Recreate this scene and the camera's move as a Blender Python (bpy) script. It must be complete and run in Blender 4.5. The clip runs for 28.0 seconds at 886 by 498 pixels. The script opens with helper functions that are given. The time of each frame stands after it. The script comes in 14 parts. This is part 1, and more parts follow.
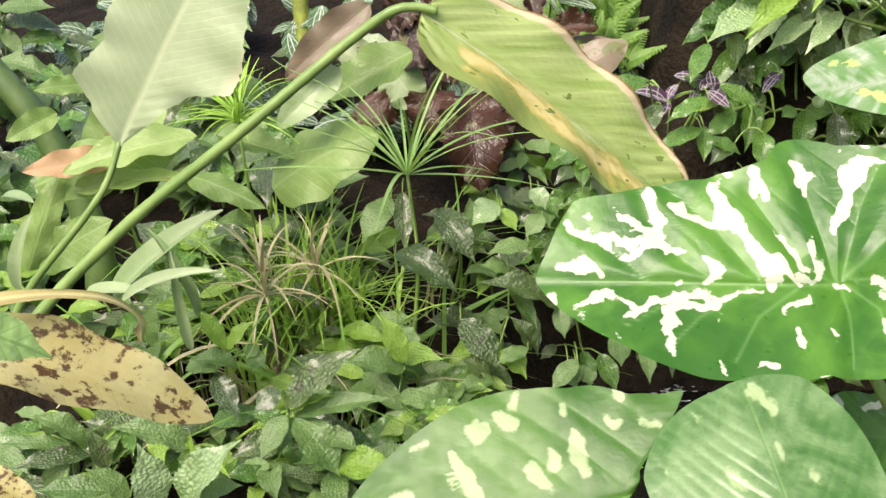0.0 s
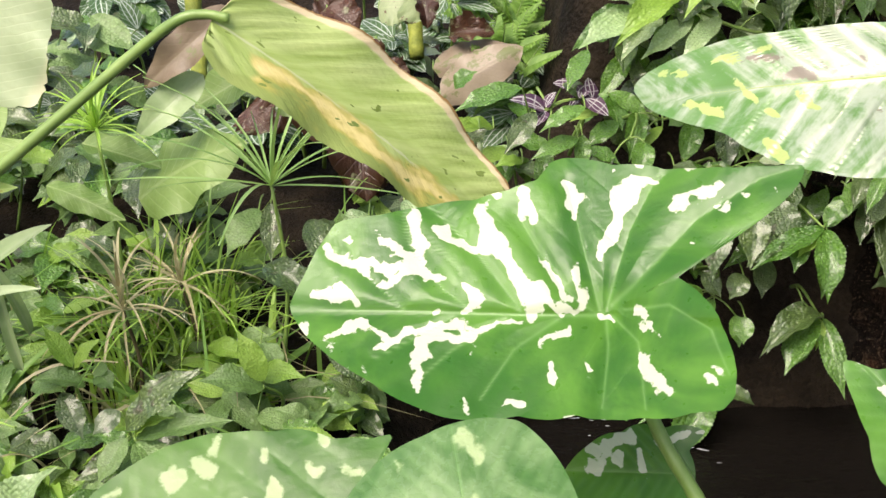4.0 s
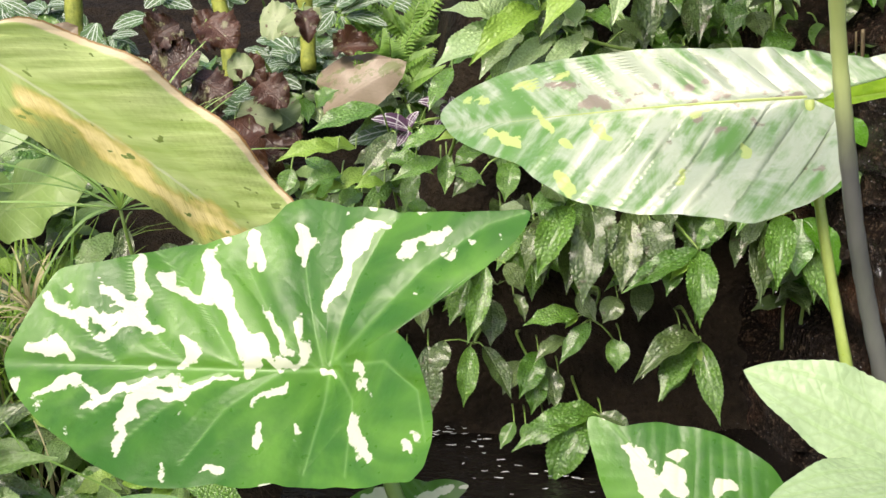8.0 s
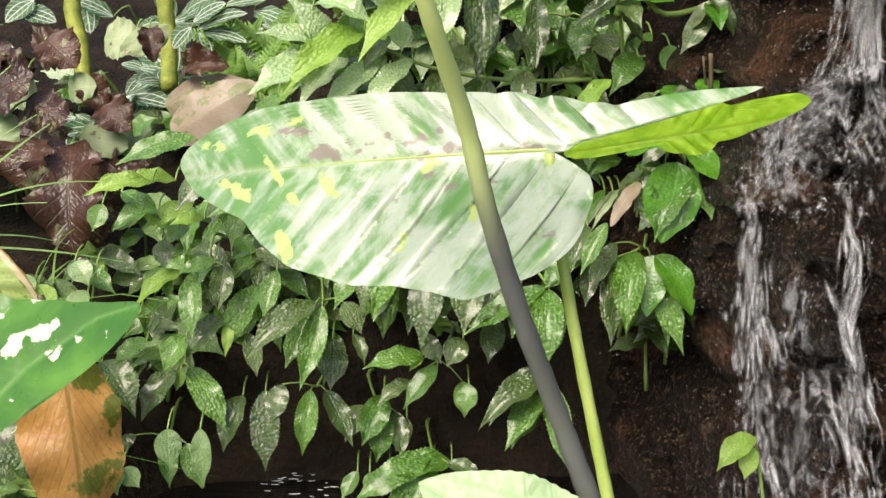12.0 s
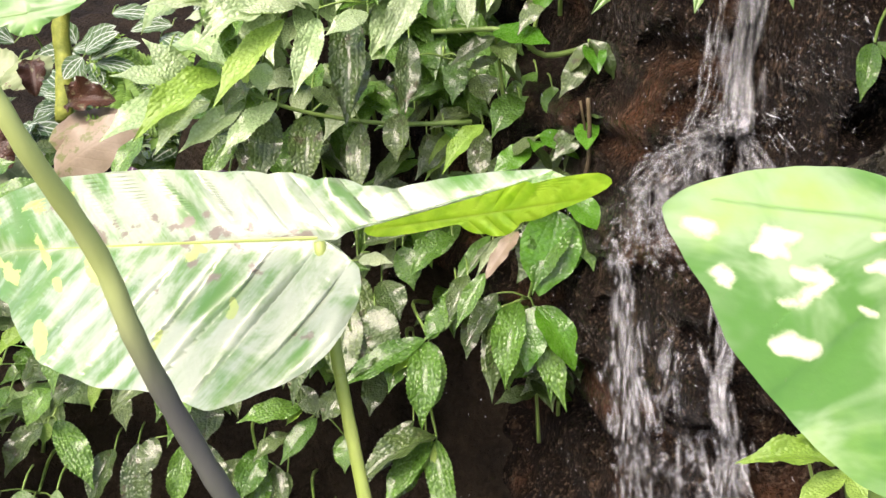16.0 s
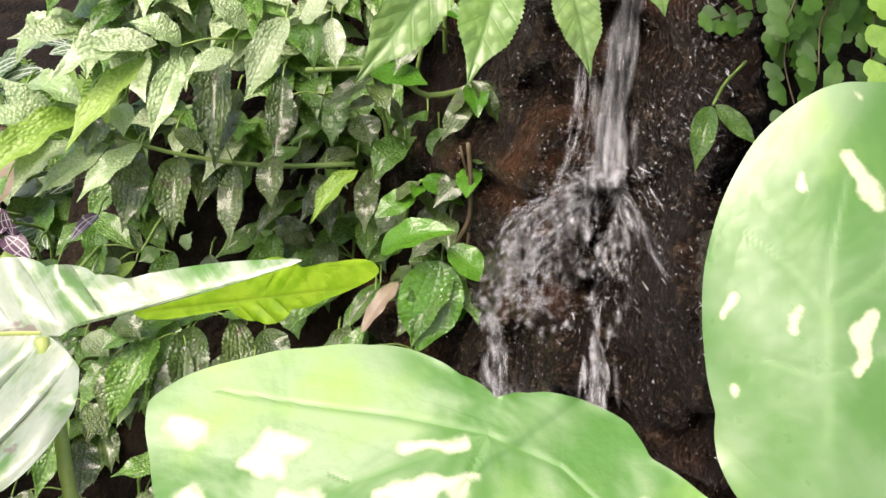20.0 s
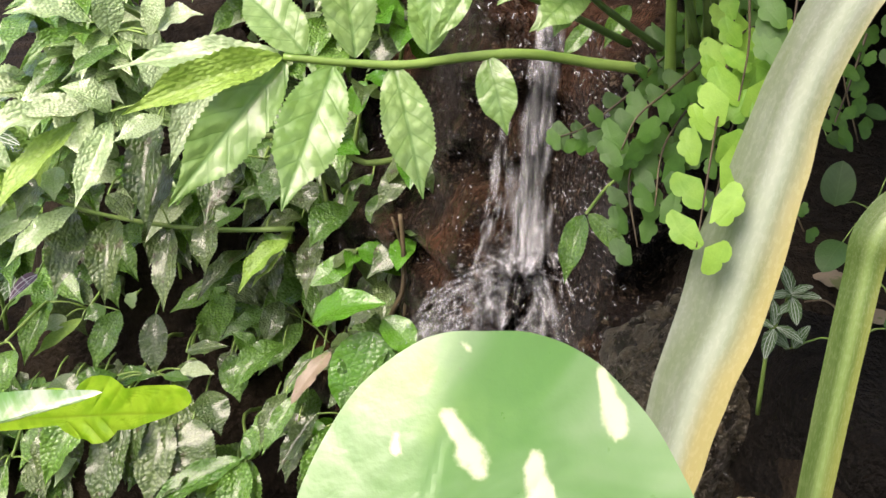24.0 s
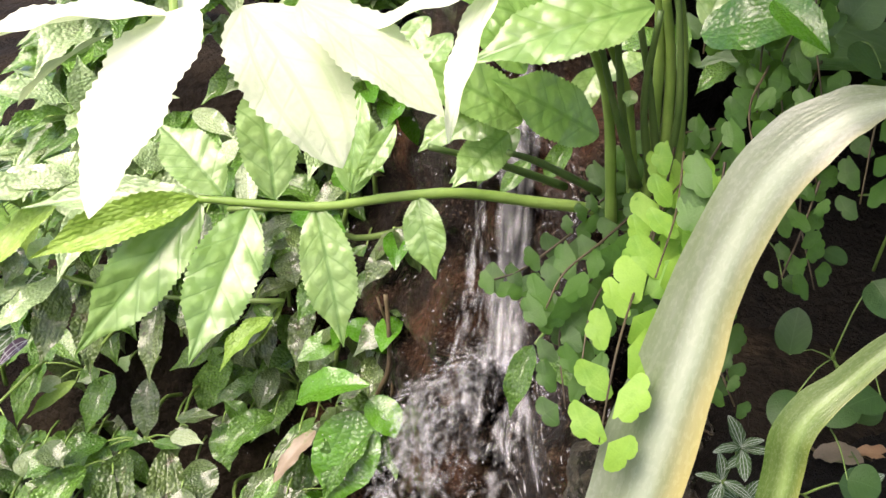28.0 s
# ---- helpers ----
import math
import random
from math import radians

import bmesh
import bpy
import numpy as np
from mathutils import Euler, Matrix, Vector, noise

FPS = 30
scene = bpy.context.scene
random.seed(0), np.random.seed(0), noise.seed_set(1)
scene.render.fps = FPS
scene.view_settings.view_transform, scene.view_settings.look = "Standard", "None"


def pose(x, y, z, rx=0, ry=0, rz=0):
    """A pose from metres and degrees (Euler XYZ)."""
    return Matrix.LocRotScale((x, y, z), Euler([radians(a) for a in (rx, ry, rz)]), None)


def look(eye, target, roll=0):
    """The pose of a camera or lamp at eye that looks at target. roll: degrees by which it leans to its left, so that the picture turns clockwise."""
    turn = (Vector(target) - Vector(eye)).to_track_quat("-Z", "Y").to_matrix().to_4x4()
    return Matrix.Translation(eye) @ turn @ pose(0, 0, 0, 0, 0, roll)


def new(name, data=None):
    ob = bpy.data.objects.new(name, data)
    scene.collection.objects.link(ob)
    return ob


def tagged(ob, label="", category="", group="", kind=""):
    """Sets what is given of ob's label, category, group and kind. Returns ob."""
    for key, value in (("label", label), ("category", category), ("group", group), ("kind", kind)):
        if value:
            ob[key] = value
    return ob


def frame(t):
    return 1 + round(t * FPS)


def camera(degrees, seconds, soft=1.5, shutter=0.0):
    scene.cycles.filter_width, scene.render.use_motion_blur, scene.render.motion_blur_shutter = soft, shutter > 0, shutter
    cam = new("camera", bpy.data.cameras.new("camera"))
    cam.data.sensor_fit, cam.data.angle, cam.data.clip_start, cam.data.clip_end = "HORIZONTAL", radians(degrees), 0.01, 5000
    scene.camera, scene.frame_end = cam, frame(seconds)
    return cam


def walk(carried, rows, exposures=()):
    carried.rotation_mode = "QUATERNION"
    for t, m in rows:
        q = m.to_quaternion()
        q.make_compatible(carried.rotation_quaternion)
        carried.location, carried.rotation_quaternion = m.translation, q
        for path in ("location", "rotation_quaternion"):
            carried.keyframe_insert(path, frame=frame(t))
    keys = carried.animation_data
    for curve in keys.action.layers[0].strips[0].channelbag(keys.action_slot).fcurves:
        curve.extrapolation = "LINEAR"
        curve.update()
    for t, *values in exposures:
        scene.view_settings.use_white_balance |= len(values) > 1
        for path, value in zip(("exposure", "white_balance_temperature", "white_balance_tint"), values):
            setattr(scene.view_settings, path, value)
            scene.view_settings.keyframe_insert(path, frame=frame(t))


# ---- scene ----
cam = camera(41.7, 28.0)
METRES, EYE, TILT, LEAN, TURN = 1.1, 0.6, -20.0, 0.0, 0.0
ROWS = [
    (0.0, 0.0, 0.0, 0.0, 0.0, 0.0, -0.0),
    (0.5, 0.0213, 0.007, 0.0016, 0.01, -0.01, 0.0),
    (1.0, 0.0418, 0.0128, 0.0032, 0.01, 0.0, -0.0),
    (1.5, 0.0599, 0.0175, 0.0057, 0.0, 0.01, 0.04),
    (2.0, 0.0771, 0.0233, 0.0076, -0.03, 0.02, 0.03),
    (2.5, 0.0931, 0.0293, 0.0095, -0.07, 0.02, -0.02),
    (3.0, 0.109, 0.0353, 0.0107, -0.13, 0.03, -0.03),
    (3.5, 0.1248, 0.0409, 0.0126, -0.21, 0.02, -0.04),
    (5.5, 0.1955, 0.064, 0.0219, -0.45, 0.03, 0.06),
    (6.0, 0.2167, 0.0694, 0.0248, -0.51, 0.03, 0.08),
    (6.5, 0.2381, 0.0728, 0.0283, -0.57, 0.05, 0.11),
    (7.0, 0.2544, 0.0752, 0.0332, -0.64, 0.03, 0.18),
    (7.5, 0.268, 0.0795, 0.0369, -0.69, 0.06, 0.21),
    (8.0, 0.2834, 0.087, 0.0396, -0.77, 0.08, 0.22),
    (8.5, 0.3002, 0.0968, 0.0432, -0.86, 0.05, 0.23),
    (9.0, 0.3205, 0.1076, 0.0489, -0.96, 0.03, 0.26),
    (9.5, 0.3415, 0.1211, 0.0551, -1.08, -0.01, 0.23),
    (10.0, 0.3638, 0.1348, 0.06, -1.16, -0.01, 0.26),
    (10.5, 0.3857, 0.1474, 0.0649, -1.25, -0.02, 0.31),
    (11.0, 0.4069, 0.1565, 0.071, -1.34, -0.04, 0.33),
    (11.5, 0.4274, 0.1642, 0.0762, -1.42, -0.02, 0.35),
    (12.0, 0.4468, 0.1735, 0.0807, -1.49, -0.0, 0.39),
    (12.5, 0.4655, 0.1818, 0.0867, -1.57, 0.03, 0.39),
    (13.0, 0.4836, 0.191, 0.0936, -1.63, 0.05, 0.38),
    (13.5, 0.4993, 0.1953, 0.1002, -1.69, 0.06, 0.38),
    (15.5, 0.5474, 0.2168, 0.1242, -1.89, 0.06, 0.35),
    (16.0, 0.564, 0.2251, 0.1281, -1.94, 0.07, 0.35),
    (16.5, 0.5797, 0.2333, 0.1324, -2.0, 0.07, 0.35),
    (17.0, 0.5972, 0.2421, 0.138, -2.02, 0.06, 0.39),
    (17.5, 0.6118, 0.2491, 0.1453, -2.0, 0.07, 0.39),
    (18.0, 0.628, 0.2565, 0.1518, -1.92, 0.09, 0.3),
    (18.5, 0.644, 0.2628, 0.1573, -1.8, 0.11, 0.24),
    (19.0, 0.6599, 0.2702, 0.1618, -1.64, 0.16, 0.13),
    (19.5, 0.6756, 0.2775, 0.1667, -1.44, 0.18, -0.02),
    (20.0, 0.6906, 0.2838, 0.1712, -1.19, 0.21, -0.18),
    (20.5, 0.7046, 0.29, 0.1765, -0.91, 0.19, -0.31),
    (21.0, 0.7188, 0.295, 0.1823, -0.54, 0.23, -0.47),
    (21.5, 0.7335, 0.2985, 0.188, -0.17, 0.31, -0.69),
    (23.5, 0.7858, 0.305, 0.2203, 1.3, 0.55, -1.22),
    (24.0, 0.7985, 0.3079, 0.2282, 1.73, 0.56, -1.43),
    (24.5, 0.8112, 0.3114, 0.2356, 2.16, 0.57, -1.66),
    (25.0, 0.8231, 0.314, 0.2443, 2.55, 0.56, -1.85),
    (25.5, 0.8341, 0.3159, 0.2539, 2.94, 0.59, -2.02),
    (26.0, 0.8439, 0.318, 0.264, 3.29, 0.58, -2.12),
    (26.5, 0.8526, 0.3218, 0.2724, 3.67, 0.61, -2.28),
    (27.0, 0.8569, 0.3248, 0.2808, 4.05, 0.61, -2.45),
    (27.5, 0.8577, 0.3307, 0.2887, 4.43, 0.56, -2.52),
    (28.0, 0.856, 0.3362, 0.2959, 4.73, 0.55, -2.61),
]
EXPOSURES = [(0.0, 0.75, 6950, 14), (4.5, 0.71, 6950, 14), (7.0, 0.69, 6950, 14), (9.0, 0.72, 6950, 14), (12.0, 0.79, 6950, 13), (16.0, 1.05, 6950, 20), (17.5, 1.0, 6950, 20), (19.0, 0.92, 6950, 20), (21.0, 0.90, 6950, 19), (25.0, 1.03, 6950, 20), (28.0, 1.18, 6950, 20)]
walk(cam, [(t, pose(0, 0, EYE, TILT, LEAN, TURN) @ pose(METRES * x, METRES * y, METRES * z, 90 + pitch, roll, yaw)) for t, x, y, z, yaw, pitch, roll in ROWS], EXPOSURES)

# ---- world, sun and exposure ----
SUN_WAY = Vector((-0.36, -0.50, 0.79)).normalized()
SUN_EL, SUN_AZ = math.asin(SUN_WAY.z), math.atan2(SUN_WAY.x, SUN_WAY.y)
world = bpy.data.worlds.new("sky")
scene.world = world
world.use_nodes = True
wn = world.node_tree
sky = wn.nodes.new("ShaderNodeTexSky")
sky.sky_type, sky.sun_disc, sky.sun_elevation, sky.sun_rotation = "NISHITA", False, SUN_EL, SUN_AZ
sky.air_density, sky.dust_density = 1.0, 4.0
wn.nodes["Background"].inputs["Strength"].default_value = 0.15
wn.links.new(sky.outputs[0], wn.nodes["Background"].inputs[0])
sun_data = bpy.data.lights.new("sun", "SUN")
sun_data.energy, sun_data.angle, sun_data.color = 2.6, radians(38), (1.0, 0.96, 0.88)
sun = new("sun", sun_data)
sun.matrix_world = look(SUN_WAY * 9, (0, 0, 0))

# ---- node helpers ----


def mk(name):
    m = bpy.data.materials.new(name)
    m.use_nodes = True
    nt = m.node_tree
    return m, nt, nt.nodes["Principled BSDF"], nt.nodes["Material Output"]


def put(nt, sock, v):
    if isinstance(v, bpy.types.NodeSocket):
        nt.links.new(v, sock)
    elif isinstance(v, tuple) and len(v) == 3 and len(sock.default_value) == 4:
        sock.default_value = (*v, 1)
    else:
        sock.default_value = v


def nd(nt, kind, out=0, **ins):
    n = nt.nodes.new(kind)
    for k, v in ins.items():
        put(nt, n.inputs[k], v)
    return n.outputs[out]


def mth(nt, op, a, b=0.0, c=0.0):
    n = nt.nodes.new("ShaderNodeMath")
    n.operation = op
    for i, v in enumerate((a, b, c)):
        put(nt, n.inputs[i], v)
    return n.outputs[0]


def rng(nt, v, a, b, c=0.0, d=1.0):
    n = nt.nodes.new("ShaderNodeMapRange")
    n.interpolation_type = "SMOOTHSTEP"
    for i, x in enumerate((v, a, b, c, d)):
        put(nt, n.inputs[i], x)
    return n.outputs[0]


def mix(nt, f, a, b, how="MIX"):
    n = nt.nodes.new("ShaderNodeMix")
    n.data_type, n.blend_type = "RGBA", how
    put(nt, n.inputs[0], f)
    put(nt, n.inputs[6], a)
    put(nt, n.inputs[7], b)
    return n.outputs[2]


def noise_tex(nt, scale, detail=3.0, co=None, w=None, rough=0.55, dist=0.0):
    n = nt.nodes.new("ShaderNodeTexNoise")
    if w is not None:
        n.noise_dimensions = "4D"
        put(nt, n.inputs["W"], w)
    if co is not None:
        put(nt, n.inputs["Vector"], co)
    for k, v in (("Scale", scale), ("Detail", detail), ("Roughness", rough), ("Distortion", dist)):
        put(nt, n.inputs[k], v)
    return n.outputs["Fac"]


def bump(nt, h, strength, dist):
    return nd(nt, "ShaderNodeBump", Height=h, Strength=strength, Distance=dist)


def stretch(nt, co, sx, sy, sz):
    n = nt.nodes.new("ShaderNodeMapping")
    put(nt, n.inputs["Vector"], co)
    n.inputs["Scale"].default_value = (sx, sy, sz)
    return n.outputs[0]


def finish(nt, bsdf, out, col, trans, tcol):
    """Lets part of the light through a leaf."""
    t = nd(nt, "ShaderNodeBsdfTranslucent", Color=tcol)
    s = nt.nodes.new("ShaderNodeMixShader")
    put(nt, s.inputs[0], trans)
    nt.links.new(bsdf.outputs[0], s.inputs[1])
    nt.links.new(t, s.inputs[2])
    nt.links.new(s.outputs[0], out.inputs[0])


def leaf_mat(name, dark, light, vein=(0.3, 0.45, 0.15), vein_amt=0.4, sides=9.0, slant=1.1, nerves=0.0, quilt=0.3,
             rough=0.38, trans=0.25, speck=0.0, stain=None, stain_at=0.62, edge=None, warm=0.35, stain_scale=4.5, net=0.0, spec=0.5, coat=0.0, cells=24.0):
    """A small leaf's skin in the leaf's own unit length: midrib, side veins, quilted relief, flecks, stains."""
    m, nt, bs, out = mk(name)
    co = nd(nt, "ShaderNodeTexCoord", 3)
    sep = nt.nodes.new("ShaderNodeSeparateXYZ")
    nt.links.new(co, sep.inputs[0])
    x, y = sep.outputs[0], sep.outputs[1]
    rnd = nd(nt, "ShaderNodeObjectInfo", 5)
    w = mth(nt, "MULTIPLY", rnd, 40.0)
    ax = mth(nt, "ABSOLUTE", x)
    wob = mth(nt, "MULTIPLY", mth(nt, "SUBTRACT", noise_tex(nt, 5, 2, co, w), 0.5), 0.06)
    big = noise_tex(nt, 3.0, 3, co, w)
    fine = noise_tex(nt, 26.0, 3, co, w)
    mid = rng(nt, ax, 0.006, 0.02, 1, 0)
    ph = mth(nt, "FRACT", mth(nt, "MULTIPLY", mth(nt, "ADD", mth(nt, "SUBTRACT", y, mth(nt, "MULTIPLY", ax, slant)), wob), sides))
    tri = mth(nt, "ABSOLUTE", mth(nt, "SUBTRACT", ph, 0.5))
    side = rng(nt, tri, 0.40, 0.5, 0, 1)
    lines = mth(nt, "MAXIMUM", mid, mth(nt, "MULTIPLY", side, 0.7))
    if nerves:
        arc = mth(nt, "MULTIPLY", mth(nt, "MULTIPLY", y, mth(nt, "SUBTRACT", 1.08, y)), nerves)
        n3 = rng(nt, mth(nt, "ABSOLUTE", mth(nt, "SUBTRACT", ax, arc)), 0.006, 0.018, 0.9, 0)
        lines = mth(nt, "MAXIMUM", lines, n3)
    f = rng(nt, mth(nt, "ADD", mth(nt, "MULTIPLY", big, 0.75), mth(nt, "MULTIPLY", rnd, 0.5)), 0.25, 0.95)
    col = mix(nt, f, dark, light)
    col = mix(nt, mth(nt, "MULTIPLY", fine, 0.35), col, tuple(c * 0.55 for c in dark))
    col = mix(nt, mth(nt, "MULTIPLY", lines, vein_amt), col, vein)
    if edge:
        e = rng(nt, mth(nt, "ADD", ax, mth(nt, "MULTIPLY", big, 0.16)), 0.33, 0.42)
        col = mix(nt, e, col, edge)
    # pale flecks: the leaf's own spots plus gloss glints painted in
    if speck:
        v = nt.nodes.new("ShaderNodeTexVoronoi")
        put(nt, v.inputs["Vector"], co)
        v.inputs["Scale"].default_value = 24.0
        s = rng(nt, mth(nt, "ADD", v.outputs[0], mth(nt, "MULTIPLY", fine, 0.3)), 0.22, 0.34, 1, 0)
        col = mix(nt, mth(nt, "MULTIPLY", s, speck), col, (0.62, 0.68, 0.55))
    if stain:
        st = rng(nt, noise_tex(nt, stain_scale, 5, co, w, 0.65), stain_at, stain_at + 0.06)
        col = mix(nt, st, col, stain)
    vc = nt.nodes.new("ShaderNodeTexVoronoi")
    vc.feature = "SMOOTH_F1"
    put(nt, vc.inputs["Vector"], co)
    vc.inputs["Scale"].default_value = cells
    vc.inputs["Smoothness"].default_value = 0.6
    cell = mth(nt, "SUBTRACT", 0.6, vc.outputs[0])
    if net:
        col = mix(nt, mth(nt, "MULTIPLY", rng(nt, cell, 0.05, 0.3, 1, 0), net), col, tuple(c * 0.6 for c in dark))
    h = mth(nt, "ADD", mth(nt, "MULTIPLY", lines, -0.35), mth(nt, "ADD", mth(nt, "MULTIPLY", cell, 1.0 if net else 0.12), mth(nt, "MULTIPLY", fine, 0.12)))
    put(nt, bs.inputs["Base Color"], col)
    put(nt, bs.inputs["Roughness"], rng(nt, fine, 0.2, 0.8, rough - 0.1, rough + 0.14))
    put(nt, bs.inputs["Normal"], bump(nt, h, quilt, 0.035))
    bs.inputs["Specular IOR Level"].default_value = spec
    bs.inputs["Coat Weight"].default_value = coat
    bs.inputs["Coat Roughness"].default_value = 0.16
    tc = mix(nt, warm, col, (0.5, 0.75, 0.06))
    finish(nt, bs, out, col, trans, tc)
    return m


def aroid_mat(name, dark, light, patch, vein=(0.15, 0.32, 0.075), trans=0.2, rough=0.3, sheen=0.0, blotch=None, lo=0.3, hi=0.72, grain=14.0, vmix=0.5, tip=0.0, spec=0.5, streak=0.0, soft=0.04):
    """A large arrow-shaped leaf: patches and veins are laid into its mesh."""
    m, nt, bs, out = mk(name)
    co = nd(nt, "ShaderNodeTexCoord", 3)
    pa = nt.nodes.new("ShaderNodeAttribute")
    pa.attribute_name = "patch"
    ve = nt.nodes.new("ShaderNodeAttribute")
    ve.attribute_name = "vein"
    big = noise_tex(nt, grain, 4, co, None, 0.6, 0.8)
    fine = noise_tex(nt, 130.0, 4, co)
    tone = big
    # streaks along the side veins: pale variegation plus painted white sheen
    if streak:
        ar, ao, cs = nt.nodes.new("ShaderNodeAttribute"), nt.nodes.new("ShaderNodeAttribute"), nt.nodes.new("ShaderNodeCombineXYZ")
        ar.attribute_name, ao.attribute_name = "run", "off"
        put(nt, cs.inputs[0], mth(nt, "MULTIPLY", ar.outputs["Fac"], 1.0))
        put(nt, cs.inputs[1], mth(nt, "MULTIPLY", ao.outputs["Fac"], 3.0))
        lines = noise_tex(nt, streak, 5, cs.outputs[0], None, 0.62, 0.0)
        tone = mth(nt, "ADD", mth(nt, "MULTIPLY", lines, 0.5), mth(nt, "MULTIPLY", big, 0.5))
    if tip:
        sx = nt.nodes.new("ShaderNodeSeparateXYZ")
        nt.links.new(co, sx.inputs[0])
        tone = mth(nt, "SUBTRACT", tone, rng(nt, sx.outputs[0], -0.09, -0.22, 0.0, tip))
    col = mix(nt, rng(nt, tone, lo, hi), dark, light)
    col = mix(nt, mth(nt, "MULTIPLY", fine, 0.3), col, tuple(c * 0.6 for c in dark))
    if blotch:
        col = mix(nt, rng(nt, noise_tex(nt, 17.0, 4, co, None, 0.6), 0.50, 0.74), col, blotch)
    col = mix(nt, mth(nt, "MULTIPLY", ve.outputs["Fac"], vmix), col, vein)
    edge = mth(nt, "ADD", pa.outputs["Fac"], mth(nt, "MULTIPLY", mth(nt, "SUBTRACT", noise_tex(nt, 110.0, 5, co, None, 0.65), 0.5), 1.1))
    pm = rng(nt, edge, 0.5 - soft, 0.5 + soft)
    col = mix(nt, pm, col, patch)
    di = nt.nodes.new("ShaderNodeAttribute")
    di.attribute_name = "dirt"
    dm = rng(nt, mth(nt, "ADD", di.outputs["Fac"], mth(nt, "MULTIPLY", mth(nt, "SUBTRACT", noise_tex(nt, 190.0, 4, co, None, 0.7), 0.5), 2.2)), 0.4, 0.75)
    col = mix(nt, mth(nt, "MULTIPLY", dm, 0.9), col, (0.22, 0.17, 0.14))
    h = mth(nt, "ADD", mth(nt, "MULTIPLY", ve.outputs["Fac"], -vmix * 0.7), mth(nt, "ADD", mth(nt, "MULTIPLY", big, 1.3), mth(nt, "MULTIPLY", fine, 0.35)))
    put(nt, bs.inputs["Base Color"], col)
    put(nt, bs.inputs["Roughness"], rng(nt, fine, 0.2, 0.8, rough - 0.07, rough + 0.12))
    put(nt, bs.inputs["Normal"], bump(nt, h, 0.25, 0.006))
    bs.inputs["Specular IOR Level"].default_value = spec
    if sheen:
        bs.inputs["Coat Weight"].default_value = sheen
        bs.inputs["Coat Roughness"].default_value = 0.32
    finish(nt, bs, out, col, trans, mix(nt, 0.4, col, (0.45, 0.8, 0.05)))
    return m


def plain_mat(name, a, b, scale, rough=0.5, bmp=0.3, dist=0.004, detail=5.0, trans=0.0, sx=1.0, sy=1.0, sz=1.0, spec=0.5):
    m, nt, bs, out = mk(name)
    co = stretch(nt, nd(nt, "ShaderNodeTexCoord", 3), sx, sy, sz)
    n1 = noise_tex(nt, scale, detail, co)
    n2 = noise_tex(nt, scale * 7, 3, co)
    col = mix(nt, rng(nt, n1, 0.3, 0.7), a, b)
    col = mix(nt, mth(nt, "MULTIPLY", n2, 0.4), col, tuple(c * 0.5 for c in a))
    put(nt, bs.inputs["Base Color"], col)
    put(nt, bs.inputs["Roughness"], rng(nt, n2, 0.25, 0.75, rough - 0.1, rough + 0.12))
    put(nt, bs.inputs["Normal"], bump(nt, mth(nt, "ADD", n1, mth(nt, "MULTIPLY", n2, 0.5)), bmp, dist))
    bs.inputs["Specular IOR Level"].default_value = spec
    if trans:
        finish(nt, bs, out, col, trans, col)
    return m


def rock_mat(name, wet):
    m, nt, bs, out = mk(name)
    co = nd(nt, "ShaderNodeTexCoord", 3)
    n1 = noise_tex(nt, 7.0, 6, co)
    n2 = noise_tex(nt, 42.0, 7, co, None, 0.65)
    n3 = noise_tex(nt, 190.0, 4, co, None, 0.6)
    col = mix(nt, rng(nt, n1, 0.50, 0.74), (0.013, 0.009, 0.007), (0.090, 0.042, 0.022))
    col = mix(nt, rng(nt, n2, 0.52, 0.75), col, (0.075, 0.05, 0.032))
    if not wet:
        col = mix(nt, rng(nt, n2, 0.42, 0.6), (0.016, 0.013, 0.009), (0.062, 0.052, 0.032))
    # lighter grains, which also paint wet glints into the colour
    col = mix(nt, mth(nt, "MULTIPLY", rng(nt, n3, 0.56, 0.68), 0.35), col, (0.20, 0.15, 0.10))
    if not wet:
        col = mix(nt, rng(nt, noise_tex(nt, 300.0, 3, co), 0.60, 0.68), col, (0.20, 0.185, 0.15))
    col = mix(nt, mth(nt, "MULTIPLY", rng(nt, n3, 0.44, 0.34), 0.7), col, (0.008, 0.006, 0.004))
    put(nt, bs.inputs["Base Color"], col)
    rough = rng(nt, n2, 0.3, 0.75, 0.05 if wet else 0.14, 0.22 if wet else 0.5)
    if wet:
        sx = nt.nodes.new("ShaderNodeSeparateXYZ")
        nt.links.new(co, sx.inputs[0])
        # towards the hollow: rougher and less glossy, with shade painted into the colour
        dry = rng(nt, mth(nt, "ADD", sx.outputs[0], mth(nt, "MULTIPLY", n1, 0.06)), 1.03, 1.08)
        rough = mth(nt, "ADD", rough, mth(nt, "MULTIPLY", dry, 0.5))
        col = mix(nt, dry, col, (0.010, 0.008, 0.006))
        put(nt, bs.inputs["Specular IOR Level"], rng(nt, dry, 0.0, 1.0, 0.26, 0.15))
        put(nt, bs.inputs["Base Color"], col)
    put(nt, bs.inputs["Roughness"], rough)
    h = mth(nt, "ADD", mth(nt, "MULTIPLY", n2, 1.0), mth(nt, "MULTIPLY", n3, 0.5))
    rill = noise_tex(nt, 38.0, 4, stretch(nt, co, 1, 1, 0.22), None, 0.6, 0.6)
    h = mth(nt, "ADD", h, mth(nt, "MULTIPLY", rill, 0.9 if wet else 0.2))
    put(nt, bs.inputs["Normal"], bump(nt, h, 1.0, 0.026))
    return m


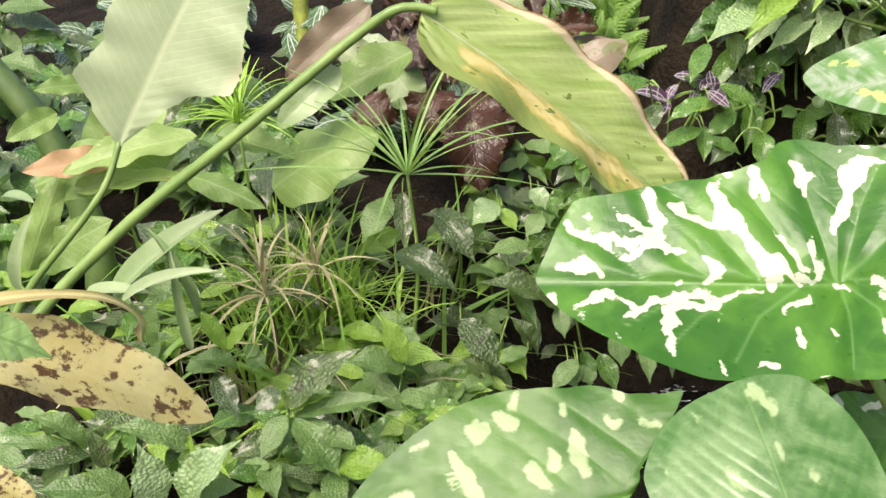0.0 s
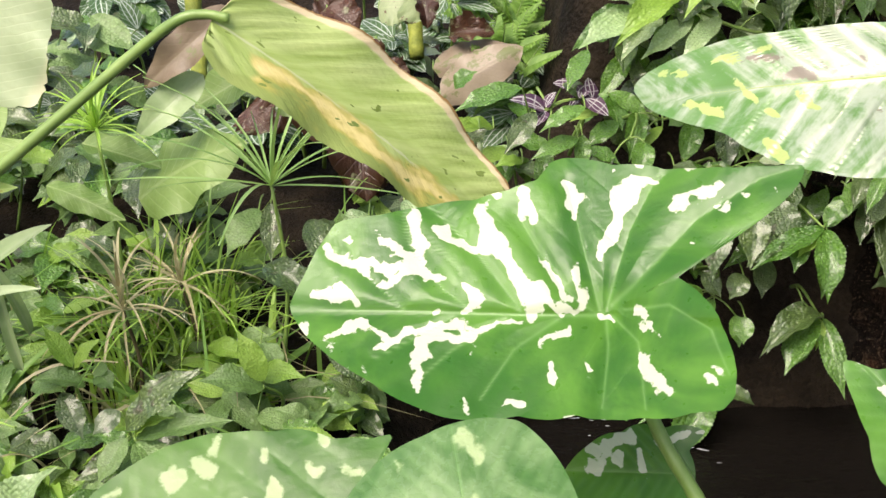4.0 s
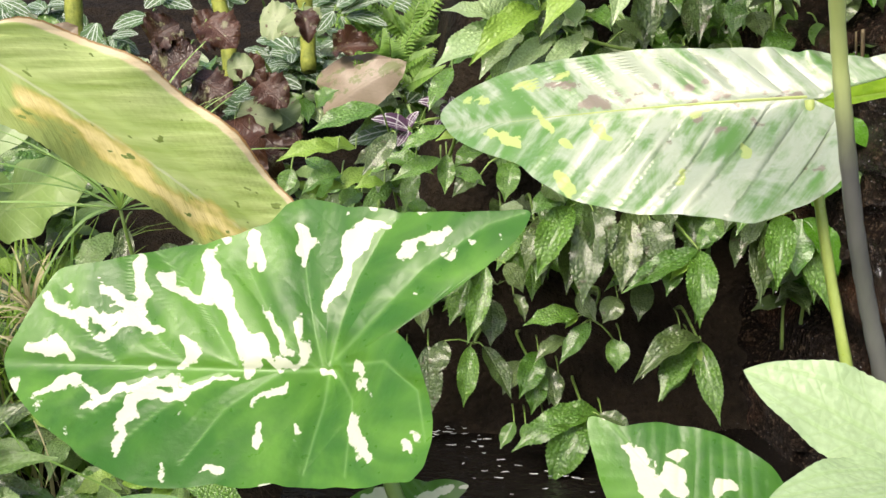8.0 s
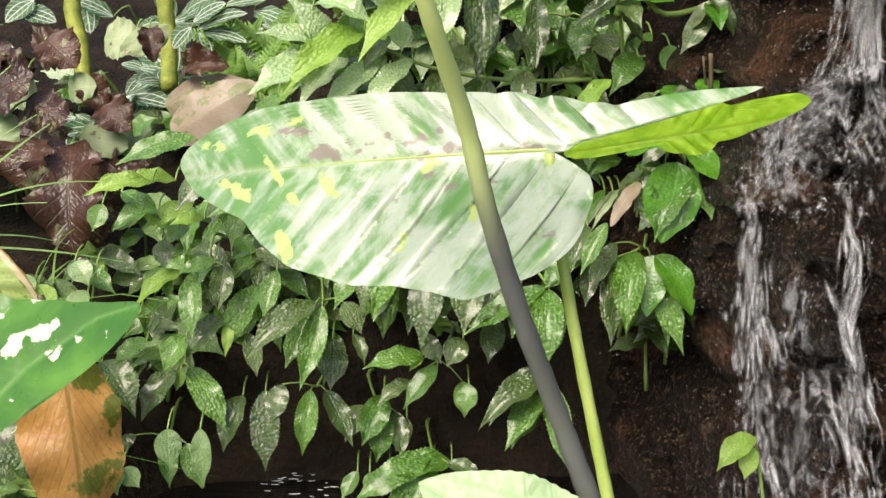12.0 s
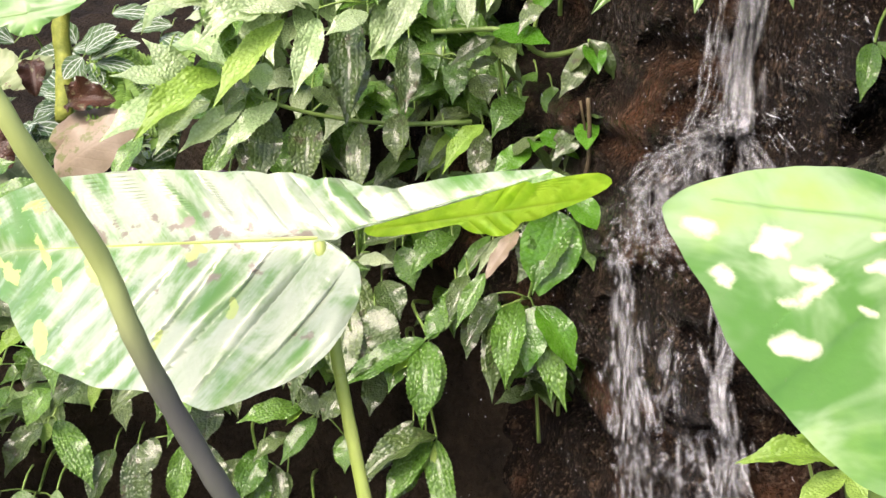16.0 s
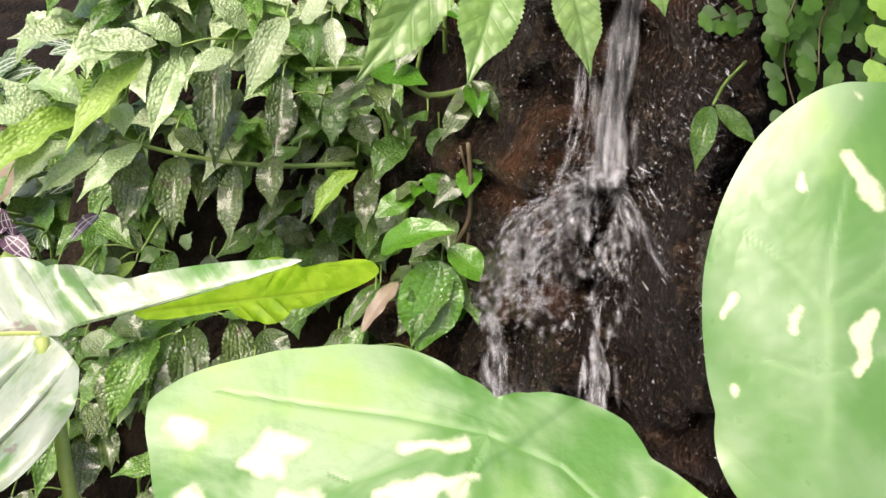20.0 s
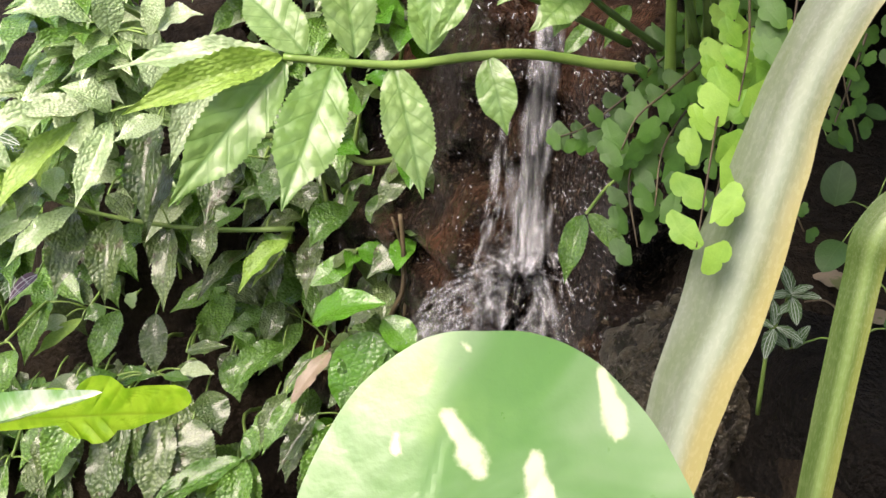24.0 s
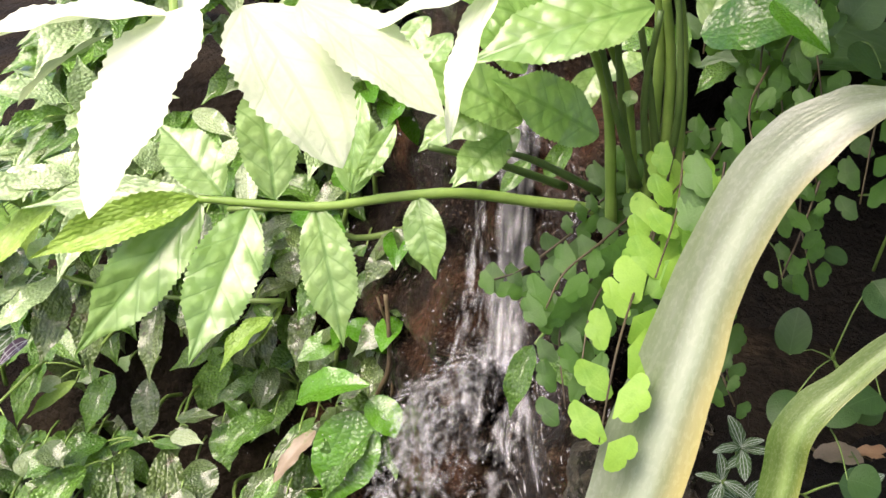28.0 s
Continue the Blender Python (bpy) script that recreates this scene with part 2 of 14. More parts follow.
def water_mat(name):
    m, nt, bs, out = mk(name)
    co = nd(nt, "ShaderNodeTexCoord", 3)
    h = mth(nt, "ADD", noise_tex(nt, 42.0, 3, stretch(nt, co, 1, 2.2, 1), None, 0.5, 0.6), mth(nt, "MULTIPLY", noise_tex(nt, 150.0, 2, co), 0.3))
    put(nt, bs.inputs["Base Color"], (0.007, 0.006, 0.005))
    bs.inputs["Roughness"].default_value = 0.03
    bs.inputs["IOR"].default_value = 1.33
    bs.inputs["Specular IOR Level"].default_value = 0.6
    put(nt, bs.inputs["Normal"], bump(nt, h, 0.35, 0.012))
    return m


def foam_glint_mat(name):
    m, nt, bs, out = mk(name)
    # white for falling water, also for glints painted on rock and pool
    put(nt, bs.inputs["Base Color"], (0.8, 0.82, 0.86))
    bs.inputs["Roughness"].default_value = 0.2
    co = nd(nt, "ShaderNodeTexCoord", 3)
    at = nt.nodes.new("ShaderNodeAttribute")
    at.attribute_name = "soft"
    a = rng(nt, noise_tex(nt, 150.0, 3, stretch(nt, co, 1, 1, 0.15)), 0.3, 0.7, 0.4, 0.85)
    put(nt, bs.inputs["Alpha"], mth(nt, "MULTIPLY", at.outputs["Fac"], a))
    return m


def strap_mat(name, green, pale, yellow):
    """A long leaf: lengthwise streaks, a painted highlight down the middle, yellow towards one edge and the tip."""
    m, nt, bs, out = mk(name)
    ac, al = nt.nodes.new("ShaderNodeAttribute"), nt.nodes.new("ShaderNodeAttribute")
    ac.attribute_name, al.attribute_name = "across", "along"
    cb = nt.nodes.new("ShaderNodeCombineXYZ")
    put(nt, cb.inputs[0], mth(nt, "MULTIPLY", ac.outputs["Fac"], 1.1))
    put(nt, cb.inputs[1], mth(nt, "MULTIPLY", al.outputs["Fac"], 3.0))
    n1 = noise_tex(nt, 1.0, 5, cb.outputs[0], None, 0.6)
    n2 = noise_tex(nt, 7.0, 3, stretch(nt, cb.outputs[0], 1, 0.3, 1))
    n3 = noise_tex(nt, 30.0, 3, stretch(nt, cb.outputs[0], 0.3, 1, 1))
    col = mix(nt, rng(nt, n1, 0.35, 0.65), green, pale)
    y = mth(nt, "ADD", mth(nt, "ADD", mth(nt, "MULTIPLY", ac.outputs["Fac"], -0.5), mth(nt, "MULTIPLY", al.outputs["Fac"], 0.5)), mth(nt, "MULTIPLY", n1, 0.5))
    # pale band down the middle: a gloss highlight painted into the colour
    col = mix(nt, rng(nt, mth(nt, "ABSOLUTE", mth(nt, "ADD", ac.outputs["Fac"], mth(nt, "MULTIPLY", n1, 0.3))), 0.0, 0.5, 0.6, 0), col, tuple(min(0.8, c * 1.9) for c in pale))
    col = mix(nt, rng(nt, y, 0.68, 1.1), col, yellow)
    col = mix(nt, mth(nt, "MULTIPLY", n2, 0.07), col, tuple(c * 0.55 for c in green))
    put(nt, bs.inputs["Base Color"], col)
    put(nt, bs.inputs["Roughness"], rng(nt, n3, 0.3, 0.7, 0.15, 0.34))
    put(nt, bs.inputs["Normal"], bump(nt, mth(nt, "ADD", mth(nt, "MULTIPLY", n2, 0.5), mth(nt, "MULTIPLY", n3, 0.3)), 0.25, 0.003))
    finish(nt, bs, out, col, 0.3, col)
    return m


def scorched_mat(name):
    """A pale canna leaf: fine slanting veins, a scorched cream band by one edge, olive beyond it, a thin brown rim on the other."""
    m, nt, bs, out = mk(name)
    co = nd(nt, "ShaderNodeTexCoord", 3)
    sep = nt.nodes.new("ShaderNodeSeparateXYZ")
    nt.links.new(co, sep.inputs[0])
    at = nt.nodes.new("ShaderNodeAttribute")
    at.attribute_name = "across"
    ac, y = at.outputs["Fac"], sep.outputs[1]
    ax = mth(nt, "ABSOLUTE", sep.outputs[0])
    big = noise_tex(nt, 4.0, 4, co, None, 0.6)
    fine = noise_tex(nt, 40.0, 3, co)
    run = mth(nt, "SUBTRACT", y, mth(nt, "MULTIPLY", ax, 0.7))
    cb = nt.nodes.new("ShaderNodeCombineXYZ")
    put(nt, cb.inputs[0], mth(nt, "MULTIPLY", run, 17.0))
    put(nt, cb.inputs[1], mth(nt, "MULTIPLY", ac, 0.8))
    streak = noise_tex(nt, 1.0, 4, cb.outputs[0], None, 0.6)
    col = mix(nt, rng(nt, streak, 0.3, 0.7), (0.31, 0.43, 0.11), (0.48, 0.59, 0.23))
    col = mix(nt, rng(nt, ax, 0.004, 0.012, 0.5, 0), col, (0.66, 0.68, 0.5))
    e = mth(nt, "ADD", ac, mth(nt, "MULTIPLY", mth(nt, "SUBTRACT", big, 0.5), 1.5))
    col = mix(nt, rng(nt, e, 0.50, 0.85, 0, 0.85), col, (0.24, 0.31, 0.08))
    on = rng(nt, mth(nt, "ADD", noise_tex(nt, 3.0, 2, co, None, 0.5), mth(nt, "MULTIPLY", y, 0.35)), 0.50, 0.56)
    d = mth(nt, "ABSOLUTE", mth(nt, "SUBTRACT", e, 0.56))
    col = mix(nt, mth(nt, "MULTIPLY", rng(nt, d, 0.10, 0.34, 0.9, 0), on), col, (0.50, 0.42, 0.10))
    col = mix(nt, mth(nt, "MULTIPLY", rng(nt, d, 0.02, 0.2, 0.9, 0), on), col, (0.76, 0.66, 0.30))
    fl = rng(nt, noise_tex(nt, 22.0, 2, co, None, 0.5), 0.68, 0.71)
    col = mix(nt, fl, col, (0.17, 0.24, 0.05))
    r = mth(nt, "SUBTRACT", ac, mth(nt, "MULTIPLY", big, 0.12))
    col = mix(nt, rng(nt, r, -0.92, -0.86, 1, 0), col, (0.74, 0.62, 0.40))
    col = mix(nt, rng(nt, r, -1.04, -1.0, 1, 0), col, (0.33, 0.19, 0.07))
    put(nt, bs.inputs["Base Color"], col)
    put(nt, bs.inputs["Roughness"], rng(nt, fine, 0.2, 0.8, 0.34, 0.52))
    put(nt, bs.inputs["Normal"], bump(nt, mth(nt, "ADD", streak, mth(nt, "MULTIPLY", fine, 0.2)), 0.22, 0.012))
    finish(nt, bs, out, col, 0.3, col)
    return m


def churn_mat(name):
    """White water breaking up over rock: torn strands of foam with clear gaps."""
    m, nt, bs, out = mk(name)
    co = nd(nt, "ShaderNodeTexCoord", 3)
    at = nt.nodes.new("ShaderNodeAttribute")
    at.attribute_name = "soft"
    n1 = noise_tex(nt, 30.0, 5, stretch(nt, co, 1, 1, 0.5), None, 0.6, 0.9)
    ridge = mth(nt, "SUBTRACT", 1.0, mth(nt, "MULTIPLY", mth(nt, "ABSOLUTE", mth(nt, "SUBTRACT", n1, 0.5)), 7.5))
    n2 = noise_tex(nt, 55.0, 4, stretch(nt, co, 1, 1, 0.35), None, 0.55, 0.8)
    a = mth(nt, "MULTIPLY", rng(nt, ridge, 0.3, 1.0, 0.015, 0.9), mth(nt, "MULTIPLY", rng(nt, n2, 0.44, 0.64, 0.05, 1.0), rng(nt, noise_tex(nt, 11.0, 2, stretch(nt, co, 1, 1, 0.6)), 0.4, 0.62, 0.15, 1.0)))
    put(nt, bs.inputs["Base Color"], (0.72, 0.73, 0.78))
    bs.inputs["Roughness"].default_value = 0.12
    put(nt, bs.inputs["Normal"], bump(nt, mth(nt, "ADD", n1, mth(nt, "MULTIPLY", n2, 0.5)), 0.8, 0.02))
    put(nt, bs.inputs["Alpha"], mth(nt, "MULTIPLY", at.outputs["Fac"], a))
    return m


M = {}
M["hilo"] = aroid_mat("hilo_green_leaf", (0.03, 0.13, 0.012), (0.10, 0.265, 0.03), (0.54, 0.58, 0.45), (0.19, 0.37, 0.11), rough=0.32, lo=0.36, hi=0.66, vmix=0.38)
M["hilo_low"] = aroid_mat("hilo_old_leaf", (0.032, 0.115, 0.012), (0.08, 0.19, 0.026), (0.32, 0.42, 0.21), rough=0.36, spec=0.4, blotch=(0.10, 0.22, 0.045), soft=0.12)
# light tone is part variegation, part sky sheen put into the colour
M["hilo_pale"] = aroid_mat("hilo_pale_leaf_painted_sheen", (0.09, 0.25, 0.035), (0.46, 0.53, 0.41), (0.42, 0.53, 0.17), (0.56, 0.60, 0.50), 0.2, 0.18, 1.0, None, 0.385, 0.545, 24.0, 0.35, 0.07, streak=1.6)
M["hilo_glossy"] = aroid_mat("hilo_glossy_leaf", (0.05, 0.155, 0.022), (0.20, 0.33, 0.13), (0.38, 0.50, 0.24), rough=0.24, sheen=1.0, lo=0.38, hi=0.62, grain=22.0, soft=0.15)
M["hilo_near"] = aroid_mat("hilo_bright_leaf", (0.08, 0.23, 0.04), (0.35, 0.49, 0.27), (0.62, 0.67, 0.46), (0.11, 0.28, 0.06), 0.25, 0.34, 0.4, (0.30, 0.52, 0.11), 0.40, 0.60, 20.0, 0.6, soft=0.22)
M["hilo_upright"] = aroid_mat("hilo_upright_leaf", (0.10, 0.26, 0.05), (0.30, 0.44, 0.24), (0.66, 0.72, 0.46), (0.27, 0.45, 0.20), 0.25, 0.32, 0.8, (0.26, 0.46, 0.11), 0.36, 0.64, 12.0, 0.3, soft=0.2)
M["hilo_under"] = aroid_mat("hilo_leaf_underside", (0.35, 0.70, 0.02), (0.56, 0.92, 0.05), (0.5, 0.62, 0.1), (0.32, 0.5, 0.02), 0.7, 0.45, 0.0, None, 0.38, 0.6, 60.0)
M["pilea"] = leaf_mat("quilted_leaf_green", (0.06, 0.17, 0.02), (0.17, 0.36, 0.055), (0.11, 0.24, 0.05), 0.3, nerves=0.42, quilt=0.34, speck=0.08, rough=0.3, net=0.5, coat=0.65)
M["pilea_dark"] = leaf_mat("quilted_leaf_dark", (0.05, 0.10, 0.022), (0.125, 0.19, 0.055), (0.04, 0.075, 0.02), 0.35, nerves=0.42, quilt=0.34, speck=0.05, rough=0.34, trans=0.1, net=0.5, stain=(0.065, 0.055, 0.028), stain_at=0.58, spec=0.5, coat=0.7)
M["pilea_young"] = leaf_mat("quilted_leaf_young", (0.20, 0.37, 0.045), (0.36, 0.55, 0.11), (0.24, 0.42, 0.07), 0.35, nerves=0.42, quilt=0.28, rough=0.36, trans=0.3, net=0.3, coat=0.2)
M["pilea_pale"] = leaf_mat("quilted_leaf_pale", (0.36, 0.55, 0.23), (0.66, 0.75, 0.52), (0.26, 0.44, 0.15), 0.3, nerves=0.42, quilt=0.36, rough=0.32, trans=0.3, net=0.4, speck=0.14, coat=0.85)
# lighter copy of the quilted leaf, sunlight put into its colour
M["pilea_soft"] = leaf_mat("quilted_leaf_painted_sun", (0.085, 0.175, 0.042), (0.25, 0.385, 0.135), (0.15, 0.29, 0.07), 0.4, nerves=0.42, quilt=0.26, speck=0.06, rough=0.4, trans=0.25, net=0.32, coat=0.2)
M["branch_leaf"] = leaf_mat("toothed_leaf_green", (0.19, 0.38, 0.085), (0.36, 0.54, 0.20), (0.07, 0.20, 0.03), 0.6, 6.0, 1.0, 0.0, 0.16, 0.36, 0.35, net=0.38, coat=0.8, cells=13.0)
M["glossy"] = leaf_mat("glossy_leaf_green", (0.045, 0.16, 0.012), (0.10, 0.28, 0.025), (0.06, 0.18, 0.02), 0.4, 6.0, 0.9, 0.4, 0.15, 0.25, 0.2, net=0.15, coat=0.4)
M["soft"] = leaf_mat("soft_leaf_pale", (0.28, 0.44, 0.20), (0.42, 0.57, 0.33), (0.28, 0.45, 0.18), 0.4, 7.0, 0.9, 0.4, 0.14, 0.42, 0.25, net=0.15)
# toothed leaf near white: strong sunlight put into its colour
M["bright"] = leaf_mat("toothed_leaf_painted_glare", (0.68, 0.78, 0.54), (0.78, 0.85, 0.68), (0.48, 0.64, 0.34), 0.35, 6.0, 1.0, 0.45, 0.1, 0.45, 0.28)
M["canna"] = scorched_mat("scorched_canna_leaf")
M["banana"] = leaf_mat("banana_leaf", (0.36, 0.46, 0.25), (0.56, 0.64, 0.42), (0.62, 0.68, 0.44), 0.45, 24.0, 0.8, 0, 0.12, 0.45, 0.35, 0, (0.80, 0.74, 0.52), 0.66, (0.72, 0.68, 0.46), 0.35, 7.0)
M["olive"] = leaf_mat("broad_leaf_olive", (0.17, 0.29, 0.07), (0.36, 0.50, 0.17), (0.42, 0.53, 0.24), 0.4, 11.0, 0.7, 0, 0.2, 0.42, 0.3, 0, (0.3, 0.24, 0.07), 0.64)
M["peach"] = leaf_mat("dry_leaf_peach", (0.45, 0.25, 0.13), (0.62, 0.38, 0.22), (0.55, 0.35, 0.2), 0.3, 14.0, 0.7, 0, 0.15, 0.5, 0.3)
M["spotted"] = leaf_mat("dying_leaf_spotted", (0.52, 0.44, 0.15), (0.62, 0.64, 0.40), (0.5, 0.5, 0.25), 0.2, 22.0, 0.4, 0, 0.12, 0.42, 0.25, 0, (0.10, 0.045, 0.02), 0.515, (0.56, 0.42, 0.10), 0.35, 15.0)
M["orange"] = leaf_mat("dead_leaf_orange", (0.38, 0.085, 0.006), (0.60, 0.34, 0.10), (0.16, 0.13, 0.02), 0.5, 9.0, 2.0, 0, 0.2, 0.4, 0.4, 0.25, (0.13, 0.15, 0.02), 0.50, None, 0.0, 3.0)
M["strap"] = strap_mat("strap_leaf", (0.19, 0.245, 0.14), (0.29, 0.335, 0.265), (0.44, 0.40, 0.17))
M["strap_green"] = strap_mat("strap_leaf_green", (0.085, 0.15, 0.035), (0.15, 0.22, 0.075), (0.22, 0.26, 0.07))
M["rim"] = strap_mat("leaf_rim", (0.42, 0.34, 0.12), (0.6, 0.5, 0.22), (0.2, 0.24, 0.06))
M["begonia"] = leaf_mat("begonia_leaf_dark", (0.028, 0.011, 0.006), (0.075, 0.03, 0.016), (0.09, 0.045, 0.03), 0.35, 7.0, 0.9, 0, 0.3, 0.34, 0.05, 0, (0.15, 0.15, 0.08), 0.57, None, 0.0, spec=0.5)
M["begonia_green"] = leaf_mat("begonia_leaf_green", (0.16, 0.24, 0.09), (0.32, 0.38, 0.2), (0.35, 0.42, 0.22), 0.3, 7.0, 0.9, 0, 0.1, 0.42, 0.2, 0, (0.09, 0.04, 0.03), 0.6, None, 0.1)
M["begonia_pink"] = leaf_mat("begonia_leaf_brown", (0.19, 0.14, 0.09), (0.33, 0.27, 0.20), (0.24, 0.2, 0.12), 0.3, 7.0, 0.9, 0, 0.1, 0.42, 0.2, 0, (0.16, 0.18, 0.07), 0.55, None, 0.0, 3.0)
M["zebrina"] = leaf_mat("striped_leaf_purple", (0.07, 0.03, 0.07), (0.12, 0.06, 0.11), (0.55, 0.55, 0.56), 0.95, 3.0, 0.0, 0.4, 0.15, 0.35, 0.15, 0, None, 0.6, None, 0.0)
M["alum"] = leaf_mat("silver_striped_leaf", (0.035, 0.09, 0.03), (0.07, 0.16, 0.05), (0.55, 0.62, 0.55), 0.95, 5.5, 1.2, 0.42, 0.4, 0.35, 0.15)
M["round"] = leaf_mat("round_leaf_dark", (0.03, 0.08, 0.025), (0.06, 0.14, 0.04), (0.1, 0.18, 0.07), 0.3, 6.0, 1.0, 0, 0.15, 0.4, 0.2)
M["fern"] = leaf_mat("fern_leaflet", (0.12, 0.26, 0.035), (0.23, 0.40, 0.08), (0.25, 0.4, 0.1), 0.2, 6.0, 0.5, 0, 0.1, 0.5, 0.35)
# darker copy of the maidenhair leaflet, shade put into its colour
M["adiantum_painted_shade"] = leaf_mat("maidenhair_leaflet_painted_shade", (0.025, 0.09, 0.012), (0.07, 0.19, 0.026), (0.08, 0.19, 0.04), 0.3, 2.0, -0.3, 0, 0.12, 0.5, 0.35)
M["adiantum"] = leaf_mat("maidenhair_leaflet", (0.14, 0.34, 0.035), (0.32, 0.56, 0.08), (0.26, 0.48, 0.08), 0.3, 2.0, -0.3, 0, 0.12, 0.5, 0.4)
M["grass"] = leaf_mat("sedge_blade", (0.10, 0.26, 0.035), (0.25, 0.45, 0.09), (0.3, 0.5, 0.15), 0.3, 2.0, 0.0, 0, 0.1, 0.42, 0.3)
M["sedge_green"] = leaf_mat("sedge_blade_green", (0.18, 0.34, 0.09), (0.34, 0.51, 0.19), (0.3, 0.5, 0.15), 0.3, 2.0, 0.0, 0, 0.1, 0.42, 0.3)
M["sword"] = leaf_mat("sword_leaf_grey", (0.20, 0.31, 0.12), (0.38, 0.48, 0.27), (0.4, 0.46, 0.3), 0.3, 2.0, 0.0, 0, 0.1, 0.36, 0.2)
M["grass_lime"] = leaf_mat("sedge_blade_lime", (0.28, 0.53, 0.05), (0.44, 0.68, 0.13), (0.4, 0.6, 0.15), 0.3, 2.0, 0.0, 0, 0.1, 0.42, 0.35)
M["dry"] = leaf_mat("dry_blade", (0.34, 0.30, 0.14), (0.62, 0.60, 0.36), (0.5, 0.4, 0.25), 0.3, 2.0, 0.0, 0, 0.1, 0.6, 0.2, 0, (0.4, 0.45, 0.2), 0.6, None, 0.0)
M["stem"] = plain_mat("green_stem", (0.15, 0.26, 0.05), (0.26, 0.39, 0.10), 20.0, 0.4, 0.2, 0.002, 3.0)
M["stem_lime"] = plain_mat("yellow_green_stalk", (0.34, 0.46, 0.10), (0.48, 0.58, 0.18), 20.0, 0.36, 0.2, 0.002, 3.0)
M["midrib"] = plain_mat("leaf_midrib", (0.10, 0.24, 0.05), (0.19, 0.34, 0.09), 20.0, 0.4, 0.1, 0.001, 3.0)
M["stem_dark"] = plain_mat("dark_green_stem", (0.06, 0.12, 0.03), (0.13, 0.2, 0.06), 20.0, 0.45, 0.25, 0.002, 3.0)
M["stem_moss"] = plain_mat("mossy_stem", (0.14, 0.18, 0.02), (0.30, 0.34, 0.05), 60.0, 0.7, 0.5, 0.004, 5.0)
M["stem_olive"] = plain_mat("olive_stem", (0.15, 0.26, 0.06), (0.26, 0.38, 0.11), 20.0, 0.4, 0.2, 0.002, 3.0)
M["stem_brown"] = plain_mat("brown_twig", (0.05, 0.035, 0.02), (0.13, 0.10, 0.05), 30.0, 0.6, 0.4, 0.003)
M["soil"] = plain_mat("dark_soil", (0.009, 0.007, 0.005), (0.026, 0.019, 0.012), 16.0, 0.8, 0.9, 0.02, spec=0.1)
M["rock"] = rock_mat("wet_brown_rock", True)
M["moss"] = rock_mat("mossy_rock", False)
M["water"] = water_mat("pool_water")
M["foam"] = foam_glint_mat("falling_water_and_glints")
M["churn"] = churn_mat("churning_water")

# a thick leaf stalk that turns from green to slate grey towards its foot
m, nt, bs, out = mk("slate_leaf_stalk")
zc = nt.nodes.new("ShaderNodeSeparateXYZ")
nt.links.new(nd(nt, "ShaderNodeTexCoord", 3), zc.inputs[0])
n1 = noise_tex(nt, 60.0, 4, stretch(nt, nd(nt, "ShaderNodeTexCoord", 3), 1, 1, 0.2))
f = rng(nt, mth(nt, "ADD", zc.outputs[2], mth(nt, "MULTIPLY", n1, 0.03)), 0.45, 0.53)
put(nt, bs.inputs["Base Color"], mix(nt, f, mix(nt, n1, (0.075, 0.08, 0.075), (0.18, 0.185, 0.175)), mix(nt, n1, (0.38, 0.50, 0.13), (0.54, 0.63, 0.28))))
bs.inputs["Roughness"].default_value = 0.42
put(nt, bs.inputs["Normal"], bump(nt, n1, 0.2, 0.002))
M["stalk"] = m

# ---- builders ----


def mesh_of(name, verts, faces, material, smooth=True):
    me = bpy.data.meshes.new(name)
    me.from_pydata(verts, [], faces)
    me.materials.append(material)
    if smooth:
        me.polygons.foreach_set("use_smooth", [True] * len(me.polygons))
    me.update()
    return me


def thing(name, at, label, category, group="", kind=""):
    ob = new(name)
    ob.empty_display_size = 0.02
    ob.location = at
    return tagged(ob, label, category, group, kind)


def attach(ob, parent, m=None):
    ob.parent = parent
    p = Vector((0, 0, 0))
    q = parent
    while q is not None:
        p += q.location
        q = q.parent
    ob.matrix_parent_inverse = Matrix.Translation(-p)
    if m is not None:
        ob.matrix_basis = m
    return ob


def smooth_step(t):
    t = min(1, max(0, t))
    return t * t * (3 - 2 * t)


def curve_at(marks, v):
    """The height at v of a smooth line through (place, height) marks."""
    for (a, p), (b, q) in zip(marks, marks[1:]):
        if v <= b:
            t = smooth_step((v - a) / (b - a)) * 0.5 + 0.5 * (v - a) / (b - a)
            return p + (q - p) * t
    return marks[-1][1]


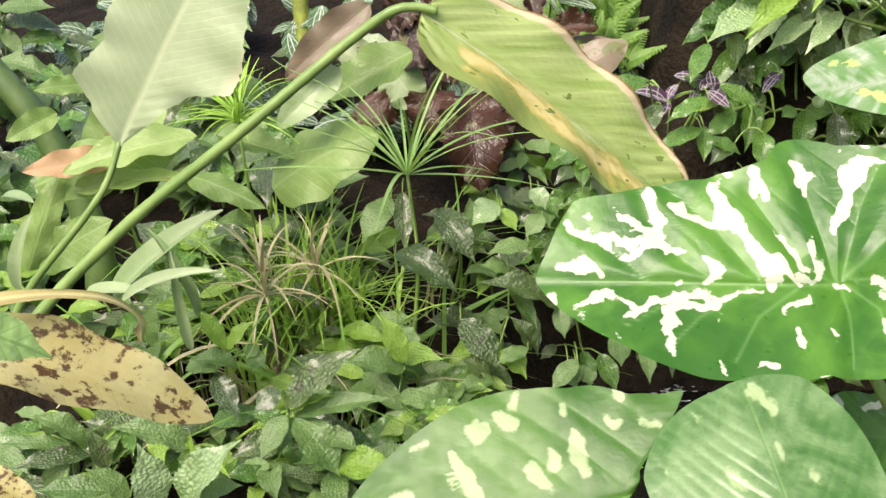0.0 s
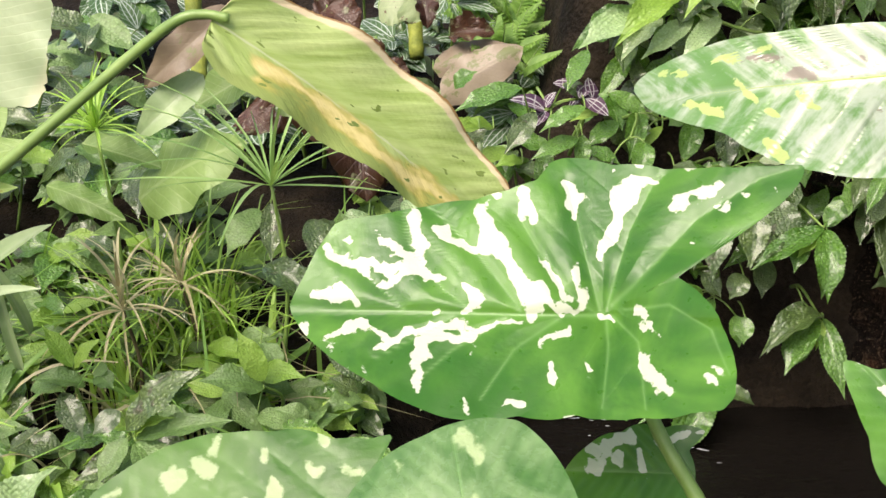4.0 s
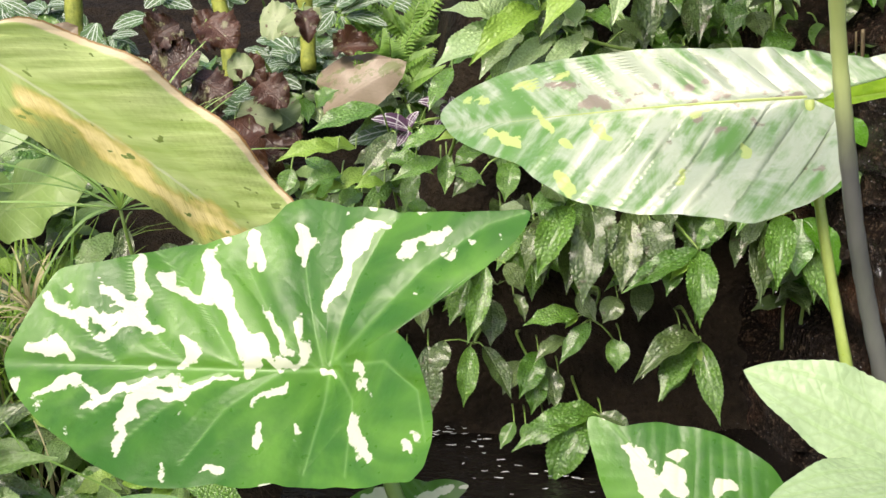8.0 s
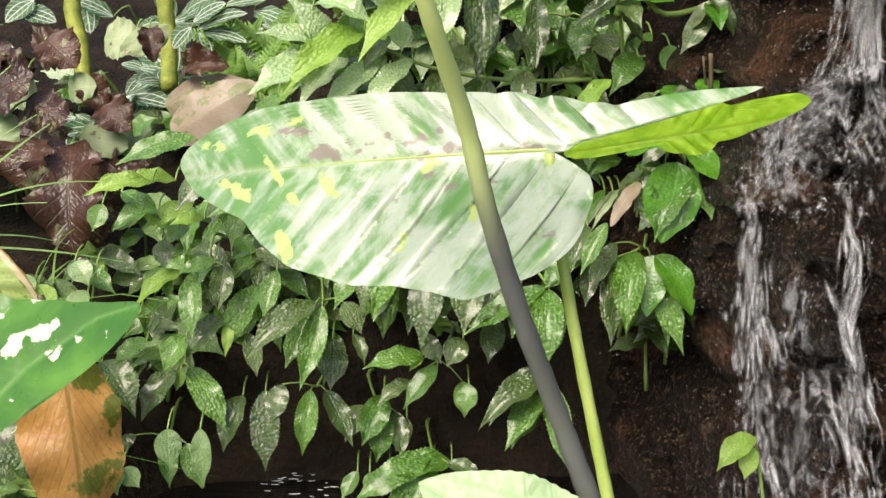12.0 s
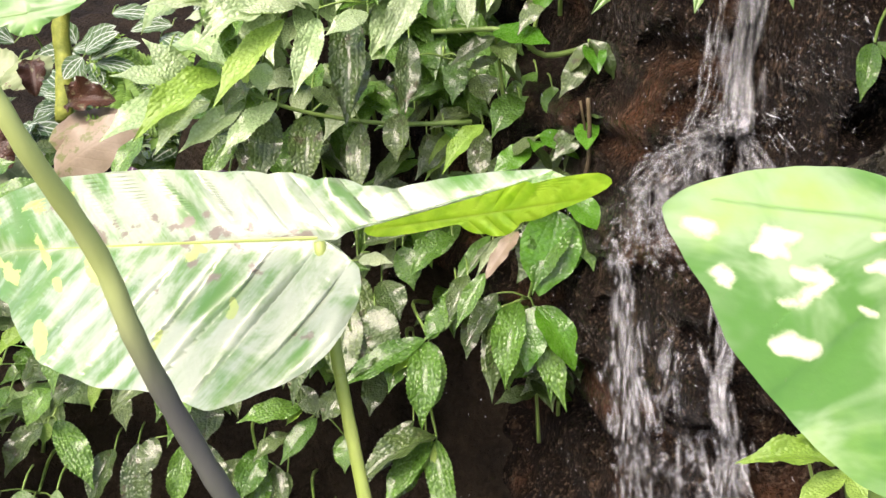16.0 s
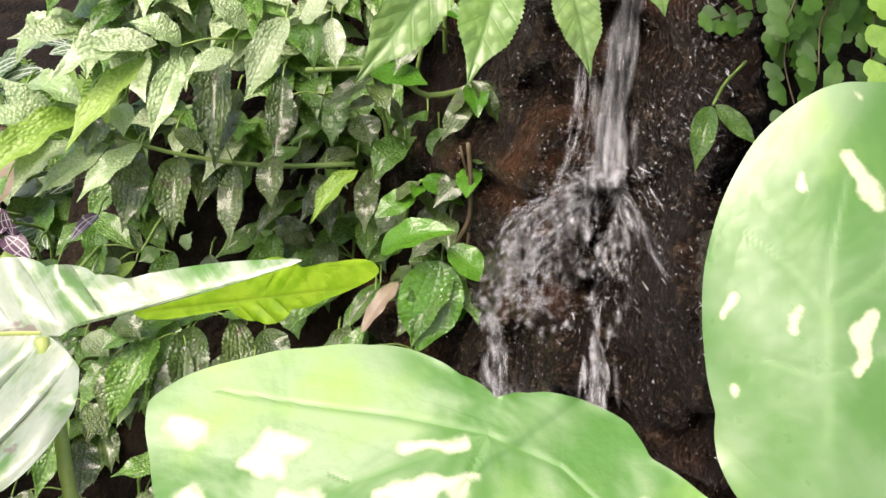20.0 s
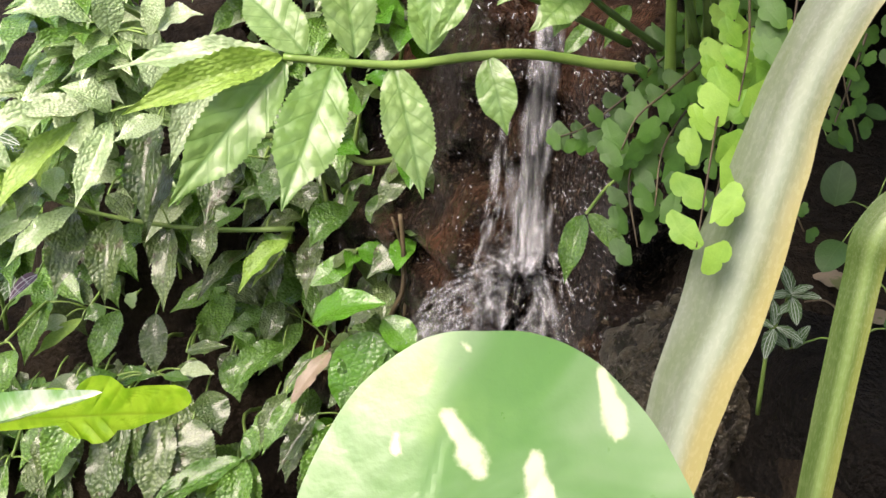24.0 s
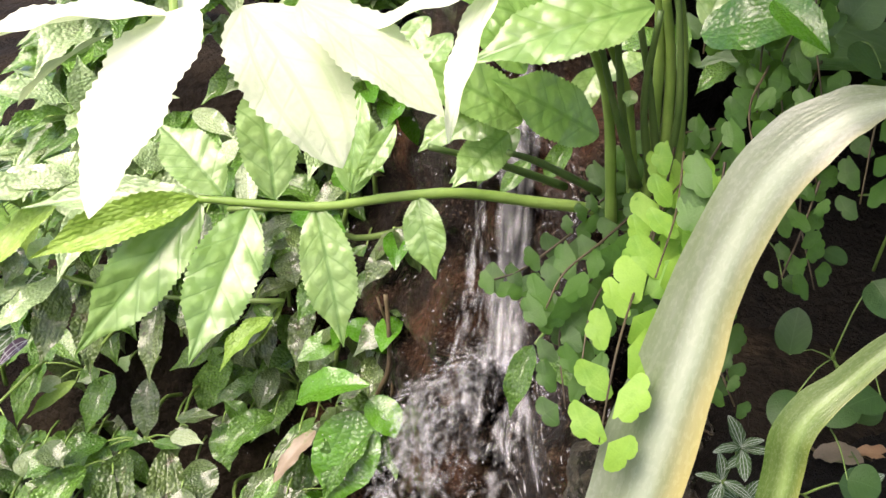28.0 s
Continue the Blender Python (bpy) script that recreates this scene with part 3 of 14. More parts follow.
def blade_mesh(name, material, wid, a=0.7, b=0.9, ny=16, nx=6, fold=0.25, bend=0.5, serr=0.0, wave=0.0, freq=18.0, wl=1.0, wr=1.0,
               ragged=0.0, seed=0, top=0.0, drip=0.0, pleat=0.0, pleats=12.0, sweep=0.0, lefts=None, rights=None):
    """A leaf one unit long from its foot at the origin to its tip on +Y; half width wid; bend: radians of arch; serr: teeth;
    drip: how far the tip narrows to a point; pleat: height of the folds along the side veins."""
    rn = random.Random(seed)
    peak = (a / (a + b)) ** a * (b / (a + b)) ** b
    ph, ang, yy, zz = rn.uniform(0, 6), bend / 2, 0.0, 0.0
    ys, zs = [0.0], [0.0]
    for i in range(ny):
        t = bend / 2 - bend * (i + 0.5) / ny
        yy += math.cos(t)
        zz += math.sin(t)
        ys.append(yy)
        zs.append(zz)
    verts, faces = [], []
    for i in range(ny + 1):
        v = i / ny
        w = wid * (v ** a) * ((1 - v) ** b) / peak
        w *= 1 - drip * smooth_step((v - 0.66) / 0.24)
        w = max(w, wid * top * (1 - v) ** 0.3 if v > 0.5 else 0, 0.004 * (1 if 0 < i else 0.5))
        tooth = 1 + (serr if i % 2 else -serr) if 0 < i < ny else 1
        for j in range(nx + 1):
            s = -1 + 2 * j / nx
            edge = (1 if abs(s) < 0.99 else tooth) * (1 - (rn.random() * ragged if abs(s) > 0.99 else 0))
            side = lefts if s < 0 else rights
            x = s * (curve_at(side, v) if side else w * (wl if s < 0 else wr)) * edge
            back = -0.02 * serr * 8 * abs(s) if serr else 0
            z = zs[i] / ys[-1] + fold * abs(x) + wave * math.sin(v * freq + ph + (1.7 if s > 0 else 0)) * s * s * (0.3 + w / wid)
            z += pleat * abs(math.sin(math.pi * pleats * (v - 0.8 * abs(x)))) * min(1, 3 * abs(s)) * min(1, 4 * (1.05 - abs(s)))
            verts.append((x + sweep * 4 * v * (1 - v), ys[i] / ys[-1] + back * w, z))
    k = nx + 1
    for i in range(ny):
        for j in range(nx):
            p = i * k + j
            faces.append((p, p + 1, p + k + 1, p + k))
    me = mesh_of(name, verts, faces, material)
    me.attributes.new("across", "FLOAT", "POINT").data.foreach_set("value", [-1 + 2 * (i % k) / nx for i in range(len(verts))])
    return me


LEAVES = {}


def leaf_kind(kind, mat_key, n, **kw):
    LEAVES[kind] = [blade_mesh(kind, M[mat_key], seed=i * 7 + 1, **{k: (v[i % len(v)] if isinstance(v, tuple) else v) for k, v in kw.items()}) for i in range(n)]


for kk in ("pilea", "pilea_dark", "pilea_young", "pilea_pale", "pilea_soft"):
    leaf_kind(kk, kk, 5, wid=(0.20, 0.22, 0.19, 0.21, 0.23), a=0.72, b=0.95, ny=40, nx=6, fold=(0.2, 0.4, 0.3, 0.1, 0.5), bend=(0.5, 1.0, 0.3, 0.8, 1.2), serr=0.04, wave=(0.012, 0.025, 0.015, 0.02, 0.03), drip=0.5)
leaf_kind("branch_leaf", "branch_leaf", 3, wid=0.215, a=0.72, b=0.88, ny=56, nx=12, fold=(0.1, 0.2, 0.15), bend=(0.3, 0.5, 0.4), serr=0.037, wave=0.012, drip=0.5, pleat=0.006, pleats=6.0)
leaf_kind("glossy", "glossy", 3, wid=0.26, a=0.55, b=0.75, ny=26, nx=8, fold=(0.2, 0.1, 0.3), bend=(0.5, 0.3, 0.8), serr=0.012, wave=0.015, drip=0.3)
leaf_kind("soft", "soft", 2, wid=0.24, a=0.6, b=0.85, ny=40, nx=10, fold=(0.1, 0.2), bend=(0.3, 0.5), serr=0.012, wave=0.012)
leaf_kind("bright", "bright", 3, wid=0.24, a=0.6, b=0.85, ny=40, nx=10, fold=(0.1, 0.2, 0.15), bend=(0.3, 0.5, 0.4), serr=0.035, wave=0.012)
leaf_kind("begonia", "begonia", 3, wid=0.46, a=0.45, b=0.65, ny=22, nx=8, fold=(0.4, -0.4, 0.7), bend=(0.9, 0.5, 1.3), ragged=0.25, wave=0.09)
leaf_kind("begonia_green", "begonia_green", 3, wid=0.42, a=0.45, b=0.6, ny=18, nx=8, fold=(0.1, -0.2, 0.3), bend=(0.8, 0.5, 1.0), ragged=0.12, wave=0.05)
leaf_kind("begonia_pink", "begonia_pink", 2, wid=0.36, a=0.5, b=0.7, ny=18, nx=8, fold=(0.1, -0.2), bend=(0.6, 0.9), ragged=0.12, wave=0.02)
leaf_kind("zebrina", "zebrina", 2, wid=0.24, a=0.4, b=0.8, ny=14, nx=6, fold=(0.3, 0.5), bend=(0.4, 0.6))
leaf_kind("alum", "alum", 3, wid=0.27, a=0.6, b=0.8, ny=16, nx=8, fold=(0.2, 0.1, 0.3), bend=(0.4, 0.7, 0.5), serr=0.02, wave=0.015)
leaf_kind("round", "round", 2, wid=0.42, a=0.5, b=0.6, ny=14, nx=6, fold=(0.1, 0.2), bend=(0.4, 0.6))
leaf_kind("sedge", "grass", 3, wid=0.028, a=0.2, b=0.6, ny=10, nx=2, fold=0.5, bend=(0.5, 0.9, 1.3))
leaf_kind("sedge_pale", "sedge_green", 3, wid=0.011, a=0.2, b=0.6, ny=10, nx=2, fold=0.5, bend=(0.3, 0.6, 0.9))
leaf_kind("sedge_lime", "grass_lime", 3, wid=0.022, a=0.2, b=0.6, ny=10, nx=2, fold=0.5, bend=(0.6, 1.0, 1.5))
leaf_kind("sedge_dry", "dry", 3, wid=0.02, a=0.2, b=0.6, ny=10, nx=2, fold=0.5, bend=(0.8, 1.4, 2.0))
leaf_kind("banana", "banana", 2, wid=0.25, a=0.36, b=0.62, ny=40, nx=14, fold=(0.2, 0.3), bend=(0.3, 0.5), ragged=0.03, wave=0.011, freq=74)
leaf_kind("banana_lobed", "banana", 1, wid=0.3, ny=72, nx=20, fold=0.12, bend=0.35, ragged=0.05, wave=0.012, freq=30, pleat=0.0045, pleats=20.0,
          lefts=[(0, 0.01), (0.09, 0.155), (0.186, 0.278), (0.27, 0.25), (0.364, 0.227), (0.46, 0.248), (0.6, 0.265), (0.85, 0.16), (1, 0.01)],
          rights=[(0, 0.01), (0.21, 0.11), (0.325, 0.18), (0.376, 0.26), (0.418, 0.335), (0.52, 0.33), (0.775, 0.225), (0.9, 0.12), (1, 0.01)])
leaf_kind("olive", "olive", 3, wid=0.30, a=0.5, b=0.75, ny=24, nx=8, fold=(0.15, -0.15, 0.3), bend=(0.4, 0.7, 0.2), ragged=0.03, wave=0.03)
leaf_kind("dead_broad", "begonia_pink", 1, wid=0.28, a=0.5, b=0.75, ny=24, nx=8, fold=0.2, bend=0.5, ragged=0.04, wave=0.03)
leaf_kind("sword_broad", "sword", 1, wid=0.26, a=0.5, b=0.75, ny=20, nx=6, fold=0.3, bend=0.4, wave=0.02)
leaf_kind("peach", "peach", 1, wid=0.17, a=0.6, b=0.8, ny=20, nx=6, fold=0.3, bend=0.3, wave=0.03)
leaf_kind("spotted", "spotted", 1, wid=0.2, a=0.4, b=0.6, ny=28, nx=8, fold=0.25, bend=0.4, wave=0.012)
leaf_kind("orange", "orange", 1, wid=0.32, a=0.5, b=0.5, ny=24, nx=8, fold=-0.3, bend=0.5, ragged=0.05, wave=0.05)
leaf_kind("sword", "sword", 2, wid=0.09, a=0.35, b=0.7, ny=16, nx=4, fold=0.6, bend=(0.5, 0.9))
leaf_kind("canna", "canna", 1, wid=0.36, a=0.24, b=0.5, ny=110, nx=24, fold=0.2, bend=0.25, ragged=0.025, wave=0.014, freq=24, wl=0.75, wr=1.0, pleat=0.008, pleats=19.0, sweep=-0.12)
leaf_kind("fern", "fern", 2, wid=0.22, a=0.5, b=0.9, ny=5, nx=2, fold=0.2, bend=(0.4, 0.8))
# the fan-shaped leaflet of the maidenhair fern, widest at its lobed end
fan = []
for i in range(3):
    vs, fs = [(0, 0, 0), (0, 0.35, 0.04)], []
    for j in range(31):
        an = radians(-(82, 74, 88)[i] + 2 * (82, 74, 88)[i] * j / 30)
        lobe = abs(math.cos(an * (3.1, 2.4, 3.3)[i] + (0.0, 1.57, 0.35)[i])) ** 0.45
        r = 0.74 * (0.74 + 0.26 * lobe + 0.015 * math.cos(an * 23))
        vs.append((r * math.sin(an) * 0.92, 0.14 + r * math.cos(an) * 0.86, 0.06 * math.cos(an * 3 + i)))
    for j in range(30):
        fs.append((1, j + 3, j + 2))
    fs.append((1, 2, 0))
    fs.append((1, 0, 32))
    fan.append(mesh_of("leaflet", vs, fs, M["adiantum"]))
LEAVES["fan"] = fan
LEAVES["fan_painted_shade"] = []
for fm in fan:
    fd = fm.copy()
    fd.materials[0] = M["adiantum_painted_shade"]
    LEAVES["fan_painted_shade"].append(fd)
COUNT = [0]


def leaf(p, kind, base, tip, nrm, w=1.0, name="leaf", pick=-1):
    """One leaf as a part of p, from base to tip, its upper face towards nrm."""
    base, tip, nrm = Vector(base), Vector(tip), Vector(nrm)
    y = tip - base
    ln = y.length
    y.normalize()
    z = nrm - nrm.dot(y) * y
    if z.length < 1e-3:
        z = Vector((0, -1, 0.1)) - y * y.dot(Vector((0, -1, 0.1)))
    z.normalize()
    x = y.cross(z)
    COUNT[0] += 1
    ms = LEAVES[kind]
    ob = new(name, ms[(COUNT[0] if pick < 0 else pick) % len(ms)])
    m = Matrix.Identity(4)
    for r in range(3):
        m[r][0], m[r][1], m[r][2], m[r][3] = x[r] * ln * w, y[r] * ln, z[r] * ln, base[r]
    return attach(ob, p, m)


def spline(pts, n):
    """A smooth way through the given points."""
    pts = [Vector(q) for q in pts]
    pts = [pts[0] * 2 - pts[1]] + pts + [pts[-1] * 2 - pts[-2]]
    res = []
    for i in range(1, len(pts) - 2):
        a, b, c, d = pts[i - 1:i + 3]
        for k in range(n):
            t = k / n
            res.append(0.5 * ((2 * b) + (c - a) * t + (2 * a - 5 * b + 4 * c - d) * t * t + (3 * b - a - 3 * c + d) * t ** 3))
    res.append(pts[-2])
    return res


def tube(p, name, pts, r0, r1, mat_key, n=6, sides=8, label=""):
    way = spline(pts, n)
    verts, faces = [], []
    up = Vector((0.3, 0.9, 0.1))
    for i, q in enumerate(way):
        d = (way[min(i + 1, len(way) - 1)] - way[max(i - 1, 0)]).normalized()
        a = d.cross(up).normalized()
        b = d.cross(a)
        r = r0 + (r1 - r0) * i / (len(way) - 1)
        r *= 1 + 0.05 * math.sin(i * 2.3)
        for k in range(sides):
            an = 2 * math.pi * k / sides
            verts.append(q + a * math.cos(an) * r + b * math.sin(an) * r)
    for i in range(len(way) - 1):
        for k in range(sides):
            faces.append((i * sides + k, i * sides + (k + 1) % sides, (i + 1) * sides + (k + 1) % sides, (i + 1) * sides + k))
    faces.append(tuple(range(sides))[::-1])
    faces.append(tuple(range((len(way) - 1) * sides, len(way) * sides)))
    ob = new(name, mesh_of(name, verts, faces, M[mat_key]))
    if label:
        tagged(ob, label)
    return attach(ob, p, Matrix.Identity(4))


def ribbon(p, name, pts, nrm, widths, mat_key, n=8, nx=6, fold=0.15, wave=0.0, label=""):
    """A long strap leaf along the given points."""
    way = spline(pts, n)
    nrm = Vector(nrm)
    verts, faces = [], []
    for i, q in enumerate(way):
        d = (way[min(i + 1, len(way) - 1)] - way[max(i - 1, 0)]).normalized()
        s = d.cross(nrm).normalized()
        z = s.cross(d)
        t = i / (len(way) - 1) * (len(widths) - 1)
        k = min(int(t), len(widths) - 2)
        f = t - k
        f = f * f * (3 - 2 * f)
        w = widths[k] * (1 - f) + widths[k + 1] * f
        for j in range(nx + 1):
            e = -1 + 2 * j / nx
            verts.append(q + s * e * w + z * (fold * w * abs(e) + wave * w * math.sin(i * 0.7 + e)))
    for i in range(len(way) - 1):
        for j in range(nx):
            a = i * (nx + 1) + j
            faces.append((a, a + 1, a + nx + 2, a + nx + 1))
    me = mesh_of(name, verts, faces, M[mat_key])
    k = nx + 1
    me.attributes.new("across", "FLOAT", "POINT").data.foreach_set("value", [-1 + 2 * (i % k) / nx for i in range(len(verts))])
    me.attributes.new("along", "FLOAT", "POINT").data.foreach_set("value", [(i // k) / len(way) for i in range(len(verts))])
    ob = new(name, me)
    if label:
        tagged(ob, label)
    return attach(ob, p, Matrix.Identity(4))


STROKES = {}


def stroke(key, x1, y1, x2, y2, w1, w2):
    """One pale patch of a leaf's pattern, a tapered bar in the leaf's own plane."""
    STROKES.setdefault(key, []).append((x1, y1, x2, y2, w1, w2))


def aroid(p, name, m, outline, mat_key, axis, relief, key="", na=240, nr=60, ribs=0.004, veins=7, label="", warp=1.0, groove=0.0, funnel=0.0):
    """A large leaf blade in the plane of m round the top of its stalk. outline: (degrees, radius) round it; axis: degrees of the midrib;
    relief: slope along the midrib, slope of the half left of it, slope of the other half, dip of the tip, and how far the two lobes of the foot rise."""
    ang = np.radians([o[0] for o in outline])
    rad = np.array([o[1] for o in outline])
    th = np.linspace(ang[0], ang[0] + 2 * np.pi, na, endpoint=False)
    r = np.interp(th, np.append(ang, ang[0] + 2 * np.pi), np.append(rad, rad[0]))
    rs = np.copy(r)
    for _ in range(2):
        rs = 0.25 * np.roll(rs, 1) + 0.5 * rs + 0.25 * np.roll(rs, -1)
    ph = np.arange(na)
    rs = rs * (1 + 0.0022 * np.sin(ph * 0.21) + 0.0012 * np.sin(ph * 0.53))
    rho = np.linspace(0.0, 1.0, nr) ** 0.9
    X = (np.outer(rho, rs * np.cos(th))).ravel()
    Y = (np.outer(rho, rs * np.sin(th))).ravel()
    RR = np.repeat(rho, na)
    ca, sa = math.cos(radians(axis)), math.sin(radians(axis))
    U, V = X * ca + Y * sa, -X * sa + Y * ca
    size = rs.max()
    soft = np.sqrt(V * V + (0.03 * size) ** 2) - 0.03 * size
    Z = relief[0] * U + np.where(V > 0, relief[1], -relief[2]) * soft - relief[3] * np.maximum(U / size, 0) ** 2 * size
    if len(relief) > 4:
        lw = np.clip(1 + V / (0.2 * size), 0, 1)
        Z += (relief[4] * lw + relief[5] * (1 - lw)) * (np.sqrt(np.minimum(U, 0) ** 2 + (0.05 * size) ** 2) - 0.05 * size)
    # side veins leave the midrib forwards, the basal ones run into the lobes
    vein = np.exp(-(V / (0.010 * size)) ** 2)
    step = 1.0 / veins
    q = (U / size - 0.75 * np.abs(V) / size - 0.35 * (V / size) ** 2) / step + np.where(V > 0, 0.15, 0.5)
    dq = np.abs(q - np.round(q)) * step * size
    lat = np.exp(-(dq / (0.028 * size)) ** 2) * (np.round(q) > -3.6) * np.clip(np.abs(V) / (0.06 * size) - 0.2, 0, 1)
    vein = np.maximum(vein, 0.35 * lat)
    valley = np.zeros_like(X)
    if key + "_vein" in STROKES:
        vein *= 0.12
        for x1, y1, x2, y2, w1, w2 in STROKES[key + "_vein"]:
            dx, dy = x2 - x1, y2 - y1
            t = np.clip(((X - x1) * dx + (Y - y1) * dy) / max(dx * dx + dy * dy, 1e-9), 0, 1)
            d = np.hypot(X - x1 - t * dx, Y - y1 - t * dy)
            vein = np.maximum(vein, np.exp(-(d / (w1 + (w2 - w1) * t)) ** 2))
            valley = np.maximum(valley, np.exp(-(d / 0.0065) ** 2))
    Z -= groove * valley + funnel * np.exp(-(X * X + Y * Y) / 0.020 ** 2)
    fq = q - np.floor(q)
    Z += ribs * (0.65 + 0.5 * np.sin(11 * U / size + 6 * V / size + 3 * np.floor(q))) * (np.sin(np.pi * fq ** 0.75) - 0.6) * np.minimum(1, np.abs(V) / (0.12 * size)) * np.minimum(1, 1.5 - RR) * np.clip(1 + U / (0.4 * size), 0, 1)
    edge = np.sin(np.tile(th, nr) * 9 + 1.3) * 0.012 * size * RR ** 6
    Z += edge
    patch = np.zeros_like(X)
    rn = np.random.RandomState(len(key) + na)
    WX, WY = X.copy(), Y.copy()
    for wl, am in ((0.05, 0.003), (0.031, 0.0025), (0.021, 0.0022), (0.014, 0.0016), (0.009, 0.0012)):
        for _ in range(2):
            a1, p1, p2 = rn.uniform(0, 6.28, 3)
            ph = (X * math.cos(a1) + Y * math.sin(a1)) * 2 * np.pi / wl
            WX += am * np.sin(ph + p1) * warp * 0.33
            WY += am * np.sin(ph * 1.1 + p2) * warp * 0.33
    for x1, y1, x2, y2, w1, w2 in STROKES.get(key, []):
        dx, dy = x2 - x1, y2 - y1
        t = np.clip(((WX - x1) * dx + (WY - y1) * dy) / max(dx * dx + dy * dy, 1e-9), 0, 1)
        d = np.hypot(WX - x1 - t * dx, WY - y1 - t * dy)
        w = w1 + (w2 - w1) * t
        patch = np.maximum(patch, np.clip(0.5 + (w - d) / (0.009 * warp ** 2), 0, 1))
    dirt = np.zeros_like(X)
    for x1, y1, x2, y2, w1, w2 in STROKES.get(key + "_dirt", []):
        dirt = np.maximum(dirt, np.clip(0.5 + (w1 - np.hypot((WX - x1) * 0.6, WY - y1)) / 0.004, 0, 1))
    verts = np.stack([X, Y, Z], 1)
    idx = np.arange(nr * na).reshape(nr, na)
    a, b = idx[:-1], np.roll(idx[:-1], -1, 1)
    c, d = np.roll(idx[1:], -1, 1), idx[1:]
    faces = np.stack([a, d, c, b], -1).reshape(-1, 4)
    me = mesh_of(name, verts.tolist(), faces.tolist(), M[mat_key])
    me.attributes.new("patch", "FLOAT", "POINT").data.foreach_set("value", patch.astype(np.float32))
    me.attributes.new("run", "FLOAT", "POINT").data.foreach_set("value", q.astype(np.float32))
    me.attributes.new("off", "FLOAT", "POINT").data.foreach_set("value", (V / size).astype(np.float32))
    me.attributes.new("vein", "FLOAT", "POINT").data.foreach_set("value", vein.astype(np.float32))
    me.attributes.new("dirt", "FLOAT", "POINT").data.foreach_set("value", dirt.astype(np.float32))
    ob = new(name, me)
    if label:
        tagged(ob, label)
    attach(ob, p, m)
    if name == "leaf_blade" and key + "_vein" not in STROKES:
        j = int(np.argmin(np.abs((th - radians(axis) + np.pi) % (2 * np.pi) - np.pi)))
        line = [Vector(verts[i * na + j]) + Vector((0, 0, -0.0004)) for i in range(0, int(nr * 0.9), 2)]
        rv, rf, r0 = [], [], 0.0016 * min(1.0, size / 0.2)
        side = Vector((-sa, ca, 0))
        for i, q in enumerate(line):
            r = r0 * (1 - 0.8 * i / len(line))
            rv.extend((q - side * r, q + Vector((0, 0, r * 0.9)), q + side * r))
        for i in range(len(line) - 1):
            k = 3 * i
            rf.extend(((k, k + 3, k + 4, k + 1), (k + 1, k + 4, k + 5, k + 2)))
        rib = new("midrib", mesh_of("midrib", rv, rf, M["stem_lime"] if mat_key == "hilo_pale" else M["midrib"]))
        rib.parent = ob
    return ob


# ---- ground, rock and pool ----


def smooth(a, b, v):
    t = min(1, max(0, (v - a) / (b - a)))
    return t * t * (3 - 2 * t)


def ground_z(x, y):
    ys = ((-40, -0.3), (0.3, -0.22), (1.0, -0.19), (1.4, -0.13), (1.75, 0.02), (2.3, 0.12), (3.2, 0.3), (6, 0.7), (60, 2.0))
    z = ys[-1][1]
    for (a, za), (b, zb) in zip(ys, ys[1:]):
        if y <= b:
            z = za + (zb - za) * max(0, (y - a) / (b - a))
            break
    z += 0.5 * smooth(0.24, 0.42, x) * smooth(1.6, 1.8, y) * (1 - smooth(2.6, 4.0, y))
    pool = smooth(0.08, 0.24, x) * (1 - smooth(1.42, 1.6, y)) * smooth(0.1, 0.3, y)
    z = z * (1 - pool) - 0.27 * pool
    right = smooth(0.95, 1.08, x) * smooth(0.72, 0.9, y) * (1 - smooth(2.0, 5.0, x))
    z = z * (1 - right) + (0.36 + 0.1 * smooth(0.9, 1.2, y)) * right
    return z + 0.02 * noise.noise((x * 6, y * 6, 0)) + 0.008 * noise.noise((x * 25, y * 25, 3))


def axis_steps(lo, hi, step, far):
    v = [lo]
    while v[-1] < hi:
        v.append(v[-1] + step)
    out, s = [], step
    a = lo
    while a > -far:
        s *= 1.6
        a -= s
        out.insert(0, a)
    s = step
    b = v[-1]
    while b < far:
        s *= 1.6
        b += s
        v.append(b)
    return out + v


gx, gy = axis_steps(-1.3, 1.7, 0.025, 80), axis_steps(0.0, 3.2, 0.025, 80)
vs = [(x, y, ground_z(x, y)) for y in gy for x in gx]
nx = len(gx)
fs = [(j * nx + i, j * nx + i + 1, (j + 1) * nx + i + 1, (j + 1) * nx + i) for j in range(len(gy) - 1) for i in range(nx - 1)]
tagged(new("ground", mesh_of("ground", vs, fs, M["soil"])), "dark damp soil bank under the plants", "ground", kind="structure")

wx = [-0.05 + 1.25 * i / 150 for i in range(151)]
wy = [0.05 + 1.56 * i / 150 for i in range(151)]
vs = [(x, y, -0.17 + 0.0022 * noise.noise((x * 24, y * 40, 5)) + 0.0016 * noise.noise((x * 60, y * 80, 9))) for y in wy for x in wx]
fs = [(j * 151 + i, j * 151 + i + 1, (j + 1) * 151 + i + 1, (j + 1) * 151 + i) for j in range(150) for i in range(150)]
tagged(new("pool_water", mesh_of("pool_water", vs, fs, M["water"])), "dark rippling pool below the bank", "water", kind="structure")


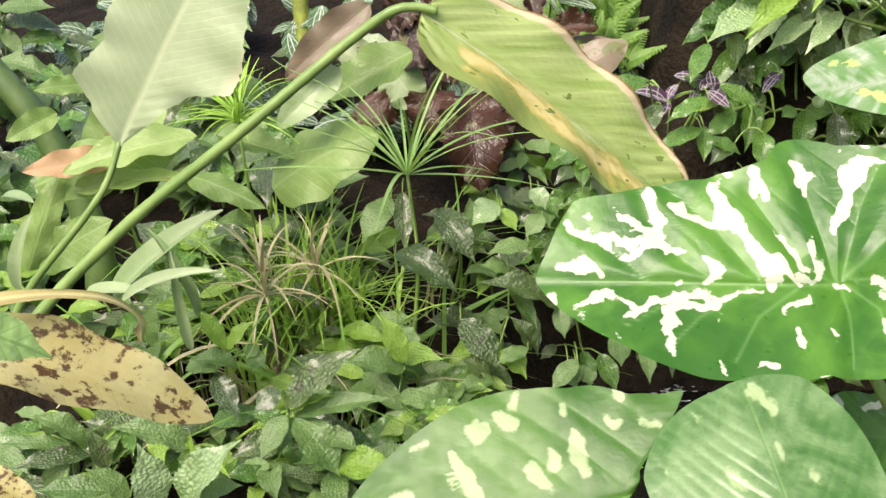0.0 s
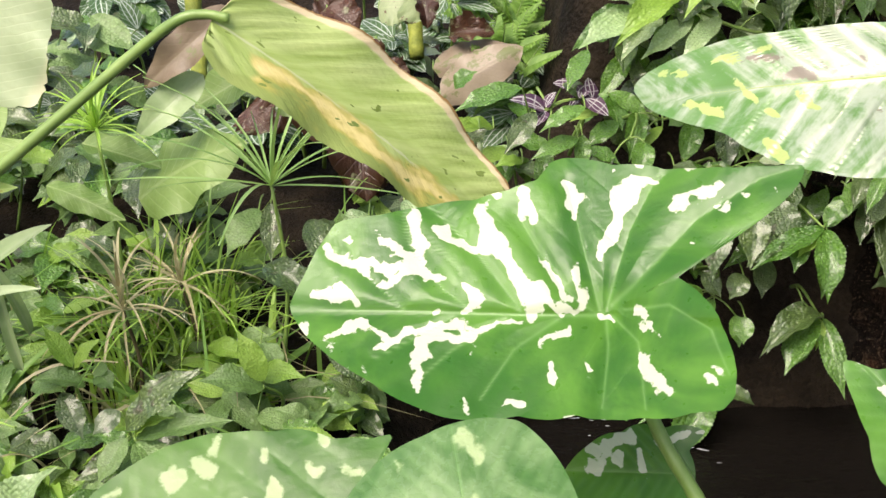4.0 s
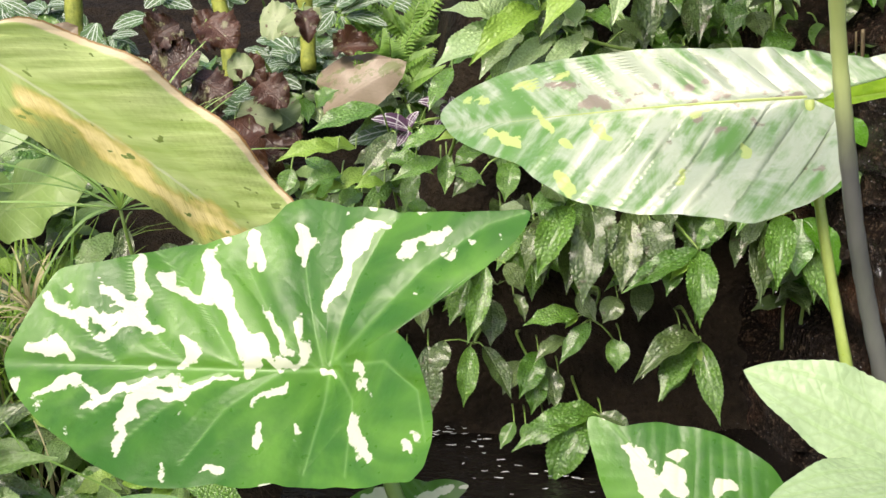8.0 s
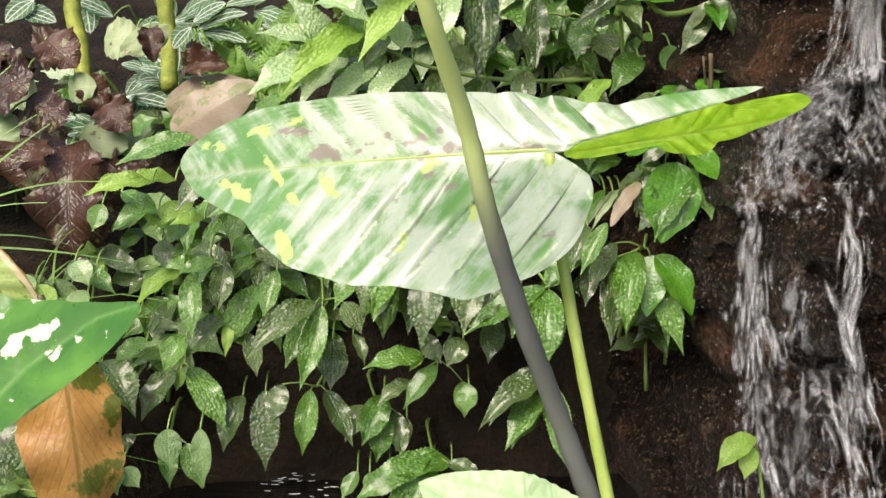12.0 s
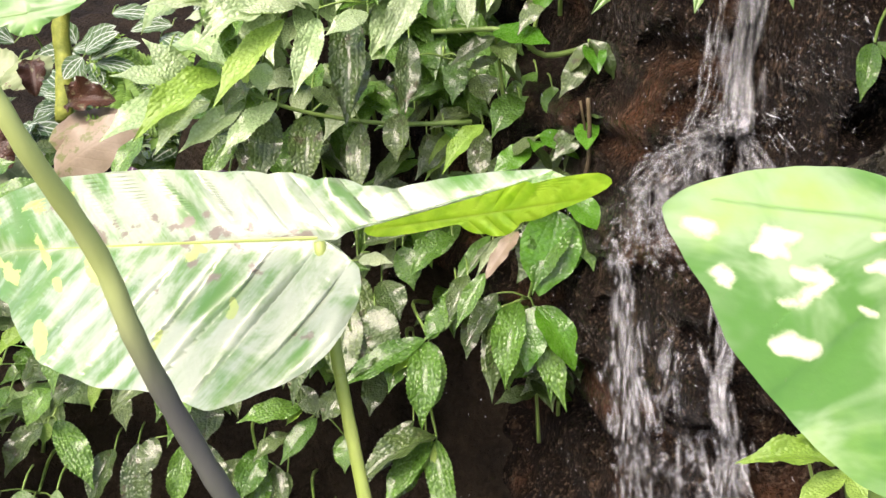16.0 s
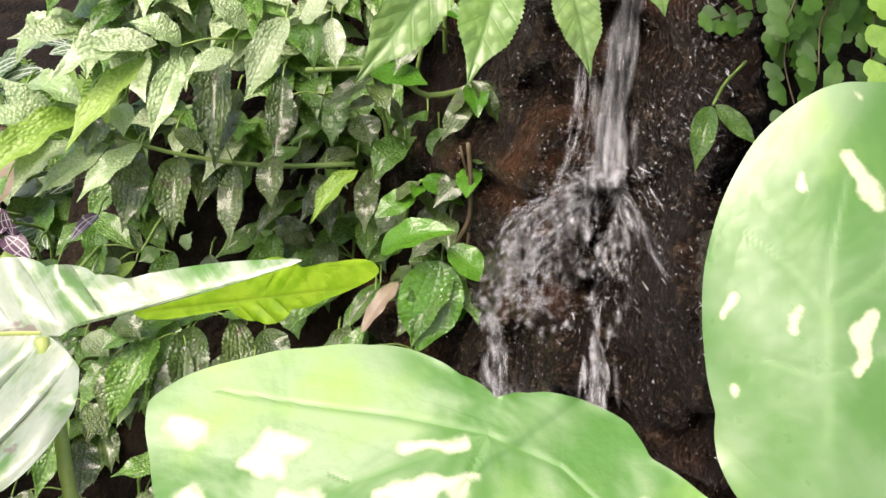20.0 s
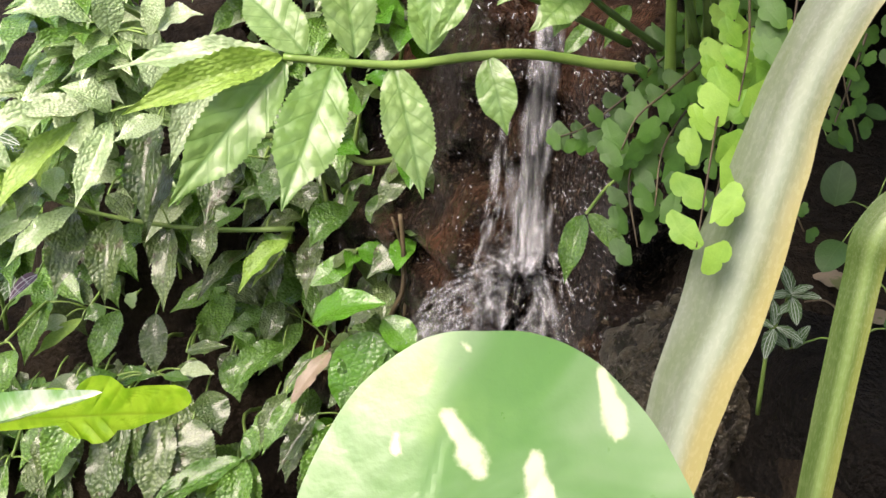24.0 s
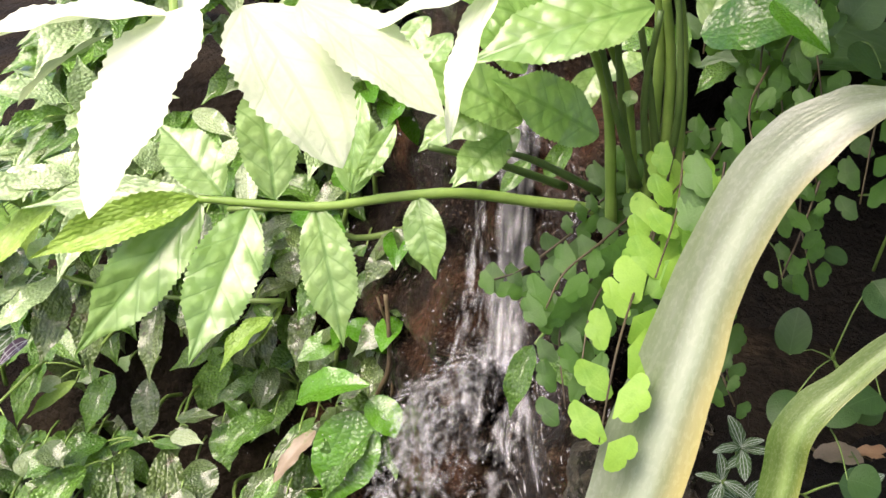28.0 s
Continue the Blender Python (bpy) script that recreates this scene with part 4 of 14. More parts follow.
def rock_y(x, z):
    """How far back the rock face stands."""
    y = 1.36 + 0.10 * smooth(0.1, 0.6, z) - 0.06 * smooth(0.30, 0.22, z) * smooth(0.78, 0.9, x)
    xe = x + 0.07 * noise.noise((z * 6, 3.1, 0.4)) + 0.03 * noise.noise((z * 19, 1.2, 7.7))
    y += 0.30 * smooth(0.90, 0.68, xe)
    y -= 0.11 * smooth(0.80, 0.90, x) + 0.11 * smooth(0.925, 0.98, x) * smooth(0.1, 0.3, z)
    y -= 0.22 * smooth(1.0, 1.12, x) * (1 - smooth(0.44, 0.54, z))
    y += 0.05 * smooth(1.03, 1.16, x) * smooth(0.46, 0.6, z)
    y += 0.26 * smooth(1.0, 1.07, x) * smooth(0.41, 0.47, z) * (1 - smooth(0.60, 0.72, z))
    y += 0.07 * noise.noise((x * 5, z * 5, 1.7)) + 0.06 * noise.noise((x * 13, z * 13, 8)) + 0.045 * noise.noise((x * 30, z * 30, 4)) + 0.018 * noise.noise((x * 75, z * 75, 2))
    return y


xs = [0.6 + 1.1 * i / 190 for i in range(191)]
zs = [-0.32 + 1.32 * i / 200 for i in range(201)]
vs = [(x, rock_y(x, z), z) for z in zs for x in xs]
fs = [(j * 191 + i, j * 191 + i + 1, (j + 1) * 191 + i + 1, (j + 1) * 191 + i) for j in range(200) for i in range(190)]
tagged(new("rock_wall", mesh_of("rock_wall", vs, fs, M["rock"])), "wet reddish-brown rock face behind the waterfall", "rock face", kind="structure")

# ---- the large leaves ----
p = thing("elephant_ear", (0.3179, 0.6501, 0.1684), "elephant ear leaf, dark green with cream-white splashes, on an upright stalk", "plant", "variegated elephant ears")
stroke("a", -0.1180, 0.0617, -0.1101, 0.0292, 0.0031, 0.0040)
stroke("a", -0.1421, 0.0496, -0.1191, 0.0325, 0.0021, 0.0035)
stroke("a", -0.1191, 0.0325, -0.1151, 0.0259, 0.0046, 0.0055)
stroke("a", -0.1151, 0.0259, -0.1353, 0.0174, 0.0041, 0.0025)
stroke("a", -0.1151, 0.0259, -0.0988, 0.0161, 0.0036, 0.0010)
stroke("a", -0.1695, 0.0364, -0.1522, 0.0273, 0.0036, 0.0030)
stroke("a", -0.1522, 0.0273, -0.1402, 0.0141, 0.0036, 0.0010)
stroke("a", -0.1414, 0.0257, -0.1185, 0.0258, 0.0031, 0.0035)
stroke("a", -0.1615, 0.0454, -0.1594, 0.0433, 0.0015, 0.0015)
stroke("a", -0.1768, 0.0087, -0.1629, 0.0115, 0.0036, 0.0040)
stroke("a", -0.1629, 0.0115, -0.1544, 0.0041, 0.0041, 0.0020)
stroke("a", -0.1049, 0.0530, -0.0883, 0.0411, 0.0021, 0.0030)
stroke("a", -0.0883, 0.0411, -0.0709, 0.0377, 0.0031, 0.0035)
stroke("a", -0.0739, 0.0651, -0.0695, 0.0445, 0.0031, 0.0045)
stroke("a", -0.0695, 0.0445, -0.0604, 0.0328, 0.0046, 0.0050)
stroke("a", -0.0604, 0.0328, -0.0428, 0.0007, 0.0041, 0.0055)
stroke("a", -0.0428, 0.0007, -0.0431, 0.0166, 0.0031, 0.0040)
stroke("a", -0.0431, 0.0166, -0.0265, 0.0009, 0.0036, 0.0020)
stroke("a", -0.0265, 0.0057, -0.0167, 0.0010, 0.0026, 0.0020)
stroke("a", -0.0168, 0.0233, -0.0151, 0.0011, 0.0026, 0.0015)
stroke("a", -0.0368, 0.0329, -0.0249, 0.0105, 0.0013, 0.0035)
stroke("a", -0.0654, 0.0703, -0.0618, 0.0685, 0.0021, 0.0010)
stroke("a", -0.0480, 0.0737, -0.0443, 0.0615, 0.0046, 0.0030)
stroke("a", -0.0445, 0.0729, -0.0511, 0.0598, 0.0031, 0.0020)
stroke("a", -0.0187, 0.0769, -0.0153, 0.0682, 0.0036, 0.0050)
stroke("a", -0.0153, 0.0682, -0.0169, 0.0580, 0.0046, 0.0018)
stroke("a", 0.0131, 0.0749, 0.0320, 0.0795, 0.0046, 0.0020)
stroke("a", 0.0114, 0.0714, 0.0047, 0.0495, 0.0057, 0.0045)
stroke("a", 0.0047, 0.0495, -0.0043, 0.0314, 0.0046, 0.0025)
stroke("a", 0.0195, 0.0764, 0.0064, 0.0529, 0.0046, 0.0040)
stroke("a", 0.0405, 0.0640, 0.0557, 0.0720, 0.0031, 0.0020)
stroke("a", 0.0557, 0.0720, 0.0691, 0.0776, 0.0021, 0.0010)
stroke("a", 0.0261, 0.0900, 0.0275, 0.0883, 0.0021, 0.0010)
stroke("a", 0.0085, 0.0889, 0.0101, 0.0878, 0.0021, 0.0012)
stroke("a", 0.0535, 0.0890, 0.0565, 0.0881, 0.0015, 0.0010)
stroke("a", 0.0929, 0.0737, 0.0928, 0.0717, 0.0013, 0.0010)
stroke("a", 0.0696, 0.0635, 0.0710, 0.0628, 0.0013, 0.0010)
stroke("a", 0.0799, 0.0692, 0.0813, 0.0688, 0.0013, 0.0008)
stroke("a", 0.0641, 0.0659, 0.0653, 0.0662, 0.0010, 0.0008)
stroke("a", 0.0483, 0.0418, 0.0498, 0.0412, 0.0010, 0.0010)
stroke("a", -0.0834, 0.0163, -0.0780, 0.0099, 0.0031, 0.0040)
stroke("a", -0.0780, 0.0099, -0.0712, 0.0077, 0.0036, 0.0015)
stroke("a", -0.0780, 0.0099, -0.0834, -0.0006, 0.0036, 0.0020)
stroke("a", -0.1837, -0.0094, -0.1819, -0.0171, 0.0021, 0.0020)
stroke("a", -0.1680, -0.0169, -0.1589, -0.0106, 0.0021, 0.0030)
stroke("a", -0.1589, -0.0106, -0.1447, -0.0119, 0.0036, 0.0035)
stroke("a", -0.1447, -0.0119, -0.1307, -0.0132, 0.0031, 0.0015)
stroke("a", -0.1652, -0.0214, -0.1632, -0.0228, 0.0018, 0.0012)
stroke("a", -0.1396, -0.0209, -0.1121, -0.0129, 0.0015, 0.0035)
stroke("a", -0.1121, -0.0129, -0.0857, -0.0079, 0.0036, 0.0025)
stroke("a", -0.1112, -0.0189, -0.0785, -0.0138, 0.0031, 0.0025)
stroke("a", -0.0853, -0.0124, -0.0509, -0.0058, 0.0031, 0.0010)
stroke("a", -0.1045, -0.0187, -0.1132, -0.0277, 0.0021, 0.0025)
stroke("a", -0.1128, -0.0306, -0.1129, -0.0404, 0.0023, 0.0025)
stroke("a", -0.0591, -0.0074, -0.0526, -0.0052, 0.0021, 0.0010)
stroke("a", -0.0806, -0.0256, -0.0763, -0.0197, 0.0008, 0.0010)
stroke("a", -0.0406, -0.0176, -0.0231, -0.0099, 0.0015, 0.0025)
stroke("a", -0.0370, -0.0303, -0.0359, -0.0339, 0.0028, 0.0025)
stroke("a", -0.0055, -0.0035, 0.0040, -0.0034, 0.0026, 0.0023)
stroke("a", 0.0170, 0.0050, 0.0221, -0.0069, 0.0013, 0.0015)
stroke("a", 0.0221, -0.0069, 0.0271, -0.0138, 0.0015, 0.0010)
stroke("a", 0.0173, -0.0270, 0.0221, -0.0346, 0.0036, 0.0045)
stroke("a", 0.0221, -0.0346, 0.0269, -0.0406, 0.0041, 0.0012)
stroke("a", -0.0150, -0.0284, -0.0144, -0.0312, 0.0010, 0.0010)
stroke("a", -0.0862, -0.0479, -0.0843, -0.0506, 0.0015, 0.0023)
stroke("a", -0.0623, -0.0513, -0.0531, -0.0497, 0.0026, 0.0023)
stroke("a", 0.0473, -0.0257, 0.0477, -0.0269, 0.0013, 0.0012)
stroke("a", 0.0433, -0.0312, 0.0435, -0.0338, 0.0013, 0.0012)
stroke("a", -0.1192, -0.0106, -0.1142, -0.0099, 0.0021, 0.0020)
stroke("a", -0.1031, -0.0009, -0.1024, -0.0015, 0.0013, 0.0010)
stroke("a", -0.1578, -0.0315, -0.1561, -0.0315, 0.0013, 0.0008)
stroke("a", -0.0315, -0.0548, -0.0239, -0.0546, 0.0013, 0.0010)
stroke("a", -0.1457, -0.0327, -0.1448, -0.0341, 0.0008, 0.0010)
stroke("a_vein", -0.0044, -0.0017, -0.0603, -0.0013, 0.0019, 0.0016)
stroke("a_vein", -0.0603, -0.0013, -0.1119, -0.0001, 0.0016, 0.0013)
stroke("a_vein", -0.1119, -0.0001, -0.1651, 0.0007, 0.0013, 0.0010)
stroke("a_vein", -0.1651, 0.0007, -0.1941, 0.0017, 0.0010, 0.0007)
stroke("a_vein", -0.0063, -0.0009, -0.0260, 0.0140, 0.0011, 0.0009)
stroke("a_vein", -0.0260, 0.0140, -0.0400, 0.0379, 0.0009, 0.0008)
stroke("a_vein", -0.0400, 0.0379, -0.0521, 0.0601, 0.0008, 0.0006)
stroke("a_vein", -0.0499, -0.0009, -0.0749, 0.0324, 0.0011, 0.0009)
stroke("a_vein", -0.0749, 0.0324, -0.0960, 0.0546, 0.0009, 0.0008)
stroke("a_vein", -0.0960, 0.0546, -0.1098, 0.0662, 0.0008, 0.0006)
stroke("a_vein", -0.0786, -0.0005, -0.0983, 0.0134, 0.0010, 0.0009)
stroke("a_vein", -0.0983, 0.0134, -0.1184, 0.0406, 0.0009, 0.0007)
stroke("a_vein", -0.1184, 0.0406, -0.1239, 0.0634, 0.0007, 0.0006)
stroke("a_vein", -0.1213, 0.0006, -0.1460, 0.0212, 0.0009, 0.0007)
stroke("a_vein", -0.1460, 0.0212, -0.1717, 0.0392, 0.0007, 0.0005)
stroke("a_vein", -0.0038, -0.0004, -0.0078, 0.0167, 0.0011, 0.0009)
stroke("a_vein", -0.0078, 0.0167, -0.0133, 0.0433, 0.0009, 0.0008)
stroke("a_vein", -0.0133, 0.0433, -0.0198, 0.0783, 0.0008, 0.0006)
stroke("a_vein", 0.0008, 0.0033, 0.0067, 0.0247, 0.0012, 0.0010)
stroke("a_vein", 0.0067, 0.0247, 0.0152, 0.0487, 0.0010, 0.0009)
stroke("a_vein", 0.0152, 0.0487, 0.0301, 0.0759, 0.0009, 0.0007)
stroke("a_vein", 0.0301, 0.0759, 0.0382, 0.0835, 0.0007, 0.0006)
stroke("a_vein", 0.0038, 0.0049, 0.0243, 0.0261, 0.0016, 0.0014)
stroke("a_vein", 0.0243, 0.0261, 0.0537, 0.0563, 0.0014, 0.0011)
stroke("a_vein", 0.0537, 0.0563, 0.0883, 0.0795, 0.0011, 0.0009)
stroke("a_vein", 0.0883, 0.0795, 0.1089, 0.0857, 0.0009, 0.0007)
stroke("a_vein", -0.0294, -0.0043, -0.0567, -0.0220, 0.0013, 0.0010)
stroke("a_vein", -0.0567, -0.0220, -0.0766, -0.0480, 0.0010, 0.0007)
stroke("a_vein", -0.0604, -0.0045, -0.0927, -0.0226, 0.0012, 0.0009)
stroke("a_vein", -0.0927, -0.0226, -0.1165, -0.0421, 0.0009, 0.0006)
stroke("a_vein", -0.0002, -0.0034, -0.0012, -0.0187, 0.0013, 0.0010)
stroke("a_vein", -0.0012, -0.0187, -0.0092, -0.0507, 0.0010, 0.0007)
stroke("a_vein", 0.0036, -0.0018, 0.0151, -0.0155, 0.0012, 0.0009)
stroke("a_vein", 0.0151, -0.0155, 0.0133, -0.0495, 0.0009, 0.0007)
stroke("a_vein", 0.0106, 0.0025, 0.0322, 0.0062, 0.0012, 0.0010)
stroke("a_vein", 0.0322, 0.0062, 0.0506, -0.0062, 0.0010, 0.0008)
stroke("a_vein", 0.0506, -0.0062, 0.0544, -0.0281, 0.0008, 0.0006)
stroke("a_vein", -0.0919, -0.0038, -0.1188, -0.0181, 0.0010, 0.0008)
stroke("a_vein", -0.1188, -0.0181, -0.1399, -0.0283, 0.0008, 0.0005)
aroid(p, "leaf_blade", pose(0.2564, 0.6863, 0.3272, 70.03, -0.10, -0.51), [(-180.0, 0.1952), (-175.1, 0.183), (-170.2, 0.1663), (-164.8, 0.1481), (-154.2, 0.1218), (-148.5, 0.1099), (-135.1, 0.0783), (-114.2, 0.0588), (-80.7, 0.0545), (-54.3, 0.0599), (-43.6, 0.0656), (-34.9, 0.066), (-24.5, 0.0638), (-16.0, 0.0602), (-0.5, 0.0538), (17.6, 0.0487), (31.0, 0.0431), (31.9, 0.0711), (32.4, 0.098), (34.1, 0.1232), (37.2, 0.1419), (38.5, 0.1414), (42.9, 0.1274), (48.7, 0.115), (56.3, 0.1047), (65.6, 0.0957), (85.1, 0.0913), (102.6, 0.0988), (107.1, 0.0982), (115.3, 0.0901), (126.9, 0.0945), (138.8, 0.1043), (149.8, 0.1287), (157.2, 0.1524), (161.7, 0.1753), (165.5, 0.1793), (174.1, 0.1884)], "hilo", 180, (-0.2, 1.0, 0.55, 0.0, 0.85, 0.35), "a", na=480, nr=120, ribs=0.0007, veins=7, groove=0.0026, funnel=0.009)
tube(p, "leaf_stalk", [(0.2531, 0.7045, 0.3179), (0.2776, 0.7158, 0.2758), (0.294, 0.6876, 0.2424), (0.3161, 0.6644, 0.2078), (0.3272, 0.6416, 0.1743)], 0.003847, 0.005519, "stem_olive", 6, 8)
p = thing("elephant_ear", (0.09066, 0.5147, 0.2014), "low elephant ear leaf with pale green splashes beside the pool", "plant", "variegated elephant ears")
stroke("b", -0.0729, 0.0327, -0.0698, 0.0314, 0.0042, 0.0060)
stroke("b", -0.0602, 0.0405, -0.0556, 0.0362, 0.0030, 0.0036)
stroke("b", -0.0505, 0.0511, -0.0538, 0.0451, 0.0024, 0.0030)
stroke("b", -0.0856, 0.0207, -0.0764, 0.0069, 0.0036, 0.0066)
stroke("b", -0.0764, 0.0069, -0.0704, -0.0039, 0.0054, 0.0030)
stroke("b", -0.0426, 0.0125, -0.0368, 0.0072, 0.0036, 0.0042)
stroke("b", -0.0301, 0.0227, -0.0310, 0.0157, 0.0030, 0.0030)
stroke("b", -0.0177, 0.0274, -0.0140, 0.0149, 0.0048, 0.0036)
stroke("b", -0.0227, 0.0459, -0.0234, 0.0444, 0.0024, 0.0024)
stroke("b", 0.0041, 0.0554, 0.0055, 0.0539, 0.0021, 0.0021)
stroke("b", -0.0004, 0.0378, 0.0043, 0.0394, 0.0036, 0.0024)
stroke("b", 0.0163, 0.0397, 0.0255, 0.0420, 0.0018, 0.0024)
stroke("b", -0.0919, 0.0090, -0.0872, 0.0036, 0.0021, 0.0027)
stroke("b", -0.1200, -0.0050, -0.1106, -0.0031, 0.0021, 0.0030)
stroke("b", -0.1030, 0.0229, -0.1062, 0.0199, 0.0024, 0.0018)
aroid(p, "leaf_blade", pose(0.0907, 0.5369, 0.2623, 70.00, -0.00, 0.00), [(-515.8, 0.1271), (-497.3, 0.0774), (-448.8, 0.0367), (-408.0, 0.0253), (-359.1, 0.0060), (-311.8, 0.0213), (-309.4, 0.0408), (-309.1, 0.0614), (-308.8, 0.0732), (-299.1, 0.0607), (-282.2, 0.0544), (-266.5, 0.0571), (-248.2, 0.0596), (-230.9, 0.0699), (-217.1, 0.0831), (-203.9, 0.0988), (-197.1, 0.1079), (-189.4, 0.1190), (-183.8, 0.1303), (-177.9, 0.1418), (-166.2, 0.1647)], "hilo_low", 195, (-0.05, 0.8, 0.6, 0.05), "b", na=240, nr=60, ribs=0.0009)
tube(p, "leaf_stalk", [(0.09212, 0.5455, 0.2568), (0.09825, 0.5441, 0.2236), (0.09819, 0.5147, 0.2014)], 0.003367, 0.004518, "stem_olive", 6, 8)
p = thing("elephant_ear", (0.1795, 0.4931, 0.2006), "broad low elephant ear leaf, green with faint yellow flecks", "plant", "variegated elephant ears")
stroke("b2", -0.0017, 0.0509, 0.0043, 0.0456, 0.0028, 0.0025)
stroke("b2", 0.0043, 0.0456, 0.0043, 0.0404, 0.0022, 0.0017)
stroke("b2", -0.0248, 0.0178, -0.0194, 0.0120, 0.0028, 0.0039)
stroke("b2", 0.0158, 0.0153, 0.0169, 0.0141, 0.0022, 0.0022)
stroke("b2", -0.0346, 0.0365, -0.0336, 0.0360, 0.0014, 0.0014)
stroke("b2", -0.0051, 0.0550, -0.0036, 0.0550, 0.0022, 0.0017)
stroke("b2", -0.0016, 0.0252, -0.0012, 0.0247, 0.0017, 0.0017)
stroke("b2", -0.0552, 0.0148, -0.0544, 0.0143, 0.0014, 0.0014)
aroid(p, "leaf_blade", pose(0.1721, 0.4960, 0.2815, 70.00, -0.00, 0.00), [(-153.5, 0.0571), (-121.7, 0.0373), (-63.5, 0.0309), (-22.2, 0.0453), (0.9, 0.0541), (18.6, 0.0549), (34.1, 0.0580), (52.9, 0.0621), (68.0, 0.0643), (87.4, 0.0608), (113.2, 0.0578), (128.4, 0.0593), (143.4, 0.0622), (159.4, 0.0664), (171.3, 0.0683), (178.5, 0.0655)], "hilo_glossy", 100, (-0.9, -0.2, 0.2, 0.1), "b2", na=200, nr=50, ribs=0.0009)
tube(p, "leaf_stalk", [(0.1795, 0.5176, 0.2677), (0.187, 0.525, 0.2297), (0.1795, 0.4931, 0.2006)], 0.003498, 0.004372, "stem_olive", 6, 8)
p = thing("elephant_ear", (0.3058, 0.7449, 0.08571), "small elephant ear leaf with cream stripes under a larger one", "plant", "variegated elephant ears")
stroke("c", -0.0367, 0.0128, -0.0104, 0.0220, 0.0037, 0.0030)
stroke("c", -0.0405, 0.0025, -0.0293, 0.0113, 0.0030, 0.0030)
stroke("c", -0.0219, 0.0064, -0.0182, 0.0099, 0.0037, 0.0030)
stroke("c", -0.0051, 0.0135, -0.0018, -0.0000, 0.0030, 0.0037)
stroke("c", 0.0044, 0.0222, 0.0267, 0.0243, 0.0022, 0.0030)
stroke("c", 0.0341, 0.0238, 0.0525, 0.0241, 0.0018, 0.0018)
aroid(p, "leaf_blade", pose(0.2988, 0.7395, 0.1877, 70.03, -0.10, -0.51), [(-517.6, 0.0520), (-476.2, 0.0275), (-391.7, 0.0286), (-358.8, 0.0300), (-329.0, 0.0307), (-328.7, 0.0523), (-328.4, 0.0663), (-327.7, 0.0492), (-293.2, 0.0307), (-234.8, 0.0309), (-201.8, 0.0435), (-182.0, 0.0554), (-172.4, 0.0615)], "hilo", 180, (-0.1, 0.9, 0.5, 0.05), "c", na=180, nr=40, ribs=0.0009)
tube(p, "leaf_stalk", [(0.2996, 0.7482, 0.1823), (0.3023, 0.7465, 0.1484), (0.3058, 0.7449, 0.08571)], 0.002992, 0.004664, "stem_olive", 6, 8)
p = thing("elephant_ear", (0.6217, 0.9083, 0.1481), "pale glossy elephant ear leaf mottled yellow-green, white sheen painted in, dirt on its midrib", "plant", "variegated elephant ears")
stroke("cc_dirt", -0.1647, 0.0186, 0, 0, 0.0038, 0)
stroke("cc_dirt", -0.1592, 0.0175, 0, 0, 0.0034, 0)
stroke("cc_dirt", -0.1428, 0.0011, 0, 0, 0.0059, 0)
stroke("cc_dirt", -0.1337, 0.0004, 0, 0, 0.0038, 0)
stroke("cc_dirt", -0.1100, 0.0084, 0, 0, 0.0021, 0)
stroke("cc_dirt", -0.0955, 0.0095, 0, 0, 0.0025, 0)
stroke("cc_dirt", -0.0772, 0.0102, 0, 0, 0.0029, 0)
stroke("cc_dirt", -0.0845, 0.0087, 0, 0, 0.0021, 0)
stroke("cc_dirt", -0.0627, 0.0120, 0, 0, 0.0021, 0)
stroke("cc_dirt", -0.0554, 0.0022, 0, 0, 0.0029, 0)
stroke("cc_dirt", -0.0736, -0.0026, 0, 0, 0.0034, 0)
stroke("cc_dirt", -0.0681, -0.0117, 0, 0, 0.0021, 0)
stroke("cc_dirt", -0.0590, -0.0233, 0, 0, 0.0034, 0)
stroke("cc_dirt", -0.0335, -0.0168, 0, 0, 0.0021, 0)
stroke("cc_dirt", -0.1210, 0.0084, 0, 0, 0.0017, 0)
stroke("cc_dirt", -0.0171, 0.0011, 0, 0, 0.0025, 0)
stroke("cc_dirt", -0.0062, 0.0004, 0, 0, 0.0034, 0)
stroke("cc_dirt", -0.0262, 0.0036, 0, 0, 0.0021, 0)
stroke("cc_dirt", -0.0408, 0.0047, 0, 0, 0.0021, 0)
stroke("cc_dirt", -0.1720, 0.0204, 0, 0, 0.0021, 0)
stroke("cc_dirt", -0.0481, -0.0087, 0, 0, 0.0017, 0)
stroke("cc_dirt", -0.1027, -0.0044, 0, 0, 0.0017, 0)
stroke("cc_dirt", -0.0117, 0.0047, 0, 0, 0.0017, 0)
stroke("cc_dirt", -0.0918, -0.0299, 0, 0, 0.0017, 0)
stroke("cc_dirt", -0.0044, -0.0517, 0, 0, 0.0021, 0)
stroke("cc_dirt", -0.0335, 0.0084, 0, 0, 0.0017, 0)
stroke("cc_dirt", -0.1173, 0.0022, 0, 0, 0.0025, 0)
stroke("cc", -0.1641, 0.0265, -0.1559, 0.0258, 0.0035, 0.0021)
stroke("cc", -0.2137, -0.0148, -0.1955, -0.0240, 0.0035, 0.0049)
stroke("cc", -0.1797, 0.0032, -0.1691, -0.0132, 0.0028, 0.0035)
stroke("cc", -0.1690, -0.0504, -0.1605, -0.0636, 0.0028, 0.0035)
stroke("cc", -0.1395, -0.0147, -0.1317, -0.0228, 0.0035, 0.0021)
stroke("cc", -0.0886, -0.0570, -0.0850, -0.0500, 0.0021, 0.0028)
stroke("cc", -0.0735, -0.0098, -0.0646, -0.0045, 0.0018, 0.0025)
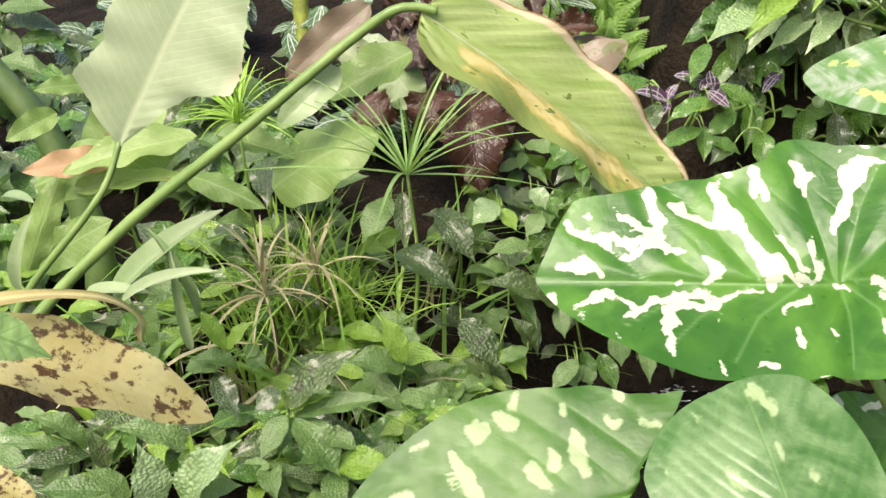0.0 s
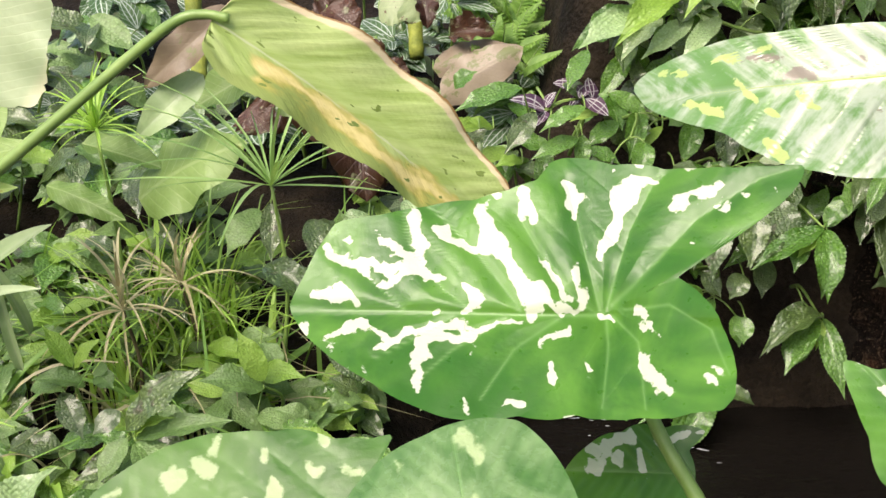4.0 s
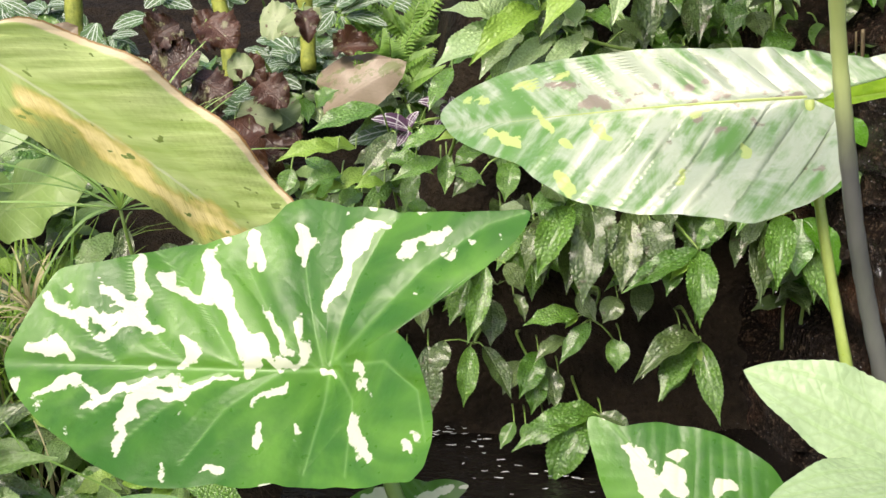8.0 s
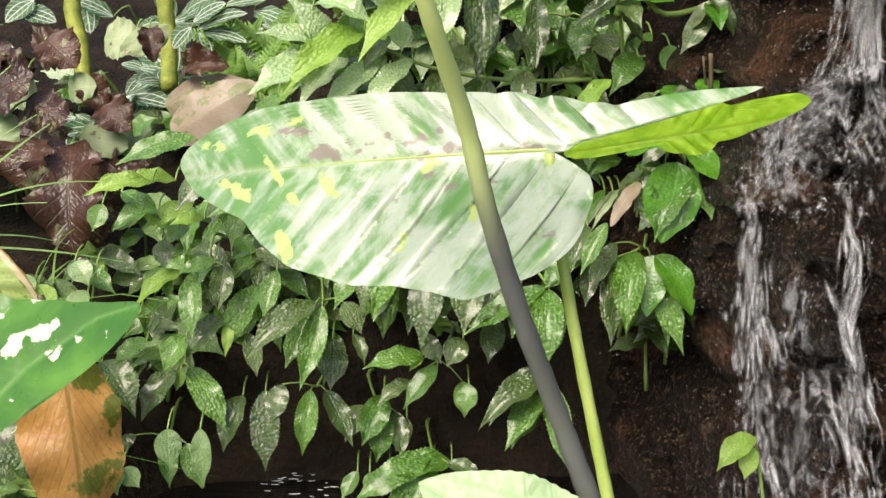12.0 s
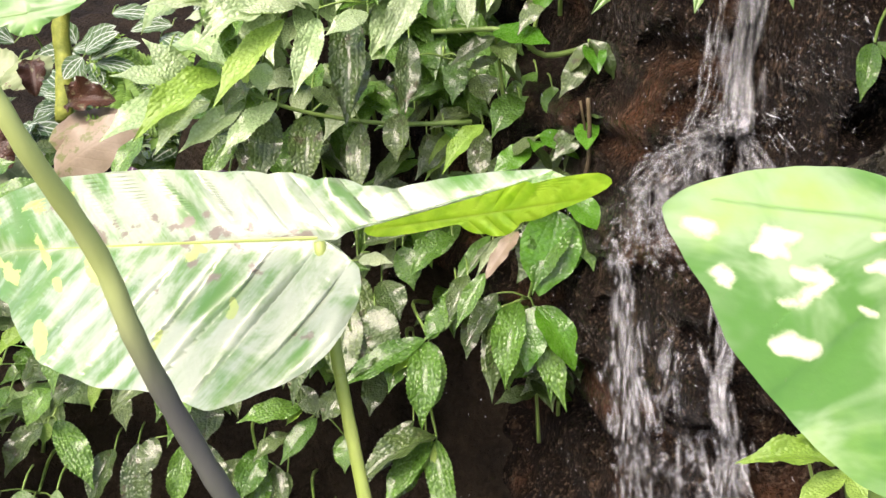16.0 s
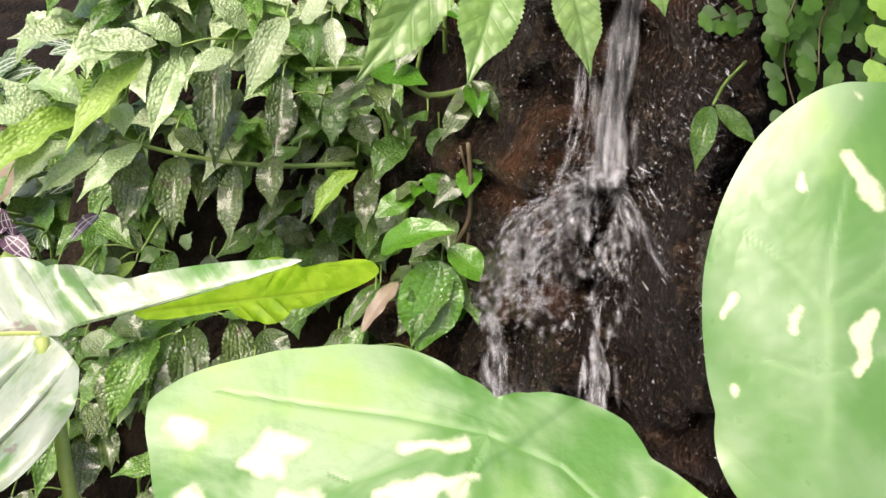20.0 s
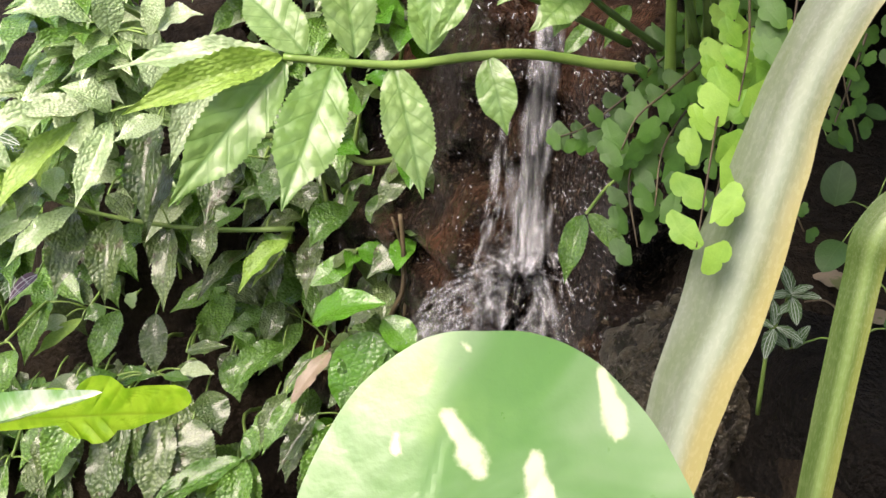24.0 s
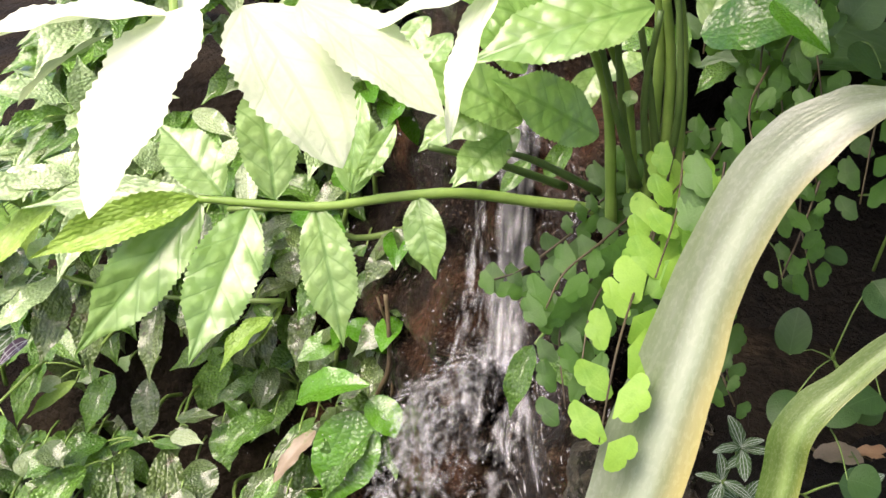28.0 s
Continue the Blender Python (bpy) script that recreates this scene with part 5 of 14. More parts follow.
stroke("cc", -0.2332, 0.0095, -0.2150, 0.0143, 0.0021, 0.0028)
stroke("cc", -0.1625, -0.0255, -0.1581, -0.0334, 0.0028, 0.0028)
stroke("cc", -0.1975, 0.0190, -0.1805, 0.0217, 0.0018, 0.0025)
stroke("cc", -0.0474, -0.0398, -0.0436, -0.0327, 0.0018, 0.0025)
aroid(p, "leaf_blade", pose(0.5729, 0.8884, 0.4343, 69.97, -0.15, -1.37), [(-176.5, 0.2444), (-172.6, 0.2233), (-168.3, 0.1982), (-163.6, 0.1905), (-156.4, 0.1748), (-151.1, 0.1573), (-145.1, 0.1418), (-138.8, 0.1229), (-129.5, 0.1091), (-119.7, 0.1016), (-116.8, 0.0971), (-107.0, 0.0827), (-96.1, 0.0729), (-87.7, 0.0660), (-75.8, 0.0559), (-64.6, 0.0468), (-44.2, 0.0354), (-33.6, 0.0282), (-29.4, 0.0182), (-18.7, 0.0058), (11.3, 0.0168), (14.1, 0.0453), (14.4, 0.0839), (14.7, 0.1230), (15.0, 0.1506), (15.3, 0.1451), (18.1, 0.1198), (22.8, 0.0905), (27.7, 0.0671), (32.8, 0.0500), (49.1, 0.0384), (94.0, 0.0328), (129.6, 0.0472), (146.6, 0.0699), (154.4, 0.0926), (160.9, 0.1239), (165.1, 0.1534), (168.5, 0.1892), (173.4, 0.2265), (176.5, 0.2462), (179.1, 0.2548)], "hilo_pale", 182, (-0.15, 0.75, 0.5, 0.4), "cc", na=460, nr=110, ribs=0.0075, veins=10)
aroid(p, "folded_lobe", pose(0.6746, 0.9507, 0.4282, 69.97, -0.15, -1.37), [(-174.1, 0.0842), (-167.0, 0.0733), (-165.8, 0.0584), (-165.5, 0.0414), (-164.0, 0.0217), (-129.3, 0.0162), (-107.3, 0.0134), (-18.7, 0.0179), (0.8, 0.0360), (7.9, 0.0542), (12.2, 0.0698), (19.3, 0.0653), (23.0, 0.0578), (23.3, 0.0514), (35.3, 0.0282), (134.5, 0.0151), (177.5, 0.0460), (183.8, 0.0716)], "hilo_under", 8, (0.4, 0, 0, -0.3), "", na=200, nr=30, ribs=0.004, label="upturned lobe showing its yellow-green underside")
tube(p, "leaf_stalk", [(0.574, 0.8855, 0.4331), (0.5797, 0.8803, 0.39), (0.5836, 0.871, 0.3648), (0.5921, 0.8593, 0.3185), (0.6073, 0.8376, 0.2454), (0.6155, 0.8237, 0.2077)], 0.003303, 0.004421, "stem_lime", 6, 8)
p = thing("elephant_ear", (0.5955, 0.7268, 0.2323), "tall elephant ear on a stalk turning slate grey downwards", "plant", "variegated elephant ears")
tube(p, "leaf_stalk", [(0.4898, 0.6421, 0.5765), (0.4988, 0.6482, 0.5503), (0.5132, 0.6687, 0.5052), (0.5231, 0.6754, 0.4658), (0.5407, 0.6913, 0.4084), (0.5579, 0.7052, 0.3603), (0.5758, 0.7134, 0.311), (0.5973, 0.7182, 0.2527)], 0.003206, 0.005769, "stalk", 6, 14, "slate-grey stalk, green towards its top")
aroid(p, "leaf_blade", pose(0.4947, 0.6792, 0.5885, 70.07, -0.32, -1.90), [(174.4, 0.1040), (186.1, 0.0825), (199.9, 0.0526), (206.1, 0.0332), (206.4, 0.0209), (207.6, 0.0086), (345.2, 0.0083), (403.8, 0.0345), (441.9, 0.0624), (475.1, 0.0950), (504.4, 0.1158)], "hilo_near", 190, (0, 0.6, 0.6, 0.05), "", na=160, nr=30)
p = thing("elephant_ear", (0.4819, 0.6401, 0.1547), "young elephant ear leaf with white blotches near the water", "plant", "variegated elephant ears")
stroke("f", -0.0344, 0.0420, -0.0276, 0.0258, 0.0031, 0.0044)
stroke("f", -0.0276, 0.0258, -0.0238, 0.0142, 0.0056, 0.0044)
stroke("f", -0.0234, 0.0185, -0.0104, 0.0260, 0.0037, 0.0044)
stroke("f", -0.0104, 0.0260, -0.0070, 0.0173, 0.0044, 0.0031)
stroke("f", 0.0158, 0.0177, 0.0240, 0.0206, 0.0044, 0.0037)
stroke("f", -0.0078, 0.0362, -0.0070, 0.0347, 0.0019, 0.0019)
stroke("f", -0.0501, 0.0548, -0.0488, 0.0542, 0.0016, 0.0016)
stroke("f", 0.0028, 0.0144, 0.0037, 0.0138, 0.0012, 0.0012)
aroid(p, "leaf_blade", pose(0.4600, 0.6527, 0.2474, 70.08, -0.06, -0.80), [(-218.1, 0.0726), (-210.3, 0.0626), (-194.7, 0.0506), (-166.5, 0.0472), (-138.5, 0.0335), (-94.5, 0.0086), (-58.0, 0.0331), (-24.7, 0.0472), (-0.3, 0.0532), (17.9, 0.0549), (32.1, 0.0539), (51.7, 0.0498), (73.5, 0.0498), (97.2, 0.0515), (112.8, 0.0577), (127.3, 0.0637), (130.7, 0.0711), (133.3, 0.0789), (135.9, 0.0808)], "hilo", 130, (-0.3, 0.3, 0.3, 0.05), "f", na=240, nr=60, ribs=0.0004)
tube(p, "leaf_stalk", [(0.4623, 0.6613, 0.2417), (0.4725, 0.6588, 0.206), (0.4819, 0.6401, 0.1547)], 0.003473, 0.004489, "stem_olive", 6, 8)
p = thing("elephant_ear", (0.784, 0.6145, 0.3696), "bright elephant ear leaf close by with cream blotches", "plant", "variegated elephant ears")
stroke("h", -0.0597, -0.0014, -0.0523, 0.0021, 0.0012, 0.0034)
stroke("h", -0.0523, 0.0021, -0.0450, 0.0025, 0.0034, 0.0012)
stroke("h", -0.0523, 0.0021, -0.0483, -0.0019, 0.0030, 0.0012)
stroke("h", -0.0461, -0.0077, -0.0385, -0.0084, 0.0020, 0.0022)
stroke("h", -0.0385, -0.0090, -0.0519, -0.0175, 0.0020, 0.0008)
stroke("h", -0.0268, -0.0055, -0.0185, -0.0068, 0.0010, 0.0026)
stroke("h", -0.0185, -0.0068, -0.0063, -0.0044, 0.0030, 0.0010)
stroke("h", -0.0166, -0.0085, -0.0197, -0.0156, 0.0034, 0.0012)
stroke("h", -0.0096, -0.0061, -0.0086, -0.0094, 0.0022, 0.0010)
stroke("h", -0.0684, -0.0063, -0.0651, -0.0095, 0.0024, 0.0018)
stroke("h", -0.0686, -0.0101, -0.0665, -0.0120, 0.0014, 0.0010)
stroke("h", 0.0005, -0.0238, 0.0064, -0.0270, 0.0030, 0.0036)
stroke("h", 0.0064, -0.0270, 0.0171, -0.0247, 0.0034, 0.0012)
stroke("h", -0.0565, -0.0256, -0.0500, -0.0274, 0.0026, 0.0022)
stroke("h", -0.0195, 0.0040, -0.0094, 0.0033, 0.0010, 0.0008)
stroke("h", -0.0745, 0.0083, -0.0702, 0.0056, 0.0010, 0.0016)
stroke("h", -0.0314, -0.0177, -0.0273, -0.0198, 0.0012, 0.0010)
stroke("h", 0.0325, -0.0096, 0.0332, -0.0109, 0.0016, 0.0016)
stroke("h_vein", -0.0021, 0.0050, -0.0230, 0.0087, 0.0009, 0.0008)
stroke("h_vein", -0.0230, 0.0087, -0.0449, 0.0111, 0.0008, 0.0006)
stroke("h_vein", -0.0449, 0.0111, -0.0655, 0.0140, 0.0006, 0.0004)
stroke("h_vein", -0.0021, 0.0050, -0.0188, -0.0003, 0.0010, 0.0008)
stroke("h_vein", -0.0188, -0.0003, -0.0323, -0.0045, 0.0008, 0.0007)
stroke("h_vein", -0.0323, -0.0045, -0.0459, -0.0127, 0.0007, 0.0006)
stroke("h_vein", -0.0459, -0.0127, -0.0576, -0.0221, 0.0006, 0.0004)
stroke("h_vein", -0.0021, 0.0050, 0.0148, -0.0020, 0.0009, 0.0008)
stroke("h_vein", 0.0148, -0.0020, 0.0305, -0.0153, 0.0008, 0.0005)
stroke("h_vein", -0.0021, 0.0050, -0.0103, -0.0107, 0.0009, 0.0007)
stroke("h_vein", -0.0103, -0.0107, -0.0182, -0.0297, 0.0007, 0.0005)
stroke("h_vein", -0.0323, -0.0045, -0.0377, -0.0026, 0.0005, 0.0003)
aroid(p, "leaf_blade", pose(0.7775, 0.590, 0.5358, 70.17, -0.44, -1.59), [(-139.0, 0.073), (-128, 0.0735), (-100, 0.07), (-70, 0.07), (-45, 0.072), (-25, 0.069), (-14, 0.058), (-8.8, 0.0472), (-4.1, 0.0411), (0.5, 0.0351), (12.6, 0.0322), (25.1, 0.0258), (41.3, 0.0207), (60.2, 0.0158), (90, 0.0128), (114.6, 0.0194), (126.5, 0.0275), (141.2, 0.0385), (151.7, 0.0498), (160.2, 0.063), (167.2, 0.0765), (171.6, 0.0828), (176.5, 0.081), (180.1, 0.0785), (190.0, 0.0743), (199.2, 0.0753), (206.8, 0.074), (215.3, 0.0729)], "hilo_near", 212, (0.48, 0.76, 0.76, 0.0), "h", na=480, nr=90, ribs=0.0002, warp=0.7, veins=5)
tube(p, "leaf_stalk", [(0.7782, 0.6082, 0.5286), (0.7842, 0.6241, 0.4848), (0.7851, 0.6241, 0.4258), (0.784, 0.6145, 0.3696)], 0.003498, 0.004897, "stem", 6, 8)
p = thing("elephant_ear", (0.879, 0.6294, 0.3725), "upright bright elephant ear leaf with small cream flecks", "plant", "variegated elephant ears")
stroke("i", 0.0016, 0.0913, 0.0007, 0.0864, 0.0011, 0.0016)
stroke("i", 0.0122, 0.0955, 0.0148, 0.0885, 0.0018, 0.0029)
stroke("i", 0.0148, 0.0885, 0.0188, 0.0829, 0.0026, 0.0011)
stroke("i", 0.0306, 0.0836, 0.0324, 0.0773, 0.0013, 0.0034)
stroke("i", 0.0324, 0.0773, 0.0359, 0.0731, 0.0029, 0.0011)
stroke("i", 0.0475, 0.1035, 0.0500, 0.0956, 0.0021, 0.0024)
stroke("i", 0.0500, 0.0956, 0.0512, 0.0913, 0.0021, 0.0011)
stroke("i", -0.0225, 0.0568, -0.0227, 0.0541, 0.0011, 0.0011)
stroke("i", -0.0044, 0.0557, -0.0052, 0.0504, 0.0011, 0.0013)
stroke("i", 0.0140, 0.0530, 0.0117, 0.0491, 0.0018, 0.0024)
stroke("i", 0.0117, 0.0491, 0.0093, 0.0412, 0.0024, 0.0011)
stroke("i", 0.0498, 0.0585, 0.0455, 0.0483, 0.0029, 0.0034)
stroke("i", 0.0455, 0.0483, 0.0407, 0.0403, 0.0026, 0.0013)
stroke("i", 0.0506, 0.0347, 0.0549, 0.0373, 0.0021, 0.0024)
stroke("i", -0.0223, 0.0342, -0.0220, 0.0334, 0.0011, 0.0011)
stroke("i", 0.0151, 0.1118, 0.0156, 0.1115, 0.0009, 0.0009)
stroke("i_vein", 0.0004, 0.0240, 0.0010, 0.0393, 0.0021, 0.0023)
stroke("i_vein", 0.0010, 0.0393, 0.0018, 0.0555, 0.0019, 0.0021)
stroke("i_vein", 0.0018, 0.0555, -0.0065, 0.0664, 0.0015, 0.0015)
stroke("i_vein", -0.0065, 0.0664, -0.0165, 0.0747, 0.0011, 0.0010)
stroke("i_vein", 0.0018, 0.0555, 0.0041, 0.0692, 0.0013, 0.0014)
stroke("i_vein", 0.0041, 0.0692, 0.0107, 0.0915, 0.0009, 0.0010)
stroke("i_vein", 0.0018, 0.0555, 0.0157, 0.0635, 0.0015, 0.0015)
stroke("i_vein", 0.0157, 0.0635, 0.0323, 0.0787, 0.0011, 0.0010)
stroke("i_vein", 0.0010, 0.0379, -0.0136, 0.0424, 0.0013, 0.0010)
stroke("i_vein", 0.0010, 0.0379, 0.0184, 0.0450, 0.0013, 0.0010)
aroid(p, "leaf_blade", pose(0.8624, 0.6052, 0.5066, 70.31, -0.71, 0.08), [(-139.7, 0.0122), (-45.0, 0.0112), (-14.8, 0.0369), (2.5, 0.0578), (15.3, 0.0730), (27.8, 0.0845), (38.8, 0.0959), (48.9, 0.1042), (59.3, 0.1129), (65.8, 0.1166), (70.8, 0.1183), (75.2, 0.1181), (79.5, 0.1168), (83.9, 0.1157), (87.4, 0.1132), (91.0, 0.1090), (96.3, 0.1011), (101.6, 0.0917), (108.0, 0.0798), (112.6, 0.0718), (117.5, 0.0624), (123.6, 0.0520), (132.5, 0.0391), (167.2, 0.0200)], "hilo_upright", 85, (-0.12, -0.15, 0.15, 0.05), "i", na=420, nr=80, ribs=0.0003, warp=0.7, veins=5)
tube(p, "leaf_stalk", [(0.866, 0.6202, 0.495), (0.8712, 0.6276, 0.4566), (0.879, 0.6294, 0.3725)], 0.003381, 0.004625, "stem", 6, 8)
p = thing("broad_leaved_herb", (0.6136, 0.6601, 0.2151), "pale green soft-leaved herb at the water's edge", "plant")
tube(p, "stem", [(0.6136, 0.6601, 0.2151), (0.5987, 0.6669, 0.248), (0.5903, 0.6703, 0.2715)], 0.002244, 0.001579, "stem", 6, 8)
leaf(p, "soft", (0.5903, 0.6703, 0.2715), (0.4936, 0.7084, 0.3143), (-0.211, -0.555, 0.93), 1.13)
leaf(p, "soft", (0.5891, 0.6594, 0.2709), (0.4843, 0.6138, 0.2877), (-0.115, -0.473, 1.09), 0.646)
leaf(p, "pilea_young", (0.5966, 0.667, 0.2626), (0.6725, 0.6767, 0.2924), (-0.0902, -0.471, 0.989), 1.31)
leaf(p, "pilea_young", (0.5906, 0.6573, 0.265), (0.6153, 0.6092, 0.2509), (-0.0153, -0.472, 0.991), 1.62)
p = thing("canna_plant", (-0.3711, 0.8967, 0.1397), "canna with one scorched yellowing leaf on a long arching stalk", "plant")
tube(p, "leaf_stalk", [(-0.3711, 0.91, 0.1763), (-0.3274, 0.9282, 0.2265), (-0.2568, 0.9412, 0.2912), (-0.1809, 0.9415, 0.3506), (-0.1231, 0.9477, 0.397), (-0.07569, 0.951, 0.4351), (-0.04292, 0.9488, 0.4583), (-0.02238, 0.9502, 0.4622), (-0.00411, 0.9491, 0.4592)], 0.00583, 0.003653, "stem_olive", 6, 10)
leaf(p, "canna", (-0.018, 0.952, 0.458), (0.232, 0.992, 0.240), (0.35, -0.75, 0.55), 0.48)
p = thing("banana_leaf_plant", (-0.4211, 1.015, 0.1152), "pale banana-like leaf standing on a slim stalk", "plant")
tube(p, "leaf_stalk", [(-0.4211, 1.025, 0.1408), (-0.3904, 1.032, 0.1905), (-0.3388, 1.044, 0.2519), (-0.3174, 1.056, 0.2845), (-0.3057, 1.069, 0.3197)], 0.004353, 0.003206, "stem_olive", 6, 8)
leaf(p, "banana_lobed", (-0.3067, 1.067, 0.3157), (-0.1938, 1.09, 0.520), (0.1, -0.9, 0.43), 1.0)
p = thing("broad_leaved_plant", (-0.2669, 1.651, 0.01824), "clump of broad pale olive leaves, some ragged", "plant")
leaf(p, "olive", (-0.225, 1.47, 0.150), (-0.078, 1.44, 0.232), (0.2, -0.62, 0.75), 1.05)
leaf(p, "olive", (-0.040, 1.52, 0.322), (-0.152, 1.50, 0.262), (-0.1, -0.7, 0.7), 0.86)
leaf(p, "dead_broad", (-0.090, 1.46, 0.392), (-0.198, 1.44, 0.300), (0.2, -0.8, 0.5), 0.62)
leaf(p, "sword_broad", (-0.130, 1.46, 0.312), (-0.210, 1.43, 0.240), (0.2, -0.75, 0.6), 0.8)
leaf(p, "olive", (-0.300, 1.50, 0.215), (-0.190, 1.47, 0.190), (0.1, -0.5, 0.85), 0.6)
leaf(p, "olive", (-0.265, 1.22, 0.285), (-0.405, 1.19, 0.252), (0.1, -0.55, 0.8), 0.5)
leaf(p, "olive", (-0.4572, 1.246, 0.2212), (-0.2801, 1.232, 0.2706), (0.25, -0.722, 0.62), 0.621)
leaf(p, "olive", (-0.3961, 1.3, 0.2252), (-0.3168, 1.304, 0.3239), (0.098, -0.738, 0.613), 1.28)
leaf(p, "olive", (-0.4509, 1.215, 0.1382), (-0.3603, 1.204, 0.1952), (0.284, -0.707, 0.668), 0.822)
leaf(p, "olive", (-0.4635, 1.213, 0.1322), (-0.4158, 1.223, 0.2474), (0.306, -0.703, 0.671), 0.499)
leaf(p, "olive", (-0.4067, 1.224, 0.2212), (-0.2757, 1.202, 0.2472), (-0.00147, -0.728, 0.625), 0.303)
leaf(p, "olive", (-0.3941, 1.284, 0.3281), (-0.4467, 1.253, 0.3285), (0.0883, -0.75, 0.559), 0.677)
leaf(p, "olive", (-0.3308, 1.442, 0.1767), (-0.2242, 1.399, 0.1449), (0.0617, -0.75, 0.62), 0.503)
leaf(p, "olive", (-0.432, 1.274, 0.2984), (-0.4775, 1.234, 0.2764), (0.459, -0.739, 0.575), 0.807)
leaf(p, "peach", (-0.3541, 1.227, 0.259), (-0.4482, 1.193, 0.2529), (0.347, -0.743, 0.606), 0.984)
p = thing("sword_leaf_clump", (-0.3688, 1.196, 0.08475), "clump of grey-green sword leaves", "plant")
leaf(p, "sword", (-0.3546, 1.156, 0.1217), (-0.2287, 1.151, 0.2243), (-0.00658, -0.533, 0.921), 1.12)
leaf(p, "sword", (-0.3372, 1.126, 0.1276), (-0.2287, 1.101, 0.1754), (0.308, -0.533, 0.924), 0.802)
leaf(p, "sword", (-0.385, 1.158, 0.1274), (-0.3021, 1.121, 0.1425), (-0.00413, -0.531, 0.917), 1.01)
leaf(p, "sword", (-0.2635, 1.15, 0.1046), (-0.3068, 1.144, 0.206), (0.182, -0.539, 0.932), 0.661)
leaf(p, "sword", (-0.2675, 1.128, 0.07457), (-0.2821, 1.128, 0.1901), (-0.0606, -0.532, 0.948), 0.565)
leaf(p, "sword", (-0.4626, 1.186, 0.1161), (-0.4391, 1.178, 0.2104), (-0.0453, -0.522, 0.913), 1.25)
leaf(p, "sword", (-0.457, 1.146, 0.2394), (-0.408, 1.106, 0.2461), (0.399, -0.535, 0.868), 1.5)
p = thing("dying_leaf_plant", (-0.363, 0.7173, 0.2318), "yellow dying leaf with dark brown blotches, folded rim", "plant")
leaf(p, "spotted", (-0.3591, 0.7306, 0.2683), (-0.1736, 0.7829, 0.1781), (0.0998, -0.499, 0.926), 0.791)
ribbon(p, "leaf_rim", [(-0.328, 0.7379, 0.2884), (-0.3006, 0.7494, 0.2908), (-0.2718, 0.7688, 0.2854), (-0.2453, 0.7862, 0.2747), (-0.2299, 0.8003, 0.2552), (-0.2283, 0.803, 0.2331)], (0.104, -0.26, 1.11), (0.0102, 0.0082, 0.0061, 0.0061, 0.0082, 0.0020), "rim", 8, 6, 0.15, 0.0)
leaf(p, "branch_leaf", (-0.3162, 0.6623, 0.3146), (-0.2477, 0.6715, 0.2814), (0.0987, -0.505, 0.917), 1.11)
leaf(p, "spotted", (-0.328, 0.7, 0.1843), (-0.2775, 0.6907, 0.1588), (0.465, -0.479, 0.984), 1.02)
p = thing("dead_leaf", (0.2665, 0.8817, 0.166), "dead orange-brown leaf hanging below an elephant ear", "leaf")
tube(p, "leaf_stalk", [(0.236, 0.955, 0.315), (0.241, 0.952, 0.30), (0.248, 0.9458, 0.2822)], 0.0026, 0.0022, "stem_brown", 4, 6)
leaf(p, "orange", (0.248, 0.9458, 0.2822), (0.2704, 0.8868, 0.1803), (0.445, -0.789, 0.558), 0.925)
p = thing("strap_leaf_plant", (1.095, 0.8535, 0.6532), "long strap leaves fading from grey-green to yellow", "plant")
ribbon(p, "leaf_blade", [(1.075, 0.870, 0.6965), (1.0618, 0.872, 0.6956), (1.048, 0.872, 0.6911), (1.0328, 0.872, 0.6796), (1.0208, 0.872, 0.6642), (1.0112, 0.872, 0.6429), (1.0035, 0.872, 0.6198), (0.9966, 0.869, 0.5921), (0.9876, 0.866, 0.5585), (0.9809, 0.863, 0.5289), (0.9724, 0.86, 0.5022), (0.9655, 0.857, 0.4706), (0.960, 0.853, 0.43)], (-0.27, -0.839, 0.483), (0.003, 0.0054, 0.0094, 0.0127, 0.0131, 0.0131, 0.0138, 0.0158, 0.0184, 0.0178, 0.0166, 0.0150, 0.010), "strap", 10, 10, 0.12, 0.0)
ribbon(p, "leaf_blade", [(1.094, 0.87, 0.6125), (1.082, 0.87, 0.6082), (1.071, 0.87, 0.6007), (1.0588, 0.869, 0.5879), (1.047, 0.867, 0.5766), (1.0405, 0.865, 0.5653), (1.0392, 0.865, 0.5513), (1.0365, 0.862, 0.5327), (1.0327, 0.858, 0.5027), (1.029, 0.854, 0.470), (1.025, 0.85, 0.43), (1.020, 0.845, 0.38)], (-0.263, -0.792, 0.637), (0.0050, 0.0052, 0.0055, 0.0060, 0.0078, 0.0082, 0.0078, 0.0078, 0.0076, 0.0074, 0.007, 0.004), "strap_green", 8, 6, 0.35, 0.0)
leaf(p, "round", (1.154, 1.077, 0.6697), (1.02, 1.086, 0.6668), (-0.297, -0.57, 0.698), 0.315)
p = thing("toothed_leaf_shrub", (1.004, 1.045, 0.5766), "green shrub branch with drooping toothed leaves", "plant")
tube(p, "branch", [(1.004, 1.045, 0.5766), (0.9727, 1.026, 0.6021), (0.9362, 1.016, 0.6098), (0.9009, 1.006, 0.6157), (0.8696, 0.9968, 0.615), (0.8393, 0.986, 0.6125), (0.8092, 0.9798, 0.6141), (0.7795, 0.9742, 0.6173)], 0.00342, 0.001938, "stem", 6, 8, "arching green branch")
leaf(p, "branch_leaf", (0.7805, 0.9761, 0.6164), (0.7269, 0.9393, 0.5493), (0.412, -0.8, 0.475), 0.757)
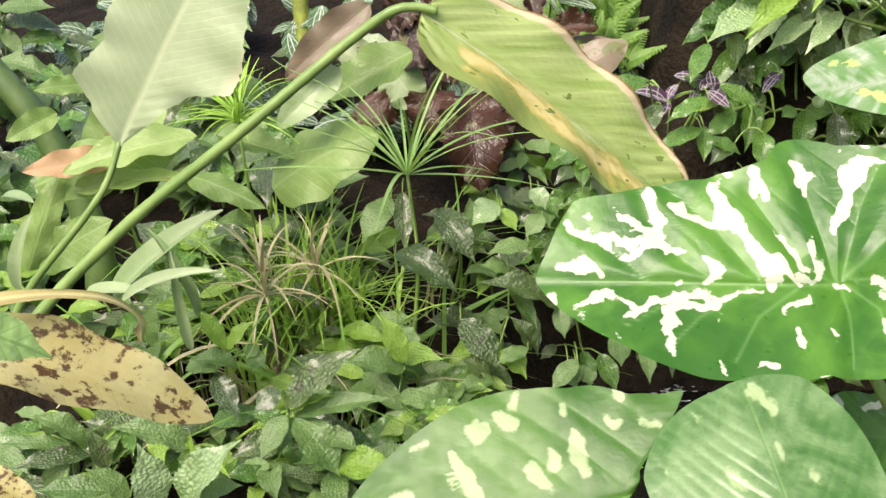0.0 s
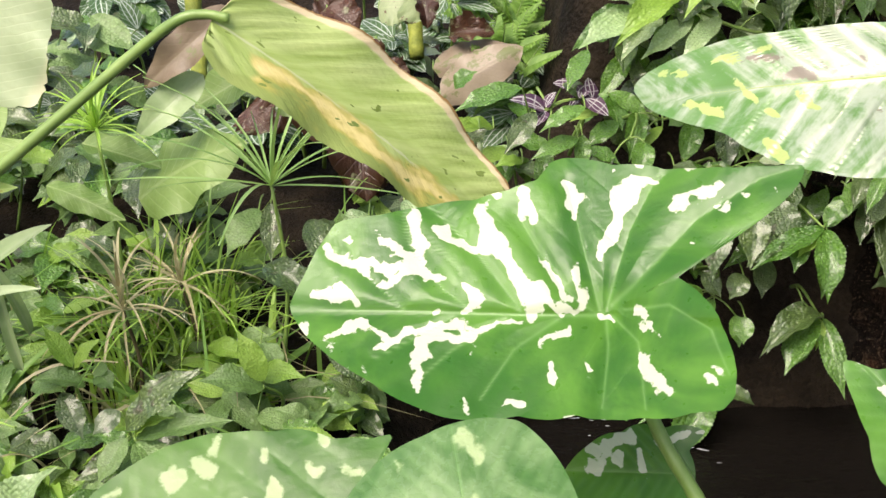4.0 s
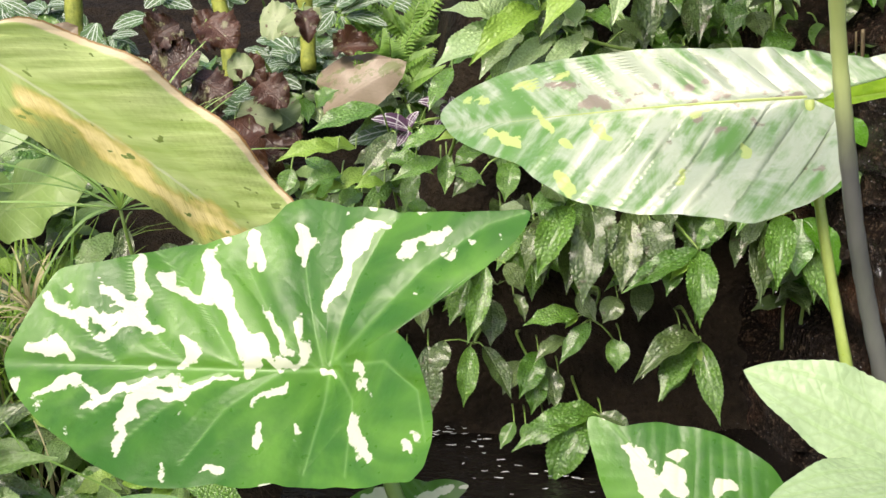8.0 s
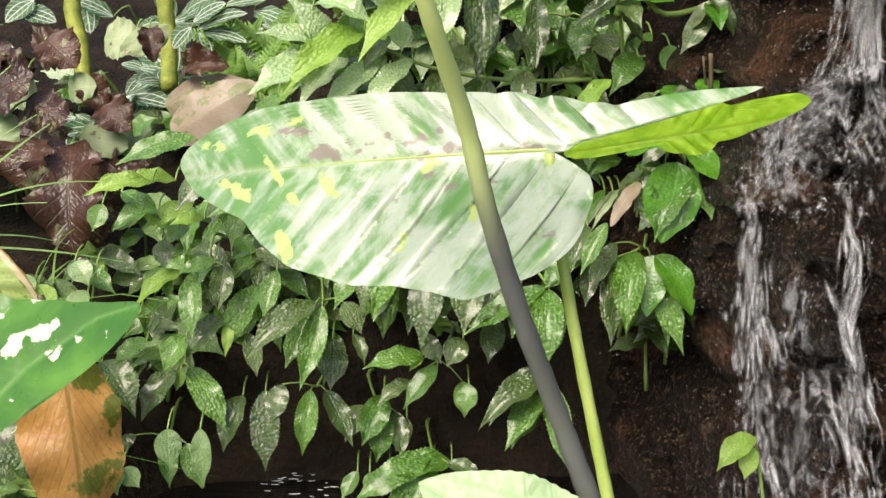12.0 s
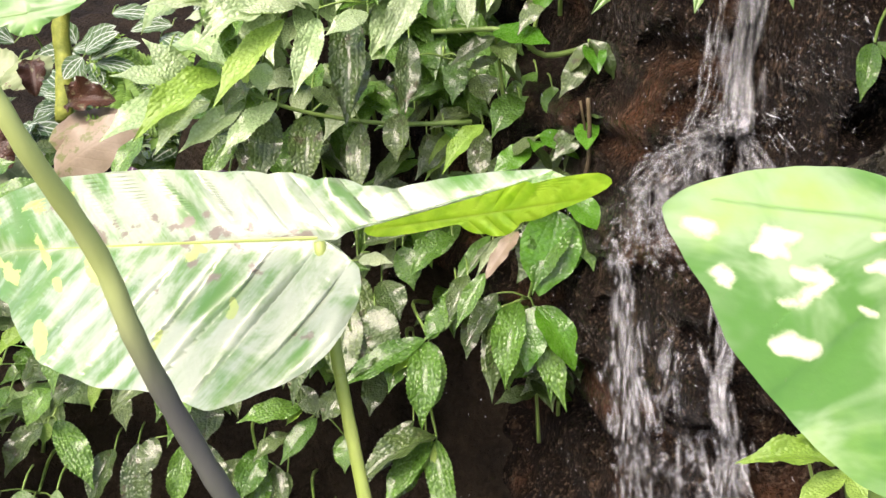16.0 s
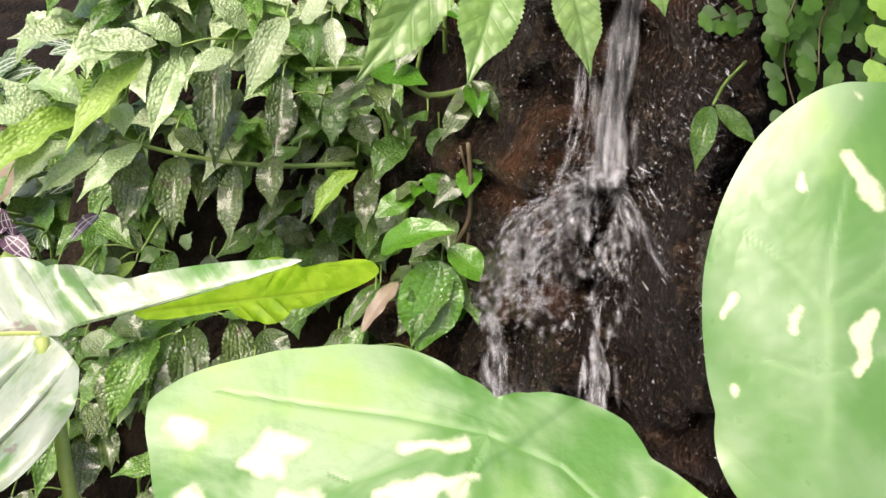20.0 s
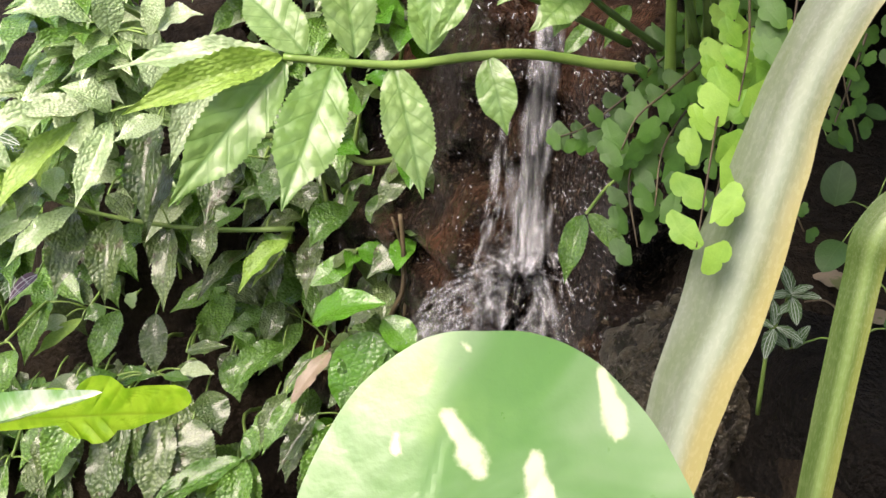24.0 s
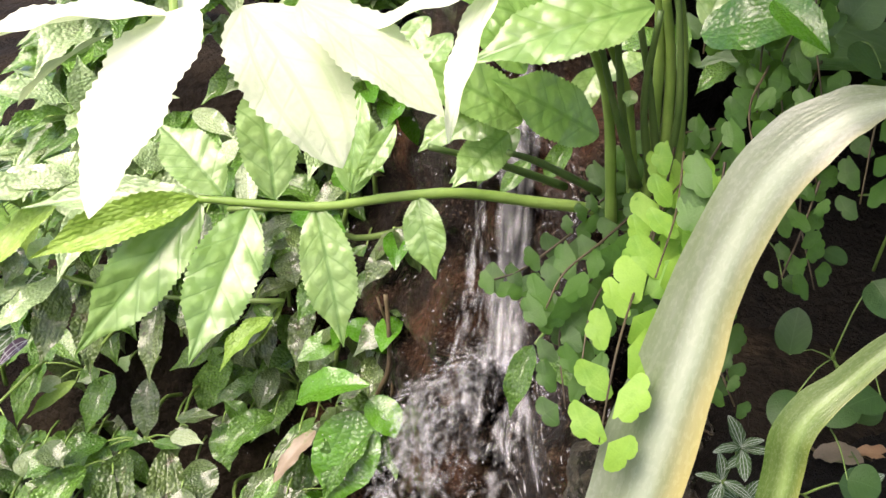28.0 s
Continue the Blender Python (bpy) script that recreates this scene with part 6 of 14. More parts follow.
leaf(p, "branch_leaf", (0.8042, 0.9759, 0.6128), (0.7837, 0.9319, 0.5509), (0.168, -0.817, 0.478), 0.966)
leaf(p, "branch_leaf", (0.8331, 0.9857, 0.6124), (0.8499, 0.964, 0.5488), (0.194, -0.82, 0.478), 0.885)
leaf(p, "branch_leaf", (0.881, 0.9995, 0.6151), (0.8917, 0.9866, 0.5771), (-0.113, -0.84, 0.468), 1.14)
leaf(p, "branch_leaf", (0.8147, 0.9809, 0.6163), (0.8015, 1.002, 0.6767), (0.352, -0.81, 0.475), 1.02)
leaf(p, "branch_leaf", (0.8499, 0.9934, 0.6169), (0.8512, 1.01, 0.6631), (0.175, -0.824, 0.47), 1.11)
leaf(p, "branch_leaf", (0.7901, 0.9773, 0.6186), (0.7546, 0.9964, 0.6473), (0.401, -0.804, 0.472), 1.29)
leaf(p, "pilea_young", (0.7795, 0.9742, 0.6173), (0.7038, 0.9509, 0.5915), (0.38, -0.802, 0.474), 0.527)
leaf(p, "pilea_pale", (0.7781, 0.9744, 0.6181), (0.6945, 0.9679, 0.6108), (0.0304, -0.579, 0.818), 0.54)
p = thing("toothed_leaf_shrub", (0.819, 0.8258, 0.7644), "shrub tip close by, toothed leaves painted near white as if sunlit", "plant")
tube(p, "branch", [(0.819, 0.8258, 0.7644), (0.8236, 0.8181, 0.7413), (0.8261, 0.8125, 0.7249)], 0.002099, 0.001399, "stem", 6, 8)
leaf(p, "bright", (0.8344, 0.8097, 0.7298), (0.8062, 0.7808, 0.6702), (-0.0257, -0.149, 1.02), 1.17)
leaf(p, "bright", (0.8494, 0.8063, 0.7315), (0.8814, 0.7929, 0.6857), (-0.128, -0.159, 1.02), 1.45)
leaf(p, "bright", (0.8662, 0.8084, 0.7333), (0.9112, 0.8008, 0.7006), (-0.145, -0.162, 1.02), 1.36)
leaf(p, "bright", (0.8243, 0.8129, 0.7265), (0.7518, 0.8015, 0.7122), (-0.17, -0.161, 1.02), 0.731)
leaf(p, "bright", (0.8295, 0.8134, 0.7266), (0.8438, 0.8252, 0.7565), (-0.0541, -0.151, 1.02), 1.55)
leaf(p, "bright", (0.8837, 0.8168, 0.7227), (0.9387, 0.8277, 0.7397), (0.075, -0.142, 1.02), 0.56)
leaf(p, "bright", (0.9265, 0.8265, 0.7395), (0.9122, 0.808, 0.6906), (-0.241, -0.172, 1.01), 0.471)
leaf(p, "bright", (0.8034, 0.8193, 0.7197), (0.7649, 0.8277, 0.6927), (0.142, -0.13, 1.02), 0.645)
p = thing("toothed_leaf_shrub", (0.9879, 1.042, 0.6122), "bushy green shrub with toothed leaves over the waterfall, unseen shading leaves added above", "plant")
tube(p, "stem", [(0.9875, 1.004, 0.6234), (0.9733, 0.9846, 0.6632), (0.9628, 0.9654, 0.7017)], 0.0022, 0.0014, "stem_dark", 6, 8)
tube(p, "stem", [(0.9928, 1.005, 0.6261), (0.9859, 0.9875, 0.6682), (0.9889, 0.9711, 0.7113)], 0.0022, 0.0014, "stem_dark", 6, 8)
tube(p, "stem", [(1.001, 1.007, 0.6287), (1.002, 0.9899, 0.6709), (0.9953, 0.9781, 0.7297)], 0.0022, 0.0014, "stem_dark", 6, 8)
tube(p, "stem", [(0.9848, 1.004, 0.6234), (0.9757, 0.9866, 0.6681), (0.9694, 0.9709, 0.7156)], 0.0022, 0.0014, "stem_dark", 6, 8)
tube(p, "stem", [(0.9969, 1.006, 0.6261), (0.9883, 0.9895, 0.6731), (0.9762, 0.9747, 0.7249)], 0.0022, 0.0014, "stem_dark", 6, 8)
tube(p, "stem", [(0.9523, 1, 0.6229), (0.9205, 0.972, 0.6405), (0.8924, 0.9426, 0.6548)], 0.0022, 0.0014, "stem_dark", 6, 8)
tube(p, "stem", [(0.9687, 1.001, 0.6206), (0.941, 0.9739, 0.6408), (0.9264, 0.945, 0.6531)], 0.0022, 0.0014, "stem_dark", 6, 8)
leaf(p, "branch_leaf", (0.9842, 0.9698, 0.7089), (0.9149, 0.9573, 0.6907), (-0.147, -0.797, 0.608), 0.798)
leaf(p, "branch_leaf", (0.9628, 0.9725, 0.6617), (0.9219, 0.9742, 0.6766), (-0.127, -0.788, 0.677), 1.2)
leaf(p, "branch_leaf", (0.9254, 0.9522, 0.6737), (0.8995, 0.9441, 0.6572), (0.184, -0.767, 0.67), 1.33)
leaf(p, "branch_leaf", (0.9303, 0.9682, 0.6576), (0.9, 0.9574, 0.6345), (0.00764, -0.779, 0.686), 1.11)
leaf(p, "branch_leaf", (0.9067, 0.9784, 0.6622), (0.8844, 0.9703, 0.6449), (-0.0394, -0.787, 0.674), 1.14)
leaf(p, "branch_leaf", (0.8813, 0.9521, 0.6845), (0.9256, 0.9506, 0.6691), (0.086, -0.781, 0.65), 1.01)
leaf(p, "branch_leaf", (0.9201, 0.9754, 0.6503), (0.912, 0.9677, 0.6307), (0.134, -0.766, 0.695), 1.24)
leaf(p, "branch_leaf", (0.8545, 0.9959, 0.6646), (0.8511, 0.9814, 0.6242), (-0.0952, -0.793, 0.662), 0.809)
leaf(p, "branch_leaf", (0.8723, 0.9833, 0.6546), (0.8553, 0.9721, 0.6271), (0.338, -0.75, 0.687), 0.75)
leaf(p, "branch_leaf", (0.9686, 0.9861, 0.6987), (0.9379, 0.9875, 0.7102), (-0.278, -0.812, 0.617), 1)
leaf(p, "branch_leaf", (0.9321, 0.9568, 0.6852), (0.9067, 0.9634, 0.7101), (0.139, -0.774, 0.65), 1.17)
leaf(p, "branch_leaf", (1.036, 1.025, 0.7001), (1.013, 1.02, 0.6934), (0.0406, -0.766, 0.612), 1.63)
leaf(p, "branch_leaf", (1.05, 0.9735, 0.703), (1.061, 0.9717, 0.6952), (-0.403, -0.797, 0.611), 2.29)
leaf(p, "branch_leaf", (1.046, 1, 0.7189), (1.066, 0.992, 0.6911), (-0.00699, -0.768, 0.589), 0.694)
leaf(p, "branch_leaf", (0.9798, 0.9787, 0.675), (0.9777, 0.976, 0.6678), (-0.124, -0.789, 0.656), 2.06)
leaf(p, "branch_leaf", (1.015, 1.022, 0.6972), (1.025, 1.032, 0.7251), (-0.0637, -0.781, 0.615), 1.3)
leaf(p, "branch_leaf", (0.9893, 1.015, 0.6842), (0.966, 1.008, 0.6713), (-0.303, -0.71, 0.714), 1.27)
leaf(p, "pilea", (0.9978, 1.029, 0.6929), (0.9712, 1.024, 0.6835), (-0.294, -0.71, 0.701), 1.04)
leaf(p, "branch_leaf", (0.9765, 1.039, 0.6963), (0.9523, 1.032, 0.6828), (-0.2, -0.707, 0.697), 1.27)
leaf(p, "branch_leaf", (0.9545, 1.025, 0.6923), (0.9334, 1.019, 0.6791), (0.211, -0.671, 0.71), 1.38)
leaf(p, "branch_leaf", (0.95, 1.017, 0.6717), (0.9239, 1.008, 0.652), (-0.161, -0.701, 0.73), 1.08)
leaf(p, "pilea", (0.9382, 1.024, 0.692), (0.9215, 1.026, 0.702), (0.131, -0.68, 0.709), 1.39)
leaf(p, "branch_leaf", (0.9665, 1.031, 0.6752), (0.9512, 1.02, 0.6488), (0.184, -0.668, 0.728), 1.12)
leaf(p, "pilea", (1.007, 1.042, 0.6967), (0.9972, 1.031, 0.6678), (0.143, -0.668, 0.701), 0.854)
leaf(p, "branch_leaf", (0.9429, 1.009, 0.7101), (0.9146, 1.003, 0.6997), (-0.0791, -0.702, 0.686), 1.3)
leaf(p, "branch_leaf", (0.8949, 1.02, 0.6914), (0.877, 1.01, 0.668), (-0.0149, -0.696, 0.707), 1.14)
leaf(p, "branch_leaf", (0.8827, 1.031, 0.6975), (0.8671, 1.022, 0.6764), (0.0833, -0.688, 0.699), 1.22)
leaf(p, "pilea", (0.9125, 1.017, 0.6509), (0.8875, 1.016, 0.6531), (0.173, -0.668, 0.759), 1.1)
leaf(p, "pilea", (1.033, 1.037, 0.6762), (1.014, 1.031, 0.6628), (-0.302, -0.699, 0.719), 1.05)
leaf(p, "pilea", (1.029, 1.042, 0.6918), (1.041, 1.037, 0.6737), (0.0209, -0.673, 0.705), 1.12)
leaf(p, "pilea", (0.9545, 1.027, 0.6386), (0.9415, 1.019, 0.6171), (0.133, -0.666, 0.77), 0.933)
leaf(p, "pilea", (0.9353, 1.023, 0.6304), (0.9193, 1.015, 0.6115), (0.187, -0.66, 0.781), 0.954)
leaf(p, "branch_leaf", (0.9828, 0.93, 0.7185), (0.9085, 0.91, 0.6962), (-0.1, -0.75, 0.65), 0.85)
leaf(p, "branch_leaf", (0.9651, 0.96, 0.6583), (0.9187, 0.94, 0.6854), (0.1, -0.8, 0.6), 1.2)
leaf(p, "branch_leaf", (0.9318, 0.95, 0.6657), (0.8862, 0.93, 0.6932), (0.0, -0.75, 0.65), 1.1)
leaf(p, "branch_leaf", (0.9256, 0.96, 0.6581), (0.9026, 0.94, 0.6376), (0.1, -0.8, 0.6), 1.25)
leaf(p, "branch_leaf", (0.9502, 0.94, 0.7053), (0.9050, 0.92, 0.7214), (0.0, -0.7, 0.7), 1.0)
leaf(p, "glossy", (1.0127, 1.02, 0.6948), (1.0641, 1.0, 0.7094), (-0.1, -0.7, 0.6), 1.0)
leaf(p, "glossy", (1.0284, 0.93, 0.7223), (1.0477, 0.91, 0.7053), (-0.1, -0.8, 0.5), 0.9)
for sx, sz, tx, tz in ((0.9764, 0.6269, 0.9584, 0.6994), (0.9868, 0.6301, 0.9657, 0.702), (0.9919, 0.6331, 0.9875, 0.7276), (1.0056, 0.6446, 0.9946, 0.7302), (0.999, 0.640, 0.991, 0.72)):
    tube(p, "stem", [(sx, 1.01, sz - 0.03), ((sx + tx) / 2 + 0.003, 1.0, (sz + tz) / 2), (tx, 0.98, tz)], 0.0031, 0.0021, "stem", 6, 8)
# two sets of unseen leaves added overhead to shade the hollow
rn = random.Random(77)
for i in range(240):
    b = Vector((rn.uniform(0.98, 1.6), rn.uniform(0.80, 1.4), rn.uniform(0.82, 1.02)))
    leaf(p, "branch_leaf", b, b + Vector((rn.uniform(-1, 1), rn.uniform(-1, 0.6), rn.uniform(-0.5, 0.3))).normalized() * 0.11, (0, -0.2, 1), 1.0)
for i in range(190):
    b = Vector((rn.uniform(1.02, 1.5), rn.uniform(0.55, 0.86), rn.uniform(0.86, 1.0)))
    leaf(p, "branch_leaf", b, b + Vector((rn.uniform(-1, 1), rn.uniform(-1, 1), rn.uniform(-0.3, 0.3))).normalized() * 0.11, (0, -0.2, 1), 1.2)

p = thing("mossy_stem", (-0.462, 1.43, 0.05), "thick leaning stem with green moss on dark soil", "stem", "mossy stems")
tube(p, "stem", [(-0.64, 1.47, 0.40), (-0.558, 1.45, 0.302), (-0.50, 1.44, 0.225), (-0.455, 1.43, 0.10), (-0.45, 1.43, 0.02)], 0.015, 0.022, "stem_dark", 8, 10)
# mossy upright stems at the back
p = thing("mossy_stem", (0.002589, 1.934, 0.2255), "upright yellow-green mossy stem behind the begonias", "stem", "mossy stems")
tube(p, "stem", [(-0.01793, 2.04, 0.4263), (-0.02438, 2.014, 0.3544), (-0.00974, 1.985, 0.3043), (0.002589, 1.934, 0.2255)], 0.01275, 0.01253, "stem_moss", 6, 8)
p = thing("mossy_stem", (-0.2201, 1.864, 0.2239), "upright yellow-green mossy stem behind the begonias", "stem", "mossy stems")
tube(p, "stem", [(-0.2344, 1.944, 0.3847), (-0.2317, 1.918, 0.3153), (-0.2252, 1.899, 0.2633), (-0.2201, 1.864, 0.2239)], 0.01385, 0.0137, "stem_moss", 6, 8)
p = thing("mossy_stem", (0.121, 1.976, 0.2368), "upright yellow-green mossy stem behind the begonias", "stem", "mossy stems")
tube(p, "stem", [(0.1183, 2.068, 0.4298), (0.1108, 2.044, 0.364), (0.1157, 2.026, 0.3147), (0.121, 1.976, 0.2368)], 0.01312, 0.01297, "stem_moss", 6, 8)

# ---- quilted-leaved herbs of the bank ----
p = thing("quilted_herb", (0.649, 1.585, 0.1061), "quilted dark green herb with toothed leaves hanging over the pool", "plant", "bank herbs")
tube(p, "stem", [(0.649, 1.585, 0.1061), (0.6305, 1.52, 0.1311), (0.649, 1.455, 0.1161)], 0.00286, 0.00154, "stem", 4, 5)
leaf(p, "pilea_young", (0.6419, 1.44, 0.1201), (0.607, 1.421, 0.08818), (-0.34, -0.546, 0.9), 1.09)
tube(p, "leaf_stalk", [(0.649, 1.455, 0.1161), (0.6454, 1.448, 0.1221), (0.6419, 1.44, 0.1201)], 0.00132, 0.00099, "stem", 2, 4)
leaf(p, "pilea", (0.6468, 1.44, 0.1201), (0.6386, 1.383, 0.04197), (-0.0822, -0.549, 0.901), 0.875)
tube(p, "leaf_stalk", [(0.649, 1.455, 0.1161), (0.6479, 1.448, 0.1221), (0.6468, 1.44, 0.1201)], 0.00132, 0.00099, "stem", 2, 4)
leaf(p, "pilea", (0.6431, 1.44, 0.1223), (0.5468, 1.408, 0.07756), (-0.216, -0.548, 0.9), 0.769)
tube(p, "leaf_stalk", [(0.649, 1.455, 0.1161), (0.6461, 1.448, 0.1232), (0.6431, 1.44, 0.1223)], 0.00132, 0.00099, "stem", 2, 4)
leaf(p, "pilea", (0.6451, 1.44, 0.1238), (0.6711, 1.446, 0.1618), (-0.115, -0.549, 0.899), 1.34)
tube(p, "leaf_stalk", [(0.649, 1.455, 0.1161), (0.647, 1.448, 0.124), (0.6451, 1.44, 0.1238)], 0.00132, 0.00099, "stem", 2, 4)
p = thing("quilted_herb", (0.6569, 1.585, -0.01579), "quilted dark green herb with toothed leaves hanging over the pool", "plant", "bank herbs")
tube(p, "stem", [(0.6569, 1.585, -0.01579), (0.6494, 1.52, 0.009212), (0.6569, 1.455, -0.005788)], 0.00286, 0.00154, "stem", 4, 5)
leaf(p, "pilea_dark", (0.6558, 1.44, 0.002578), (0.5648, 1.395, -0.0375), (-0.298, -0.53, 0.941), 0.645)
tube(p, "leaf_stalk", [(0.6569, 1.455, -0.005788), (0.6563, 1.448, 0.002395), (0.6558, 1.44, 0.002578)], 0.00132, 0.00099, "stem", 2, 4)
leaf(p, "pilea", (0.6489, 1.44, -0.001286), (0.5961, 1.387, -0.05849), (-0.31, -0.53, 0.943), 0.897)
tube(p, "leaf_stalk", [(0.6569, 1.455, -0.005788), (0.6529, 1.448, 0.0004628), (0.6489, 1.44, -0.001286)], 0.00132, 0.00099, "stem", 2, 4)
leaf(p, "pilea_young", (0.6512, 1.44, -0.00286), (0.6434, 1.418, -0.03797), (0.113, -0.535, 0.944), 0.813)
tube(p, "leaf_stalk", [(0.6569, 1.455, -0.005788), (0.654, 1.448, -0.0003242), (0.6512, 1.44, -0.00286)], 0.00132, 0.00099, "stem", 2, 4)
leaf(p, "pilea", (0.6561, 1.44, -0.001324), (0.6715, 1.371, -0.08424), (-0.363, -0.528, 0.942), 0.75)
tube(p, "leaf_stalk", [(0.6569, 1.455, -0.005788), (0.6565, 1.448, 0.0004437), (0.6561, 1.44, -0.001324)], 0.00132, 0.00099, "stem", 2, 4)
p = thing("quilted_herb", (0.5223, 1.615, 0.0009161), "quilted dark green herb with toothed leaves hanging over the pool", "plant", "bank herbs")
tube(p, "stem", [(0.5223, 1.615, 0.0009161), (0.5417, 1.55, 0.02592), (0.5223, 1.485, 0.01092)], 0.00286, 0.00154, "stem", 4, 5)
leaf(p, "pilea", (0.503, 1.47, 0.02533), (0.4316, 1.45, 0.01734), (-0.124, -0.547, 0.934), 0.96)
tube(p, "leaf_stalk", [(0.5223, 1.485, 0.01092), (0.5126, 1.478, 0.02213), (0.503, 1.47, 0.02533)], 0.00132, 0.00099, "stem", 2, 4)
leaf(p, "pilea_young", (0.5032, 1.47, 0.02142), (0.4864, 1.458, 0.009318), (-0.0297, -0.547, 0.935), 1.09)
tube(p, "leaf_stalk", [(0.5223, 1.485, 0.01092), (0.5127, 1.478, 0.02017), (0.5032, 1.47, 0.02142)], 0.00132, 0.00099, "stem", 2, 4)
leaf(p, "pilea", (0.5202, 1.47, 0.0119), (0.4789, 1.442, -0.03287), (-0.105, -0.544, 0.938), 0.97)
tube(p, "leaf_stalk", [(0.5223, 1.485, 0.01092), (0.5212, 1.478, 0.01541), (0.5202, 1.47, 0.0119)], 0.00132, 0.00099, "stem", 2, 4)
leaf(p, "pilea_dark", (0.4921, 1.47, -0.01012), (0.447, 1.447, -0.03268), (-0.294, -0.54, 0.946), 0.942)
tube(p, "leaf_stalk", [(0.5223, 1.485, 0.01092), (0.5072, 1.478, 0.004399), (0.4921, 1.47, -0.01012)], 0.00132, 0.00099, "stem", 2, 4)
leaf(p, "pilea_dark", (0.5019, 1.47, 0.05257), (0.5245, 1.452, 0.02147), (-0.31, -0.548, 0.924), 1.51)
tube(p, "leaf_stalk", [(0.5223, 1.485, 0.01092), (0.5121, 1.478, 0.03574), (0.5019, 1.47, 0.05257)], 0.00132, 0.00099, "stem", 2, 4)
leaf(p, "pilea", (0.5504, 1.47, -0.01043), (0.552, 1.445, -0.0466), (0.0749, -0.542, 0.945), 1.39)
tube(p, "leaf_stalk", [(0.5223, 1.485, 0.01092), (0.5363, 1.478, 0.004244), (0.5504, 1.47, -0.01043)], 0.00132, 0.00099, "stem", 2, 4)
p = thing("quilted_herb", (0.4482, 1.625, -0.06793), "quilted dark green herb with toothed leaves hanging over the pool", "plant", "bank herbs")
tube(p, "stem", [(0.4482, 1.625, -0.06793), (0.4334, 1.56, -0.04293), (0.4482, 1.495, -0.05793)], 0.00286, 0.00154, "stem", 4, 5)
leaf(p, "pilea", (0.4542, 1.48, -0.05486), (0.4455, 1.448, -0.1081), (0.169, -0.541, 0.96), 1.05)
tube(p, "leaf_stalk", [(0.4482, 1.495, -0.05793), (0.4512, 1.488, -0.05239), (0.4542, 1.48, -0.05486)], 0.00132, 0.00099, "stem", 2, 4)
leaf(p, "pilea_young", (0.4396, 1.48, -0.06131), (0.4353, 1.465, -0.08428), (0.094, -0.54, 0.962), 0.856)
tube(p, "leaf_stalk", [(0.4482, 1.495, -0.05793), (0.4439, 1.488, -0.05562), (0.4396, 1.48, -0.06131)], 0.00132, 0.00099, "stem", 2, 4)
leaf(p, "pilea_dark", (0.4318, 1.48, -0.04659), (0.4084, 1.45, -0.08038), (-0.0799, -0.54, 0.957), 1.44)
tube(p, "leaf_stalk", [(0.4482, 1.495, -0.05793), (0.44, 1.488, -0.04826), (0.4318, 1.48, -0.04659)], 0.00132, 0.00099, "stem", 2, 4)
leaf(p, "pilea_dark", (0.469, 1.48, -0.05494), (0.4776, 1.442, -0.101), (0.111, -0.54, 0.959), 1.09)
tube(p, "leaf_stalk", [(0.4482, 1.495, -0.05793), (0.4586, 1.488, -0.05243), (0.469, 1.48, -0.05494)], 0.00132, 0.00099, "stem", 2, 4)
p = thing("quilted_herb", (0.5162, 1.585, -0.1199), "quilted dark green herb with toothed leaves hanging over the pool", "plant", "bank herbs")
tube(p, "stem", [(0.5162, 1.585, -0.1199), (0.508, 1.52, -0.09489), (0.5162, 1.455, -0.1099)], 0.00286, 0.00154, "stem", 4, 5)
leaf(p, "pilea", (0.5101, 1.44, -0.09617), (0.4169, 1.398, -0.1336), (0.171, -0.53, 0.978), 0.796)
tube(p, "leaf_stalk", [(0.5162, 1.455, -0.1099), (0.5131, 1.448, -0.09903), (0.5101, 1.44, -0.09617)], 0.00132, 0.00099, "stem", 2, 4)
leaf(p, "pilea", (0.5141, 1.44, -0.1044), (0.4646, 1.394, -0.1823), (0.158, -0.528, 0.98), 1.05)
tube(p, "leaf_stalk", [(0.5162, 1.455, -0.1099), (0.5151, 1.448, -0.1031), (0.5141, 1.44, -0.1044)], 0.00132, 0.00099, "stem", 2, 4)
leaf(p, "pilea_young", (0.5142, 1.44, -0.1085), (0.5088, 1.413, -0.1468), (-0.0854, -0.524, 0.981), 0.739)
tube(p, "leaf_stalk", [(0.5162, 1.455, -0.1099), (0.5152, 1.448, -0.1052), (0.5142, 1.44, -0.1085)], 0.00132, 0.00099, "stem", 2, 4)
leaf(p, "pilea_dark", (0.5323, 1.44, -0.1045), (0.5743, 1.424, -0.1203), (-0.097, -0.524, 0.98), 1.06)
tube(p, "leaf_stalk", [(0.5162, 1.455, -0.1099), (0.5243, 1.448, -0.1032), (0.5323, 1.44, -0.1045)], 0.00132, 0.00099, "stem", 2, 4)
leaf(p, "pilea", (0.4231, 1.44, -0.1144), (0.404, 1.418, -0.1408), (-0.092, -0.526, 0.985), 1.3)
tube(p, "leaf_stalk", [(0.4231, 1.48, -0.1084), (0.4231, 1.46, -0.1074), (0.4231, 1.44, -0.1144)], 0.00132, 0.00099, "stem", 2, 4)
leaf(p, "pilea", (0.4377, 1.44, -0.1162), (0.444, 1.421, -0.1386), (-0.111, -0.525, 0.985), 1.7)
tube(p, "leaf_stalk", [(0.4377, 1.48, -0.1102), (0.4377, 1.46, -0.1092), (0.4377, 1.44, -0.1162)], 0.00132, 0.00099, "stem", 2, 4)
p = thing("quilted_herb", (0.7651, 1.605, 0.1418), "quilted dark green herb with toothed leaves hanging over the pool", "plant", "bank herbs")
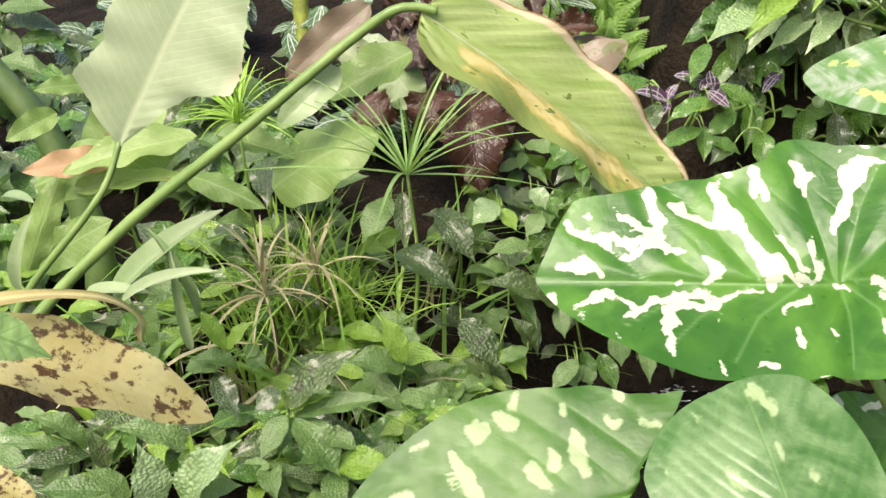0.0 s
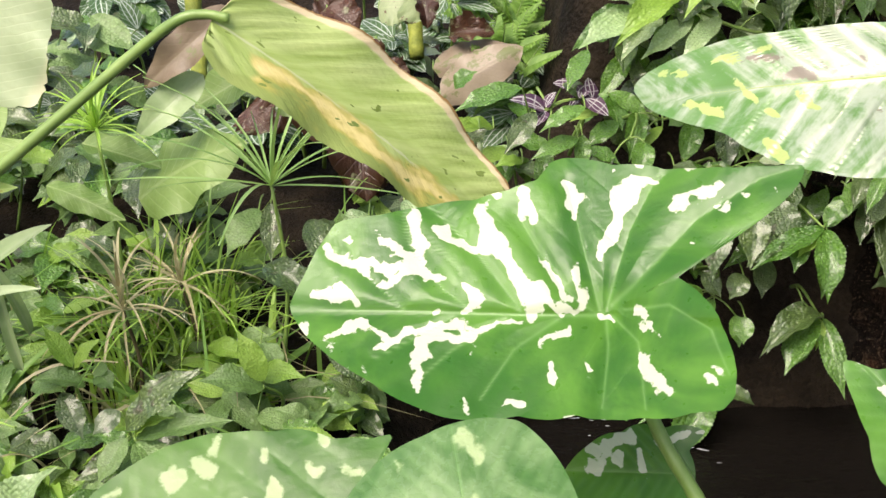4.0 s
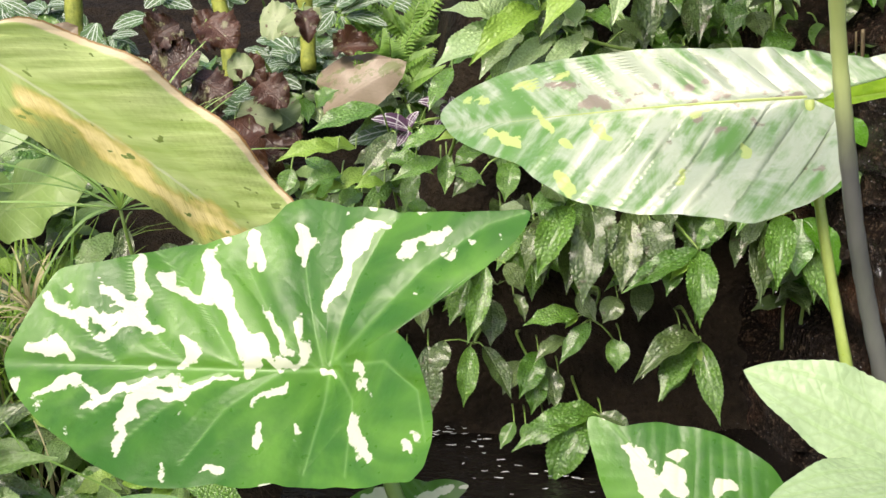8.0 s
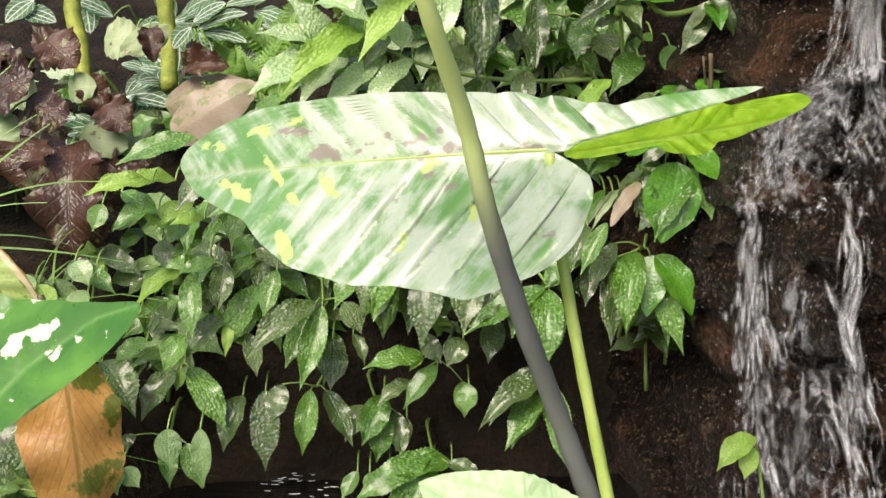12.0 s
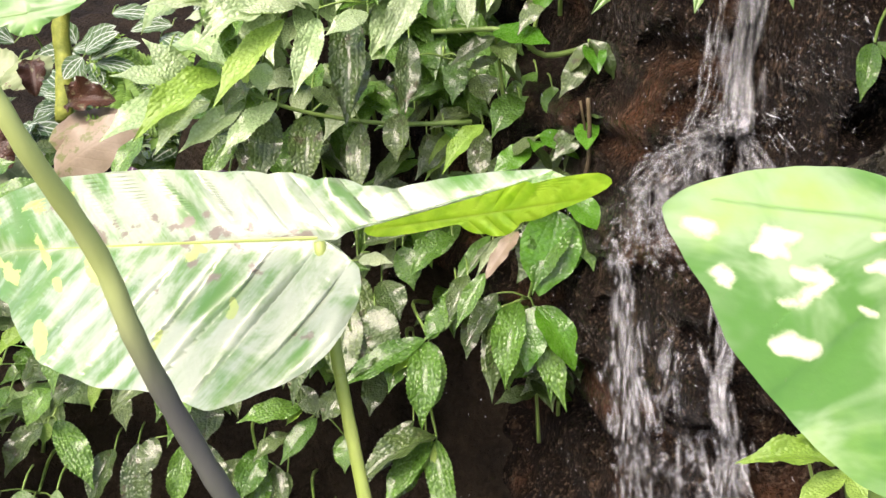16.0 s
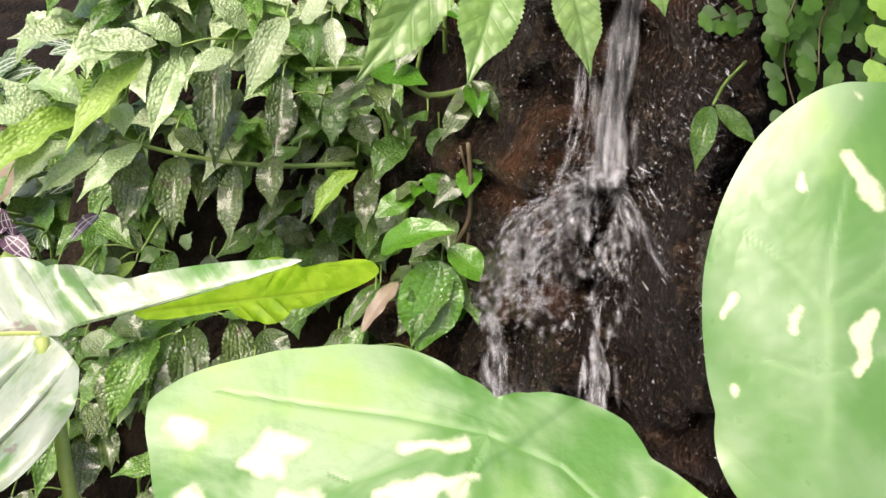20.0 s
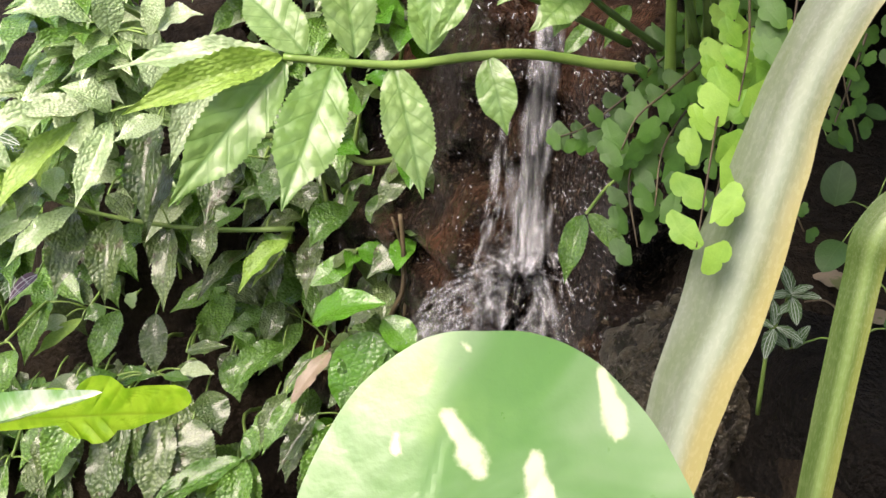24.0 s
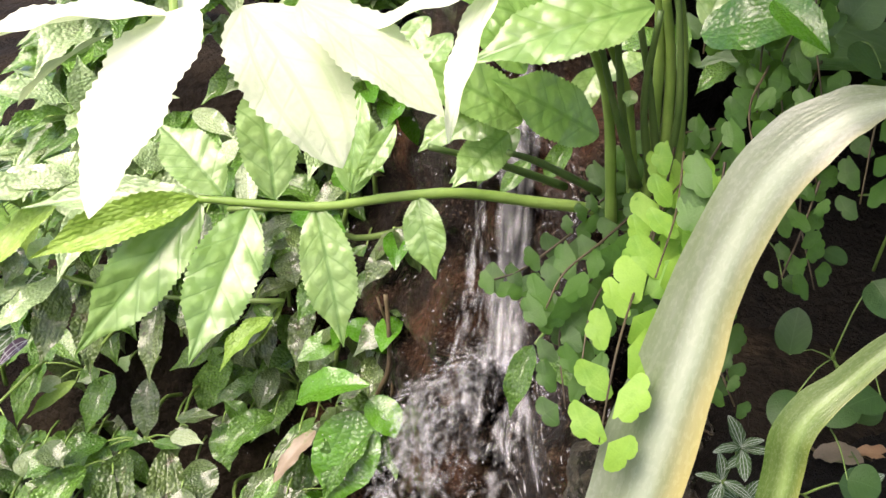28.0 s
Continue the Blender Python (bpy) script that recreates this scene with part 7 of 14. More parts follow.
tube(p, "stem", [(0.7651, 1.605, 0.1418), (0.7847, 1.54, 0.1668), (0.7651, 1.475, 0.1518)], 0.00286, 0.00154, "stem", 4, 5)
leaf(p, "pilea", (0.7571, 1.46, 0.1532), (0.734, 1.417, 0.0716), (-0.115, -0.544, 0.882), 0.875)
tube(p, "leaf_stalk", [(0.7651, 1.475, 0.1518), (0.7611, 1.468, 0.1565), (0.7571, 1.46, 0.1532)], 0.00132, 0.00099, "stem", 2, 4)
leaf(p, "pilea_dark", (0.7224, 1.46, 0.1496), (0.7148, 1.402, 0.06431), (-0.246, -0.545, 0.885), 0.642)
tube(p, "leaf_stalk", [(0.7651, 1.475, 0.1518), (0.7438, 1.468, 0.1547), (0.7224, 1.46, 0.1496)], 0.00132, 0.00099, "stem", 2, 4)
leaf(p, "pilea", (0.7894, 1.46, 0.1457), (0.7777, 1.395, 0.0669), (-0.304, -0.537, 0.884), 0.7)
tube(p, "leaf_stalk", [(0.7651, 1.475, 0.1518), (0.7773, 1.468, 0.1528), (0.7894, 1.46, 0.1457)], 0.00132, 0.00099, "stem", 2, 4)
leaf(p, "pilea_dark", (0.6979, 1.46, 0.1497), (0.688, 1.432, 0.1009), (0.0273, -0.551, 0.886), 1.02)
tube(p, "leaf_stalk", [(0.6979, 1.5, 0.1557), (0.6979, 1.48, 0.1567), (0.6979, 1.46, 0.1497)], 0.00132, 0.00099, "stem", 2, 4)
leaf(p, "pilea", (0.6796, 1.46, 0.1593), (0.6432, 1.432, 0.1252), (-0.00672, -0.554, 0.883), 1.16)
tube(p, "leaf_stalk", [(0.6796, 1.5, 0.1653), (0.6796, 1.48, 0.1663), (0.6796, 1.46, 0.1593)], 0.00132, 0.00099, "stem", 2, 4)
p = thing("quilted_herb", (0.5118, 1.615, 0.1565), "quilted dark green herb with toothed leaves hanging over the pool", "plant", "bank herbs")
tube(p, "stem", [(0.5118, 1.615, 0.1565), (0.5228, 1.55, 0.1815), (0.5118, 1.485, 0.1665)], 0.00286, 0.00154, "stem", 4, 5)
leaf(p, "pilea", (0.4888, 1.47, 0.1692), (0.4448, 1.422, 0.09315), (0.00847, -0.568, 0.882), 0.885)
tube(p, "leaf_stalk", [(0.5118, 1.485, 0.1665), (0.5003, 1.478, 0.1719), (0.4888, 1.47, 0.1692)], 0.00132, 0.00099, "stem", 2, 4)
leaf(p, "pilea_dark", (0.5171, 1.47, 0.1618), (0.4997, 1.409, 0.05879), (-0.153, -0.564, 0.885), 0.894)
tube(p, "leaf_stalk", [(0.5118, 1.485, 0.1665), (0.5145, 1.478, 0.1681), (0.5171, 1.47, 0.1618)], 0.00132, 0.00099, "stem", 2, 4)
leaf(p, "pilea_dark", (0.458, 1.47, 0.1509), (0.432, 1.434, 0.09352), (-0.17, -0.564, 0.889), 0.924)
tube(p, "leaf_stalk", [(0.458, 1.51, 0.1569), (0.458, 1.49, 0.1579), (0.458, 1.47, 0.1509)], 0.00132, 0.00099, "stem", 2, 4)
leaf(p, "pilea_dark", (0.5595, 1.47, 0.1543), (0.5481, 1.416, 0.07442), (0.033, -0.563, 0.887), 1.14)
tube(p, "leaf_stalk", [(0.5595, 1.51, 0.1603), (0.5595, 1.49, 0.1613), (0.5595, 1.47, 0.1543)], 0.00132, 0.00099, "stem", 2, 4)
leaf(p, "pilea_dark", (0.5878, 1.47, 0.1505), (0.6058, 1.436, 0.09603), (-0.216, -0.557, 0.887), 1.46)
tube(p, "leaf_stalk", [(0.5878, 1.51, 0.1565), (0.5878, 1.49, 0.1575), (0.5878, 1.47, 0.1505)], 0.00132, 0.00099, "stem", 2, 4)
p = thing("quilted_herb", (0.3974, 1.605, 0.2194), "quilted dark green herb with toothed leaves hanging over the pool", "plant", "bank herbs")
tube(p, "stem", [(0.3974, 1.605, 0.2194), (0.4152, 1.54, 0.2444), (0.3974, 1.475, 0.2294)], 0.00286, 0.00154, "stem", 4, 5)
leaf(p, "pilea", (0.4136, 1.46, 0.2278), (0.4045, 1.434, 0.186), (-0.00298, -0.577, 0.862), 1.25)
tube(p, "leaf_stalk", [(0.3974, 1.475, 0.2294), (0.4055, 1.468, 0.2326), (0.4136, 1.46, 0.2278)], 0.00132, 0.00099, "stem", 2, 4)
leaf(p, "pilea", (0.4696, 1.46, 0.1906), (0.4371, 1.437, 0.1694), (-0.0429, -0.57, 0.876), 1.51)
tube(p, "leaf_stalk", [(0.4696, 1.5, 0.1966), (0.4696, 1.48, 0.1976), (0.4696, 1.46, 0.1906)], 0.00132, 0.00099, "stem", 2, 4)
leaf(p, "pilea_dark", (0.4521, 1.46, 0.1978), (0.4783, 1.442, 0.1817), (0.0266, -0.573, 0.873), 1.94)
tube(p, "leaf_stalk", [(0.4521, 1.5, 0.2038), (0.4521, 1.48, 0.2048), (0.4521, 1.46, 0.1978)], 0.00132, 0.00099, "stem", 2, 4)
leaf(p, "pilea", (0.3351, 1.46, 0.2372), (0.3327, 1.432, 0.1961), (0.148, -0.581, 0.859), 1.14)
tube(p, "leaf_stalk", [(0.3351, 1.5, 0.2432), (0.3351, 1.48, 0.2442), (0.3351, 1.46, 0.2372)], 0.00132, 0.00099, "stem", 2, 4)
leaf(p, "pilea", (0.342, 1.46, 0.2195), (0.3824, 1.443, 0.2032), (0.136, -0.579, 0.866), 1.16)
tube(p, "leaf_stalk", [(0.342, 1.5, 0.2255), (0.342, 1.48, 0.2265), (0.342, 1.46, 0.2195)], 0.00132, 0.00099, "stem", 2, 4)
leaf(p, "pilea_dark", (0.3762, 1.46, 0.2123), (0.3416, 1.439, 0.1903), (0.0446, -0.576, 0.868), 1.19)
tube(p, "leaf_stalk", [(0.3974, 1.475, 0.2294), (0.3868, 1.468, 0.2249), (0.3762, 1.46, 0.2123)], 0.00132, 0.00099, "stem", 2, 4)
p = thing("quilted_herb", (0.2676, 1.585, 0.2531), "quilted dark green herb with toothed leaves hanging over the pool", "plant", "bank herbs")
tube(p, "stem", [(0.2676, 1.585, 0.2531), (0.2771, 1.52, 0.2781), (0.2676, 1.455, 0.2631)], 0.00286, 0.00154, "stem", 4, 5)
leaf(p, "pilea", (0.2567, 1.44, 0.3009), (0.1743, 1.416, 0.2767), (-0.0509, -0.583, 0.834), 0.854)
tube(p, "leaf_stalk", [(0.2676, 1.455, 0.2631), (0.2622, 1.448, 0.286), (0.2567, 1.44, 0.3009)], 0.00132, 0.00099, "stem", 2, 4)
leaf(p, "pilea_young", (0.2064, 1.44, 0.25), (0.1345, 1.424, 0.2395), (0.231, -0.58, 0.855), 0.715)
tube(p, "leaf_stalk", [(0.2064, 1.48, 0.256), (0.2064, 1.46, 0.257), (0.2064, 1.44, 0.25)], 0.00132, 0.00099, "stem", 2, 4)
leaf(p, "pilea_dark", (0.2748, 1.44, 0.2704), (0.2354, 1.41, 0.2259), (0.254, -0.585, 0.847), 1.04)
tube(p, "leaf_stalk", [(0.2676, 1.455, 0.2631), (0.2712, 1.448, 0.2708), (0.2748, 1.44, 0.2704)], 0.00132, 0.00099, "stem", 2, 4)
leaf(p, "pilea", (0.3347, 1.44, 0.277), (0.2783, 1.421, 0.25), (-0.000932, -0.582, 0.844), 0.812)
tube(p, "leaf_stalk", [(0.3347, 1.48, 0.283), (0.3347, 1.46, 0.284), (0.3347, 1.44, 0.277)], 0.00132, 0.00099, "stem", 2, 4)
leaf(p, "pilea", (0.2102, 1.44, 0.2187), (0.1624, 1.419, 0.1992), (-0.123, -0.572, 0.867), 0.965)
tube(p, "leaf_stalk", [(0.2102, 1.48, 0.2247), (0.2102, 1.46, 0.2257), (0.2102, 1.44, 0.2187)], 0.00132, 0.00099, "stem", 2, 4)
leaf(p, "pilea", (0.328, 1.44, 0.2379), (0.2679, 1.421, 0.2158), (0.212, -0.581, 0.861), 0.88)
tube(p, "leaf_stalk", [(0.328, 1.48, 0.2439), (0.328, 1.46, 0.2449), (0.328, 1.44, 0.2379)], 0.00132, 0.00099, "stem", 2, 4)
leaf(p, "pilea_young", (0.2605, 1.44, 0.208), (0.2239, 1.429, 0.2044), (0.118, -0.576, 0.872), 1.05)
tube(p, "leaf_stalk", [(0.2605, 1.48, 0.214), (0.2605, 1.46, 0.215), (0.2605, 1.44, 0.208)], 0.00132, 0.00099, "stem", 2, 4)
leaf(p, "pilea", (0.15, 1.44, 0.2259), (0.1405, 1.424, 0.1993), (0.185, -0.575, 0.864), 1.86)
tube(p, "leaf_stalk", [(0.15, 1.48, 0.2319), (0.15, 1.46, 0.2329), (0.15, 1.44, 0.2259)], 0.00132, 0.00099, "stem", 2, 4)
p = thing("quilted_herb", (0.3013, 1.645, 0.2454), "quilted dark green herb with toothed leaves hanging over the pool", "plant", "bank herbs")
tube(p, "stem", [(0.3013, 1.645, 0.2454), (0.2882, 1.58, 0.2704), (0.3013, 1.515, 0.2554)], 0.00286, 0.00154, "stem", 4, 5)
leaf(p, "pilea", (0.2972, 1.5, 0.2119), (0.2831, 1.469, 0.1592), (0.0465, -0.578, 0.864), 0.894)
tube(p, "leaf_stalk", [(0.3013, 1.515, 0.2554), (0.2992, 1.508, 0.2377), (0.2972, 1.5, 0.2119)], 0.00132, 0.00099, "stem", 2, 4)
leaf(p, "pilea", (0.1771, 1.5, 0.2873), (0.2053, 1.5, 0.3083), (0.0166, -0.582, 0.834), 1.56)
tube(p, "leaf_stalk", [(0.1771, 1.54, 0.2933), (0.1771, 1.52, 0.2943), (0.1771, 1.5, 0.2873)], 0.00132, 0.00099, "stem", 2, 4)
leaf(p, "pilea_young", (0.3635, 1.5, 0.2585), (0.3217, 1.486, 0.2479), (0.116, -0.584, 0.846), 0.796)
tube(p, "leaf_stalk", [(0.3635, 1.54, 0.2645), (0.3635, 1.52, 0.2655), (0.3635, 1.5, 0.2585)], 0.00132, 0.00099, "stem", 2, 4)
leaf(p, "pilea_dark", (0.315, 1.5, 0.294), (0.3422, 1.482, 0.2701), (0.109, -0.587, 0.832), 1.36)
tube(p, "leaf_stalk", [(0.3013, 1.515, 0.2554), (0.3082, 1.508, 0.2787), (0.315, 1.5, 0.294)], 0.00132, 0.00099, "stem", 2, 4)
leaf(p, "pilea", (0.3424, 1.5, 0.3356), (0.3135, 1.461, 0.2911), (-0.183, -0.586, 0.815), 0.989)
tube(p, "leaf_stalk", [(0.3424, 1.54, 0.3416), (0.3424, 1.52, 0.3426), (0.3424, 1.5, 0.3356)], 0.00132, 0.00099, "stem", 2, 4)
leaf(p, "pilea", (0.3846, 1.5, 0.2442), (0.3423, 1.475, 0.2153), (0.0448, -0.581, 0.851), 1.09)
tube(p, "leaf_stalk", [(0.3846, 1.54, 0.2502), (0.3846, 1.52, 0.2512), (0.3846, 1.5, 0.2442)], 0.00132, 0.00099, "stem", 2, 4)
leaf(p, "pilea", (0.2297, 1.5, 0.179), (0.2022, 1.482, 0.1625), (0.127, -0.574, 0.876), 1.54)
tube(p, "leaf_stalk", [(0.2297, 1.54, 0.185), (0.2297, 1.52, 0.186), (0.2297, 1.5, 0.179)], 0.00132, 0.00099, "stem", 2, 4)
p = thing("quilted_herb", (0.418, 1.605, 0.3757), "pale green quilted herb with broad toothed leaves", "plant", "bank herbs")
tube(p, "stem", [(0.418, 1.605, 0.3757), (0.4232, 1.54, 0.4007), (0.418, 1.475, 0.3857)], 0.00286, 0.00154, "stem", 4, 5)
leaf(p, "pilea_pale", (0.4036, 1.46, 0.3928), (0.32, 1.41, 0.3532), (-0.0543, -0.591, 0.794), 0.959)
tube(p, "leaf_stalk", [(0.418, 1.475, 0.3857), (0.4108, 1.468, 0.3932), (0.4036, 1.46, 0.3928)], 0.00132, 0.00099, "stem", 2, 4)
leaf(p, "pilea_pale", (0.4235, 1.46, 0.3816), (0.3717, 1.42, 0.3368), (-0.272, -0.587, 0.798), 1.02)
tube(p, "leaf_stalk", [(0.418, 1.475, 0.3857), (0.4207, 1.468, 0.3877), (0.4235, 1.46, 0.3816)], 0.00132, 0.00099, "stem", 2, 4)
leaf(p, "pilea_pale", (0.4034, 1.46, 0.4012), (0.328, 1.438, 0.4135), (-0.131, -0.591, 0.79), 0.913)
tube(p, "leaf_stalk", [(0.418, 1.475, 0.3857), (0.4107, 1.468, 0.3975), (0.4034, 1.46, 0.4012)], 0.00132, 0.00099, "stem", 2, 4)
leaf(p, "pilea_pale", (0.4102, 1.46, 0.3895), (0.3603, 1.455, 0.448), (-0.196, -0.589, 0.795), 1.01)
tube(p, "leaf_stalk", [(0.418, 1.475, 0.3857), (0.4141, 1.468, 0.3916), (0.4102, 1.46, 0.3895)], 0.00132, 0.00099, "stem", 2, 4)
leaf(p, "pilea", (0.4268, 1.46, 0.3829), (0.4284, 1.458, 0.4412), (-0.0674, -0.59, 0.798), 1.12)
tube(p, "leaf_stalk", [(0.418, 1.475, 0.3857), (0.4224, 1.468, 0.3883), (0.4268, 1.46, 0.3829)], 0.00132, 0.00099, "stem", 2, 4)
leaf(p, "pilea_young", (0.4432, 1.46, 0.3829), (0.4772, 1.46, 0.441), (-0.00127, -0.59, 0.798), 0.97)
tube(p, "leaf_stalk", [(0.418, 1.475, 0.3857), (0.4306, 1.468, 0.3883), (0.4432, 1.46, 0.3829)], 0.00132, 0.00099, "stem", 2, 4)
leaf(p, "pilea_dark", (0.4653, 1.46, 0.4089), (0.4414, 1.437, 0.375), (-0.198, -0.588, 0.787), 1.65)
tube(p, "leaf_stalk", [(0.4653, 1.5, 0.4149), (0.4653, 1.48, 0.4159), (0.4653, 1.46, 0.4089)], 0.00132, 0.00099, "stem", 2, 4)
leaf(p, "pilea_dark", (0.4638, 1.46, 0.3598), (0.4302, 1.451, 0.3484), (-0.315, -0.583, 0.807), 1.62)
tube(p, "leaf_stalk", [(0.4638, 1.5, 0.3658), (0.4638, 1.48, 0.3668), (0.4638, 1.46, 0.3598)], 0.00132, 0.00099, "stem", 2, 4)
p = thing("quilted_herb", (0.252, 1.625, 0.1218), "quilted dark green herb with toothed leaves hanging over the pool", "plant", "bank herbs")
tube(p, "stem", [(0.252, 1.625, 0.1218), (0.2482, 1.56, 0.1468), (0.252, 1.495, 0.1318)], 0.00286, 0.00154, "stem", 4, 5)
leaf(p, "pilea_dark", (0.2051, 1.48, 0.1692), (0.207, 1.459, 0.1411), (0.0798, -0.552, 0.895), 1.69)
tube(p, "leaf_stalk", [(0.2051, 1.52, 0.1752), (0.2051, 1.5, 0.1762), (0.2051, 1.48, 0.1692)], 0.00132, 0.00099, "stem", 2, 4)
leaf(p, "pilea_dark", (0.2711, 1.48, 0.1374), (0.2673, 1.445, 0.09405), (0.262, -0.558, 0.91), 1.07)
tube(p, "leaf_stalk", [(0.252, 1.495, 0.1318), (0.2616, 1.488, 0.1386), (0.2711, 1.48, 0.1374)], 0.00132, 0.00099, "stem", 2, 4)
leaf(p, "pilea", (0.2346, 1.48, 0.1292), (0.2383, 1.432, 0.06372), (-0.121, -0.544, 0.911), 0.869)
tube(p, "leaf_stalk", [(0.252, 1.495, 0.1318), (0.2433, 1.488, 0.1345), (0.2346, 1.48, 0.1292)], 0.00132, 0.00099, "stem", 2, 4)
leaf(p, "pilea_young", (0.2249, 1.48, 0.1307), (0.1713, 1.452, 0.09661), (-0.0872, -0.544, 0.91), 0.753)
tube(p, "leaf_stalk", [(0.252, 1.495, 0.1318), (0.2384, 1.488, 0.1353), (0.2249, 1.48, 0.1307)], 0.00132, 0.00099, "stem", 2, 4)
leaf(p, "pilea", (0.333, 1.48, 0.1313), (0.318, 1.447, 0.08196), (-0.0109, -0.554, 0.913), 1.03)
tube(p, "leaf_stalk", [(0.333, 1.52, 0.1373), (0.333, 1.5, 0.1383), (0.333, 1.48, 0.1313)], 0.00132, 0.00099, "stem", 2, 4)
leaf(p, "pilea_young", (0.2738, 1.48, 0.0731), (0.2706, 1.453, 0.0316), (0.322, -0.551, 0.934), 0.695)
tube(p, "leaf_stalk", [(0.2738, 1.52, 0.0791), (0.2738, 1.5, 0.0801), (0.2738, 1.48, 0.0731)], 0.00132, 0.00099, "stem", 2, 4)
leaf(p, "pilea_dark", (0.2704, 1.48, 0.07168), (0.2244, 1.453, 0.02912), (0.0543, -0.543, 0.934), 0.973)
tube(p, "leaf_stalk", [(0.2704, 1.52, 0.07768), (0.2704, 1.5, 0.07868), (0.2704, 1.48, 0.07168)], 0.00132, 0.00099, "stem", 2, 4)
leaf(p, "pilea_dark", (0.2959, 1.48, 0.051), (0.3068, 1.453, 0.005974), (0.155, -0.544, 0.942), 1.05)
tube(p, "leaf_stalk", [(0.2959, 1.52, 0.057), (0.2959, 1.5, 0.058), (0.2959, 1.48, 0.051)], 0.00132, 0.00099, "stem", 2, 4)
p = thing("quilted_herb", (0.3852, 1.615, 0.07956), "quilted dark green herb with toothed leaves hanging over the pool", "plant", "bank herbs")
tube(p, "stem", [(0.3852, 1.615, 0.07956), (0.38, 1.55, 0.1046), (0.3852, 1.485, 0.08956)], 0.00286, 0.00154, "stem", 4, 5)
leaf(p, "pilea_dark", (0.3785, 1.47, 0.09441), (0.3006, 1.417, 0.04634), (0.0975, -0.553, 0.93), 0.738)
tube(p, "leaf_stalk", [(0.3852, 1.485, 0.08956), (0.3818, 1.478, 0.09599), (0.3785, 1.47, 0.09441)], 0.00132, 0.00099, "stem", 2, 4)
leaf(p, "pilea", (0.385, 1.47, 0.09078), (0.3602, 1.414, 0.007386), (0.275, -0.558, 0.931), 0.762)
tube(p, "leaf_stalk", [(0.3852, 1.485, 0.08956), (0.3851, 1.478, 0.09417), (0.385, 1.47, 0.09078)], 0.00132, 0.00099, "stem", 2, 4)
leaf(p, "pilea_dark", (0.4101, 1.47, 0.09414), (0.4313, 1.451, 0.06122), (0.09, -0.554, 0.93), 1.58)
tube(p, "leaf_stalk", [(0.3852, 1.485, 0.08956), (0.3977, 1.478, 0.09585), (0.4101, 1.47, 0.09414)], 0.00132, 0.00099, "stem", 2, 4)
leaf(p, "pilea_dark", (0.4204, 1.47, 0.05284), (0.4339, 1.447, 0.02267), (0.228, -0.552, 0.946), 0.853)
tube(p, "leaf_stalk", [(0.4204, 1.51, 0.05884), (0.4204, 1.49, 0.05984), (0.4204, 1.47, 0.05284)], 0.00132, 0.00099, "stem", 2, 4)
leaf(p, "pilea_pale", (0.4645, 1.47, 0.1115), (0.4451, 1.442, 0.08085), (-0.184, -0.551, 0.923), 1.03)
tube(p, "leaf_stalk", [(0.4645, 1.51, 0.1175), (0.4645, 1.49, 0.1185), (0.4645, 1.47, 0.1115)], 0.00132, 0.00099, "stem", 2, 4)
p = thing("quilted_herb", (0.2127, 1.625, -0.008373), "quilted dark green herb with toothed leaves hanging over the pool", "plant", "bank herbs")
tube(p, "stem", [(0.2127, 1.625, -0.008373), (0.2153, 1.56, 0.01663), (0.2127, 1.495, 0.001627)], 0.00286, 0.00154, "stem", 4, 5)
leaf(p, "pilea_dark", (0.2068, 1.48, 0.003674), (0.1683, 1.445, -0.04699), (-0.0609, -0.525, 0.956), 1.04)
tube(p, "leaf_stalk", [(0.2127, 1.495, 0.001627), (0.2098, 1.488, 0.00665), (0.2068, 1.48, 0.003674)], 0.00132, 0.00099, "stem", 2, 4)
leaf(p, "pilea_young", (0.2122, 1.48, 0.003617), (0.2078, 1.466, -0.01741), (0.312, -0.535, 0.957), 1.49)
tube(p, "leaf_stalk", [(0.2127, 1.495, 0.001627), (0.2125, 1.488, 0.006622), (0.2122, 1.48, 0.003617)], 0.00132, 0.00099, "stem", 2, 4)
leaf(p, "pilea", (0.2226, 1.48, 0.007256), (0.2716, 1.429, -0.05514), (0.0783, -0.53, 0.955), 0.881)
tube(p, "leaf_stalk", [(0.2127, 1.495, 0.001627), (0.2176, 1.488, 0.008441), (0.2226, 1.48, 0.007256)], 0.00132, 0.00099, "stem", 2, 4)
leaf(p, "pilea_dark", (0.2846, 1.48, -0.03123), (0.264, 1.436, -0.08565), (-0.0181, -0.526, 0.97), 0.892)
tube(p, "leaf_stalk", [(0.2846, 1.52, -0.02523), (0.2846, 1.5, -0.02423), (0.2846, 1.48, -0.03123)], 0.00132, 0.00099, "stem", 2, 4)
leaf(p, "pilea_dark", (0.3122, 1.48, -0.02391), (0.3133, 1.434, -0.1101), (0.0149, -0.53, 0.968), 0.921)
tube(p, "leaf_stalk", [(0.3122, 1.52, -0.01791), (0.3122, 1.5, -0.01691), (0.3122, 1.48, -0.02391)], 0.00132, 0.00099, "stem", 2, 4)
p = thing("quilted_herb", (0.3723, 1.625, -0.03833), "quilted dark green herb with toothed leaves hanging over the pool", "plant", "bank herbs")
tube(p, "stem", [(0.3723, 1.625, -0.03833), (0.3908, 1.56, -0.01333), (0.3723, 1.495, -0.02833)], 0.00286, 0.00154, "stem", 4, 5)
leaf(p, "pilea", (0.3668, 1.48, -0.02452), (0.3571, 1.442, -0.09364), (0.1, -0.535, 0.97), 0.79)
tube(p, "leaf_stalk", [(0.3723, 1.495, -0.02833), (0.3696, 1.488, -0.02242), (0.3668, 1.48, -0.02452)], 0.00132, 0.00099, "stem", 2, 4)
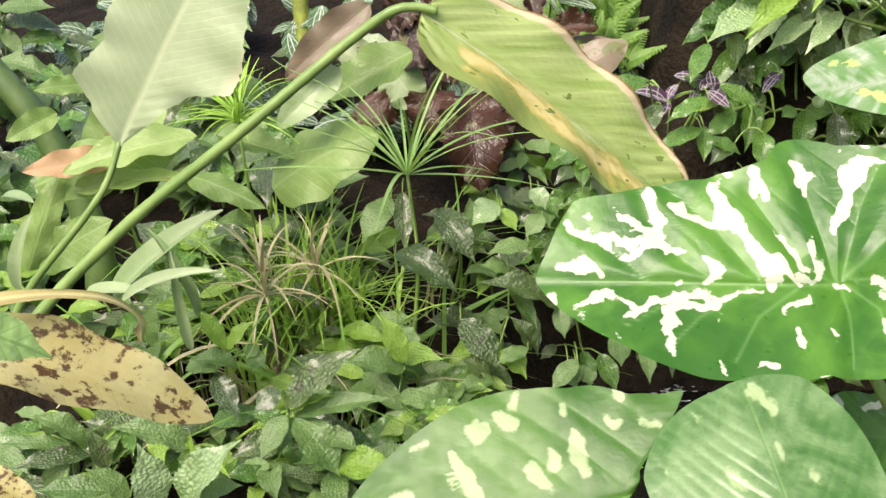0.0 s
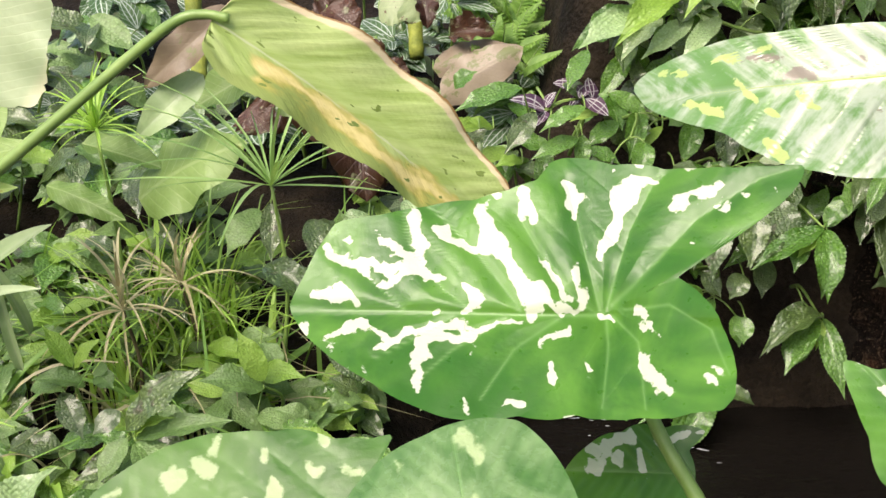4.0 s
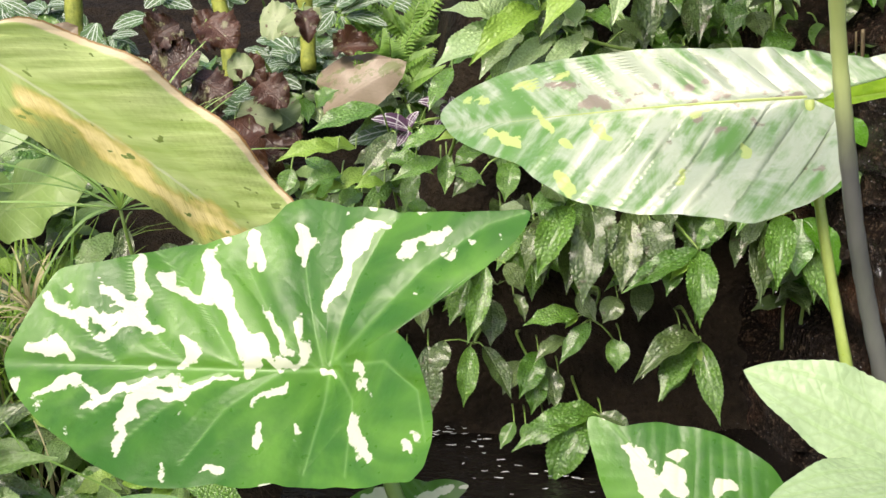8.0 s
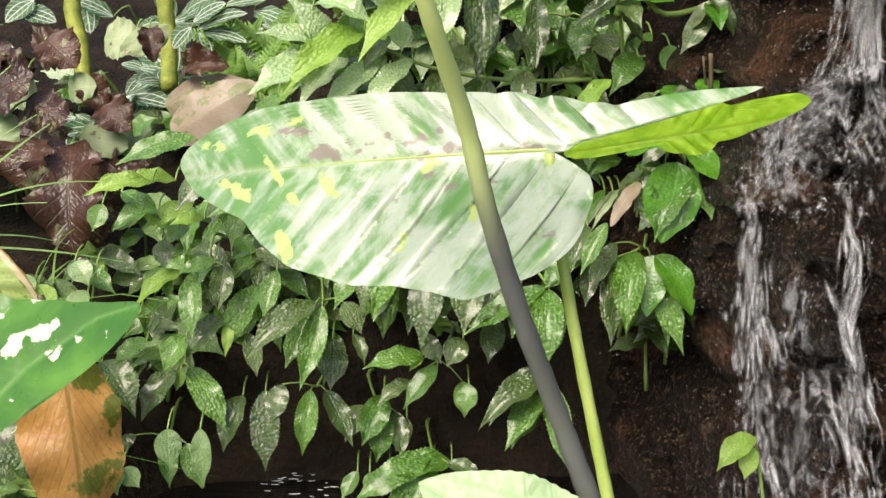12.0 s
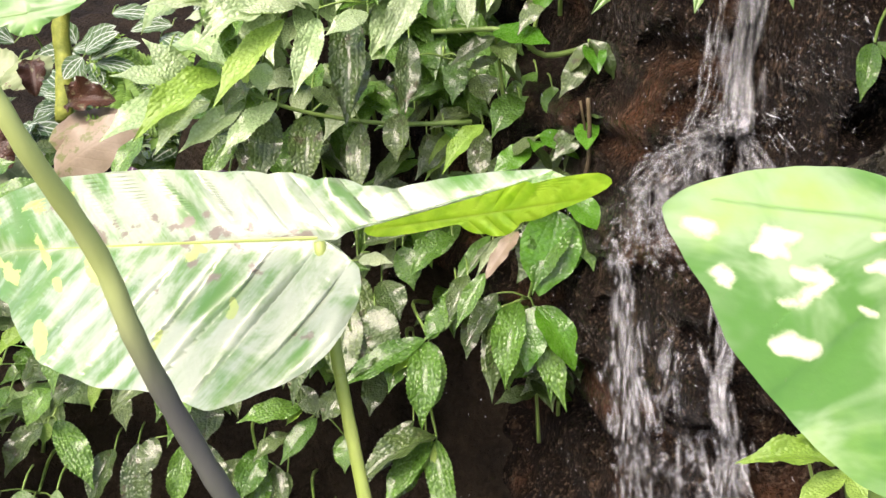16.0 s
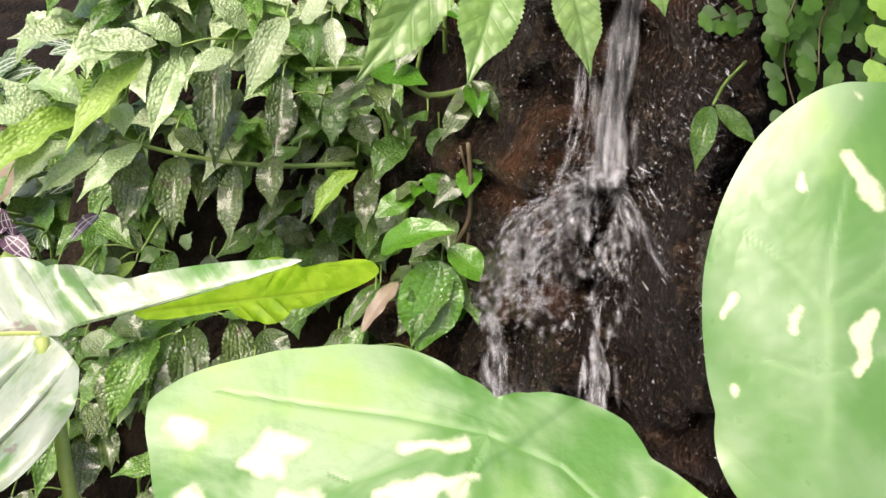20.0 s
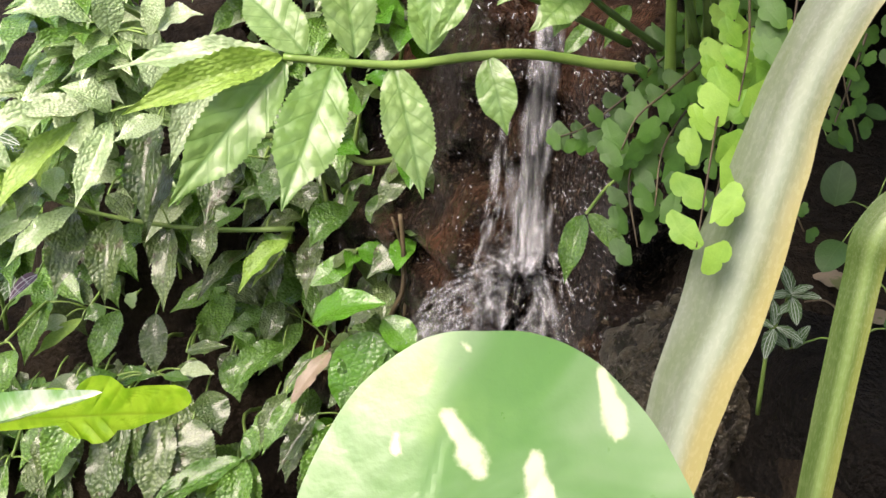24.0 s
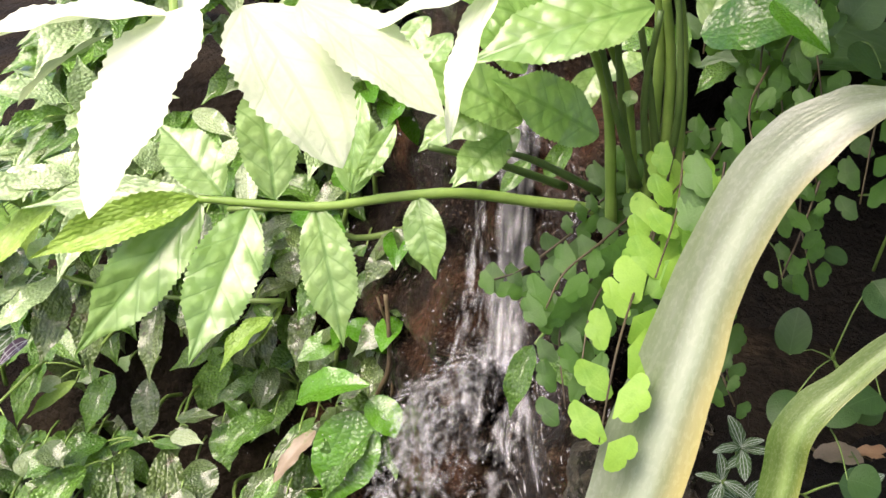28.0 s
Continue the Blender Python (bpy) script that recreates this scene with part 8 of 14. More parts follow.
leaf(p, "pilea_dark", (0.3839, 1.48, -0.02471), (0.4189, 1.434, -0.07826), (0.286, -0.54, 0.971), 0.966)
tube(p, "leaf_stalk", [(0.3723, 1.495, -0.02833), (0.3781, 1.488, -0.02252), (0.3839, 1.48, -0.02471)], 0.00132, 0.00099, "stem", 2, 4)
leaf(p, "pilea_dark", (0.333, 1.48, -0.01654), (0.3205, 1.453, -0.05548), (0.0243, -0.532, 0.966), 1.39)
tube(p, "leaf_stalk", [(0.3723, 1.495, -0.02833), (0.3527, 1.488, -0.01844), (0.333, 1.48, -0.01654)], 0.00132, 0.00099, "stem", 2, 4)
leaf(p, "pilea", (0.4556, 1.48, -0.03315), (0.4286, 1.442, -0.0814), (0.257, -0.54, 0.974), 1.12)
tube(p, "leaf_stalk", [(0.4556, 1.52, -0.02715), (0.4556, 1.5, -0.02615), (0.4556, 1.48, -0.03315)], 0.00132, 0.00099, "stem", 2, 4)
leaf(p, "pilea_dark", (0.4828, 1.48, -0.06437), (0.4689, 1.456, -0.09789), (-0.103, -0.526, 0.984), 1.59)
tube(p, "leaf_stalk", [(0.4828, 1.52, -0.05837), (0.4828, 1.5, -0.05737), (0.4828, 1.48, -0.06437)], 0.00132, 0.00099, "stem", 2, 4)
p = thing("quilted_herb", (0.1928, 1.605, -0.09539), "quilted dark green herb with toothed leaves hanging over the pool", "plant", "bank herbs")
tube(p, "stem", [(0.1928, 1.605, -0.09539), (0.1919, 1.54, -0.07039), (0.1928, 1.475, -0.08539)], 0.00286, 0.00154, "stem", 4, 5)
leaf(p, "pilea", (0.1926, 1.46, -0.08086), (0.1998, 1.423, -0.1248), (0.183, -0.514, 0.987), 0.934)
tube(p, "leaf_stalk", [(0.1928, 1.475, -0.08539), (0.1927, 1.468, -0.07913), (0.1926, 1.46, -0.08086)], 0.00132, 0.00099, "stem", 2, 4)
leaf(p, "pilea", (0.2161, 1.46, -0.08503), (0.2377, 1.427, -0.1282), (0.0097, -0.511, 0.989), 1.31)
tube(p, "leaf_stalk", [(0.1928, 1.475, -0.08539), (0.2045, 1.468, -0.08121), (0.2161, 1.46, -0.08503)], 0.00132, 0.00099, "stem", 2, 4)
leaf(p, "pilea_dark", (0.156, 1.46, -0.07269), (0.1335, 1.449, -0.08905), (0.301, -0.516, 0.983), 1.36)
tube(p, "leaf_stalk", [(0.1928, 1.475, -0.08539), (0.1744, 1.468, -0.07504), (0.156, 1.46, -0.07269)], 0.00132, 0.00099, "stem", 2, 4)
leaf(p, "pilea_dark", (0.125, 1.46, 0.02528), (0.1712, 1.411, -0.02344), (0.17, -0.525, 0.949), 1.14)
tube(p, "leaf_stalk", [(0.125, 1.5, 0.03128), (0.125, 1.48, 0.03228), (0.125, 1.46, 0.02528)], 0.00132, 0.00099, "stem", 2, 4)
leaf(p, "pilea_dark", (0.1081, 1.46, -0.01151), (0.1271, 1.414, -0.06922), (0.376, -0.523, 0.961), 0.874)
tube(p, "leaf_stalk", [(0.1081, 1.5, -0.005513), (0.1081, 1.48, -0.004513), (0.1081, 1.46, -0.01151)], 0.00132, 0.00099, "stem", 2, 4)
p = thing("quilted_herb", (0.1966, 1.615, 0.1334), "quilted dark green herb with toothed leaves hanging over the pool", "plant", "bank herbs")
tube(p, "stem", [(0.1966, 1.615, 0.1334), (0.2079, 1.55, 0.1584), (0.1966, 1.485, 0.1434)], 0.00286, 0.00154, "stem", 4, 5)
leaf(p, "pilea_young", (0.2255, 1.47, 0.2432), (0.1688, 1.451, 0.2428), (0.00284, -0.561, 0.867), 0.884)
tube(p, "leaf_stalk", [(0.2255, 1.51, 0.2492), (0.2255, 1.49, 0.2502), (0.2255, 1.47, 0.2432)], 0.00132, 0.00099, "stem", 2, 4)
leaf(p, "pilea", (0.1645, 1.47, 0.2303), (0.2127, 1.441, 0.2064), (0.389, -0.563, 0.872), 1.15)
tube(p, "leaf_stalk", [(0.1645, 1.51, 0.2363), (0.1645, 1.49, 0.2373), (0.1645, 1.47, 0.2303)], 0.00132, 0.00099, "stem", 2, 4)
leaf(p, "pilea_young", (0.2438, 1.47, 0.2165), (0.1895, 1.442, 0.1946), (0.164, -0.563, 0.879), 0.901)
tube(p, "leaf_stalk", [(0.2438, 1.51, 0.2225), (0.2438, 1.49, 0.2235), (0.2438, 1.47, 0.2165)], 0.00132, 0.00099, "stem", 2, 4)
leaf(p, "pilea", (0.2911, 1.47, 0.1756), (0.308, 1.457, 0.1596), (0.161, -0.562, 0.897), 1.93)
tube(p, "leaf_stalk", [(0.2911, 1.51, 0.1816), (0.2911, 1.49, 0.1826), (0.2911, 1.47, 0.1756)], 0.00132, 0.00099, "stem", 2, 4)
leaf(p, "pilea", (0.2636, 1.47, 0.1482), (0.2233, 1.456, 0.1365), (0.222, -0.558, 0.907), 1.17)
tube(p, "leaf_stalk", [(0.2636, 1.51, 0.1542), (0.2636, 1.49, 0.1552), (0.2636, 1.47, 0.1482)], 0.00132, 0.00099, "stem", 2, 4)
leaf(p, "pilea", (0.107, 1.47, 0.132), (0.1534, 1.445, 0.1158), (0.294, -0.542, 0.908), 1.17)
tube(p, "leaf_stalk", [(0.107, 1.51, 0.138), (0.107, 1.49, 0.139), (0.107, 1.47, 0.132)], 0.00132, 0.00099, "stem", 2, 4)
leaf(p, "pilea_dark", (0.1274, 1.47, 0.1423), (0.09197, 1.458, 0.1403), (0.173, -0.542, 0.905), 1.72)
tube(p, "leaf_stalk", [(0.1274, 1.51, 0.1483), (0.1274, 1.49, 0.1493), (0.1274, 1.47, 0.1423)], 0.00132, 0.00099, "stem", 2, 4)
leaf(p, "pilea", (0.1777, 1.47, 0.04933), (0.1413, 1.448, 0.02738), (0.0312, -0.531, 0.94), 1.24)
tube(p, "leaf_stalk", [(0.1777, 1.51, 0.05533), (0.1777, 1.49, 0.05633), (0.1777, 1.47, 0.04933)], 0.00132, 0.00099, "stem", 2, 4)
leaf(p, "pilea", (0.2243, 1.47, 0.05253), (0.2, 1.445, 0.01726), (0.0961, -0.537, 0.941), 1.33)
tube(p, "leaf_stalk", [(0.2243, 1.51, 0.05853), (0.2243, 1.49, 0.05953), (0.2243, 1.47, 0.05253)], 0.00132, 0.00099, "stem", 2, 4)
leaf(p, "pilea_young", (0.1745, 1.47, 0.08905), (0.1532, 1.461, 0.08252), (0.258, -0.542, 0.927), 1.85)
tube(p, "leaf_stalk", [(0.1745, 1.51, 0.09505), (0.1745, 1.49, 0.09605), (0.1745, 1.47, 0.08905)], 0.00132, 0.00099, "stem", 2, 4)
p = thing("quilted_herb", (0.6633, 1.645, 0.4081), "quilted dark green herb with toothed leaves hanging over the pool", "plant", "bank herbs")
tube(p, "stem", [(0.6633, 1.645, 0.4081), (0.6669, 1.58, 0.4331), (0.6633, 1.515, 0.4181)], 0.00286, 0.00154, "stem", 4, 5)
leaf(p, "pilea_dark", (0.58, 1.5, 0.4267), (0.5623, 1.446, 0.3595), (-0.164, -0.589, 0.788), 1)
tube(p, "leaf_stalk", [(0.58, 1.54, 0.4327), (0.58, 1.52, 0.4337), (0.58, 1.5, 0.4267)], 0.00132, 0.00099, "stem", 2, 4)
leaf(p, "pilea_dark", (0.63, 1.5, 0.4204), (0.6188, 1.466, 0.3706), (0.145, -0.595, 0.791), 1.22)
tube(p, "leaf_stalk", [(0.6633, 1.515, 0.4181), (0.6467, 1.508, 0.4232), (0.63, 1.5, 0.4204)], 0.00132, 0.00099, "stem", 2, 4)
leaf(p, "pilea", (0.6801, 1.5, 0.4203), (0.6724, 1.475, 0.3749), (-0.063, -0.588, 0.79), 1.19)
tube(p, "leaf_stalk", [(0.6633, 1.515, 0.4181), (0.6717, 1.508, 0.4232), (0.6801, 1.5, 0.4203)], 0.00132, 0.00099, "stem", 2, 4)
leaf(p, "pilea", (0.7454, 1.5, 0.3763), (0.7136, 1.469, 0.3416), (0.0252, -0.583, 0.809), 1.29)
tube(p, "leaf_stalk", [(0.7454, 1.54, 0.3823), (0.7454, 1.52, 0.3833), (0.7454, 1.5, 0.3763)], 0.00132, 0.00099, "stem", 2, 4)
leaf(p, "pilea", (0.7795, 1.5, 0.3889), (0.7802, 1.477, 0.3554), (-0.091, -0.578, 0.803), 1.61)
tube(p, "leaf_stalk", [(0.7795, 1.54, 0.3949), (0.7795, 1.52, 0.3959), (0.7795, 1.5, 0.3889)], 0.00132, 0.00099, "stem", 2, 4)
leaf(p, "pilea_dark", (0.6998, 1.5, 0.4016), (0.711, 1.482, 0.3735), (-0.0282, -0.586, 0.798), 2.14)
tube(p, "leaf_stalk", [(0.6633, 1.515, 0.4181), (0.6815, 1.508, 0.4139), (0.6998, 1.5, 0.4016)], 0.00132, 0.00099, "stem", 2, 4)
leaf(p, "pilea", (0.6642, 1.5, 0.3446), (0.6883, 1.485, 0.3285), (0.128, -0.587, 0.824), 1.16)
tube(p, "leaf_stalk", [(0.6642, 1.54, 0.3506), (0.6642, 1.52, 0.3516), (0.6642, 1.5, 0.3446)], 0.00132, 0.00099, "stem", 2, 4)
leaf(p, "pilea_dark", (0.4673, 1.5, 0.358), (0.4547, 1.476, 0.3249), (-0.043, -0.587, 0.818), 2.07)
tube(p, "leaf_stalk", [(0.4673, 1.54, 0.364), (0.4673, 1.52, 0.365), (0.4673, 1.5, 0.358)], 0.00132, 0.00099, "stem", 2, 4)
p = thing("quilted_herb", (0.7564, 1.585, 0.1539), "quilted dark green herb with toothed leaves hanging over the pool", "plant", "bank herbs")
tube(p, "stem", [(0.7564, 1.585, 0.1539), (0.7705, 1.52, 0.1789), (0.7564, 1.455, 0.1639)], 0.00286, 0.00154, "stem", 4, 5)
leaf(p, "pilea", (0.7438, 1.44, 0.166), (0.7267, 1.38, 0.09019), (-0.215, -0.55, 0.903), 0.8)
tube(p, "leaf_stalk", [(0.7564, 1.455, 0.1639), (0.7501, 1.448, 0.169), (0.7438, 1.44, 0.166)], 0.00132, 0.00099, "stem", 2, 4)
leaf(p, "pilea", (0.7601, 1.44, 0.1625), (0.7929, 1.381, 0.06315), (-0.337, -0.545, 0.904), 0.677)
tube(p, "leaf_stalk", [(0.7564, 1.455, 0.1639), (0.7582, 1.448, 0.1672), (0.7601, 1.44, 0.1625)], 0.00132, 0.00099, "stem", 2, 4)
leaf(p, "pilea_dark", (0.7283, 1.44, 0.1559), (0.7154, 1.396, 0.07787), (-0.00911, -0.555, 0.908), 0.703)
tube(p, "leaf_stalk", [(0.7564, 1.455, 0.1639), (0.7423, 1.448, 0.1639), (0.7283, 1.44, 0.1559)], 0.00132, 0.00099, "stem", 2, 4)
leaf(p, "pilea_dark", (0.7207, 1.44, 0.1764), (0.6858, 1.405, 0.129), (-0.21, -0.553, 0.899), 0.926)
tube(p, "leaf_stalk", [(0.7564, 1.455, 0.1639), (0.7386, 1.448, 0.1742), (0.7207, 1.44, 0.1764)], 0.00132, 0.00099, "stem", 2, 4)
leaf(p, "pilea_dark", (0.7945, 1.44, 0.2621), (0.7379, 1.403, 0.2026), (0.0671, -0.566, 0.863), 1.52)
tube(p, "leaf_stalk", [(0.7945, 1.48, 0.2681), (0.7945, 1.46, 0.2691), (0.7945, 1.44, 0.2621)], 0.00132, 0.00099, "stem", 2, 4)
leaf(p, "pilea", (0.7945, 1.44, 0.2621), (0.7522, 1.385, 0.1957), (-0.149, -0.561, 0.862), 0.902)
tube(p, "leaf_stalk", [(0.7945, 1.48, 0.2681), (0.7945, 1.46, 0.2691), (0.7945, 1.44, 0.2621)], 0.00132, 0.00099, "stem", 2, 4)
leaf(p, "pilea", (0.8066, 1.44, 0.2685), (0.8178, 1.404, 0.2148), (-0.145, -0.56, 0.859), 1.32)
tube(p, "leaf_stalk", [(0.8066, 1.48, 0.2745), (0.8066, 1.46, 0.2755), (0.8066, 1.44, 0.2685)], 0.00132, 0.00099, "stem", 2, 4)
p = thing("quilted_herb", (0.6302, 1.595, 0.06634), "quilted dark green herb with toothed leaves hanging over the pool", "plant", "bank herbs")
tube(p, "stem", [(0.6302, 1.595, 0.06634), (0.6234, 1.53, 0.09134), (0.6302, 1.465, 0.07634)], 0.00286, 0.00154, "stem", 4, 5)
leaf(p, "pilea_dark", (0.6894, 1.45, 0.1934), (0.6674, 1.416, 0.1519), (-0.0467, -0.562, 0.892), 0.876)
tube(p, "leaf_stalk", [(0.6894, 1.49, 0.1994), (0.6894, 1.47, 0.2004), (0.6894, 1.45, 0.1934)], 0.00132, 0.00099, "stem", 2, 4)
leaf(p, "pilea_dark", (0.7162, 1.45, 0.2333), (0.6862, 1.43, 0.2003), (-0.318, -0.559, 0.875), 0.413)
tube(p, "leaf_stalk", [(0.7162, 1.49, 0.2393), (0.7162, 1.47, 0.2403), (0.7162, 1.45, 0.2333)], 0.00132, 0.00099, "stem", 2, 4)
leaf(p, "pilea", (0.6771, 1.45, 0.1799), (0.6653, 1.422, 0.143), (0.0759, -0.564, 0.898), 1.32)
tube(p, "leaf_stalk", [(0.6771, 1.49, 0.1859), (0.6771, 1.47, 0.1869), (0.6771, 1.45, 0.1799)], 0.00132, 0.00099, "stem", 2, 4)
leaf(p, "pilea_dark", (0.595, 1.45, 0.1114), (0.5454, 1.425, 0.0734), (0.0355, -0.556, 0.926), 1.15)
tube(p, "leaf_stalk", [(0.595, 1.49, 0.1174), (0.595, 1.47, 0.1184), (0.595, 1.45, 0.1114)], 0.00132, 0.00099, "stem", 2, 4)
leaf(p, "pilea", (0.6212, 1.45, 0.1112), (0.6028, 1.414, 0.07041), (0.0535, -0.556, 0.926), 1.13)
tube(p, "leaf_stalk", [(0.6302, 1.465, 0.07634), (0.6257, 1.458, 0.09778), (0.6212, 1.45, 0.1112)], 0.00132, 0.00099, "stem", 2, 4)
leaf(p, "pilea", (0.6505, 1.45, 0.1145), (0.6388, 1.409, 0.03702), (0.178, -0.559, 0.925), 0.941)
tube(p, "leaf_stalk", [(0.6302, 1.465, 0.07634), (0.6403, 1.458, 0.09942), (0.6505, 1.45, 0.1145)], 0.00132, 0.00099, "stem", 2, 4)
leaf(p, "pilea_dark", (0.6304, 1.45, 0.01749), (0.5787, 1.412, -0.04007), (-0.286, -0.531, 0.96), 0.862)
tube(p, "leaf_stalk", [(0.6304, 1.49, 0.02349), (0.6304, 1.47, 0.02449), (0.6304, 1.45, 0.01749)], 0.00132, 0.00099, "stem", 2, 4)
leaf(p, "pilea", (0.6445, 1.45, -0.00491), (0.6058, 1.412, -0.07033), (-0.206, -0.529, 0.967), 1.1)
tube(p, "leaf_stalk", [(0.6445, 1.49, 0.00109), (0.6445, 1.47, 0.00209), (0.6445, 1.45, -0.00491)], 0.00132, 0.00099, "stem", 2, 4)
leaf(p, "pilea_dark", (0.5499, 1.45, 0.05481), (0.5296, 1.432, 0.02736), (0.2, -0.552, 0.948), 1.7)
tube(p, "leaf_stalk", [(0.5499, 1.49, 0.06081), (0.5499, 1.47, 0.06181), (0.5499, 1.45, 0.05481)], 0.00132, 0.00099, "stem", 2, 4)
leaf(p, "pilea", (0.5571, 1.45, -0.003956), (0.5531, 1.431, -0.0351), (-0.211, -0.531, 0.968), 1.75)
tube(p, "leaf_stalk", [(0.5571, 1.49, 0.002044), (0.5571, 1.47, 0.003044), (0.5571, 1.45, -0.003956)], 0.00132, 0.00099, "stem", 2, 4)
leaf(p, "pilea", (0.5375, 1.45, -0.1107), (0.4422, 1.42, -0.1147), (0.19, -0.523, 1), 0.816)
tube(p, "leaf_stalk", [(0.5375, 1.49, -0.1047), (0.5375, 1.47, -0.1037), (0.5375, 1.45, -0.1107)], 0.00132, 0.00099, "stem", 2, 4)
leaf(p, "pilea", (0.5169, 1.45, -0.1144), (0.4621, 1.419, -0.1379), (0.0447, -0.518, 1.01), 1.22)
tube(p, "leaf_stalk", [(0.5169, 1.49, -0.1084), (0.5169, 1.47, -0.1074), (0.5169, 1.45, -0.1144)], 0.00132, 0.00099, "stem", 2, 4)
leaf(p, "pilea_young", (0.4618, 1.45, -0.1175), (0.4824, 1.436, -0.1327), (-0.157, -0.511, 1.01), 1.4)
tube(p, "leaf_stalk", [(0.4618, 1.49, -0.1115), (0.4618, 1.47, -0.1105), (0.4618, 1.45, -0.1175)], 0.00132, 0.00099, "stem", 2, 4)

# ---- pale herbs of the upper bank ----
p = thing("quilted_herb", (0.4906, 1.595, 0.4496), "pale green quilted herb with broad glossy toothed leaves", "plant", "bank herbs")
tube(p, "stem", [(0.4906, 1.595, 0.4496), (0.4955, 1.53, 0.4746), (0.4906, 1.465, 0.4596)], 0.00286, 0.00154, "stem", 4, 5)
leaf(p, "pilea_pale", (0.5004, 1.45, 0.472), (0.4207, 1.409, 0.4484), (-0.0972, -0.577, 0.796), 0.783)
tube(p, "leaf_stalk", [(0.4906, 1.465, 0.4596), (0.4955, 1.458, 0.4698), (0.5004, 1.45, 0.472)], 0.00132, 0.00099, "stem", 2, 4)
leaf(p, "pilea_young", (0.5033, 1.45, 0.4666), (0.4364, 1.391, 0.3908), (-0.117, -0.576, 0.799), 0.658)
tube(p, "leaf_stalk", [(0.4906, 1.465, 0.4596), (0.4969, 1.457, 0.4671), (0.5033, 1.45, 0.4666)], 0.00132, 0.00099, "stem", 2, 4)
leaf(p, "pilea_young", (0.4419, 1.45, 0.4137), (0.3585, 1.388, 0.3589), (0.164, -0.574, 0.826), 0.682)
tube(p, "leaf_stalk", [(0.4419, 1.49, 0.4197), (0.4419, 1.47, 0.4207), (0.4419, 1.45, 0.4137)], 0.00132, 0.00099, "stem", 2, 4)
leaf(p, "pilea_pale", (0.4605, 1.45, 0.3831), (0.395, 1.419, 0.3392), (0.306, -0.578, 0.842), 0.808)
tube(p, "leaf_stalk", [(0.4605, 1.49, 0.3891), (0.4605, 1.47, 0.3901), (0.4605, 1.45, 0.3831)], 0.00132, 0.00099, "stem", 2, 4)
leaf(p, "pilea_pale", (0.4926, 1.45, 0.3831), (0.4383, 1.406, 0.3383), (0.0668, -0.573, 0.841), 0.718)
tube(p, "leaf_stalk", [(0.4926, 1.49, 0.3891), (0.4926, 1.47, 0.3901), (0.4926, 1.45, 0.3831)], 0.00132, 0.00099, "stem", 2, 4)
leaf(p, "pilea_pale", (0.3887, 1.45, 0.4403), (0.4556, 1.419, 0.4195), (0.203, -0.571, 0.811), 0.846)
tube(p, "leaf_stalk", [(0.3887, 1.49, 0.4463), (0.3887, 1.47, 0.4473), (0.3887, 1.45, 0.4403)], 0.00132, 0.00099, "stem", 2, 4)
leaf(p, "pilea_pale", (0.5148, 1.45, 0.4796), (0.4368, 1.431, 0.4805), (0.311, -0.593, 0.795), 0.882)
tube(p, "leaf_stalk", [(0.4906, 1.465, 0.4596), (0.5027, 1.457, 0.4736), (0.5148, 1.45, 0.4796)], 0.00132, 0.00099, "stem", 2, 4)
leaf(p, "pilea_pale", (0.4798, 1.45, 0.4237), (0.4814, 1.43, 0.3948), (-0.114, -0.57, 0.82), 1.55)
tube(p, "leaf_stalk", [(0.4906, 1.465, 0.4596), (0.4852, 1.457, 0.4457), (0.4798, 1.45, 0.4237)], 0.00132, 0.00099, "stem", 2, 4)
p = thing("quilted_herb", (0.5858, 1.585, 0.4732), "pale green quilted herb with broad glossy toothed leaves", "plant", "bank herbs")
tube(p, "stem", [(0.5858, 1.585, 0.4732), (0.5937, 1.52, 0.4982), (0.5858, 1.455, 0.4832)], 0.00286, 0.00154, "stem", 4, 5)
leaf(p, "pilea_pale", (0.5372, 1.44, 0.4705), (0.5154, 1.387, 0.4025), (0.146, -0.588, 0.8), 0.835)
tube(p, "leaf_stalk", [(0.5372, 1.48, 0.4765), (0.5372, 1.46, 0.4775), (0.5372, 1.44, 0.4705)], 0.00132, 0.00099, "stem", 2, 4)
leaf(p, "pilea_dark", (0.5292, 1.44, 0.4007), (0.5577, 1.422, 0.3799), (0.289, -0.586, 0.836), 1.38)
tube(p, "leaf_stalk", [(0.5292, 1.48, 0.4067), (0.5292, 1.46, 0.4077), (0.5292, 1.44, 0.4007)], 0.00132, 0.00099, "stem", 2, 4)
leaf(p, "pilea_pale", (0.5388, 1.44, 0.4802), (0.4928, 1.436, 0.5019), (0.14, -0.589, 0.795), 1.26)
tube(p, "leaf_stalk", [(0.5858, 1.455, 0.4832), (0.5623, 1.447, 0.4857), (0.5388, 1.44, 0.4802)], 0.00132, 0.00099, "stem", 2, 4)
leaf(p, "pilea_pale", (0.5868, 1.44, 0.4749), (0.5455, 1.419, 0.457), (0.0807, -0.59, 0.798), 1.21)
tube(p, "leaf_stalk", [(0.5858, 1.455, 0.4832), (0.5863, 1.447, 0.483), (0.5868, 1.44, 0.4749)], 0.00132, 0.00099, "stem", 2, 4)
leaf(p, "pilea_pale", (0.637, 1.44, 0.5069), (0.6029, 1.39, 0.4406), (0.154, -0.598, 0.782), 0.751)
tube(p, "leaf_stalk", [(0.637, 1.48, 0.5129), (0.637, 1.46, 0.5139), (0.637, 1.44, 0.5069)], 0.00132, 0.00099, "stem", 2, 4)
